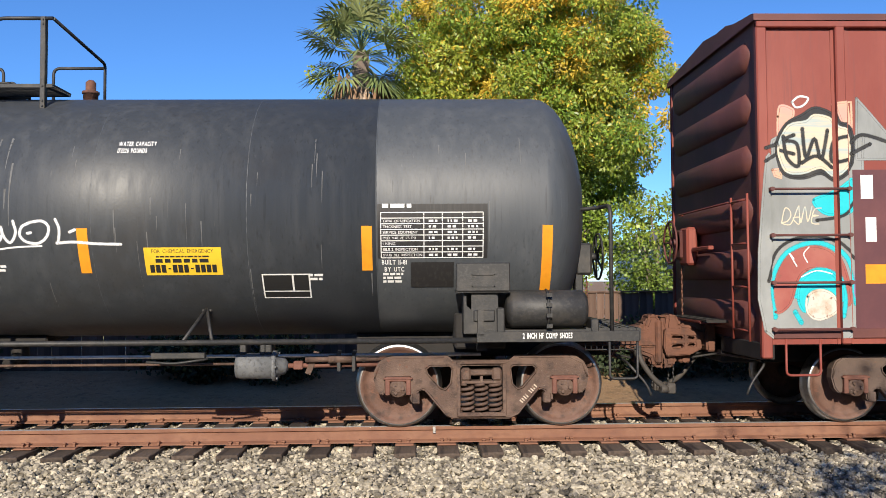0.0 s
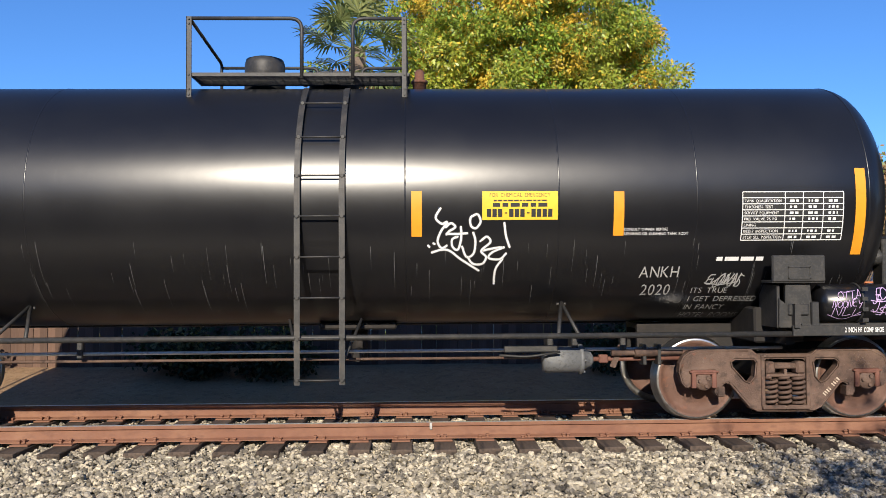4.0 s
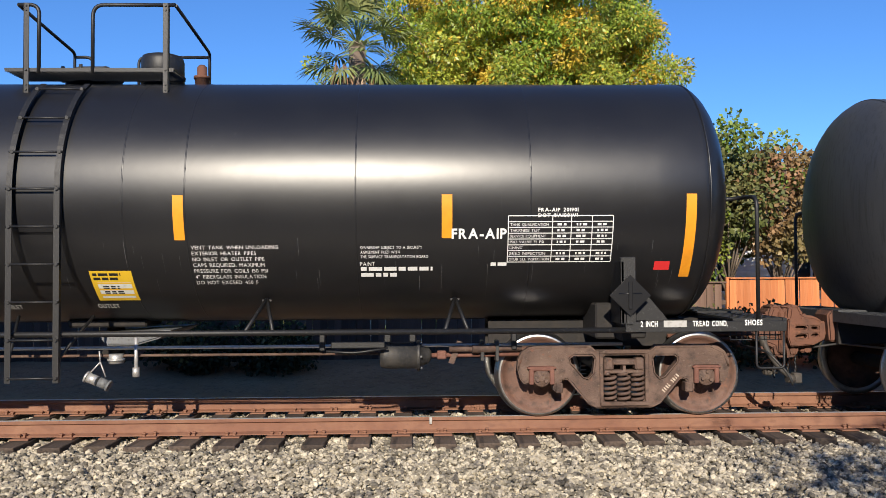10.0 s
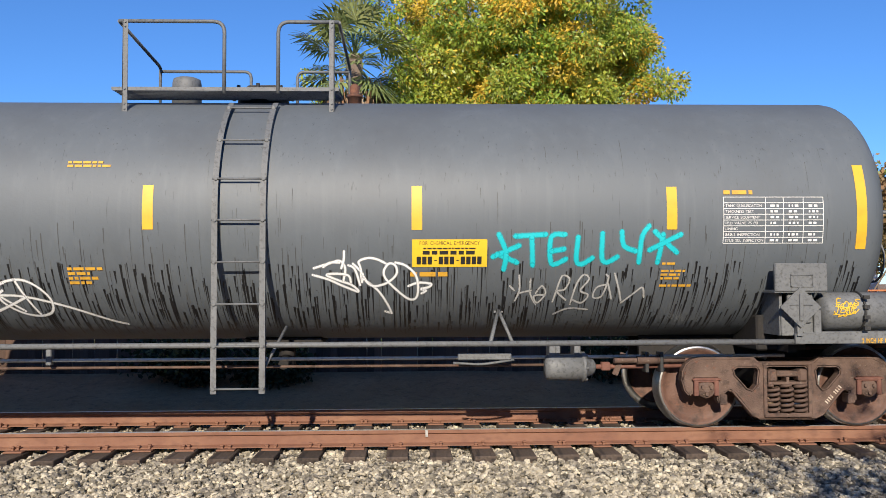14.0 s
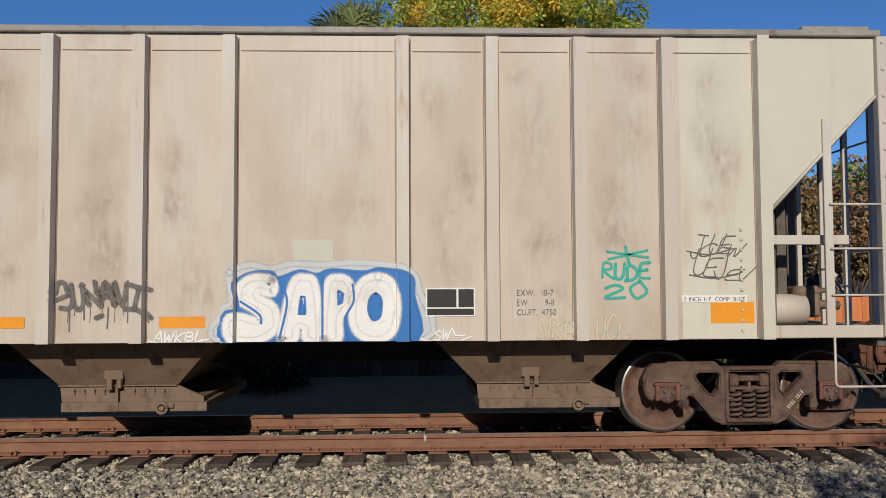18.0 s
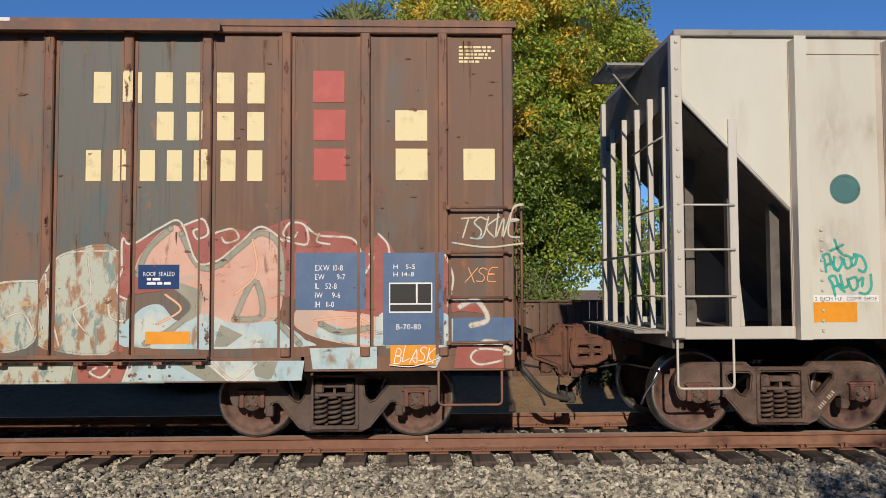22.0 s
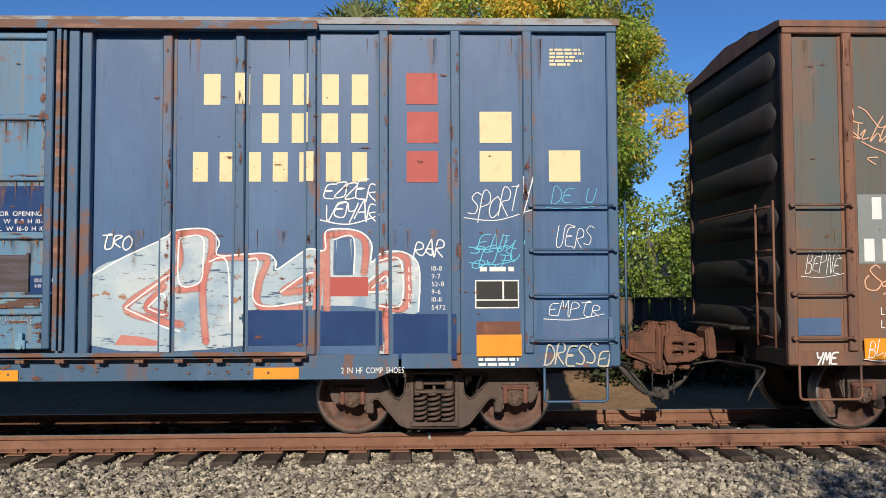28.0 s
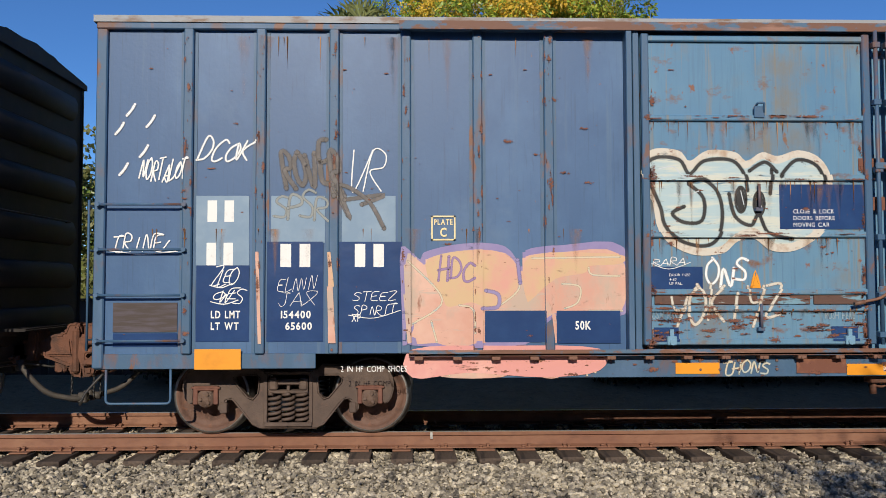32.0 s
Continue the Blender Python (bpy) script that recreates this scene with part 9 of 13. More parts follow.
write(four, s_four, ['VENT TANK WHEN UNLOADING', 'EXTERIOR HEATER PIPES', 'NO INLET OR OUTLET PIPE', 'CAPS REQUIRED. MAXIMUM', 'PRESSURE FOR COILS 150 PSI', '4" FIBERGLASS INSULATION', 'DO NOT EXCEED 450 F'], 0.806, 1.711, 1.895, 0.0394, 'white', 'white stencilled lettering', bold=0, align='left')
write(four, s_four_sill, ['2 INCH TREAD COND. SHOES'], -6.308, -5.519, 1.081, 0.0520, 'white', 'white stencilled lettering', bold=0.028, align='left')
write(four, s_four, ['FRA-AIP'], 3.529, 4.106, 2.060, 0.1050, 'white', 'white stencilled lettering', bold=0.028, align='left')
write(four, s_four, ['FRA-AIP 201901', 'DOT 111A100W1'], 4.434, 4.855, 2.268, 0.0376, 'white', 'white stencilled lettering', bold=0.028, align='left')
table(four, s_four, 4.123, 5.226, 1.707, 2.186, ['', 'a', 'a', 'a', 'a', '', 'a', 'a'], (0.42, 0.6, 0.8), 'white', 'white ruled inspection chart', heavy=0.009)
write(four, s_four, ['OWNERSHIP SUBJECT TO A SECURITY', 'AGREEMENT FILED WITH', 'THE SURFACE TRANSPORTATION BOARD'], 2.570, 3.280, 1.882, 0.0310, 'white', 'white stencilled lettering', bold=0, align='left')
write(four, s_four, ['PAINT'], 2.560, 2.717, 1.718, 0.0420, 'white', 'white stencilled lettering', bold=0, align='left')
small_bars(four, s_four, [0.764, 0.382], 2.566, 1.662, 0.0396, 'white', 'fine print', seed=1)
small_bars(four, s_four, [0.171], 3.947, 1.704, 0.0360, 'white', 'fine print', seed=1)
decal_rect(four, 'paint_patch', s_four, 5.706, 5.873, 1.615, 1.707, 'red_sticker', 'small red sticker', 0.004)
write(four, s_four_sill, ['2 INCH'], 5.481, 5.659, 1.082, 0.0580, 'white', 'white stencilled lettering', bold=0.028, align='left')
write(four, s_four_sill, ['TREAD COND.'], 6.026, 6.395, 1.082, 0.0570, 'white', 'white stencilled lettering', bold=0.028, align='left')
write(four, s_four_sill, ['SHOES'], 6.574, 6.759, 1.090, 0.0580, 'white', 'white stencilled lettering', bold=0.028, align='left')
decal_rect(four, 'paint_patch', s_four_sill, 5.722, 5.963, 1.016, 1.085, 'galv', 'bright metal plate', 0.004)
yellow_sign(five, s_five, (1.769, 2.556, 1.788, 2.072))
strokes(five, 'graffiti_tag', s_five, [[(2.677, 2.122), (2.753, 1.937), (2.736, 1.762)], [(2.891, 2.006), (2.616, 1.891)], [(2.665, 1.919), (2.872, 1.832)], [(2.850, 2.104), (3.169, 2.121)], [(3.023, 2.092), (3.039, 1.802)], [(3.372, 2.121), (3.226, 2.092), (3.239, 1.819), (3.389, 1.866)], [(3.236, 1.947), (3.366, 1.970)], [(3.510, 2.092), (3.500, 1.860), (3.561, 1.813), (3.670, 1.877)], [(3.767, 2.132), (3.770, 1.888), (3.826, 1.830), (3.935, 1.888)], [(3.971, 2.149), (3.997, 2.004), (4.124, 1.946)], [(4.258, 2.207), (4.186, 2.091), (4.167, 1.829)], [(4.322, 2.149), (4.478, 2.003), (4.565, 1.933)], [(4.596, 2.119), (4.271, 1.957)], [(4.409, 2.120), (4.368, 1.829)]], 0.05, 'teal_spray', 'bright teal sprayed letters')
strokes(five, 'graffiti_tag', s_five, [[(2.904, 1.697), (2.916, 1.537), (2.877, 1.427)], [(2.811, 1.585), (2.862, 1.537)], [(3.028, 1.656), (3.036, 1.506), (3.108, 1.383)], [(2.905, 1.507), (3.041, 1.536)], [(3.095, 1.506), (3.155, 1.584), (3.202, 1.505), (3.124, 1.402), (3.078, 1.476), (3.199, 1.487)], [(3.289, 1.413), (3.338, 1.625), (3.375, 1.696), (3.447, 1.654), (3.405, 1.547), (3.324, 1.523), (3.430, 1.431)], [(3.483, 1.382), (3.524, 1.595), (3.593, 1.701), (3.654, 1.654), (3.577, 1.534), (3.666, 1.486), (3.607, 1.400), (3.509, 1.431)], [(3.839, 1.594), (3.747, 1.564), (3.723, 1.461), (3.815, 1.473), (3.862, 1.653), (3.836, 1.701)], [(3.859, 1.623), (3.926, 1.442)], [(3.925, 1.712), (3.995, 1.533), (4.042, 1.398)]], 0.02, 'chalk', 'pale grey sprayed letters')
strokes(five, 'graffiti_tag', s_five, [[(4.042, 1.398), (4.161, 1.502), (4.243, 1.562), (4.278, 1.459)], [(3.321, 1.275), (3.475, 1.338), (3.686, 1.324)]], 0.02, 'chalk', 'pale grey sprayed letters')
strokes(five, 'graffiti_tag', s_five, [[(0.739, 1.779), (0.892, 1.825), (1.012, 1.854), (1.067, 1.778), (1.044, 1.650)], [(0.839, 1.790), (0.911, 1.836), (1.008, 1.836)], [(0.723, 1.709), (0.884, 1.662), (1.039, 1.591), (1.197, 1.531), (1.130, 1.602), (0.997, 1.650), (0.867, 1.709), (0.985, 1.720), (1.097, 1.702), (1.120, 1.632)], [(1.060, 1.951), (1.054, 1.865), (1.026, 1.778)], [(1.101, 1.807), (1.168, 1.766), (1.217, 1.602)], [(1.150, 1.824), (1.246, 1.720), (1.237, 1.632)], [(1.237, 1.632), (1.228, 1.778), (1.212, 1.847), (1.303, 1.882), (1.399, 1.870), (1.496, 1.824)]], 0.024, 'white_spray', 'looping white sprayed tag')
strokes(five, 'graffiti_tag', s_five, [[(1.257, 1.690), (1.308, 1.614), (1.389, 1.590), (1.516, 1.631), (1.605, 1.719), (1.591, 1.806), (1.525, 1.823), (1.471, 1.748), (1.494, 1.660), (1.611, 1.541), (1.732, 1.450), (1.814, 1.468), (1.831, 1.600), (1.797, 1.718), (1.696, 1.806), (1.596, 1.835)], [(1.261, 1.661), (1.405, 1.542), (1.503, 1.390), (1.542, 1.295)], [(1.473, 1.315), (1.542, 1.295)], [(1.729, 1.589), (1.836, 1.624), (1.968, 1.611), (1.943, 1.576), (1.869, 1.564)], [(1.867, 1.552), (1.917, 1.540), (1.868, 1.510)]], 0.024, 'white_spray', 'looping white sprayed tag')
small_bars(five, s_five, [0.394], 1.748, 1.736, 0.0470, 'amber_letter', 'fine print', seed=1)
table(five, s_five, 5.048, 6.113, 2.025, 2.509, ['', 'a', 'a', 'a', 'a', '', 'a', 'a'], (0.42, 0.6, 0.8), 'white', 'white ruled inspection chart', heavy=0.007)
small_bars(five, s_five, [0.309], 5.052, 2.582, 0.0430, 'amber_letter', 'fine print', seed=1)
small_bars(five, s_five, [0.139, 0.000, 0.261, 0.209, 0.209, 0.000, 0.348], 4.418, 1.827, 0.0242, 'amber_letter', 'fine print', seed=1)
decal_rect(five, 'paint_patch', s_five_sill, 5.585, 5.863, 1.609, 1.726, 'tan_plate', 'tan data sticker', 0.004)
write(five, s_five_sill, ['2 INCH HF COMP SHOES'], 6.475, 6.992, 1.024, 0.0530, 'amber_letter', 'amber stencilled lettering', bold=0.028, align='left')
blocks(five, s_five, '#### #####', -5.318, -3.614, 1.895, 2.128, 'amber_letter', 'plain block of an amber car mark')
write(five, s_five, ['LD LMT   192800 LB  87 450 KG'], -5.315, -3.851, 1.778, 0.0770, 'amber_letter', 'amber stencilled lettering', bold=0.028, align='left')
write(five, s_five, ['LT WT     70200 LB  31 850 KG'], -5.310, -3.846, 1.647, 0.0720, 'amber_letter', 'amber stencilled lettering', bold=0.028, align='left')
strokes(five, 'graffiti_tag', s_five, [[(-6.467, 2.226), (-6.445, 2.080), (-6.423, 1.964)], [(-6.467, 2.226), (-6.375, 2.109), (-6.317, 1.975)], [(-6.464, 2.010), (-6.316, 2.068)], [(-6.286, 2.196), (-6.246, 2.050), (-6.187, 2.021), (-6.163, 2.166)], [(-6.163, 2.166), (-6.117, 2.032), (-6.052, 2.032), (-6.033, 2.254)], [(-5.916, 2.195), (-5.975, 2.108), (-5.946, 2.008), (-5.845, 1.973), (-5.757, 2.049), (-5.775, 2.165), (-5.875, 2.206), (-5.916, 2.195)], [(-5.904, 2.090), (-5.834, 2.090)], [(-5.739, 2.265), (-5.739, 2.048), (-5.680, 1.972), (-5.538, 1.989), (-5.336, 1.983)], [(-5.598, 2.077), (-5.580, 2.071)], [(-6.170, 1.933), (-5.964, 1.944), (-5.745, 1.938)]], 0.036, 'teal_spray', 'teal sprayed tag')
strokes(five, 'graffiti_tag', s_five, [[(-3.263, 1.684), (-3.349, 1.774), (-3.504, 1.804), (-3.681, 1.764), (-3.773, 1.674), (-3.728, 1.578), (-3.526, 1.546), (-3.384, 1.606), (-3.310, 1.714), (-3.288, 1.654)], [(-3.725, 1.523), (-3.526, 1.546), (-3.355, 1.618), (-3.132, 1.574)], [(-3.811, 1.304), (-3.737, 1.380), (-3.568, 1.454), (-3.324, 1.471), (-3.161, 1.439), (-3.252, 1.326)], [(-3.266, 1.313), (-3.101, 1.344), (-2.867, 1.310), (-2.759, 1.309)], [(-3.255, 1.672), (-3.227, 1.773), (-3.110, 1.803), (-2.984, 1.772), (-2.920, 1.682), (-2.951, 1.592), (-3.070, 1.574), (-3.200, 1.605), (-3.255, 1.672)], [(-3.393, 1.696), (-3.298, 1.642), (-3.208, 1.501), (-3.237, 1.377), (-3.163, 1.344)], [(-3.208, 1.501), (-2.996, 1.407), (-2.767, 1.329), (-2.671, 1.341)]], 0.024, 'white_spray', 'sprawling white sprayed tag with a wheel')
strokes(five, 'graffiti_tag', s_five, [[(-3.195, 1.850), (-3.137, 1.874), (-3.081, 1.862), (-3.133, 1.838), (-3.195, 1.850)], [(-3.012, 1.760), (-2.883, 1.712), (-2.693, 1.681), (-2.533, 1.650)], [(-2.949, 1.531), (-2.785, 1.542), (-2.673, 1.590), (-2.499, 1.638)], [(-2.665, 1.801), (-2.674, 1.711), (-2.666, 1.639)], [(-2.384, 1.673), (-2.529, 1.632), (-2.595, 1.529), (-2.548, 1.416), (-2.394, 1.314), (-2.222, 1.286), (-2.087, 1.337), (-2.058, 1.464), (-2.147, 1.587), (-2.271, 1.661), (-2.384, 1.673)], [(-2.378, 1.673), (-2.312, 1.496), (-2.231, 1.306)], [(-2.866, 1.499), (-2.590, 1.510), (-2.304, 1.490), (-1.920, 1.387), (-1.519, 1.235), (-1.354, 1.187)], [(-2.304, 1.490), (-2.493, 1.404), (-2.685, 1.328)], [(-2.658, 1.341), (-2.723, 1.436), (-2.618, 1.498), (-2.529, 1.559)], [(-2.590, 1.510), (-2.373, 1.339)]], 0.024, 'white_spray', 'sprawling white sprayed tag with a wheel')
strokes(five, 'graffiti_tag', s_five, [[(-2.982, 1.592), (-2.818, 1.480)]], 0.024, 'white_spray', 'sprawling white sprayed tag with a wheel')
small_bars(five, s_five, [0.360, 0.450], -1.800, 2.898, 0.0246, 'amber_letter', 'fine print', seed=1)
small_bars(five, s_five, [0.379, 0.227, 0.303, 0.227], -1.808, 1.796, 0.0300, 'amber_letter', 'fine print', seed=1)
write(five, s_five_sill, ['2 INCH HF COMP SHOES'], -6.915, -6.396, 1.051, 0.0520, 'amber_letter', 'amber stencilled lettering', bold=0.028, align='left')
decal_rect(hop, 'reflector', s_hop, -6.700, -6.244, 1.249, 1.454, 'orange', 'orange reflective panel', 0.004)
decal_rect(hop, 'reflector', s_hop, -3.846, -3.374, 1.225, 1.329, 'orange', 'orange reflective panel', 0.004)
decal_rect(hop, 'reflector', s_hop, -1.129, -0.666, 1.227, 1.341, 'orange', 'orange reflective panel', 0.004)
decal_rect(hop, 'reflector', s_hop, 0.663, 1.120, 1.222, 1.337, 'orange', 'orange reflective panel', 0.004)
decal_rect(hop, 'reflector', s_hop, 6.268, 6.723, 1.238, 1.456, 'orange', 'orange reflective panel', 0.004)
decal_rect(hop, 'paint_patch', s_hop, -6.700, -6.015, 1.459, 1.528, 'white', 'white label', 0.004)
write(hop, s_hop, ['2 INCH H.F. COMP SHOE'], -6.683, -6.032, 1.511, 0.0400, 'print_black', 'black printed words', bold=0, align='left')
decal_rect(hop, 'paint_patch', s_hop, 5.975, 6.649, 1.452, 1.526, 'white', 'white label', 0.004)
write(hop, s_hop, ['2 INCH H.F. COMP SHOE'], 5.992, 6.632, 1.509, 0.0460, 'print_black', 'black printed words', bold=0, align='left')
shape(hop, s_hop, [(1.0, 0.5), (0.9755, 0.6545), (0.9045000000000001, 0.794), (0.794, 0.9045000000000001), (0.6545, 0.9755), (0.5, 1.0), (0.34550000000000003, 0.9755), (0.20600000000000002, 0.9045000000000001), (0.09549999999999997, 0.794), (0.024500000000000022, 0.6545), (0.0, 0.5), (0.024500000000000022, 0.34550000000000003), (0.09549999999999997, 0.20600000000000002), (0.20650000000000002, 0.09549999999999997), (0.346, 0.024500000000000022), (0.5005, 0.0), (0.655, 0.024500000000000022), (0.794, 0.09549999999999997), (0.9045000000000001, 0.20650000000000002), (0.9755, 0.346)], 'disc_green', 'dark green painted disc', (-6.485, -6.186, 2.488, 2.772))
blocks(hop, s_hop, '##', -5.679, -5.192, 2.516, 2.731, 'print_black', 'plain block of a dark car mark')
blocks(hop, s_hop, '##', -4.786, -4.302, 2.515, 2.731, 'print_black', 'plain block of a dark car mark')
decal_rect(hop, 'paint_patch', s_hop, -5.571, -5.542, 2.077, 2.308, 'print_black', 'plain block of a dark car mark', 0.004)
decal_rect(hop, 'paint_patch', s_hop, -5.363, -5.334, 2.076, 2.307, 'print_black', 'plain block of a dark car mark', 0.004)
blocks(hop, s_hop, '##', -4.778, -4.307, 2.074, 2.306, 'print_black', 'plain block of a dark car mark')
decal_rect(hop, 'paint_patch', s_hop, -3.893, -3.529, 2.398, 2.731, 'white', 'white sign', 0.004)
write(hop, s_hop, ['R1'], -3.852, -3.553, 2.655, 0.2220, 'print_black', 'bold black letters', bold=0.028, align='left')
decal_rect(hop, 'paint_patch', s_hop, -5.700, -5.176, 1.294, 1.581, 'white', 'white sign', 0.004)
write(hop, s_hop, ['LD LMT', 'LD WT'], -5.660, -5.200, 1.552, 0.0940, 'print_black', 'bold black letters', bold=0.028, align='left')
decal_rect(hop, 'paint_patch', s_hop, -4.767, -4.315, 1.294, 1.594, 'white', 'white sign', 0.004)
write(hop, s_hop, ['208700', '54300'], -4.738, -4.332, 1.571, 0.1016, 'print_black', 'bold black letters', bold=0.028, align='mid')
blocks(hop, s_hop, '#### ## ##', -3.880, -3.343, 1.346, 1.416, 'grey_spray', 'plain block of a dark stencil')
strokes(hop, 'graffiti_tag', s_hop, [[(-6.559, 1.768), (-6.571, 1.882), (-6.589, 1.939), (-6.527, 1.950), (-6.498, 1.848), (-6.429, 1.779)], [(-6.559, 1.837), (-6.486, 1.865)], [(-6.470, 1.922), (-6.475, 1.808), (-6.429, 1.790), (-6.385, 1.864), (-6.403, 1.921)], [(-6.374, 1.904), (-6.345, 1.807), (-6.289, 1.835), (-6.307, 1.921), (-6.363, 1.938)], [(-6.290, 1.904), (-6.233, 1.938), (-6.250, 1.847), (-6.289, 1.835)], [(-6.262, 1.949), (-6.177, 1.920), (-6.136, 1.823), (-6.164, 1.766), (-6.215, 1.789)], [(-6.461, 2.099), (-6.432, 2.007)], [(-6.510, 1.985), (-6.376, 2.047)], [(-6.432, 2.007), (-6.386, 1.950)], [(-6.472, 1.523), (-6.495, 1.637), (-6.530, 1.706), (-6.468, 1.722), (-6.428, 1.620), (-6.371, 1.563)], [(-6.495, 1.609), (-6.417, 1.637)], [(-6.412, 1.733), (-6.383, 1.608), (-6.327, 1.636), (-6.338, 1.693)]], 0.023, 'green_spray', 'teal-green sprayed tag')
strokes(hop, 'graffiti_tag', s_hop, [[(-6.327, 1.665), (-6.287, 1.579), (-6.231, 1.619), (-6.248, 1.710), (-6.316, 1.693)], [(-6.231, 1.664), (-6.175, 1.704), (-6.185, 1.618)], [(-6.091, 1.737), (-6.089, 1.606), (-6.145, 1.539), (-6.213, 1.550)]], 0.023, 'green_spray', 'teal-green sprayed tag')
scrawl(hop, s_hop, (-3.934, -3.279, 1.537, 1.885), 2, 0.01, 'grey_spray', 'thin grey scrawl', 16)
scrawl(hop, s_hop, (-5.624, -5.197, 1.604, 1.978), 1, 0.006, 'grey_spray', 'thin grey scrawl', 17)
decal_rect(hop, 'paint_patch', s_hop, -3.066, -1.427, 1.843, 2.147, 'pale_patch', 'pale repainted patch', 0.004)
decal_rect(hop, 'paint_patch', s_hop, 2.005, 2.405, 1.800, 2.109, 'pale_patch', 'pale repainted patch', 0.004)
decal_rect(hop, 'paint_patch', s_hop, -3.072, -1.421, 1.055, 1.862, 'black_spray', 'black background of the piece', 0.004)
strokes(hop, "graffiti_stroke", s_hop, [[(-2.883, 1.811), (-2.702, 1.719), (-2.643, 1.503), (-2.674, 1.220), (-2.790, 1.073), (-2.959, 1.097), (-3.056, 1.279), (-3.060, 1.590), (-2.995, 1.760), (-2.883, 1.811)],
    [(-2.640, 1.742), (-2.533, 1.810), (-2.431, 1.764), (-2.396, 1.627), (-2.474, 1.525), (-2.586, 1.418), (-2.637, 1.503)],
    [(-2.385, 1.627), (-2.363, 1.787), (-2.251, 1.832), (-2.160, 1.786), (-2.181, 1.626), (-2.259, 1.501)],
    [(-2.148, 1.740), (-2.092, 1.820), (-1.989, 1.797), (-2.033, 1.500), (-2.042, 1.216), (-1.962, 1.091)],
    [(-1.921, 1.814), (-1.842, 1.831), (-1.785, 1.762), (-1.817, 1.442), (-1.771, 1.271), (-1.704, 1.499), (-1.722, 1.784)],
    [(-1.636, 1.601), (-1.568, 1.715), (-1.500, 1.807), (-1.432, 1.841)],
    [(-3.086, 1.835), (-2.883, 1.851)]], 0.032, 'white_spray', 'fat black letters with white drips', off=0.004)
shape(hop, s_hop, [(-2.585, 1.378), (-2.496, 1.417), (-2.450, 1.332), (-2.436, 1.071), (-2.683, 1.061), (-2.617, 1.191)], 'white_spray', 'fat black letters with white drips')
shape(hop, s_hop, [(-2.236, 1.444), (-2.158, 1.558), (-2.090, 1.615), (-2.099, 1.273), (-2.120, 1.058), (-2.199, 1.058), (-2.178, 1.274)], 'white_spray', 'fat black letters with white drips')
shape(hop, s_hop, [(-1.704, 1.499), (-1.613, 1.413), (-1.600, 1.185), (-1.634, 1.055), (-1.724, 1.055), (-1.759, 1.214)], 'white_spray', 'fat black letters with white drips')
shape(hop, s_hop, [(-2.969, 1.505), (-2.901, 1.419), (-2.956, 1.335), (-3.013, 1.403)], 'white_spray', 'fat black letters with white drips')
shape(hop, s_hop, [(-2.902, 1.493), (-2.868, 1.527), (-2.845, 1.470), (-2.878, 1.425)], 'white_spray', 'fat black letters with white drips')
shape(hop, s_hop, [(-2.878, 1.345), (-2.821, 1.357), (-2.808, 1.198), (-2.853, 1.164)], 'white_spray', 'fat black letters with white drips')
strokes(hop, "graffiti_stroke", s_hop, [[(-3.055, 1.194), (-2.708, 1.243), (-2.200, 1.194), (-1.861, 1.215), (-1.430, 1.178)],
    [(-2.874, 1.074), (-2.875, 1.164)],
    [(-1.917, 1.068), (-1.895, 1.187)],
    [(-1.520, 1.065), (-1.532, 1.270), (-1.556, 1.498)]], 0.012, 'white_spray', 'fat black letters with white drips', off=0.004)
strokes(hop, 'graffiti_tag', s_hop, [[(-0.251, 1.602), (-0.279, 1.673), (-0.338, 1.679), (-0.364, 1.574)], [(-0.366, 1.504), (-0.241, 1.556)], [(-0.214, 1.661), (-0.194, 1.515), (-0.226, 1.428), (-0.315, 1.428)], [(-0.215, 1.631), (-0.178, 1.456), (-0.126, 1.410), (-0.089, 1.485), (-0.108, 1.660)], [(-0.108, 1.660), (-0.030, 1.455)], [(-0.074, 1.601), (0.088, 1.443)], [(0.018, 1.689), (0.044, 1.572)], [(0.088, 1.443), (0.119, 1.688), (0.219, 1.454)], [(0.073, 1.525), (0.192, 1.547)], [(0.219, 1.454), (0.214, 1.688), (0.296, 1.442), (0.344, 1.687), (0.372, 1.406)], [(0.356, 1.675), (0.462, 1.639), (0.580, 1.604)], [(0.498, 1.628), (0.456, 1.423)], [(0.325, 1.412), (0.485, 1.406), (0.584, 1.323)], [(0.038, 1.327), (0.098, 1.350)]], 0.044, 'grey_spray', 'dark grey dripping tag')
strokes(hop, 'graffiti_tag', s_hop, [[(-0.019, 1.426), (-0.023, 1.281)], [(0.224, 1.425), (0.221, 1.291)], [(0.099, 1.408), (0.091, 1.338)], [(-0.239, 1.399), (-0.242, 1.282)], [(0.307, 1.424), (0.306, 1.360)], [(-0.174, 1.398), (-0.175, 1.352)]], 0.006, 'grey_spray', 'thin paint drips')
strokes(hop, 'graffiti_tag', s_hop, [[(0.15, 0.5), (0.15, 0.1)], [(0.3, 0.5), (0.3, 0.3)], [(0.55, 0.5), (0.54, 0.15)], [(0.75, 0.5), (0.75, 0.25)], [(0.9, 0.5), (0.97, 0.25)]], 0.014, 'grey_spray', 'dark grey dripping tag', (-0.368, 0.589, 1.135, 1.720), off=0.004)
shape(hop, s_hop, [(1.388, 1.774), (1.564, 1.854), (1.769, 1.819), (2.004, 1.864), (2.297, 1.852), (2.592, 1.874), (2.946, 1.850), (3.181, 1.791), (3.271, 1.592), (3.282, 1.058), (1.315, 1.070), (1.308, 1.398), (1.402, 1.484)], 'haze_white', 'fat white letters outlined in blue', edge=0.06)
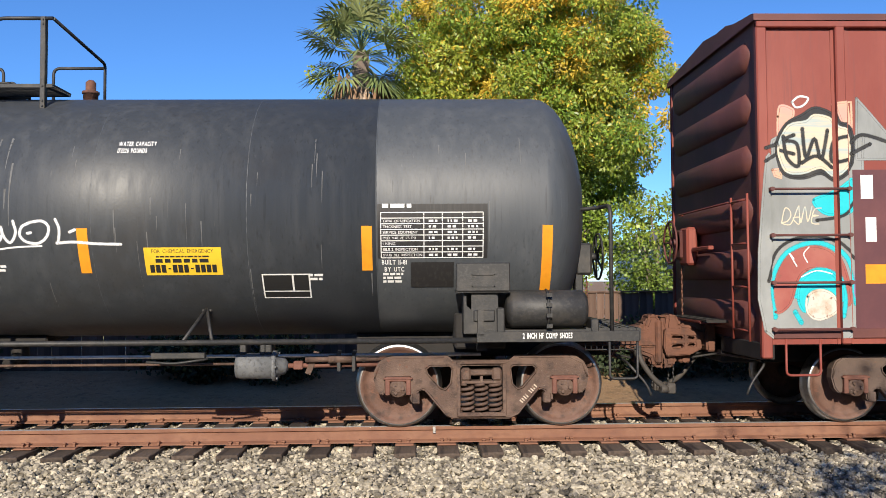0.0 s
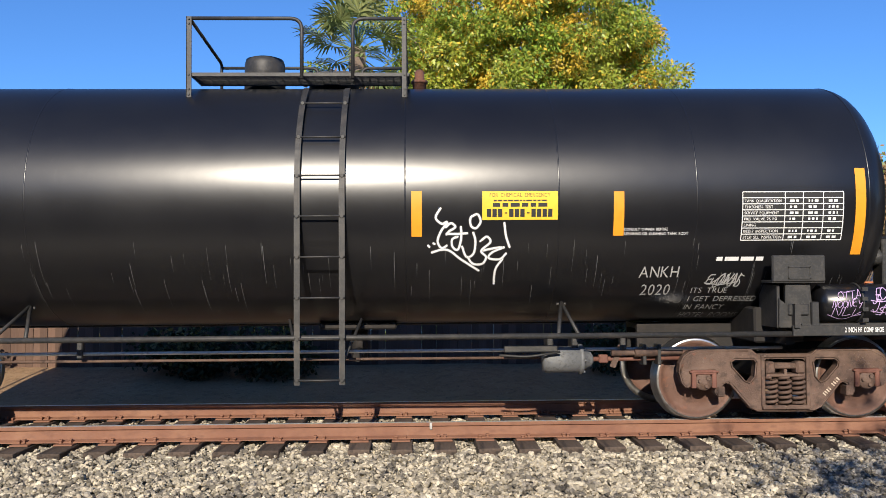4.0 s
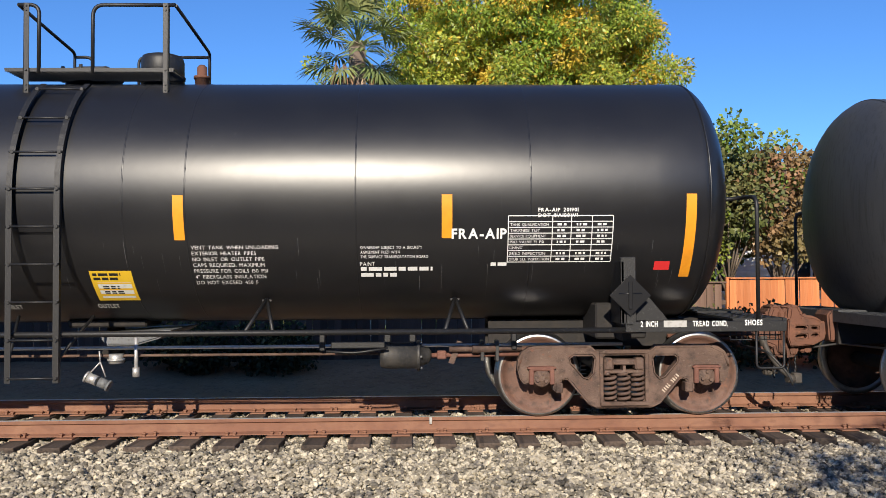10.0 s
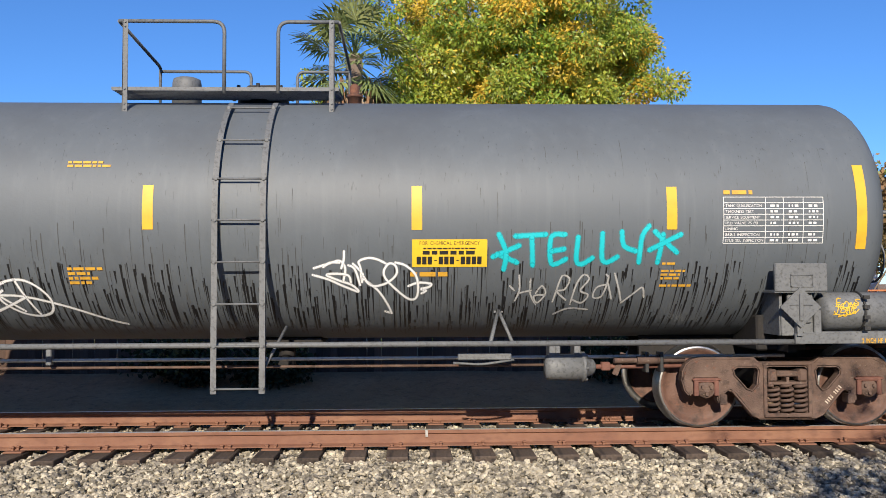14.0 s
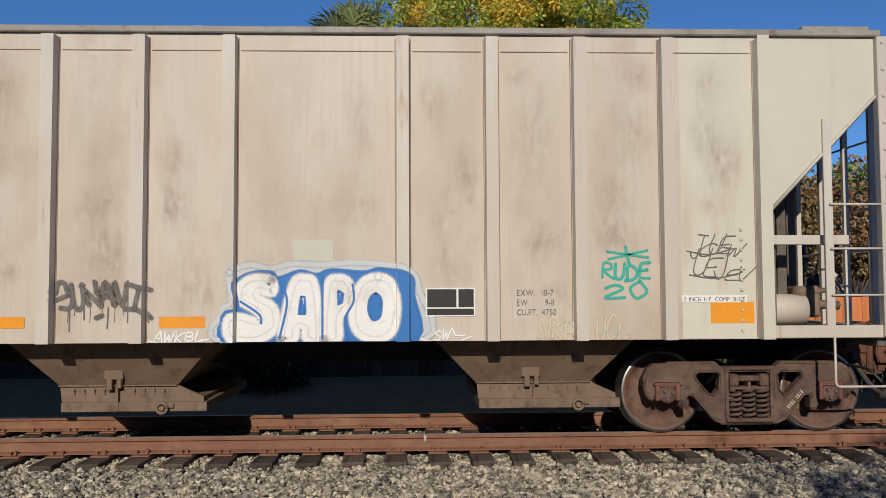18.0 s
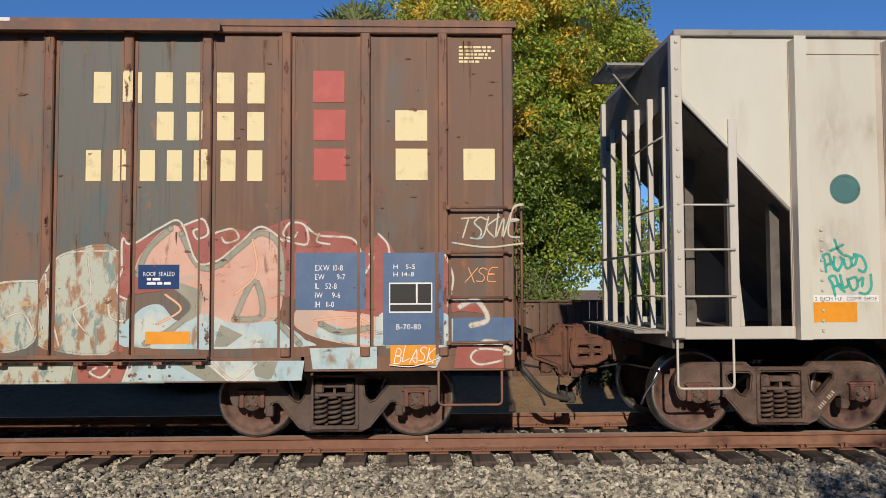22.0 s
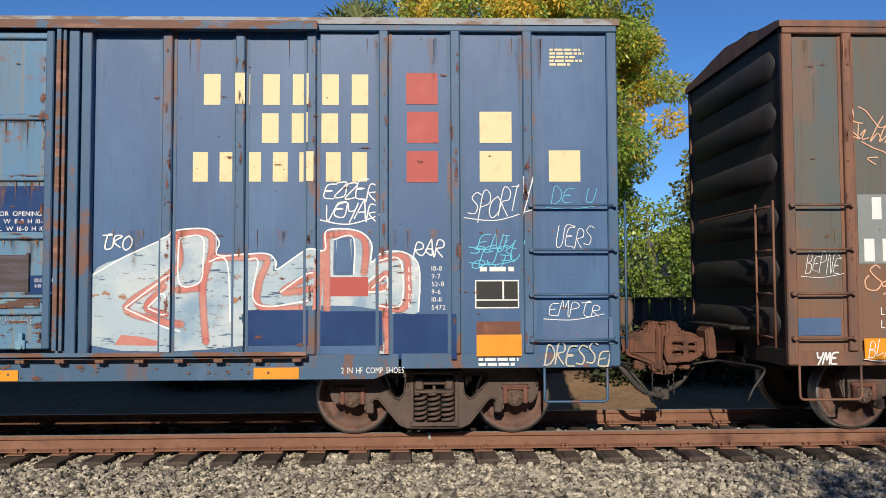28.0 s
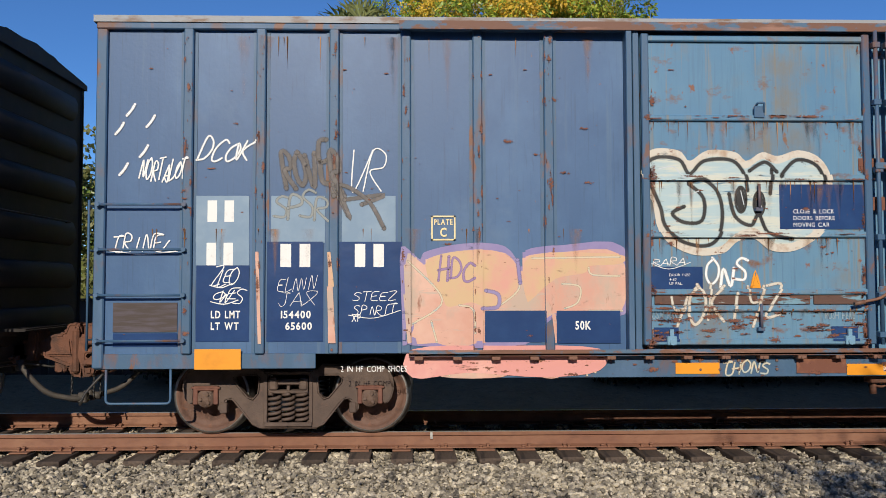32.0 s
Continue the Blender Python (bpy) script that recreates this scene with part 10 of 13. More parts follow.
shape(hop, s_hop, [(1.416, 1.669), (1.563, 1.773), (1.780, 1.784), (1.855, 1.726), (2.061, 1.795), (2.237, 1.759), (2.385, 1.805), (2.708, 1.781), (2.886, 1.815), (3.192, 1.744), (3.222, 1.534), (3.259, 1.093), (2.517, 1.074), (1.339, 1.087), (1.330, 1.358), (1.448, 1.426)], 'azure', 'fat white letters outlined in blue')
shape(hop, s_hop, [(1.790, 1.703), (1.592, 1.727), (1.462, 1.634), (1.460, 1.496), (1.634, 1.379), (1.656, 1.287), (1.481, 1.334), (1.365, 1.311), (1.385, 1.116), (1.653, 1.097), (1.830, 1.217), (1.809, 1.425), (1.647, 1.529), (1.660, 1.587), (1.800, 1.564)], 'white_spray', 'fat white letters outlined in blue', edge=0.075)
shape(hop, s_hop, [(1.874, 1.101), (1.989, 1.655), (2.119, 1.725), (2.223, 1.643), (2.272, 1.099), (2.131, 1.100), (2.110, 1.215), (2.040, 1.215), (2.015, 1.100)], 'white_spray', 'fat white letters outlined in blue', edge=0.075)
shape(hop, s_hop, [(2.307, 1.098), (2.340, 1.642), (2.448, 1.723), (2.565, 1.676), (2.596, 1.479), (2.475, 1.329), (2.459, 1.097)], 'white_spray', 'fat white letters outlined in blue', edge=0.075)
shape(hop, s_hop, [(2.860, 1.734), (2.989, 1.675), (3.055, 1.477), (3.026, 1.210), (2.894, 1.095), (2.706, 1.119), (2.603, 1.247), (2.608, 1.502), (2.706, 1.688)], 'white_spray', 'fat white letters outlined in blue', edge=0.075)
shape(hop, s_hop, [(2.080, 1.528), (2.115, 1.527), (2.124, 1.354), (2.054, 1.354)], 'azure', 'fat white letters outlined in blue')
shape(hop, s_hop, [(2.457, 1.584), (2.503, 1.560), (2.490, 1.468), (2.454, 1.445)], 'azure', 'fat white letters outlined in blue')
shape(hop, s_hop, [(2.833, 1.559), (2.891, 1.489), (2.875, 1.327), (2.804, 1.292), (2.759, 1.385), (2.773, 1.501)], 'azure', 'fat white letters outlined in blue')
strokes(hop, "graffiti_stroke", s_hop, [[(1.472, 1.484), (1.657, 1.356), (1.679, 1.264)],
    [(1.860, 1.679), (1.939, 1.482), (1.863, 1.113)],
    [(2.295, 1.712), (2.295, 1.110)],
    [(2.599, 1.653), (2.608, 1.479), (2.522, 1.305), (2.553, 1.097)]], 0.02, 'azure', 'fat white letters outlined in blue', off=0.004)
id_plate(hop, s_hop, (3.339, 3.843, 1.323, 1.614))
tag(hop, s_hop, 'AWKBL', (0.598, 1.107, 1.073, 1.194), 0.022, 'white_spray', 'white marker tag', 9)
tag(hop, s_hop, 'FSW..', (3.319, 3.757, 1.068, 1.195), 0.02, 'white_spray', 'white marker tag', 10)
write(hop, s_hop, ['EXW.  10-7', 'EW     9-11', 'CU.FT. 4750'], 4.269, 4.672, 1.594, 0.0640, 'grey_spray', 'faded dark stencil', bold=0, align='left')
tag(hop, s_hop, '*/RUDE/20', (5.128, 5.643, 1.503, 2.037), 0.028, 'green_spray', 'teal-green sprayed tag', 11, 0.08)
scrawl(hop, s_hop, (6.006, 6.671, 1.687, 2.178), 2, 0.012, 'grey_spray', 'thin dark scrawl', 18)
tag(hop, s_hop, 'NKB', (4.474, 4.866, 1.064, 1.314), 0.03, 'piece_cream', 'cream sprayed tag', 12)
tag(hop, s_hop, 'UCL', (5.059, 5.401, 1.059, 1.310), 0.03, 'piece_cream', 'cream sprayed tag', 13)
scrawl(hop, s_hop, (-3.902, -3.275, 1.564, 1.848), 1, 0.01, 'grey_spray', 'thin grey scrawl', 19)
for x in HOPPER_POSTS:
    for s in (-1, 1):
        a, b = sorted((x + s * 0.074, x + s * 0.083))
        decal_rect(hop, "weld_line", s_hop, a, b, 1.09, 4.18, "seam_rust", "brown rusty weld line beside the post", 0.001)
for i, (a, b) in enumerate(zip(HOPPER_POSTS, HOPPER_POSTS[1:])):
    rng = random.Random(400 + i)
    quads = []
    for _ in range(5):
        x, z, r, k = rng.uniform(a + 0.2, b - 0.2), rng.uniform(1.4, 3.9), rng.uniform(0.16, 0.34), rng.uniform(0.8, 2.2)
        rim = [(min(max(x + r * math.cos(j * math.tau / 12), a + 0.1), b - 0.1), min(max(z + r * k * math.sin(j * math.tau / 12), 1.09), 4.04), 0.0) for j in range(12)]
        for p, q in zip(rim, rim[1:] + rim[:1]):
            quads += on_levels(s_hop, [(x, z, rng.uniform(0.16, 0.30)), p, q], 0.001)
    tagged(lay(hop, "rust_stain", quads, "hopper_stain", "soft brown rust stains", "stain"), kind="stuff")
    decal_rect(hop, "weld_line", s_hop, a + 0.1, b - 0.1, 4.045, 4.053, "seam_rust", "thin brown seam under the roof edge", 0.001)
blocks(brown, s_brown, '######', 3.729, 5.611, 3.528, 3.850, 'cream_letter', 'plain cream block of the owner mark')
blocks(brown, s_brown, '####', 4.375, 5.606, 3.142, 3.439, 'cream_letter', 'plain cream block of the owner mark')
blocks(brown, s_brown, '#######', 3.669, 5.582, 2.721, 3.041, 'cream_letter', 'plain cream block of the owner mark')
decal_rect(brown, 'paint_patch', s_brown, 6.029, 6.353, 3.544, 3.874, 'red_square', 'painted red square', 0.004)
decal_rect(brown, 'paint_patch', s_brown, 6.035, 6.364, 3.144, 3.466, 'red_square', 'painted red square', 0.004)
decal_rect(brown, 'paint_patch', s_brown, 6.040, 6.368, 2.727, 3.060, 'red_square', 'painted red square', 0.004)
decal_rect(brown, 'paint_patch', s_brown, 6.879, 7.210, 3.145, 3.463, 'cream_letter', 'painted cream square', 0.004)
decal_rect(brown, 'paint_patch', s_brown, 6.882, 7.212, 2.733, 3.061, 'cream_letter', 'painted cream square', 0.004)
decal_rect(brown, 'paint_patch', s_brown, 7.585, 7.911, 2.733, 3.062, 'cream_letter', 'painted cream square', 0.004)
small_bars(brown, s_brown, [0.338, 0.376, 0.301, 0.357, 0.226], 7.542, 4.142, 0.0238, 'cream_letter', 'fine print', seed=1)
shape(brown, s_brown, [(2.452, 1.567), (2.885, 1.669), (3.268, 1.682), (3.285, 1.379), (3.154, 1.033), (2.465, 1.023)], 'old_paint', 'flaking pale green and rust paint')
shape(brown, s_brown, [(3.282, 1.527), (3.357, 1.786), (3.529, 1.979), (4.057, 2.000), (4.102, 1.035), (3.365, 1.025), (3.301, 1.268)], 'old_paint', 'flaking pale green and rust paint')
strokes(brown, "graffiti_stroke", s_brown, [[(2.669, 1.566), (2.885, 1.684), (3.249, 1.705)],
    [(3.357, 1.786), (3.529, 1.982), (4.057, 2.007)],
    [(3.357, 1.786), (3.401, 1.378), (3.481, 1.046)],
    [(3.756, 1.971), (3.786, 1.525), (3.620, 1.377), (3.771, 1.155)],
    [(2.893, 1.307), (3.110, 1.380), (3.223, 1.195)]], 0.018, 'piece_white', 'pale outline strokes', off=0.004)
shape(brown, s_brown, [(4.076, 1.746), (4.092, 2.138), (4.151, 2.164), (4.204, 2.074), (4.490, 2.208), (4.711, 2.275), (4.933, 2.343), (5.024, 2.177), (5.231, 2.230), (5.455, 2.199), (5.753, 2.319), (5.970, 2.304), (5.985, 2.191), (6.202, 2.206), (6.435, 2.145), (6.533, 1.987), (6.705, 2.175), (6.826, 2.069), (6.924, 1.955), (7.391, 1.962), (7.450, 1.509), (7.744, 1.478), (7.826, 1.357), (7.442, 1.359), (7.327, 1.023), (5.832, 1.516), (4.204, 1.560), (4.160, 1.035), (4.022, 1.013), (4.113, 1.264)], 'piece_brick', 'brick-red graffiti ground')
shape(brown, s_brown, [(4.244, 1.798), (4.265, 1.932), (4.431, 2.148), (4.600, 2.261), (4.689, 2.216), (4.834, 1.871), (5.056, 1.870), (5.270, 2.072), (5.507, 2.222), (5.717, 2.086), (5.750, 1.554), (5.632, 1.286), (5.314, 1.250), (4.991, 1.030), (4.929, 1.260), (4.794, 1.491), (4.495, 1.782)], 'piece_salmon', 'faded salmon-pink graffiti letters')
shape(brown, s_brown, [(5.914, 1.434), (6.205, 1.395), (6.691, 1.318), (6.713, 1.027), (6.131, 1.097), (5.833, 1.255)], 'piece_salmon', 'faded salmon-pink graffiti letters')
shape(brown, s_brown, [(4.153, 1.035), (4.251, 1.374), (4.485, 1.462), (4.664, 1.291), (4.943, 1.371), (5.240, 1.258), (5.669, 1.286), (5.833, 1.199), (5.953, 1.098), (5.946, 1.024)], 'piece_sky', 'pale blue graffiti fill')
shape(brown, s_brown, [(6.131, 1.097), (6.205, 1.253), (6.653, 1.094), (6.728, 1.363), (7.396, 1.359), (7.417, 1.015)], 'piece_sky', 'pale blue graffiti fill')
strokes(brown, "graffiti_stroke", s_brown, [[(4.586, 2.231), (4.359, 2.014), (4.260, 1.761)],
    [(4.697, 2.178), (4.864, 1.863), (5.057, 1.848), (5.307, 2.049), (5.507, 2.184), (5.702, 2.041), (5.735, 1.569)],
    [(4.496, 1.745), (4.824, 1.461), (4.628, 1.224), (4.343, 1.063)],
    [(5.239, 1.303), (5.436, 1.697), (5.521, 1.346), (5.269, 1.303)],
    [(5.684, 1.286), (5.901, 1.054)],
    [(6.116, 1.254), (6.317, 1.170), (6.616, 1.214)],
    [(6.803, 1.026), (6.952, 1.047), (7.328, 1.135)]], 0.055, 'piece_olive', 'grey-green letter edges', off=0.004)
shape(brown, s_brown, [(4.607, 1.707), (4.941, 1.594), (4.928, 1.371), (4.723, 1.261), (4.868, 1.446)], 'piece_olive', 'grey-green letter shadow')
shape(brown, s_brown, [(5.092, 1.259), (5.329, 1.146), (5.168, 1.028), (5.035, 1.029)], 'piece_olive', 'grey-green letter shadow')
strokes(brown, "graffiti_stroke", s_brown, [[(4.118, 1.858), (4.122, 2.127), (4.204, 2.074), (4.489, 2.246), (4.688, 2.298), (4.849, 1.901), (5.056, 1.900), (5.307, 2.102), (5.507, 2.252), (5.739, 2.101)],
    [(4.704, 2.260), (4.918, 2.328), (4.979, 2.178), (4.861, 2.125), (4.816, 2.208), (4.882, 2.230)],
    [(5.009, 2.178), (5.209, 2.230), (5.277, 2.132), (5.151, 2.087), (5.106, 2.140)],
    [(5.739, 2.116), (5.971, 2.071), (5.955, 2.259), (5.813, 2.289), (5.739, 2.176), (5.828, 2.131), (5.873, 2.191)],
    [(5.977, 2.244), (6.098, 2.161), (6.427, 2.130), (6.525, 1.994)],
    [(6.097, 2.176), (6.075, 2.100), (6.203, 2.070)],
    [(6.705, 2.175), (6.796, 2.076), (6.818, 1.963)],
    [(4.126, 1.821), (4.056, 1.598), (4.168, 1.516)],
    [(3.969, 1.524), (3.994, 1.331), (4.156, 1.293)],
    [(7.391, 1.954), (7.473, 1.713), (7.412, 1.434)],
    [(7.480, 1.487), (7.706, 1.471), (7.826, 1.365)],
    [(6.578, 1.776), (6.653, 1.926), (6.615, 1.964)]], 0.022, 'piece_white', 'pale outline strokes', off=0.004)
strokes(brown, "graffiti_stroke", s_brown, [[(5.418, 2.117), (5.458, 1.779), (5.237, 1.556)],
    [(4.542, 1.559), (4.699, 1.409), (4.465, 1.262)],
    [(6.056, 1.291), (6.429, 1.319), (6.616, 1.251)]], 0.022, 'piece_peach', 'thin peach inner strokes', off=0.004)
shape(brown, s_brown_s, [(1.475, 0.907), (3.638, 0.892), (3.605, 0.680), (1.482, 0.682)], 'old_paint', 'flaking pale green and rust paint')
shape(brown, s_brown_s, [(3.659, 0.892), (4.184, 0.889), (4.114, 0.676), (3.663, 0.680)], 'piece_brick', 'brick-red graffiti ground')
shape(brown, s_brown_s, [(7.499, 1.016), (8.048, 1.012), (8.046, 0.796), (7.476, 0.800)], 'piece_brick', 'brick-red graffiti ground')
shape(brown, s_brown_s, [(4.191, 0.889), (5.956, 0.884), (5.928, 0.685), (4.136, 0.684)], 'piece_sky', 'pale blue graffiti fill')
shape(brown, s_brown_s, [(6.008, 1.010), (6.692, 1.021), (6.692, 0.798), (6.023, 0.795)], 'piece_sky', 'pale blue graffiti fill')
shape(brown, s_brown_s, [(7.139, 0.839), (7.387, 0.987), (7.289, 0.794)], 'piece_sky', 'pale blue graffiti fill')
shape(brown, s_brown_s, [(4.623, 0.886), (4.953, 0.869), (5.176, 0.683), (4.955, 0.685)], 'piece_olive', 'grey-green letter shadow')
shape(brown, s_brown_s, [(5.432, 0.880), (5.690, 0.879), (5.617, 0.687), (5.433, 0.740)], 'piece_olive', 'grey-green letter shadow')
strokes(brown, "graffiti_stroke", s_brown_s, [[(3.747, 0.862), (3.863, 0.876), (4.003, 0.824), (3.917, 0.729), (3.807, 0.781), (3.864, 0.825)],
    [(4.206, 0.881), (4.136, 0.691)],
    [(5.027, 0.868), (5.249, 0.690), (5.469, 0.851)],
    [(8.048, 0.967), (7.747, 0.992), (7.649, 0.910), (7.738, 0.835), (7.964, 0.871)]], 0.022, 'piece_white', 'pale outline strokes', off=0.004)
decal_rect(brown, 'paint_patch', s_brown, 5.861, 6.572, 1.396, 1.983, 'patch_blue', 'blue repainted panel', 0.004)
write(brown, s_brown, ['EXW 10-8', 'EW    9-7', 'IL  52-8', 'IW   9-6', 'IH  11-0'], 6.056, 6.363, 1.859, 0.0603, 'white', 'white stencilled lettering', bold=0, align='left')
decal_rect(brown, 'paint_patch', s_brown, 6.752, 7.371, 1.035, 1.980, 'patch_blue', 'blue repainted panel', 0.004)
write(brown, s_brown, ['H  5-5', 'H 14-8'], 6.859, 7.080, 1.863, 0.0496, 'white', 'white stencilled lettering', bold=0, align='left')
id_plate(brown, s_brown, (6.812, 7.258, 1.363, 1.674))
write(brown, s_brown, ['B-70-80'], 6.889, 7.138, 1.252, 0.0590, 'white', 'white stencilled lettering', bold=0, align='left')
decal_rect(brown, 'paint_patch', s_brown, 4.266, 4.680, 1.615, 1.865, 'navy_fresh', 'navy repainted label', 0.004)
write(brown, s_brown, ['ROOF SEALED'], 4.318, 4.634, 1.795, 0.0470, 'white', 'white stencilled lettering', bold=0, align='left')
small_bars(brown, s_brown, [0.134, 0.242], 4.353, 1.731, 0.0269, 'white', 'fine print', seed=1)
decal_rect(brown, 'paint_patch', s_brown, 7.470, 8.092, 1.054, 1.312, 'patch_blue', 'blue repainted panel', 0.004)
decal_rect(brown, 'reflector', s_brown, 4.344, 4.798, 1.057, 1.185, 'orange', 'orange reflective panel', 0.004)
decal_rect(brown, 'reflector', s_brown_s, 6.828, 7.289, 0.833, 1.037, 'orange', 'orange reflective panel', 0.02)
tag(brown, s_brown_s, 'BLASK', (6.851, 7.265, 0.851, 1.013), 0.01, 'white_spray', 'white marker tag', 14, off=0.023)
tag(brown, s_brown, 'TSKWE', (7.497, 8.140, 2.067, 2.405), 0.02, 'piece_cream', 'cream sprayed tag', 15, 0.1, overlap=1.2)
tag(brown, s_brown, 'XSE', (7.586, 7.916, 1.665, 1.842), 0.012, 'piece_orange', 'thin orange tag', 16)
strokes(brown, 'graffiti_tag', s_brown, [[(0, 0.9), (0.3, 1.0), (0.5, 0.7), (0.2, 0.6)], [(0.2, 0.2), (0.5, 0.35), (0.9, 0.2), (0.6, 0.05)]], 0.05, 'piece_white', 'pale sprayed curl', (7.542, 8.109, 0.843, 1.488), off=0.004)
write(brown, s_brown_d, ['SECURE BOTH HASPS', 'BEFORE MOVING CAR'], 0.628, 1.800, 3.113, 0.0992, 'cream_letter', 'cream stencilled lettering', bold=0.028, align='left')
write(brown, s_brown_d, ['SECURITY DEVICE ONLY'], -0.917, -0.284, 2.947, 0.0470, 'cream_letter', 'cream stencilled lettering', bold=0.028, align='left')
write(brown, s_brown_d, ['DOOR OPENING MAIN W  8-0 H 10-4', 'TOTAL W 16-0 H 10-4'], 1.439, 2.376, 2.343, 0.0588, 'cream_letter', 'cream stencilled lettering', bold=0.028, align='right')
write(brown, s_brown_d, ['STANDARD CAR SEAL'], 0.218, 0.787, 1.666, 0.0400, 'cream_letter', 'cream stencilled lettering', bold=0.028, align='left')
tag(brown, s_brown_d, 'ICHABOD', (0.212, 1.158, 2.187, 2.456), 0.035, 'faded_grey', 'faded grey tag', 17)
strokes(brown, 'graffiti_tag', s_brown_d, [[(0.5, 1), (0.05, 0.75), (0.05, 0.25), (0.5, 0), (0.95, 0.25), (0.95, 0.75), (0.5, 1)], [(0.15, 0.7), (0.85, 0.7)], [(0.5, 0.7), (0.5, 0.1)]], 0.03, 'faded_grey', 'faded grey circle sign', (0.412, 0.738, 1.770, 2.095), off=0.004)
decal_rect(brown, 'reflector', s_brown_d, -2.067, -1.601, 1.060, 1.168, 'orange', 'orange reflective panel', 0.04)
decal_rect(brown, 'reflector', s_brown_d, 1.379, 1.835, 1.066, 1.169, 'orange', 'orange reflective panel', 0.04)
part('tack_board', lambda bm: (box(bm, 1.595, 2.259, -1.56, -1.53, 1.579, 1.980, 0.004), [box(bm, x, x + 0.03, -1.572, -1.53, 1.569, 2.000, 0.004) for x in (1.575, 2.249)]), 'board_blue', brown, 'weathered tack board in a steel frame')
s_board = flat_surface(-1.56)
decal_rect(brown, 'notice', s_board, 1.905, 2.045, 1.775, 1.985, 'amber', 'torn amber notice', 0.004)
shape(brown, s_board, [(1.955, 1.96), (2.065, 1.985), (2.05, 1.84), (2.0, 1.72), (1.985, 1.80), (1.95, 1.84)], 'white', 'torn white paper', name='notice')
strokes(brown, 'graffiti_tag', s_brown_d, [[(0.5, 1), (0.05, 0.75), (0.05, 0.25), (0.5, 0), (0.95, 0.25), (0.95, 0.75), (0.5, 1)], [(0.5, 0.8), (0.5, 0.2)]], 0.025, 'cream_letter', 'yellow ring sign', (-1.517, -1.333, 2.227, 2.401), off=0.004)
tag(brown, s_brown_d, 'YME', (0.307, 0.829, 1.216, 1.400), 0.03, 'faded_grey', 'faded grey tag', 18)
tag(brown, s_brown_d, 'SHLESD', (-1.532, -1.075, 1.056, 1.182), 0.012, 'white_spray', 'thin white tag', 19)
small_bars(brown, s_brown_d, [0.199, 0.139, 0.099], -2.132, 1.752, 0.0205, 'white', 'fine print', seed=1)
small_bars(brown, s_brown_d, [0.204, 0.143, 0.102], 0.842, 1.879, 0.0207, 'white', 'fine print', seed=1)
scrawl(brown, s_brown_d, (-2.474, -2.218, 1.690, 1.890), 2, 0.008, 'white_spray', 'thin white scrawl', 20)
scrawl(brown, s_brown_d, (-1.842, -1.545, 1.716, 1.946), 2, 0.008, 'white_spray', 'thin white scrawl', 21)
write(brown, s_brown, ['50K'], -3.079, -2.914, 1.246, 0.0860, 'white', 'white stencilled lettering', bold=0.028, align='left')
decal_rect(brown, 'paint_patch', s_brown, -7.318, -6.694, 1.830, 2.557, 'pale_slate', 'pale repainted panel', 0.004)
decal_rect(brown, 'paint_patch', s_brown, -6.491, -5.886, 1.827, 2.557, 'pale_slate', 'pale repainted panel', 0.004)
blocks(brown, s_brown, '##', -7.198, -6.833, 2.295, 2.528, 'white', 'plain block of a white car mark')
blocks(brown, s_brown, '##', -6.474, -6.055, 2.293, 2.527, 'pale_grey', 'faded block of an old mark')
blocks(brown, s_brown, '###', -7.294, -6.705, 1.853, 2.091, 'white', 'plain block of a white car mark')
blocks(brown, s_brown, '###', -6.450, -5.928, 1.845, 2.089, 'white', 'plain block of a white car mark')
write(brown, s_brown, ['LD LMT', 'LT WT'], -7.101, -6.738, 1.379, 0.0876, 'white', 'white stencilled lettering', bold=0, align='left')
write(brown, s_brown, ['154000', ' 66000'], -6.421, -6.034, 1.375, 0.0876, 'white', 'white stencilled lettering', bold=0, align='left')
decal_rect(brown, 'reflector', s_brown_s, -7.308, -6.839, 0.835, 1.053, 'orange', 'orange reflective panel', 0.02)
tag(brown, s_brown_s, 'BLASK', (-7.285, -6.862, 0.852, 1.030), 0.01, 'white_spray', 'white marker tag', 14, off=0.023)
write(brown, s_brown, ['JACK', 'HERE'], -6.271, -6.115, 0.971, 0.0412, 'white', 'white stencilled lettering', bold=0, align='left')
write(brown, s_brown_s, ['2 INCH HF COMP SHOES'], -5.884, -4.947, 0.784, 0.0630, 'cream_letter', 'cream stencilled lettering', bold=0, align='left')
plate_c(brown, s_brown, (-5.501, -5.256, 2.099, 2.345), 'white')
strokes(brown, 'graffiti_tag', s_brown, [[(-7.372, 3.438), (-7.343, 3.338), (-7.238, 3.309)], [(-7.280, 3.485), (-7.198, 3.438), (-7.122, 3.338), (-7.035, 3.262), (-6.889, 3.374)], [(-7.360, 3.232), (-7.266, 3.144), (-7.348, 3.173)], [(-7.285, 3.315), (-7.295, 3.144)], [(-7.267, 3.185), (-7.209, 3.244), (-7.249, 3.144), (-7.179, 3.156)], [(-7.018, 3.386), (-7.093, 3.262), (-7.162, 3.115), (-7.081, 3.203), (-7.046, 3.138)], [(-6.889, 3.368), (-7.005, 3.262), (-7.063, 3.115), (-6.976, 3.185), (-7.005, 3.103)], [(-6.976, 3.103), (-6.906, 3.186), (-6.964, 3.068), (-6.906, 3.044)], [(-6.644, 3.292), (-6.801, 3.174), (-6.929, 3.044), (-6.743, 3.080), (-6.655, 3.015), (-6.743, 2.968), (-6.917, 3.033)], [(-6.917, 3.033), (-6.830, 2.880), (-6.684, 2.751), (-6.579, 2.768)]], 0.0125, 'piece_peach', 'thin peach signature')
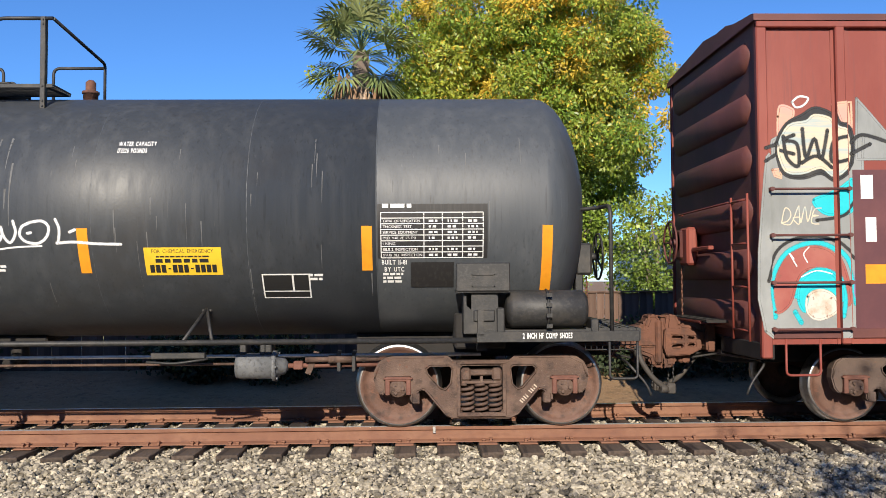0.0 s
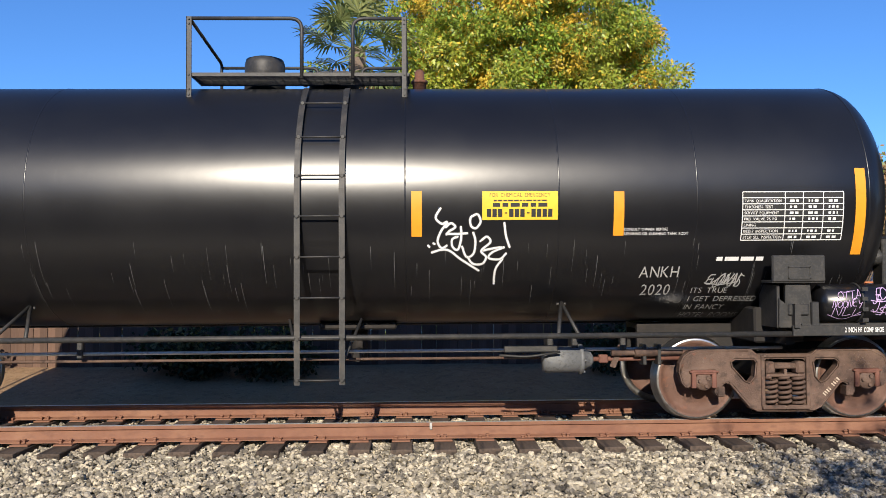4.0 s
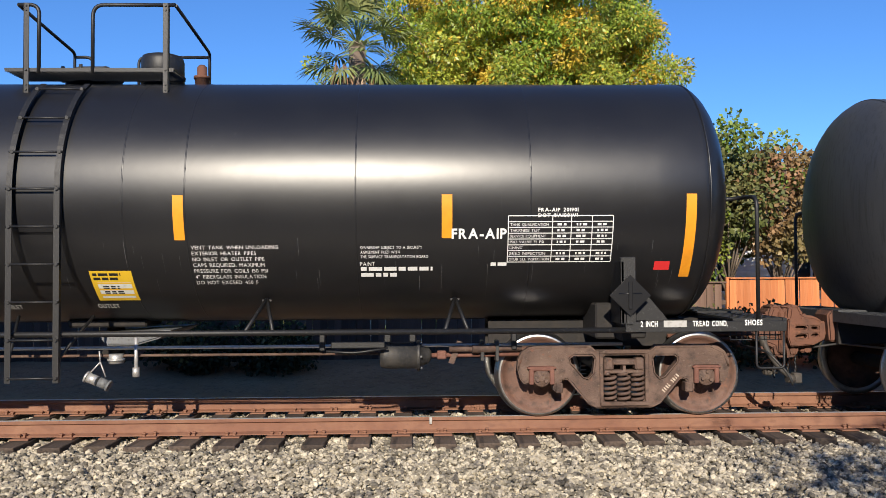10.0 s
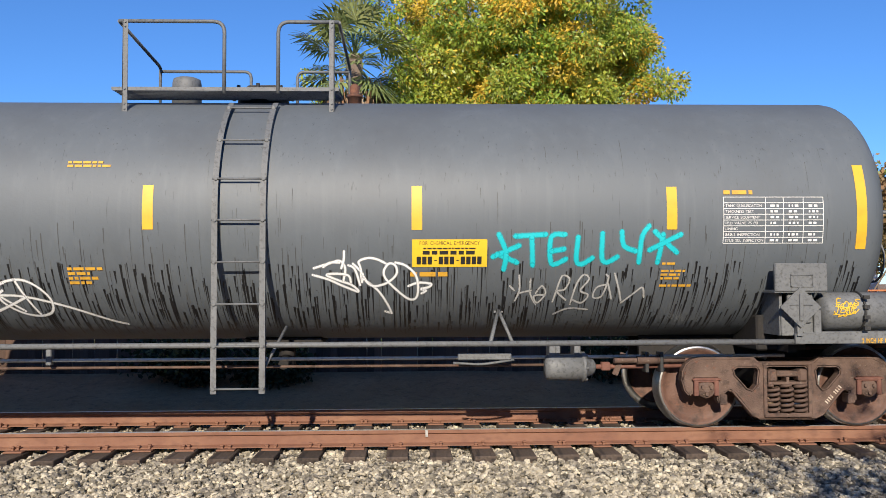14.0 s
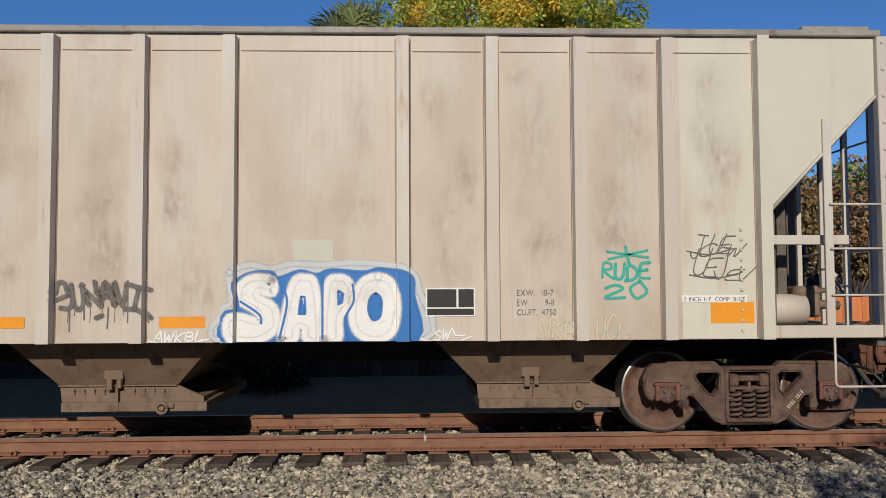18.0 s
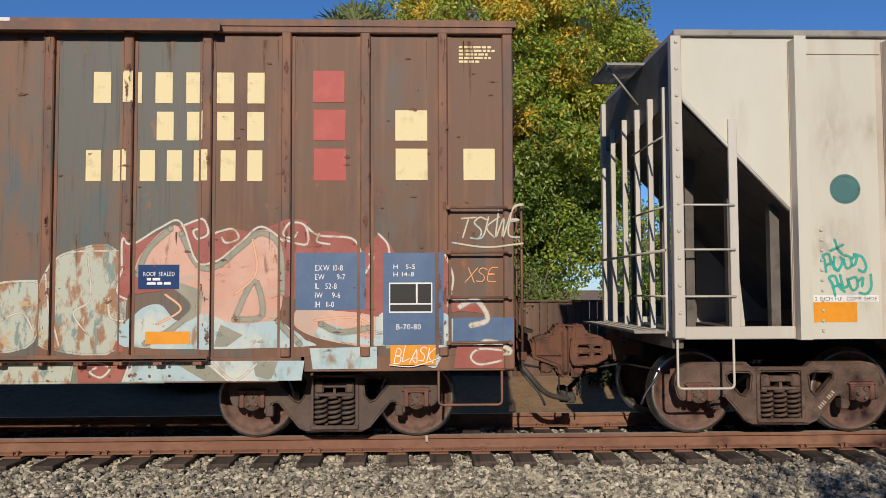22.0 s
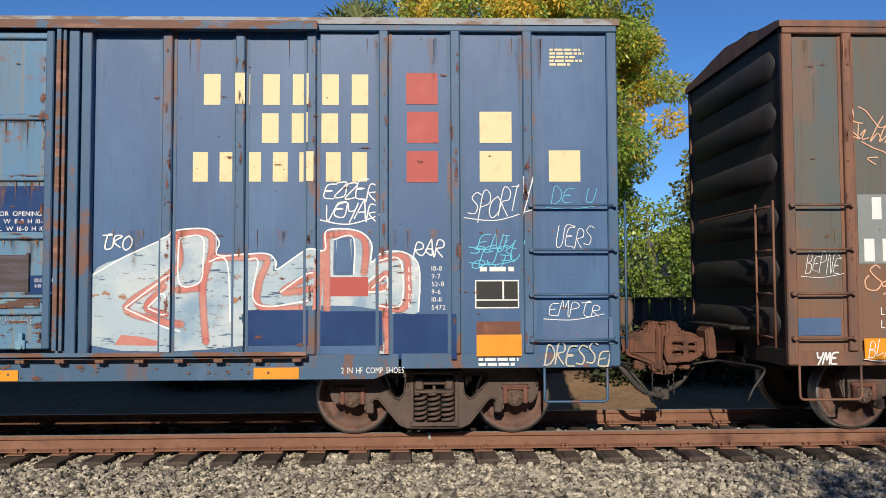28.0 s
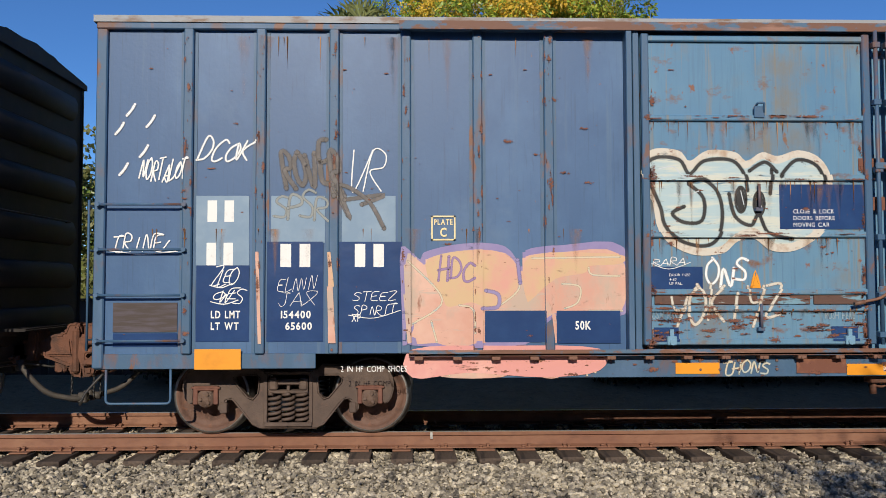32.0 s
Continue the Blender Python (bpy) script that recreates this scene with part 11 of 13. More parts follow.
strokes(brown, 'graffiti_tag', s_brown, [[(-7.255, 3.115), (-7.121, 3.044), (-7.004, 2.997), (-6.940, 2.892)], [(-7.114, 2.874), (-7.196, 2.938), (-7.091, 2.950)]], 0.0125, 'piece_peach', 'thin peach signature')
strokes(brown, 'graffiti_tag', s_brown, [[(-7.098, 1.784), (-7.144, 1.813), (-7.202, 1.761), (-7.144, 1.686), (-7.086, 1.628), (-7.143, 1.553), (-7.241, 1.570), (-7.259, 1.657), (-7.219, 1.703)], [(-7.000, 1.656), (-7.075, 1.628), (-7.057, 1.587), (-6.982, 1.656), (-6.959, 1.587)], [(-6.959, 1.587), (-6.925, 1.667), (-6.896, 1.586), (-6.844, 1.685)], [(-6.827, 1.667), (-6.798, 1.586)], [(-6.740, 1.655), (-6.786, 1.609), (-6.728, 1.574), (-6.682, 1.643), (-6.740, 1.667)], [(-6.682, 1.626), (-6.567, 1.712), (-6.451, 1.729), (-6.347, 1.683), (-6.265, 1.700), (-6.364, 1.596), (-6.422, 1.492)], [(-7.068, 1.512), (-6.855, 1.551), (-6.624, 1.539), (-6.509, 1.509)], [(-6.653, 1.771), (-6.520, 1.887)]], 0.015, 'piece_peach', 'peach marker signature')
strokes(brown, 'graffiti_tag', s_brown, [[(-6.161, 1.746), (-6.074, 1.763), (-6.132, 1.653)], [(-6.016, 1.769), (-6.045, 1.699), (-5.940, 1.699)], [(-5.794, 1.884), (-5.900, 1.710), (-5.958, 1.565)], [(-6.207, 1.607), (-5.987, 1.623)], [(-6.074, 1.606), (-6.150, 1.502)]], 0.015, 'piece_peach', 'peach marker figures')
decal_rect(brown, 'paint_patch', s_brown, -7.999, -7.525, 1.084, 1.268, 'patch_blue', 'blue repainted patch', 0.004)
tag(brown, s_brown, 'BEPNE', (-7.902, -7.535, 1.717, 1.936), 0.007, 'white_spray', 'thin white tag', 25)
tag(brown, s_brown_s, 'YME', (-7.832, -7.593, 0.788, 0.925), 0.02, 'white_spray', 'white marker tag', 26)
shape(brown, s_brown, [(-5.788, 2.214), (-5.560, 2.068), (-5.367, 1.965), (-5.378, 2.128), (-5.203, 1.983), (-5.238, 2.201), (-4.997, 2.140), (-4.944, 1.819), (-4.787, 1.794), (-4.727, 1.709), (-4.544, 1.842), (-4.518, 1.969), (-4.379, 1.956), (-4.356, 1.841), (-4.221, 1.938), (-4.119, 1.768), (-4.035, 1.665), (-3.804, 1.639), (-3.972, 1.846), (-3.982, 1.992), (-3.799, 2.034), (-3.622, 1.985), (-3.651, 2.094), (-3.267, 1.959), (-3.211, 1.667), (-3.177, 1.510), (-3.186, 1.704), (-3.098, 1.819), (-2.868, 1.678), (-2.862, 1.321), (-3.218, 1.244), (-3.222, 1.045), (-5.516, 1.053), (-5.546, 1.113), (-5.515, 1.226), (-5.564, 1.173), (-5.731, 1.275), (-5.694, 1.713), (-5.681, 1.894)], 'piece_orange', 'bright orange graffiti letters edged in white', outline=(0.02, 'piece_white'))
shape(brown, s_brown, [(-5.764, 2.190), (-5.572, 2.038), (-5.549, 1.827), (-5.646, 1.677), (-5.652, 1.503), (-5.556, 1.472), (-5.459, 1.652), (-5.379, 1.863), (-5.342, 2.092), (-5.198, 1.934), (-5.208, 2.170), (-5.015, 2.122), (-5.023, 1.861), (-5.109, 1.711), (-5.019, 1.620), (-4.927, 1.710), (-4.898, 1.559), (-5.112, 1.260), (-5.354, 1.058), (-5.492, 1.059), (-5.485, 1.190), (-5.352, 1.291), (-5.382, 1.441), (-5.466, 1.442), (-5.485, 1.250), (-5.713, 1.287), (-5.713, 1.473), (-5.664, 1.713), (-5.657, 1.894)], 'piece_orange', 'bright orange graffiti letters edged in white', outline=(0.038, 'piece_plum'))
shape(brown, s_brown, [(-4.914, 1.807), (-4.812, 1.764), (-4.686, 1.589), (-4.473, 1.709), (-4.500, 1.945), (-4.391, 1.932), (-4.333, 1.738), (-4.227, 1.907), (-4.150, 1.750), (-4.172, 1.466), (-4.414, 1.467), (-4.536, 1.407), (-4.295, 1.256), (-4.177, 1.051), (-4.419, 1.052), (-4.598, 1.257), (-4.781, 1.054), (-5.011, 1.056), (-4.840, 1.259), (-4.748, 1.408), (-4.898, 1.590)], 'piece_orange', 'bright orange graffiti letters edged in white', outline=(0.038, 'piece_plum'))
shape(brown, s_brown, [(-3.940, 1.967), (-3.793, 2.003), (-3.606, 1.827), (-3.524, 1.978), (-3.627, 2.064), (-3.292, 1.941), (-3.242, 1.668), (-3.227, 1.462), (-3.234, 1.051), (-3.386, 1.052), (-3.334, 1.251), (-3.380, 1.462), (-3.470, 1.553), (-3.443, 1.311), (-3.567, 1.222), (-3.748, 1.313), (-3.931, 1.254), (-4.024, 1.134), (-3.995, 1.050), (-4.146, 1.050), (-4.113, 1.255), (-3.928, 1.495), (-3.683, 1.585), (-3.500, 1.584), (-3.682, 1.645), (-3.711, 1.736), (-3.863, 1.815), (-3.947, 1.888)], 'piece_orange', 'bright orange graffiti letters edged in white', outline=(0.038, 'piece_plum'))
shape(brown, s_brown, [(-3.156, 1.673), (-3.099, 1.788), (-2.892, 1.666), (-2.886, 1.345), (-3.077, 1.298), (-3.196, 1.461), (-3.073, 1.491)], 'piece_orange', 'bright orange graffiti letters edged in white', outline=(0.038, 'piece_plum'))
strokes(brown, "graffiti_stroke", s_brown, [[(-5.354, 2.110), (-5.391, 1.893), (-5.350, 1.772)],
    [(-5.200, 1.513), (-5.122, 1.440), (-5.171, 1.344)],
    [(-4.887, 1.469), (-4.912, 1.343), (-5.022, 1.140)],
    [(-4.596, 1.528), (-4.474, 1.558), (-4.597, 1.438)],
    [(-3.977, 1.465), (-3.805, 1.585), (-3.561, 1.560)],
    [(-3.871, 1.193), (-3.719, 1.241), (-3.811, 1.133)],
    [(-4.169, 1.707), (-4.049, 1.556)],
    [(-3.526, 1.887), (-3.437, 1.705)]], 0.02, 'piece_white', 'bright orange graffiti letters edged in white', off=0.004)
strokes(brown, "graffiti_stroke", s_brown, [[(-5.351, 1.471), (-5.200, 1.525), (-5.111, 1.410), (-5.293, 1.201)],
    [(-4.657, 1.468), (-4.414, 1.509), (-4.536, 1.401), (-4.205, 1.255)],
    [(-4.139, 1.641), (-4.019, 1.495), (-4.144, 1.267)],
    [(-3.373, 1.856), (-3.437, 1.674), (-3.288, 1.462)]], 0.05, 'piece_plum', 'bright orange graffiti letters edged in white', off=0.004)
shape(brown, s_brown_s, [(-4.960, 0.907), (-4.653, 0.911), (-4.787, 0.727), (-4.955, 0.806)], 'piece_orange', 'bright orange graffiti letters edged in white', outline=(0.02, 'piece_white'))
shape(brown, s_brown_s, [(-4.503, 0.857), (-4.182, 0.908), (-3.516, 0.910), (-3.483, 0.712), (-3.943, 0.715), (-4.057, 0.800), (-4.306, 0.706), (-4.516, 0.737)], 'piece_orange', 'bright orange graffiti letters edged in white', outline=(0.02, 'piece_white'))
decal_rect(brown, 'reflector', s_brown, -4.796, -4.334, 1.071, 1.175, 'orange', 'orange reflective panel', 0.004)
decal_rect(brown, 'paint_patch', s_brown, -5.720, -5.482, 1.303, 1.459, 'patch_blue', 'blue stencil patch', 0.004)
write(brown, s_brown, ['XP'], -5.627, -5.534, 1.418, 0.0750, 'white', 'white stencilled lettering', bold=0, align='left')
decal_rect(brown, 'paint_patch', s_brown, -3.211, -2.827, 1.044, 1.289, 'patch_blue', 'blue stencil patch', 0.004)
blocks(navy, s_navy, '######', 3.863, 5.689, 3.491, 3.812, 'cream_letter', 'plain cream block of the owner mark')
blocks(navy, s_navy, '####', 4.460, 5.685, 3.095, 3.403, 'cream_letter', 'plain cream block of the owner mark')
blocks(navy, s_navy, '#######', 3.764, 5.669, 2.694, 3.000, 'cream_letter', 'plain cream block of the owner mark')
decal_rect(navy, 'paint_patch', s_navy, 6.003, 6.330, 3.501, 3.829, 'red_square', 'painted red square', 0.004)
decal_rect(navy, 'paint_patch', s_navy, 6.010, 6.337, 3.096, 3.423, 'red_square', 'painted red square', 0.004)
decal_rect(navy, 'paint_patch', s_navy, 6.006, 6.331, 2.687, 3.013, 'red_square', 'painted red square', 0.004)
decal_rect(navy, 'paint_patch', s_navy, 6.765, 7.099, 3.097, 3.425, 'cream_letter', 'painted cream square', 0.004)
decal_rect(navy, 'paint_patch', s_navy, 6.764, 7.097, 2.693, 3.014, 'cream_letter', 'painted cream square', 0.004)
decal_rect(navy, 'paint_patch', s_navy, 7.485, 7.814, 2.693, 3.020, 'cream_letter', 'painted cream square', 0.004)
small_bars(navy, s_navy, [0.325, 0.361, 0.289, 0.343, 0.217], 7.502, 4.093, 0.0243, 'cream_letter', 'fine print', seed=1)
shape(navy, s_navy, [(2.795, 1.029), (2.798, 1.728), (3.146, 1.931), (3.539, 2.099), (3.637, 2.177), (3.962, 2.198), (4.081, 2.070), (4.074, 1.935), (4.540, 1.948), (4.660, 1.870), (4.660, 1.771), (4.980, 1.983), (5.157, 1.982), (5.194, 2.181), (5.486, 2.187), (5.635, 2.059), (5.640, 1.874), (5.762, 1.952), (5.976, 1.951), (6.125, 1.809), (6.126, 1.348), (5.862, 1.328), (5.851, 0.905), (5.730, 0.906), (5.735, 1.371), (4.376, 1.370), (4.354, 1.020)], 'piece_flake', 'blocky pale blue and red graffiti letters')
shape(navy, s_navy, [(5.272, 2.110), (5.450, 2.109), (5.454, 1.740), (5.262, 1.741)], 'box_navy', 'blocky pale blue and red graffiti letters')
strokes(navy, "graffiti_stroke", s_navy, [[(3.630, 2.149), (3.969, 2.162), (4.011, 1.971), (3.926, 1.619), (3.961, 1.057)],
    [(3.651, 2.127), (3.659, 1.796), (3.149, 1.411), (3.527, 1.269), (3.709, 1.233)],
    [(3.673, 1.584), (3.919, 1.605)],
    [(3.547, 1.620), (3.358, 1.410), (3.569, 1.339)],
    [(4.039, 1.914), (4.378, 1.913), (4.576, 1.892), (4.497, 1.652), (4.517, 1.405), (4.941, 1.396)],
    [(5.049, 1.741), (4.730, 1.559), (5.048, 1.593)],
    [(5.180, 2.145), (5.188, 1.367)],
    [(5.230, 2.145), (5.486, 2.152), (5.585, 2.038), (5.568, 1.754)],
    [(5.796, 1.739), (5.616, 1.584), (5.809, 1.611)],
    [(5.726, 1.888), (5.976, 1.916), (6.017, 1.752), (5.991, 1.405), (5.756, 1.399)],
    [(5.791, 1.328), (5.816, 0.941)]], 0.065, 'piece_rose', 'blocky pale blue and red graffiti letters', off=0.004)
shape(navy, s_navy, [(3.101, 1.132), (3.324, 1.110), (3.499, 1.060), (3.464, 1.018), (3.046, 1.028)], 'piece_rose', 'blocky pale blue and red graffiti letters')
shape(navy, s_navy, [(5.051, 1.968), (5.164, 1.968), (5.160, 1.374), (5.047, 1.374)], 'piece_rose', 'blocky pale blue and red graffiti letters')
strokes(navy, "graffiti_stroke", s_navy, [[(2.791, 1.728), (3.146, 1.931), (3.574, 2.128), (3.644, 2.191), (3.962, 2.205), (4.088, 2.077), (4.088, 1.935), (4.548, 1.955), (4.667, 1.870), (4.681, 1.792), (4.980, 1.990), (5.165, 1.989), (5.187, 2.188), (5.493, 2.187), (5.642, 2.059), (5.640, 1.860), (5.762, 1.959), (5.984, 1.959), (6.132, 1.809), (6.126, 1.355)],
    [(3.680, 2.113), (3.912, 2.127), (3.926, 1.865), (3.891, 1.661), (3.687, 1.655), (3.680, 2.113)],
    [(3.149, 1.411), (3.428, 1.621), (3.638, 1.760)],
    [(3.149, 1.397), (3.499, 1.235), (3.695, 1.164)],
    [(3.365, 1.403), (3.540, 1.550), (3.569, 1.339), (3.365, 1.403)],
    [(3.990, 1.872), (4.166, 1.872), (4.207, 1.266)],
    [(4.385, 1.892), (4.484, 1.871), (4.433, 1.511), (4.588, 1.412), (5.012, 1.473)],
    [(4.716, 1.559), (4.943, 1.721), (5.049, 1.756)],
    [(5.258, 2.095), (5.457, 2.116), (5.461, 1.740)],
    [(5.726, 1.874), (5.940, 1.880), (5.949, 1.434), (5.721, 1.414)],
    [(5.652, 1.598), (5.795, 1.718), (5.794, 1.576), (5.616, 1.555)],
    [(5.581, 1.648), (5.725, 1.753)]], 0.016, 'white_spray', 'blocky pale blue and red graffiti letters', off=0.004)
decal_rect(navy, 'paint_patch', s_navy, 5.218, 5.610, 1.511, 1.709, 'red_square', 'small red painted panel', 0.004)
decal_rect(navy, 'paint_patch', s_navy, 4.367, 5.005, 1.016, 1.374, 'navy_fresh', 'fresh navy repair patch', 0.004)
decal_rect(navy, 'paint_patch', s_navy, 5.122, 5.752, 1.011, 1.359, 'navy_fresh', 'fresh navy repair patch', 0.004)
decal_rect(navy, 'paint_patch', s_navy, 5.868, 6.513, 0.868, 1.327, 'navy_fresh', 'fresh navy repair patch', 0.004)
tag(navy, s_navy, 'TKO', (2.880, 3.197, 1.995, 2.146), 0.018, 'white_spray', 'white marker tag', 27)
tag(navy, s_navy, 'PAR', (6.055, 6.379, 1.911, 2.116), 0.016, 'white_spray', 'white marker tag', 28)
tag(navy, s_navy, 'EZZER/VEYAR', (5.131, 5.677, 2.282, 2.705), 0.016, 'white_spray', 'white sprayed tag', 29, 0.1, overlap=1.2)
tag(navy, s_navy, 'SPORTY', (6.622, 7.245, 2.321, 2.634), 0.012, 'white_spray', 'white marker tag', 30, 0.12, overlap=1.2)
scrawl(navy, s_navy, (6.644, 7.177, 1.821, 2.144), 2, 0.01, 'blue_spray', 'thin pale blue scrawl', 31)
tag(navy, s_navy, 'GUERS', (7.429, 7.923, 1.995, 2.231), 0.009, 'white_spray', 'thin white tag', 32)
tag(navy, s_navy, 'DEFU', (7.485, 7.962, 2.438, 2.645), 0.008, 'blue_spray', 'thin pale blue tag', 33)
write(navy, s_navy, ['EXW', 'EW', 'IL', 'IW', 'IH'], 6.020, 6.138, 1.817, 0.0591, 'white', 'white stencilled lettering', bold=0, align='left')
write(navy, s_navy, ['10-8', '9-7', '52-8', '9-6', '10-11', '5472'], 6.261, 6.403, 1.822, 0.0515, 'white', 'white stencilled lettering', bold=0, align='left')
id_plate(navy, s_navy, (6.708, 7.163, 1.381, 1.674))
small_bars(navy, s_navy, [0.355], 6.759, 1.809, 0.0470, 'white', 'fine print', seed=1)
decal_rect(navy, 'paint_patch', s_navy, 6.720, 7.209, 1.107, 1.247, 'bare_rust', 'rust-brown patch', 0.004)
decal_rect(navy, 'paint_patch', s_navy, 7.410, 8.121, 1.009, 1.290, 'patch_blue', 'blue repainted panel', 0.004)
tag(navy, s_navy, 'EMPTR', (7.450, 7.995, 1.290, 1.442), 0.009, 'white_spray', 'white marker tag', 34)
tag(navy, s_navy_s, 'DRESSER', (7.397, 8.165, 0.778, 0.987), 0.018, 'piece_cream', 'cream sprayed tag', 35, 0.1)
decal_rect(navy, 'reflector', s_navy_s, 6.718, 7.182, 0.894, 1.114, 'orange', 'orange reflective panel', 0.02)
decal_rect(navy, 'reflector', s_navy_s, 4.452, 4.908, 0.678, 0.793, 'orange', 'orange reflective panel', 0.004)
write(navy, s_navy_s, ['2 IN HF COMP SHOES'], 5.338, 5.977, 0.792, 0.0630, 'white', 'white stencilled lettering', bold=0, align='left')
write(navy, s_navy_s, ['RELEASE ROD'], 1.031, 1.409, 0.754, 0.0570, 'white', 'white stencilled lettering', bold=0, align='left')
small_bars(navy, s_navy_s, [0.411, 0.370], 6.738, 0.876, 0.0312, 'white', 'fine print', seed=1)
decal_rect(navy, 'paint_patch', s_navy_d, 1.452, 2.498, 2.178, 2.638, 'navy_fresh', 'glossy navy notice panel', 0.004)
write(navy, s_navy_d, ['DOOR OPENING', 'MAIN W 8-0 H 10-4', 'TOTAL W 16-0 H 10-4'], 1.709, 2.419, 2.385, 0.0490, 'white', 'white stencilled lettering', bold=0, align='mid')
part('tack_board', lambda bm: (box(bm, 1.534, 2.202, -1.56, -1.53, 1.549, 1.943, 0.004), [box(bm, x, x + 0.03, -1.572, -1.53, 1.539, 1.963, 0.004) for x in (1.514, 2.192)]), 'dark_board', navy, 'weathered tack board in a steel frame')
decal_rect(navy, 'paint_patch', s_navy_d, 0.831, 1.197, 1.541, 1.837, 'navy_fresh', 'navy stencil label', 0.004)
decal_rect(navy, 'paint_patch', s_navy_d, 2.226, 2.493, 1.547, 1.736, 'navy_fresh', 'navy stencil label', 0.004)
write(navy, s_navy_d, ['DOOR LUBE', '4-20'], 2.271, 2.458, 1.707, 0.0364, 'white', 'white stencilled lettering', bold=0, align='left')
tag(navy, s_navy_d, 'GREAT/XL', (0.888, 1.158, 1.553, 1.809), 0.008, 'white_spray', 'thin white tag', 36)
tag(navy, s_navy_d, 'RSB', (0.338, 1.191, 3.766, 4.116), 0.02, 'white_spray', 'white sprayed tag', 37, 0.15, slant=0.4, overlap=1.4)
strokes(navy, 'graffiti_tag', s_navy_d, [[(0, 0.0035), (0.5, 0.35), (0.9, 0.45), (1.0, 0.2), (0.85, 0.05)], [(0.35, 0.95), (0.7, 0.9), (0.4, 0.6)]], 0.03, 'white_spray', 'white sprayed tag', (0.270, 1.225, 3.725, 4.157), off=0.004)
tag(navy, s_navy_d, 'FEZER/POEK/VEYR', (0.189, 0.932, 2.152, 2.650), 0.022, 'white_spray', 'white sprayed tag', 38, 0.12, overlap=1.2)
tag(navy, s_navy_d, 'GMES', (0.408, 1.280, 1.582, 2.066), 0.022, 'piece_white', 'pale dripping letters', 39, 0.15)
shape(navy, s_navy_d, [(0, 0), (0.5, 1), (1, 0)], 'orange', 'small orange sticker', (1.237, 1.350, 1.540, 1.757))
shape(navy, s_navy_d, [(-2.601, 2.862), (-2.550, 2.975), (-2.417, 3.027), (-2.192, 2.996), (-2.100, 2.893), (-1.905, 3.007), (-1.617, 2.987), (-1.505, 2.894), (-1.340, 2.988), (-1.175, 2.947), (-0.958, 3.009), (-0.742, 2.937), (-0.620, 2.751), (-0.612, 2.555), (-0.688, 2.195), (-0.968, 1.980), (-1.245, 1.960), (-1.448, 2.093), (-1.623, 2.052), (-1.756, 1.940), (-2.062, 1.920), (-2.326, 2.043), (-2.448, 2.216), (-2.468, 2.421), (-2.591, 2.656)], 'piece_white', 'fat cream bubble letters edged in white', off=0.004)
shape(navy, s_navy_d, [(-2.540, 2.831), (-2.499, 2.913), (-2.397, 2.955), (-2.212, 2.924), (-2.100, 2.801), (-1.905, 2.935), (-1.638, 2.915), (-1.516, 2.812), (-1.340, 2.915), (-1.176, 2.864), (-0.959, 2.937), (-0.773, 2.864), (-0.692, 2.709), (-0.684, 2.555), (-0.759, 2.246), (-0.998, 2.062), (-1.223, 2.041), (-1.417, 2.195), (-1.632, 2.144), (-1.786, 2.012), (-2.051, 2.002), (-2.275, 2.094), (-2.377, 2.227), (-2.397, 2.421), (-2.519, 2.656)], 'piece_aqua', 'fat cream bubble letters edged in white', off=0.004)
strokes(navy, "graffiti_stroke", s_navy_d, [[(-2.529, 2.697), (-2.540, 2.862), (-2.417, 2.934), (-2.202, 2.904), (-2.100, 2.760), (-1.946, 2.894), (-1.669, 2.904), (-1.536, 2.770), (-1.497, 2.585)],
    [(-2.519, 2.677), (-2.407, 2.411), (-2.367, 2.237), (-2.235, 2.084), (-1.980, 2.012), (-1.816, 2.093), (-1.764, 2.349), (-1.814, 2.575), (-1.957, 2.698), (-2.111, 2.667)],
    [(-2.111, 2.657), (-1.958, 2.503), (-1.979, 2.277), (-2.163, 2.257), (-2.285, 2.349), (-2.162, 2.421)],
    [(-1.475, 2.791), (-1.309, 2.884), (-1.187, 2.781)],
    [(-1.156, 2.730), (-0.980, 2.905), (-0.763, 2.844), (-0.683, 2.627), (-0.717, 2.380)],
    [(-1.692, 2.554), (-1.631, 2.318), (-1.468, 2.226), (-1.385, 2.339), (-1.284, 2.144), (-1.039, 2.082)],
    [(-1.238, 2.812), (-1.261, 2.554)]], 0.035, 'black_spray', 'fat cream bubble letters edged in white', off=0.004)
shape(navy, s_navy_d, [(-1.512, 2.493), (-1.520, 2.426), (-1.541, 2.377), (-1.570, 2.359), (-1.598, 2.377), (-1.618, 2.426), (-1.625, 2.493), (-1.617, 2.559), (-1.596, 2.608), (-1.568, 2.626), (-1.540, 2.608), (-1.520, 2.559)], 'black_spray', 'fat cream bubble letters edged in white', off=0.004)
shape(navy, s_navy_d, [(-1.323, 2.452), (-1.331, 2.390), (-1.352, 2.345), (-1.380, 2.328), (-1.408, 2.345), (-1.429, 2.390), (-1.436, 2.452), (-1.428, 2.513), (-1.407, 2.558), (-1.379, 2.575), (-1.350, 2.558), (-1.330, 2.513)], 'black_spray', 'fat cream bubble letters edged in white', off=0.004)
strokes(navy, "graffiti_stroke", s_navy_d, [[(-2.417, 2.811), (-2.264, 2.831), (-2.162, 2.708)],
    [(-2.264, 2.554), (-2.111, 2.544), (-1.958, 2.605)],
    [(-1.568, 2.585), (-1.538, 2.441)],
    [(-1.384, 2.534), (-1.354, 2.400)]], 0.01, 'haze_white', 'fat cream bubble letters edged in white', off=0.004)
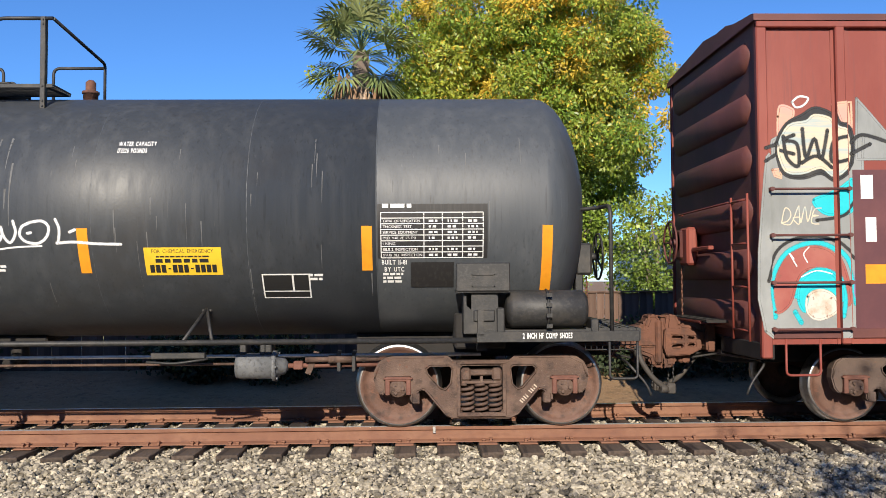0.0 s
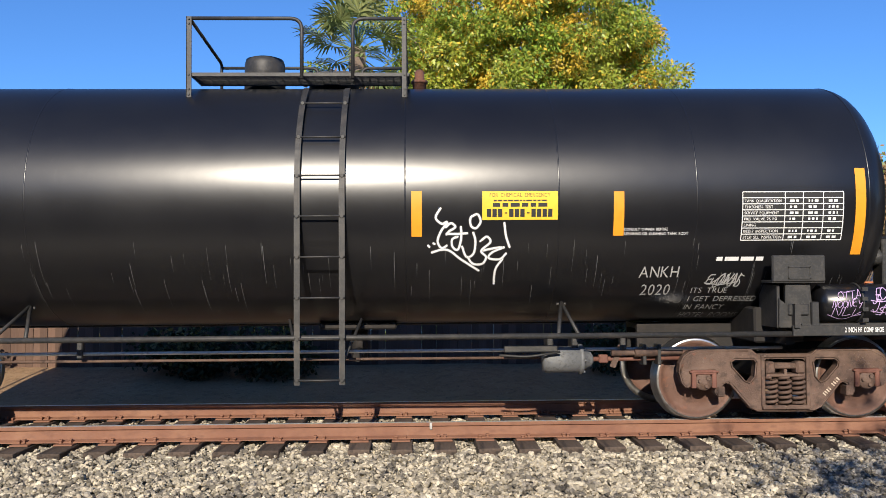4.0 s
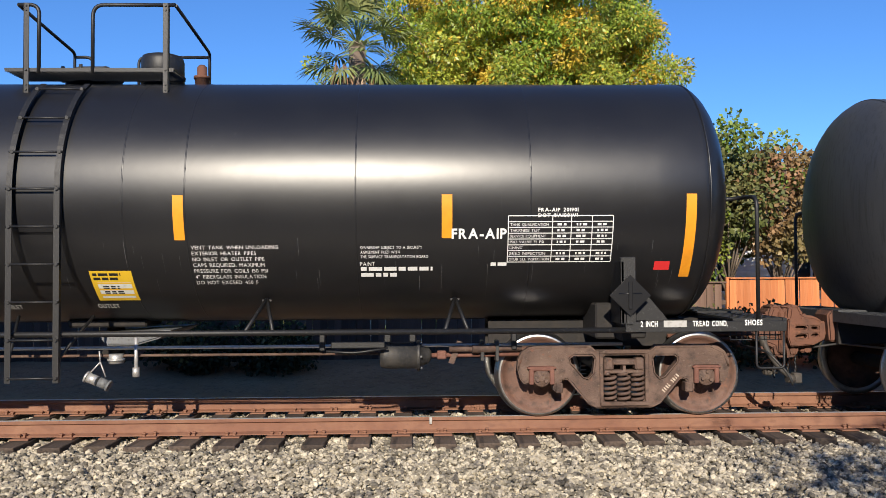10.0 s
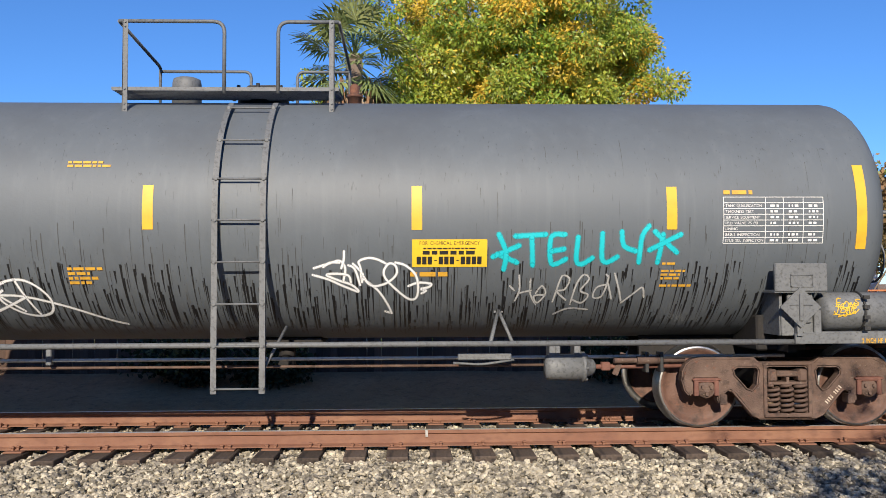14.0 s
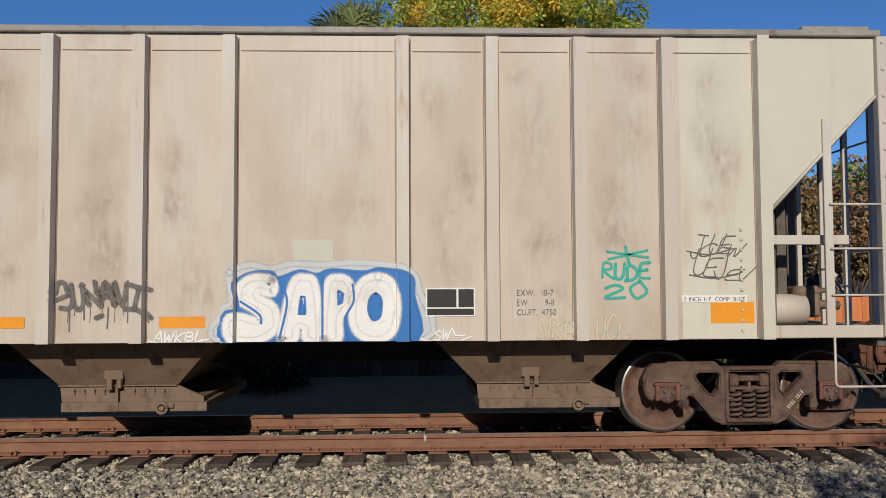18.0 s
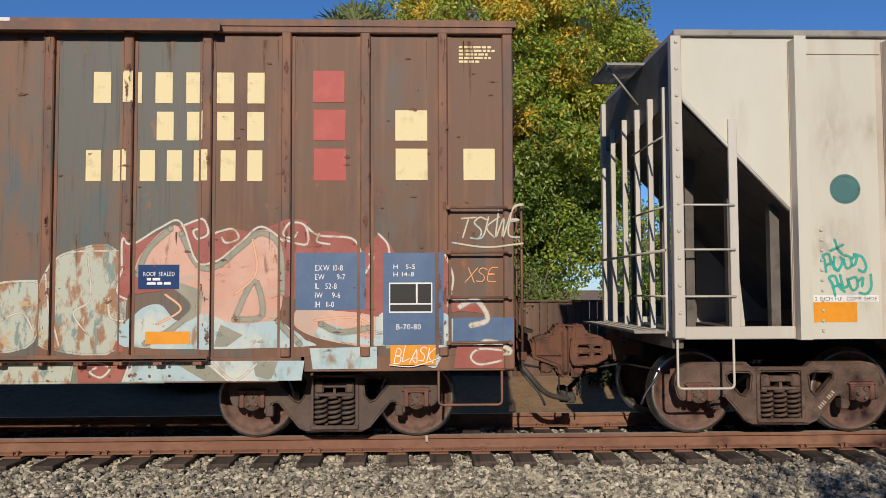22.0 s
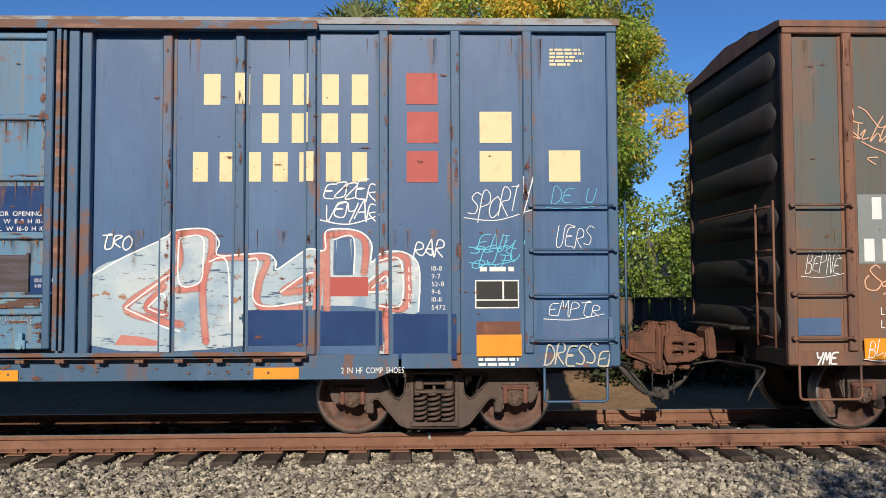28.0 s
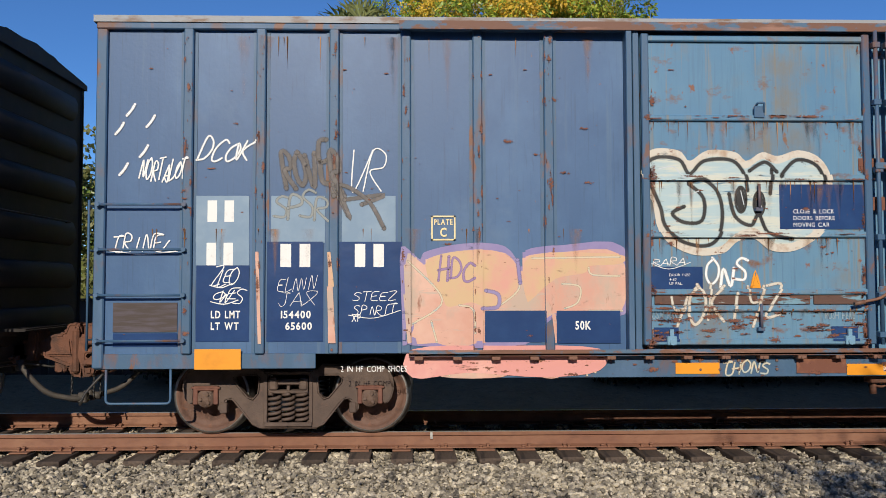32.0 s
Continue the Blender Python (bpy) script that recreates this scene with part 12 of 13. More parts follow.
decal_rect(navy, 'paint_patch', s_navy_d, -1.167, -0.254, 2.187, 2.651, 'navy_fresh', 'glossy navy notice panel', 0.004)
write(navy, s_navy_d, ["CLOSE & LOCK", "DOORS BEFORE", "MOVING CAR"], -1.023, -0.590, 2.395, 0.0447, "white", "white stencilled lettering")
decal_rect(navy, 'paint_patch', s_navy_d, -2.594, -1.980, 1.571, 1.800, 'navy_fresh', 'navy stencil label', 0.004)
write(navy, s_navy_d, ['DOOR LUBE', '4-20', 'UP PAL.'], -2.327, -2.111, 1.731, 0.0285, 'white', 'white stencilled lettering', bold=0, align='left')
tag(navy, s_navy_d, 'ONS', (-1.968, -1.511, 1.603, 1.855), 0.03, 'white_spray', 'white sprayed tag', 40, 0.1)
tag(navy, s_navy_d, 'YOKIYZ', (-2.365, -1.168, 1.215, 1.586), 0.03, 'piece_white', 'pale sprayed letters', 41, 0.12)
shape(navy, s_navy_d, [(0, 0), (0.5, 1), (1, 0)], 'orange', 'small orange sticker', (-1.477, -1.385, 1.590, 1.757))
tag(navy, s_navy_d, 'RARA', (-2.510, -2.157, 1.806, 1.892), 0.008, 'white_spray', 'thin white tag', 42)
decal_rect(navy, 'paint_patch', s_navy_d, -2.493, -2.238, 1.036, 1.178, 'navy_fresh', 'navy repainted hinge plate', 0.004)
decal_rect(navy, 'paint_patch', s_navy_d, -0.652, -0.377, 1.036, 1.184, 'navy_fresh', 'navy repainted hinge plate', 0.004)
decal_rect(navy, 'paint_patch', s_navy_d, 1.024, 1.460, 1.185, 1.358, 'navy_fresh', 'navy repainted hinge plate', 0.004)
decal_rect(navy, 'paint_patch', s_navy_d, 0.413, 0.644, 1.017, 1.167, 'navy_fresh', 'navy repainted hinge plate', 0.004)
decal_rect(navy, 'paint_patch', s_navy_d, -0.327, -0.054, 2.796, 2.925, 'bare_rust', 'bare rust scar', 0.004)
decal_rect(navy, 'paint_patch', s_navy_d, -0.242, -0.057, 2.383, 2.522, 'bare_rust', 'bare rust scar', 0.004)
decal_rect(navy, 'paint_patch', s_navy_d, 0.153, 0.396, 1.019, 1.157, 'bare_rust', 'bare rust scar', 0.004)
write(navy, s_navy_d, ['PUSH HERE'], -2.545, -2.216, 1.348, 0.0810, 'pale_blue_old', 'worn pale stencil words', bold=0, align='left')
write(navy, s_navy_d, ['PUSH HERE'], -0.713, -0.406, 1.341, 0.0810, 'pale_blue_old', 'worn pale stencil words', bold=0, align='left')
write(navy, s_navy_d, ['PUSH HERE'], 0.098, 0.546, 1.338, 0.0820, 'pale_blue_old', 'worn pale stencil words', bold=0, align='left')
write(navy, s_navy_d, ['PUSH HERE'], 1.921, 2.260, 1.331, 0.0820, 'pale_blue_old', 'worn pale stencil words', bold=0, align='left')
decal_rect(navy, 'reflector', s_navy_s, -2.259, -1.802, 0.699, 0.813, 'orange', 'orange reflective panel', 0.004)
decal_rect(navy, 'reflector', s_navy_s, -0.474, -0.017, 0.679, 0.794, 'orange', 'orange reflective panel', 0.004)
decal_rect(navy, 'reflector', s_navy_s, 1.643, 2.100, 0.675, 0.784, 'orange', 'orange reflective panel', 0.004)
decal_rect(navy, 'reflector', s_navy_s, -4.504, -4.043, 0.676, 0.773, 'orange', 'orange reflective panel', 0.004)
tag(navy, s_navy_s, 'THONS', (-1.790, -1.286, 0.695, 0.832), 0.02, 'piece_cream', 'cream sprayed tag', 43)
decal_rect(navy, 'paint_patch', s_navy_s, -0.999, -0.480, 0.700, 0.872, 'bare_rust', 'rust-brown patch', 0.004)
write(navy, s_navy_s, ['RETAINER VALVE'], -0.087, 0.377, 0.768, 0.0570, 'white', 'white stencilled lettering', bold=0, align='left')
decal_rect(navy, 'paint_patch', s_navy, -7.179, -6.638, 2.054, 2.536, 'pale_blue', 'pale repainted panel', 0.004)
decal_rect(navy, 'paint_patch', s_navy, -6.413, -5.863, 2.053, 2.537, 'pale_blue', 'pale repainted panel', 0.004)
decal_rect(navy, 'paint_patch', s_navy, -5.689, -5.137, 2.053, 2.537, 'pale_blue', 'pale repainted panel', 0.004)
decal_rect(navy, 'paint_patch', s_navy, -7.169, -6.630, 1.045, 1.822, 'navy_fresh', 'fresh navy panel', 0.004)
decal_rect(navy, 'paint_patch', s_navy, -6.453, -5.877, 1.042, 2.065, 'navy_fresh', 'fresh navy panel', 0.004)
decal_rect(navy, 'paint_patch', s_navy, -5.716, -5.067, 1.039, 2.064, 'navy_fresh', 'fresh navy panel', 0.004)
decal_rect(navy, 'paint_patch', s_navy, -7.175, -6.635, 1.822, 2.054, 'pale_blue', 'pale repainted panel', 0.004)
blocks(navy, s_navy, '##', -7.094, -6.748, 2.268, 2.489, 'white', 'plain block of a white car mark')
blocks(navy, s_navy, '##', -7.100, -6.755, 1.822, 2.054, 'white', 'plain block of a white car mark')
blocks(navy, s_navy, '##', -6.352, -5.960, 1.804, 2.042, 'white', 'plain block of a white car mark')
blocks(navy, s_navy, '##', -5.590, -5.207, 1.803, 2.041, 'white', 'plain block of a white car mark')
write(navy, s_navy, ['LD LMT', 'LT WT'], -7.018, -6.720, 1.361, 0.0760, 'white', 'white stencilled lettering', bold=0.028, align='left')
write(navy, s_navy, ['154400', ' 65600'], -6.307, -5.991, 1.359, 0.0760, 'white', 'white stencilled lettering', bold=0.028, align='left')
write(navy, s_navy, ['XP'], -5.588, -5.495, 1.328, 0.0870, 'white', 'white stencilled lettering', bold=0, align='left')
plate_c(navy, s_navy, (-4.770, -4.519, 2.076, 2.333), 'cream_letter')
shape(navy, s_navy, [(-5.079, 2.012), (-4.881, 1.877), (-4.843, 1.956), (-4.450, 2.043), (-4.015, 2.019), (-3.831, 1.795), (-3.801, 1.971), (-3.420, 2.026), (-2.775, 2.009), (-2.758, 1.315), (-3.495, 1.294), (-3.809, 1.003), (-4.970, 1.001), (-4.973, 1.206), (-5.049, 1.002), (-5.081, 1.600)], 'piece_violet', 'faded pink and buff graffiti letters with violet edges')
shape(navy, s_navy, [(-3.92 + (x + 3.92) * 0.955, 1.5 + (z - 1.5) * 0.86) for x, z in [(-5.079, 2.012), (-4.881, 1.877), (-4.843, 1.956), (-4.450, 2.043), (-4.015, 2.019), (-3.831, 1.795), (-3.801, 1.971), (-3.420, 2.026), (-2.775, 2.009), (-2.758, 1.315), (-3.495, 1.294), (-3.809, 1.003), (-4.970, 1.001), (-4.973, 1.206), (-5.049, 1.002), (-5.081, 1.600)]], 'piece_salmon', 'faded pink and buff graffiti letters with violet edges')
shape(navy, s_navy, [(-5.053, 1.822), (-4.990, 1.846), (-4.663, 1.473), (-4.950, 1.237), (-5.035, 1.127)], 'piece_salmon', 'faded pink and buff graffiti letters with violet edges')
shape(navy, s_navy, [(-4.713, 1.024), (-4.685, 1.283), (-4.599, 1.354), (-4.443, 1.417), (-4.316, 1.361), (-4.313, 1.022)], 'piece_salmon', 'faded pink and buff graffiti letters with violet edges')
shape(navy, s_navy, [(-4.947, 1.009), (-4.949, 1.158), (-4.794, 1.268), (-4.720, 1.024)], 'piece_salmon', 'faded pink and buff graffiti letters with violet edges')
shape(navy, s_navy, [(-4.166, 1.336), (-3.891, 1.438), (-3.851, 1.335)], 'piece_salmon', 'faded pink and buff graffiti letters with violet edges')
shape(navy, s_navy, [(-3.513, 1.596), (-3.331, 1.627), (-3.267, 1.476), (-3.393, 1.373), (-3.536, 1.437)], 'piece_salmon', 'faded pink and buff graffiti letters with violet edges')
shape(navy, s_navy, [(-3.133, 1.810), (-2.823, 1.833), (-2.798, 1.339), (-3.115, 1.332)], 'piece_salmon', 'faded pink and buff graffiti letters with violet edges')
shape(navy, s_navy, [(-4.284, 1.321), (-4.214, 1.321), (-4.211, 1.021), (-4.281, 1.021)], 'piece_salmon', 'faded pink and buff graffiti letters with violet edges')
shape(navy, s_navy, [(-4.810, 1.877), (-4.449, 1.972), (-4.054, 1.955), (-3.886, 1.772), (-3.877, 1.597), (-3.970, 1.454), (-4.206, 1.392), (-4.364, 1.440), (-4.600, 1.393), (-4.664, 1.520), (-4.792, 1.663)], 'piece_buff', 'faded pink and buff graffiti letters with violet edges')
shape(navy, s_navy, [(-3.753, 1.915), (-2.823, 1.929), (-2.815, 1.833), (-3.141, 1.810), (-3.180, 1.738), (-3.498, 1.675), (-3.749, 1.454), (-3.797, 1.478)], 'piece_buff', 'faded pink and buff graffiti letters with violet edges')
shape(navy, s_navy, [(-5.838, 1.958), (-5.768, 1.958), (-5.761, 1.602), (-5.832, 1.603)], 'piece_buff', 'faded pink and buff graffiti letters with violet edges')
shape(navy, s_navy, [(-6.563, 1.959), (-6.517, 1.959), (-6.495, 1.024), (-6.541, 1.025)], 'piece_salmon', 'faded pink and buff graffiti letters with violet edges')
shape(navy, s_navy, [(-5.839, 1.603), (-5.754, 1.602), (-5.743, 1.029), (-5.828, 1.029)], 'piece_salmon', 'faded pink and buff graffiti letters with violet edges')
shape(navy, s_navy, [(-5.049, 1.025), (-4.971, 1.025), (-4.978, 1.521), (-5.056, 1.521)], 'piece_salmon', 'faded pink and buff graffiti letters with violet edges')
shape(navy, s_navy, [(-3.535, 1.318), (-3.448, 1.318), (-3.446, 1.017), (-3.533, 1.018)], 'piece_salmon', 'faded pink and buff graffiti letters with violet edges')
strokes(navy, "graffiti_stroke", s_navy, [[(-5.006, 1.861), (-4.655, 1.465), (-4.958, 1.221)],
    [(-4.713, 1.031), (-4.770, 1.244)],
    [(-4.482, 1.409), (-4.340, 1.361), (-4.322, 1.124)],
    [(-3.854, 1.716), (-3.877, 1.557), (-4.049, 1.415)],
    [(-3.729, 1.891), (-2.815, 1.905)],
    [(-3.418, 1.627), (-3.235, 1.595), (-3.259, 1.436), (-3.393, 1.373)],
    [(-3.141, 1.794), (-3.101, 1.722), (-2.822, 1.705)],
    [(-3.139, 1.348), (-2.798, 1.347)]], 0.018, 'piece_cream', 'faded pink and buff graffiti letters with violet edges', off=0.004)
strokes(navy, "graffiti_stroke", s_navy, [[(-4.208, 1.558), (-4.081, 1.518), (-4.088, 1.392), (-4.246, 1.376)],
    [(-3.879, 1.875), (-3.853, 1.637)]], 0.035, 'piece_violet', 'faded pink and buff graffiti letters with violet edges', off=0.004)
shape(navy, s_navy_s, [(-4.908, 0.893), (-3.333, 0.884), (-3.442, 0.681), (-3.646, 0.674), (-3.843, 0.809), (-4.038, 0.677), (-4.663, 0.680), (-4.782, 0.814), (-4.897, 0.682)], 'piece_salmon', 'faded pink and buff graffiti letters with violet edges')
strokes(navy, "graffiti_stroke", s_navy_s, [[(-4.666, 0.852), (-4.586, 0.695)],
    [(-3.804, 0.848), (-3.647, 0.729), (-3.450, 0.689), (-3.372, 0.845)],
    [(-3.270, 0.853), (-3.088, 0.718)],
    [(-3.088, 0.859), (-3.253, 0.711)],
    [(-3.183, 0.884), (-3.174, 0.687)]], 0.018, 'piece_cream', 'faded pink and buff graffiti letters with violet edges', off=0.004)
tag(navy, s_navy, 'HDC', (-4.719, -4.334, 1.644, 1.924), 0.025, 'lilac', 'purple tag', 44)
decal_rect(navy, 'paint_patch', s_navy, -4.220, -3.590, 1.028, 1.352, 'navy_fresh', 'fresh navy repair patch', 0.004)
decal_rect(navy, 'paint_patch', s_navy, -3.479, -2.817, 1.013, 1.350, 'navy_fresh', 'fresh navy repair patch', 0.004)
write(navy, s_navy, ['50K'], -3.286, -3.122, 1.246, 0.0880, 'white', 'white stencilled lettering', bold=0.028, align='left')
shape(navy, s_navy_s, [(0, 0), (0, 0.9), (0.5, 1), (1, 0.9), (1, 0.2), (0.7, 0), (0.3, 0.15)], 'piece_pink', 'faded pink graffiti on the sill', (-4.963, -3.048, 0.672, 0.995), off=0.004)
decal_rect(navy, 'reflector', s_navy_s, -7.168, -6.701, 0.767, 0.972, 'orange', 'orange reflective panel', 0.02)
write(navy, s_navy_s, ['2 IN HF COMP SHOES'], -5.693, -5.021, 0.799, 0.0630, 'white', 'white stencilled lettering', bold=0, align='left')
tag(navy, s_navy, 'DCOK', (-7.199, -6.662, 2.898, 3.185), 0.022, 'white_spray', 'white marker tag', 45, 0.08, slant=0.2)
tag(navy, s_navy, 'NORTALOT', (-7.771, -7.294, 2.681, 2.914), 0.018, 'white_spray', 'white marker tag', 46)
tag(navy, s_navy, 'VR', (-5.691, -5.324, 2.549, 3.095), 0.016, 'white_spray', 'thin white tag', 47, 0.1, overlap=1.3)
tag(navy, s_navy, 'GROVER', (-6.405, -5.662, 2.548, 3.035), 0.05, 'grey_spray', 'faded black tag', 48, 0.1, slant=-0.2)
strokes(navy, 'graffiti_tag', s_navy, [[(0, 0.9), (0.3, 0.2), (0.1, 0.9), (0.6, 0.6), (0.9, 0.0)], [(0.2, 0.6), (0.9, 0.7), (0.5, 0.5)]], 0.04, 'grey_spray', 'faded black tag', (-5.777, -5.196, 2.198, 2.695), off=0.004)
tag(navy, s_navy, 'TRINE.', (-8.046, -7.417, 1.968, 2.158), 0.016, 'white_spray', 'white marker tag', 49)
tag(navy, s_navy, 'SPSR', (-6.402, -5.864, 2.286, 2.578), 0.03, 'pale_slate', 'faded pale tag', 50, overlap=1.3)
tag(navy, s_navy, 'ELNIN/JAX', (-6.361, -5.958, 1.388, 1.705), 0.006, 'white_spray', 'thin white tag', 51)
tag(navy, s_navy, 'STEEZ/SPIRIT', (-5.588, -5.137, 1.310, 1.559), 0.008, 'white_spray', 'thin white tag', 52)
scrawl(navy, s_navy, (-7.067, -6.723, 1.418, 1.753), 2, 0.01, 'white_spray', 'thin white doodle', 53)
decal_rect(navy, 'paint_patch', s_navy, -8.005, -7.356, 1.145, 1.443, 'dark_board', 'grey smeared patch', 0.004)
decal_rect(navy, 'paint_patch', s_navy, -8.001, -7.353, 0.997, 1.134, 'navy_fresh', 'navy stripe', 0.004)
strokes(navy, 'graffiti_tag', s_navy, [[(0, 0), (0.6, 0.5), (1, 1)]], 0.025, 'white_spray', 'white paint drips', (-8.008, -7.927, 3.170, 3.287), off=0.004)
strokes(navy, 'graffiti_tag', s_navy, [[(0, 0), (0.6, 0.5), (1, 1)]], 0.025, 'white_spray', 'white paint drips', (-7.896, -7.815, 3.364, 3.481), off=0.004)
strokes(navy, 'graffiti_tag', s_navy, [[(0, 0), (0.6, 0.5), (1, 1)]], 0.025, 'white_spray', 'white paint drips', (-7.757, -7.677, 2.937, 3.054), off=0.004)
strokes(navy, 'graffiti_tag', s_navy, [[(0, 0), (0.6, 0.5), (1, 1)]], 0.025, 'white_spray', 'white paint drips', (-7.961, -7.880, 2.750, 2.867), off=0.004)
strokes(navy, 'graffiti_tag', s_navy, [[(0, 0), (0.6, 0.5), (1, 1)]], 0.025, 'white_spray', 'white paint drips', (-7.692, -7.612, 3.247, 3.364), off=0.004)
for x0, x1 in ((-2.55, -0.25), (0.08, 2.40)):
    rust_runs(brown, s_brown_d, x0, x1, [(3.31, 0.42), (2.69, 0.5), (2.10, 0.3), (1.37, 0.14)], 61 + int(x1 * 3))
    rust_scars(brown, s_brown_d, (x0, x1, 1.40, 1.51), 14, 0.12, 61 + int(x1 * 3), off=0.004, flat=0.16)
    rust_scars(brown, s_brown_d, (x0, x1, 1.05, 1.35), 60, 0.13, 61 + int(x1 * 5), flat=0.2)
    rust_scars(brown, s_brown_d, (x0, x1, 1.6, 4.1), 22, 0.05, 61 + int(x1 * 7))
    for z in (1.37, 1.54, 2.13, 2.72, 3.34):
        rust_scars(brown, s_brown_d, (x0, x1, z - 0.03, z + 0.03), 16, 0.22, 61 + int(z * 50 + x1), off=0.004, flat=0.06)
for a, b in ((-7.9, -2.9), (2.9, 7.9)):
    rust_scars(brown, s_brown, (a, b, 1.0, 4.1), 90, 0.07, 61 + int(a), flat=0.25)
    rust_runs(brown, s_brown, a, b, [(4.2, 0.7), (2.2, 0.4)], 61 + int(b), n=14)
for p in G_POSTS:
    rust_scars(brown, s_brown, (p - 0.05, p + 0.05, 0.95, 4.2), 26, 0.03, 61 + int(p * 9), flat=3.0)
rust_scars(brown, s_brown_s, (-4.5, 4.5, 0.68, 0.88), 60, 0.12, 61, flat=0.25)
for x0, x1 in ((-2.55, -0.25), (0.08, 2.40)):
    rust_runs(navy, s_navy_d, x0, x1, [(3.31, 0.42), (2.69, 0.5), (2.10, 0.3), (1.37, 0.14)], 71 + int(x1 * 3))
    rust_scars(navy, s_navy_d, (x0, x1, 1.40, 1.51), 14, 0.12, 71 + int(x1 * 3), off=0.004, flat=0.16)
    rust_scars(navy, s_navy_d, (x0, x1, 1.05, 1.35), 90, 0.17, 71 + int(x1 * 5), flat=0.2)
    rust_scars(navy, s_navy_d, (x0, x1, 1.6, 2.7), 50, 0.07, 171 + int(x1 * 7))
    rust_scars(navy, s_navy_d, (x0, x0 + 0.08, 1.0, 4.1), 26, 0.05, 172 + int(x1 * 7), flat=2.5)
    rust_scars(navy, s_navy_d, (x1 - 0.08, x1, 1.0, 4.1), 26, 0.05, 173 + int(x1 * 7), flat=2.5)
    rust_scars(navy, s_navy_d, (x0, x1, 1.6, 4.1), 22, 0.05, 71 + int(x1 * 7))
    for z in (1.37, 1.54, 2.13, 2.72, 3.34):
        rust_scars(navy, s_navy_d, (x0, x1, z - 0.03, z + 0.03), 16, 0.22, 71 + int(z * 50 + x1), off=0.004, flat=0.06)
for a, b in ((-7.9, -2.9), (2.9, 7.9)):
    rust_scars(navy, s_navy, (a, b, 1.0, 4.1), 90, 0.07, 71 + int(a), flat=0.25)
    rust_runs(navy, s_navy, a, b, [(4.2, 0.7), (2.2, 0.4)], 71 + int(b), n=14)
for p in H_POSTS:
    rust_scars(navy, s_navy, (p - 0.05, p + 0.05, 0.95, 4.2), 26, 0.03, 71 + int(p * 9), flat=3.0)
rust_scars(navy, s_navy_s, (-4.5, 4.5, 0.68, 0.88), 60, 0.12, 71, flat=0.25)
s_res_two, s_res_five = reservoir_surface(1.24, 1.30), reservoir_surface(1.24, 1.30)
tag(two, s_res_two, "GOTTA/NOONEY/NLL", (5.66, 5.98, 1.17, 1.43), 0.007, "lilac_pen", "thin lilac marker scrawl", 81)
scrawl(two, s_res_two, (6.04, 6.36, 1.20, 1.42), 2, 0.008, "lilac_pen", "thin lilac marker drawing", 82)
scrawl(five, s_res_five, (6.16, 6.46, 1.26, 1.42), 2, 0.009, "amber", "thin yellow marker scrawl", 83)
shape(red, s_red, [(-8.112, 1.061), (-8.083, 2.723), (-7.983, 2.899), (-7.914, 3.092), (-7.104, 3.090), (-7.029, 2.848), (-7.151, 1.053)], 'piece_silver', 'pale grey graffiti ground')
shape(red, s_red, [(-7.077, 3.494), (-6.935, 3.332), (-6.699, 3.048), (-6.705, 2.847), (-7.094, 2.848)], 'piece_silver', 'pale grey graffiti ground')
shape(red, s_red, [(-7.917, 3.301), (-7.890, 3.414), (-7.793, 3.398), (-7.746, 3.333), (-7.833, 3.092), (-7.915, 3.052)], 'piece_buff', 'soft orange sprayed patch')
shape(red, s_red, [(-7.339, 3.429), (-7.135, 3.453), (-7.134, 3.171), (-7.263, 3.211)], 'piece_buff', 'soft orange sprayed patch')
shape(red, s_red, [(-7.986, 2.739), (-7.897, 2.754), (-7.892, 2.650), (-7.963, 2.674)], 'piece_buff', 'soft orange sprayed patch')
shape(red, s_red, [(-7.939, 3.028), (-7.830, 3.228), (-7.666, 3.317), (-7.518, 3.397), (-7.341, 3.332), (-7.279, 3.227), (-7.142, 3.171), (-7.136, 2.808), (-7.319, 2.624), (-7.471, 2.697), (-7.658, 2.649), (-7.843, 2.674), (-7.920, 2.803)], 'black_spray', 'jagged white letters edged in black')
shape(red, s_red, [(-7.916, 2.995), (-7.806, 3.204), (-7.619, 3.252), (-7.528, 3.317), (-7.367, 3.284), (-7.304, 3.187), (-7.184, 3.122), (-7.176, 2.832), (-7.326, 2.672), (-7.469, 2.761), (-7.656, 2.705), (-7.825, 2.714), (-7.895, 2.827)], 'piece_cream', 'jagged white letters edged in black')
strokes(red, "graffiti_stroke", s_red, [[(-7.865, 3.092), (-7.830, 2.867), (-7.711, 2.778), (-7.722, 3.011), (-7.858, 3.051), (-7.752, 3.107)],
    [(-7.661, 3.172), (-7.628, 2.866), (-7.534, 3.067), (-7.467, 2.849), (-7.394, 3.155)],
    [(-7.202, 3.082), (-7.333, 3.034), (-7.354, 2.825), (-7.192, 2.840)],
    [(-7.678, 2.810), (-7.514, 2.882), (-7.356, 2.761)],
    [(-7.917, 2.947), (-7.756, 2.906)],
    [(-8.070, 2.964), (-7.932, 3.011)],
    [(-8.073, 2.827), (-7.934, 2.907)],
    [(-7.146, 3.025), (-7.022, 3.106), (-6.740, 3.024)],
    [(-7.150, 2.905), (-6.944, 3.009)]], 0.035, 'black_spray', 'jagged white letters edged in black', off=0.004)
strokes(red, "graffiti_stroke", s_red, [[(-7.764, 3.454), (-7.689, 3.511), (-7.592, 3.494), (-7.639, 3.422), (-7.720, 3.398), (-7.764, 3.454)]], 0.02, 'white_spray', 'white sprayed ring', off=0.004)
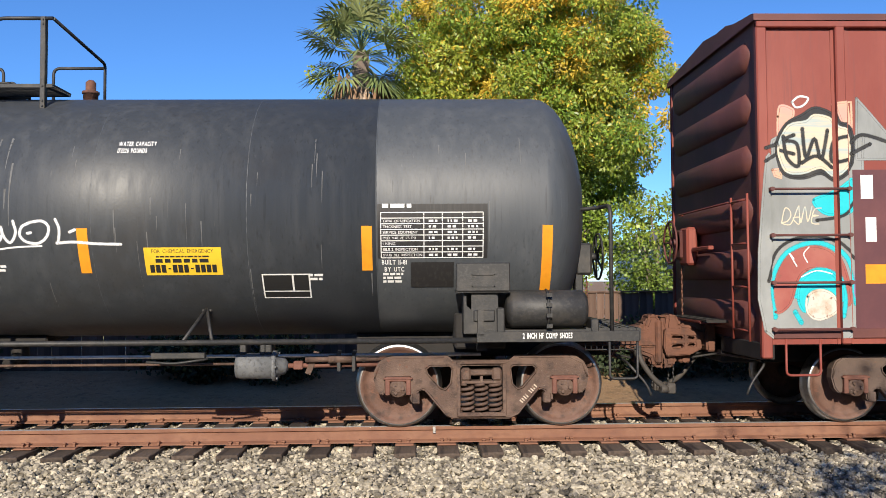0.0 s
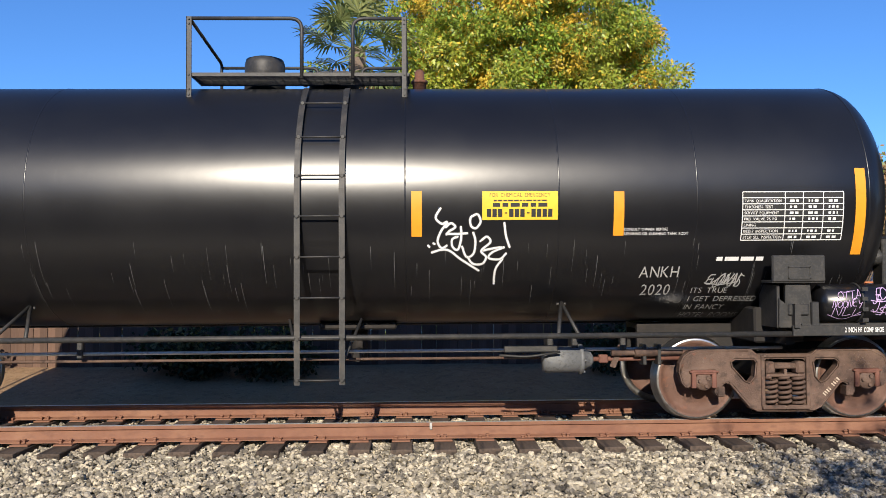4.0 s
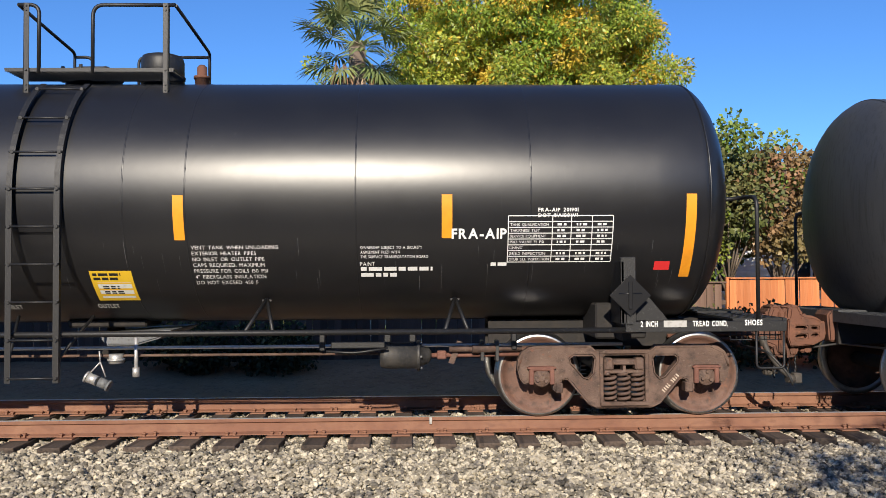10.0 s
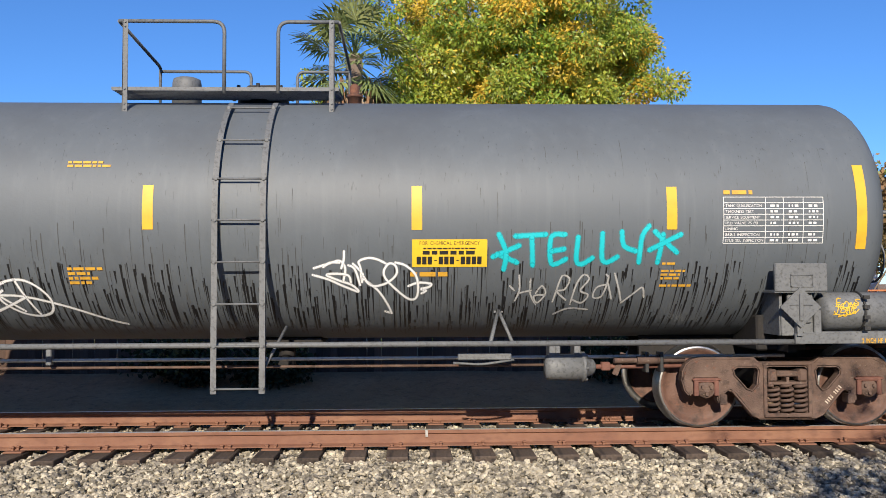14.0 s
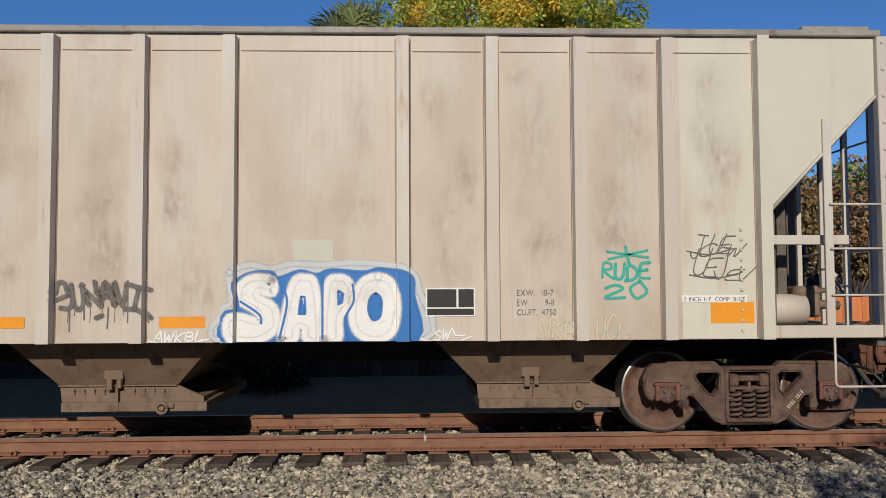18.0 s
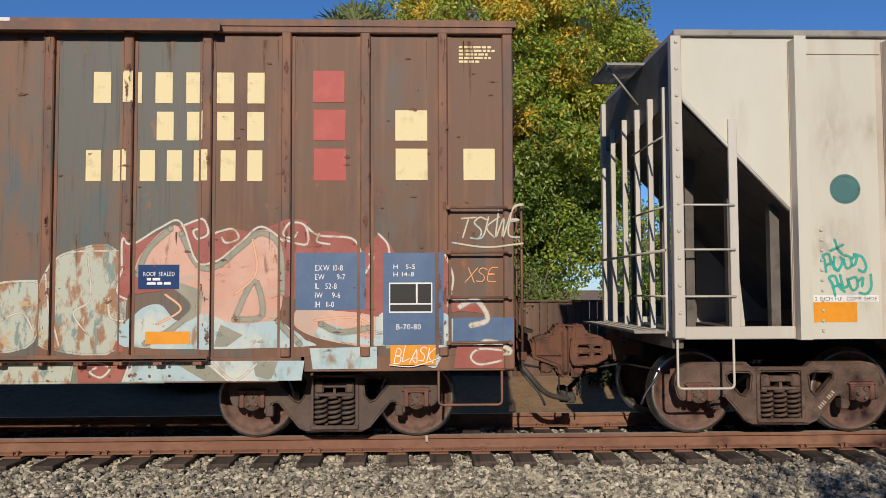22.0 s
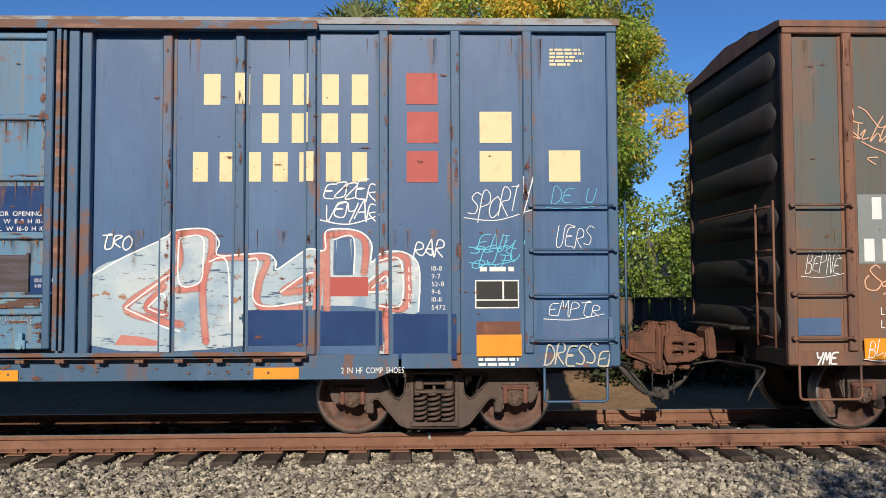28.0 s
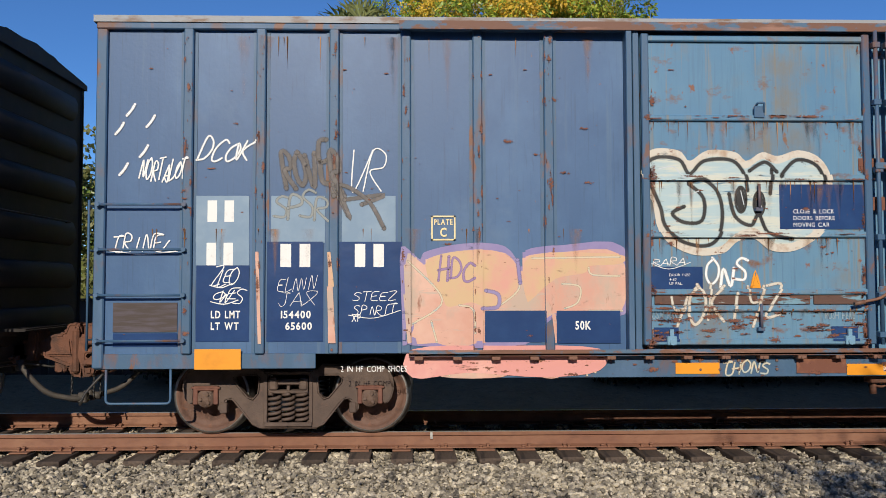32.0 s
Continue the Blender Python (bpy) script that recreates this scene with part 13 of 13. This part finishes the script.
shape(red, s_red, [(-7.558, 2.425), (-7.362, 2.504), (-7.116, 2.647), (-7.124, 2.327), (-7.368, 2.264), (-7.504, 2.320)], 'teal_spray', 'teal sprayed shape')
shape(red, s_red, [(-7.129, 1.569), (-7.025, 1.544), (-6.907, 1.408), (-7.027, 1.449)], 'teal_spray', 'teal sprayed shape')
strokes(red, "graffiti_stroke", s_red, [[(-7.531, 2.209), (-7.272, 2.255), (-7.122, 2.407)],
    [(-8.069, 1.575), (-7.957, 1.892), (-7.697, 2.034), (-7.375, 2.008), (-7.138, 1.808)],
    [(-7.873, 1.391), (-7.761, 1.684), (-7.526, 1.786), (-7.319, 1.681)]], 0.03, 'black_spray', 'black sprayed arcs', off=0.004)
shape(red, s_red, [(-7.988, 1.258), (-7.997, 1.575), (-7.845, 1.868), (-7.554, 1.938), (-7.316, 1.809), (-7.213, 1.410), (-7.280, 1.332), (-7.385, 1.602), (-7.560, 1.707), (-7.723, 1.628), (-7.834, 1.336)], 'piece_brick', 'dark red sprayed arch')
strokes(red, "graffiti_stroke", s_red, [[(-7.989, 1.202), (-8.021, 1.551), (-7.861, 1.868), (-7.537, 1.977), (-7.267, 1.840), (-7.169, 1.569), (-7.135, 1.338)],
    [(-7.760, 1.414), (-7.724, 1.573), (-7.544, 1.691), (-7.344, 1.634), (-7.278, 1.411), (-7.299, 1.213)],
    [(-7.780, 1.256), (-7.718, 1.145)]], 0.045, 'teal_spray', 'teal sprayed arcs', off=0.004)
shape(red, s_red, [(-7.745, 1.375), (-7.699, 1.588), (-7.520, 1.691), (-7.345, 1.610), (-7.295, 1.371), (-7.390, 1.443), (-7.525, 1.500), (-7.631, 1.445), (-7.675, 1.255)], 'teal_spray', 'teal sprayed arcs')
shape(red, s_red, [(-7.647, 1.414), (-7.517, 1.484), (-7.374, 1.427), (-7.330, 1.269), (-7.517, 1.175), (-7.644, 1.239)], 'piece_white', 'pale sprayed patch')
strokes(red, "graffiti_stroke", s_red, [[(-7.782, 1.811), (-7.829, 1.867), (-7.752, 1.732)],
    [(-7.619, 1.930), (-7.677, 1.859), (-7.639, 1.771)],
    [(-7.707, 1.620), (-7.544, 1.683), (-7.384, 1.650)]], 0.012, 'white_spray', 'white sprayed strokes', off=0.004)
shape(red, s_red, [(-7.122, 1.807), (-7.077, 1.688), (-7.084, 1.449), (-7.149, 1.410)], 'piece_violet', 'violet sprayed patch')
decal_rect(red, 'paint_patch', s_red, -7.142, -4.810, 1.022, 2.738, 'box_maroon', 'maroon repainted panel', 0.004)
blocks(red, s_red, '#', -7.100, -6.866, 2.433, 2.682, 'white', 'plain block of a white car mark')
blocks(red, s_red, '#', -7.052, -6.849, 1.983, 2.237, 'white', 'plain block of a white car mark')
decal_rect(red, 'reflector', s_red, -7.029, -6.383, 1.545, 1.745, 'orange', 'orange reflective panel', 0.004)
tag(red, s_red, 'DANE', (-7.920, -7.503, 2.152, 2.359), 0.014, 'piece_cream', 'thin cream tag', 54)


# ---------------------------------------------------------------- trees, palm and fences behind the track
def leaves(rng, centres, spread, count, size, droop=0.3, wide=(0.28, 0.42)):
    """Diamond leaves scattered round the centres; returns vertices and faces."""
    c = np.repeat(centres, count, axis=0)
    n = len(c)
    s = np.repeat(np.broadcast_to(spread, (len(centres), 3)), count, axis=0)
    d = rng.normal(size=(n, 3))
    d /= np.linalg.norm(d, axis=1)[:, None]
    p = c + d * s * rng.uniform(0.35, 1.0, (n, 1)) ** 0.6
    a = rng.normal(size=(n, 3)) * 0.8 + d
    a[:, 2] -= droop
    a /= np.linalg.norm(a, axis=1)[:, None]
    b = np.cross(a, 0.75 * rng.normal(size=(n, 3)) + np.array([-0.1, -0.9, 0.6]))
    b /= np.linalg.norm(b, axis=1)[:, None]
    L = size * rng.uniform(0.6, 1.3, (n, 1))
    W = L * rng.uniform(*wide, (n, 1))
    V = np.stack([p, p + a * L * 0.5 + b * W, p + a * L, p + a * L * 0.5 - b * W], 1).reshape(-1, 3)
    F = np.arange(n * 4).reshape(-1, 4)
    return V, F


def broadleaf(name, x, y, rx, ry, z0, z1, clumps, per, size, green, second, share, label, seed, trunk_r=0.16, tight=1.0, droop=0.3, wide=(0.28, 0.42)):
    """A broad tree: trunk, limbs to its clumps, and many small leaves. share: part of the clumps in the second colour."""
    rng = np.random.default_rng(seed)
    tree = thing(name, label, "bush" if z1 < 5 else "tree", pose(x, y, -0.5))
    zc_, rz = (z0 + z1) / 2 + 0.5, (z1 - z0) / 2
    d = rng.normal(size=(clumps, 3))
    d /= np.linalg.norm(d, axis=1)[:, None]
    rad = rng.uniform(0.25, 1.0, (clumps, 1)) ** 0.45
    cen = d * rad * np.array([rx, ry, rz]) * (1 + 0.12 * rng.normal(size=(clumps, 1)))
    cen[:, 2] += zc_
    cen[:, 0] *= 1 - 0.25 * np.clip((zc_ - cen[:, 2]) / rz, 0, 1)
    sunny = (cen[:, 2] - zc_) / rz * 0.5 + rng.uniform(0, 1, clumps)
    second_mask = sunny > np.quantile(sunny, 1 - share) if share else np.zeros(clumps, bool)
    k = rx / 4.2
    sp = np.array([0.62, 0.62, 0.5]) * (0.55 + 0.45 * k) * tight
    part("trunk", lambda bm: tube(bm, [(0, 0, 0), (0.1, 0, zc_ * 0.35), (-0.05, 0.05, zc_ * 0.7), (0, 0, zc_ * 1.2)], trunk_r, 10, trunk_r * 0.3), "bark", tree)
    for i in range(0, clumps, max(1, clumps // 16)):
        c = Vector(cen[i])
        part("limb", lambda bm: tube(bm, [(0, 0, c.z * 0.45), (c.x * 0.5, c.y * 0.5, c.z * 0.72), c], trunk_r * 0.4, 6, 0.012), "bark", tree)
    # lower clumps of a tall crown: their shade is put into a deeper green
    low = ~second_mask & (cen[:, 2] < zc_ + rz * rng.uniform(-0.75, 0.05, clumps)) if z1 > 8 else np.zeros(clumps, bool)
    V, F = leaves(rng, cen[~second_mask & ~low], sp, per, size, droop, wide)
    raw("crown", V, F, green, tree, "crown of small leaves", "stuff")
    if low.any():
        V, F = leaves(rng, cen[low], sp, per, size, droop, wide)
        raw("crown", V, F, "leaf_deep", tree, "lower leaves, shade put into a deeper green", "stuff")
    if z1 > 8:
        V, F = leaves(rng, cen[cen[:, 2] > zc_ - rz * 0.4], sp * 1.05, per // 6, size, droop, wide)
        raw("crown", V, F, second, tree, "scattered yellow leaves", "stuff")
    if share:
        V, F = leaves(rng, cen[second_mask], sp * 0.9, per, size, droop, wide)
        raw("crown", V, F, second, tree, "turning leaves", "stuff")
    return tree


def fan_palm(x, y, z_crown, label):
    rng = random.Random(3)
    palm = thing("fan_palm", label, "palm tree", pose(x, y, -0.5))
    zc_ = z_crown + 0.5
    part("trunk", lambda bm: tube(bm, [(0.05, 0, 0), (0.0, 0, 3), (0, 0, zc_)], 0.24, 12, 0.18), "bark", palm)
    # skirt of hanging dead fronds, in layers
    for layer, (mname, z_lo, z_hi, count) in enumerate((("dead_frond", 1.9, zc_ - 1.2, 1900), ("dead_frond_brown", zc_ - 1.7, zc_ - 0.9, 140))):
        vs, fs = [], []
        for i in range(count):
            a = rng.uniform(0, math.tau)
            z = rng.uniform(z_lo, z_hi)
            f = (z - 1.9) / (zc_ - 2.6)
            R = 0.27 + 0.42 * min(1, max(0, f)) ** 0.8 + rng.uniform(-0.05, 0.06) + (0.05 if layer else 0)
            L = rng.uniform(0.35, 0.8)
            w = rng.uniform(0.015, 0.045)
            t = a + rng.uniform(-0.25, 0.25)
            p = Vector((R * 0.9 * math.cos(a), R * 0.9 * math.sin(a), z + L * 0.5))
            q = Vector(((R + rng.uniform(0, 0.1)) * math.cos(t), (R + 0.06) * math.sin(t), z - L * 0.5))
            sd = Vector((-math.sin(a), math.cos(a), rng.uniform(-0.2, 0.2))) * w
            m = (p + q) / 2 + Vector((math.cos(a), math.sin(a), 0)) * 0.05
            n = len(vs)
            vs += [p - sd * 0.5, p + sd * 0.5, m + sd, q, m - sd]
            fs += [(n, n + 1, n + 2, n + 4), (n + 4, n + 2, n + 3)]
        raw("dead_skirt", vs, fs, mname, palm, "hanging skirt of dry fronds", "stuff")
    # live fans
    for i in range(30):
        az = i * 2.399 + rng.uniform(-0.2, 0.2)
        el = radians(rng.uniform(-48, 78))
        d = Vector((math.cos(az) * math.cos(el), math.sin(az) * math.cos(el), math.sin(el)))
        stem = rng.uniform(0.62, 0.95)
        base = Vector((0, 0, zc_ - 0.15 + 0.2 * math.sin(el)))
        tip = base + d * stem - Vector((0, 0, 0.08))
        side = d.cross(Vector((0, 0, 1))).normalized()
        up = side.cross(d)
        vs, fs = [], []
        n = 26
        for k in range(n):
            b = radians(-112 + 224 * k / (n - 1))
            v = (d * math.cos(b) + side * math.sin(b)).normalized()
            Lf = 0.78 * (0.72 + 0.28 * math.cos(b * 0.8)) * rng.uniform(0.9, 1.08)
            e = tip + v * Lf + up * 0.05 * math.cos(b * 3) - Vector((0, 0, 0.16 * rng.uniform(0.5, 1.5)))
            m = tip + v * Lf * 0.55 + up * (0.02 if k % 2 else -0.02)
            w = v.cross(up) * 0.030
            j = len(vs)
            vs += [tip, m - w, e, m + w]
            fs += [(j, j + 1, j + 2, j + 3)]
        fr = raw("frond", vs, fs, "frond", palm, "fan-shaped frond")
        part("frond_stem", lambda bm: tube(bm, [base, (base + tip) / 2 + Vector((0, 0, 0.03)), tip], 0.02, 5, 0.012), "frond", palm)
    return palm


def back_wall():
    """Unseen plain board wall, added far behind the viewer: closes the place, blocks skylight."""
    w = tagged(thing("wall_south", "unseen board wall behind the viewer, added to block low skylight", "wall"), kind="structure")
    for k in range(24):
        part("wall_panel", lambda bm: box(bm, -2.49, 2.49, -0.05, 0.05, -0.8, 7.0, 0.02), "fence", w, "", pose(-57.5 + 5 * k, -23, 0), key="wall_panel")


back_wall()
fan_palm(-1.36, 8.1, 6.68, "fan palm with a shaggy skirt of dry fronds")
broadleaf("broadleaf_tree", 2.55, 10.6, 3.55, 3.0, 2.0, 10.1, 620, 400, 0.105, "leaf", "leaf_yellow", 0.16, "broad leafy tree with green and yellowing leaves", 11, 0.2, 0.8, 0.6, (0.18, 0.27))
for i, (x, rx, zt, seed) in enumerate(((0.45, 1.2, 4.0, 21), (2.9, 1.6, 3.9, 22), (5.6, 1.3, 3.8, 23), (-2.5, 1.15, 6.35, 24), (-0.3, 1.0, 6.6, 25))):
    broadleaf("bushy_tree", x, 9.4 + 0.3 * (i % 2), rx, 1.0, 0.2, zt, 190 if zt > 5 else 90, 130, 0.085, "leaf_deep", "leaf", 0.3, "bushy green tree behind the fence", seed, 0.08)
for x, rx, zt, seed, mm in ((-10.7, 1.9, 5.1, 31, "leaf_dark"), (-8.6, 1.2, 5.25, 32, "leaf_dark"), (-6.75, 1.25, 3.95, 33, "leaf_dark"), (-5.05, 1.3, 4.4, 34, "leaf_dark"), (-3.45, 1.15, 4.25, 35, "leaf_dark"),
                            (7.4, 1.0, 5.0, 36, "leaf_dark"), (8.65, 1.1, 4.65, 37, "leaf_rust"), (10.6, 1.6, 4.5, 38, "leaf_rust"), (-13.6, 2.1, 4.6, 39, "leaf_dark"), (13.3, 1.8, 4.3, 40, "leaf_dark")):
    broadleaf("hedge_tree", x, 9.5, rx, 1.2, 1.95 if x > 6 else 0.0, zt, 110, 85, 0.125, mm, "leaf_deep", 0.10, "dense hedge tree beyond the fence" if mm == "leaf_dark" else "reddish autumn tree beyond the fence", seed, 0.08)
broadleaf("hanging_bush", 1.75, 7.25, 0.85, 0.5, 0.95, 2.15, 60, 150, 0.05, "leaf_dark", "leaf_deep", 0.25, "dense small-leaved bush hanging over the fence", 61, 0.05)
# a sparse tree behind the viewer, whose twigs throw the broken shade on the ballast
broadleaf("sparse_tree", 4.3, -13.2, 2.3, 1.0, 3.5, 6.0, 56, 24, 0.13, "leaf_dark", "leaf_dark", 0.0, "sparse twiggy tree behind the viewer", 51, 0.07)


def board_fence(x0, x1, y, z_top, material, label):
    f = thing("board_fence", label, "fence", pose(0, y, 0))
    rng = random.Random(int(x0 * 10) + 99)
    n = int((x1 - x0) / 0.147)
    me = mesh("board", lambda bm: box(bm, -0.0733, 0.0733, -0.011, 0.011, 0, z_top + 0.62, 0.004), material)
    for i in range(n):
        put("board", me, f, pose(x0 + 0.147 * (i + 0.5), rng.uniform(-0.012, 0.012), -0.62 + rng.uniform(-0.015, 0.01), 0, rng.uniform(-0.6, 0.6), 0))
    for k in range(int((x1 - x0) / 2.4) + 1):
        part("post", lambda bm: box(bm, -0.05, 0.05, 0.03, 0.13, -0.62, z_top + 0.04, 0.008), material, f, "", pose(x0 + 2.4 * k, 0, 0))
    for z in (-0.2, 0.9):
        part("back_rail", lambda bm: box(bm, x0, x1, 0.015, 0.06, z, z + 0.09), material, f)
    part("cap_rail", lambda bm: box(bm, x0, x1, -0.06, 0.08, z_top + 0.0, z_top + 0.035, 0.006), material, f, "weathered cap board")
    return f


board_fence(-16.0, 6.3, 6.8, 1.34, "fence", "weathered brown board fence with a cap rail")
board_fence(6.45, 16.0, 7.0, 1.42, "fence_orange", "orange-stained board fence in the sun")


def house():
    """A pale house beyond the orange fence, mostly hidden by the trees."""
    h = thing("house", "white clapboard house behind the orange fence", "house", pose(10.6, 14.5, -0.3))
    for i in range(16):
        part("siding_board", lambda bm: box(bm, -3.4, 3.4, -0.02, 0.02, 0, 0.175, 0.004), "house_white", h, "", pose(0, 0, 0.09 + 0.18 * i, 8, 0, 0), key="siding")
    part("wall", lambda bm: box(bm, -3.4, 3.4, 0.02, 6.0, 0, 3.0), "house_white", h)
    part("roof", lambda bm: (plate(bm, [(-3.8, 2.95), (3.8, 2.95), (3.8, 3.05), (0, 4.5), (-3.8, 3.05)], [], -0.3, 6.3)), "roof_shingle", h, "low grey shingle roof")
    for x in (-1.7, 1.2):
        w = part("window", lambda bm: [box(bm, a, b, -0.08, -0.03, c, d) for a, b, c, d in ((x - 0.5, x + 0.5, 1.2, 1.28), (x - 0.5, x + 0.5, 2.32, 2.4), (x - 0.5, x - 0.42, 1.28, 2.32), (x + 0.42, x + 0.5, 1.28, 2.32), (x - 0.03, x + 0.03, 1.28, 2.32))], "house_white", h, "white window frame")
        part("pane", lambda bm: box(bm, x - 0.43, x + 0.43, -0.05, -0.04, 1.27, 2.33), "pane_dark", w, "dark window glass")


M["house_white"] = mat("white_house_paint", (0.72, 0.72, 0.70), 0.6, 0, [((0.60, 0.60, 0.58), 3.0, 0.5, 0.75)])
M["roof_shingle"] = mat("grey_shingles", (0.16, 0.155, 0.15), 0.85, 0, [((0.10, 0.10, 0.10), (6.0, 6.0, 14.0), 0.5, 0.6)], 0.3, 30)
M["pane_dark"] = mat("dark_window_glass", (0.02, 0.025, 0.03), 0.05, 0, spec=0.6)
house()
# shrubs on the bank by the fence, mostly added; near-black leaves stand for shade
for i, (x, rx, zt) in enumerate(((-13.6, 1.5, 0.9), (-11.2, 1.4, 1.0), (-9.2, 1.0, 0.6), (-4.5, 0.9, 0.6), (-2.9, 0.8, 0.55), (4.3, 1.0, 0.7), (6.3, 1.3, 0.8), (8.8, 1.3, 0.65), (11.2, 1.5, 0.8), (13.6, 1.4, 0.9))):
    broadleaf("shrub", x, 6.0, rx, 0.55, -0.2, zt, 46, 60, 0.10, "leaf_shade", "leaf_dark", 0.12, "low shrub by the fence, its leaves darkened as shade", 80 + i, 0.04)


# ---------------------------------------------------------------- what moves
def motions():
    steps = [i * 0.2 for i in range(161)]
    for car, u in CARS:
        walk(car, [(t, pose(u + rolled(t), 0, 0)) for t in steps])
    turns = [i * 4 / 30 for i in range(241)]
    for ws, x, r in WHEELS:
        walk(ws, [(t, pose(x, 0, r, 0, math.degrees(rolled(t) / r), 0)) for t in turns])


motions()
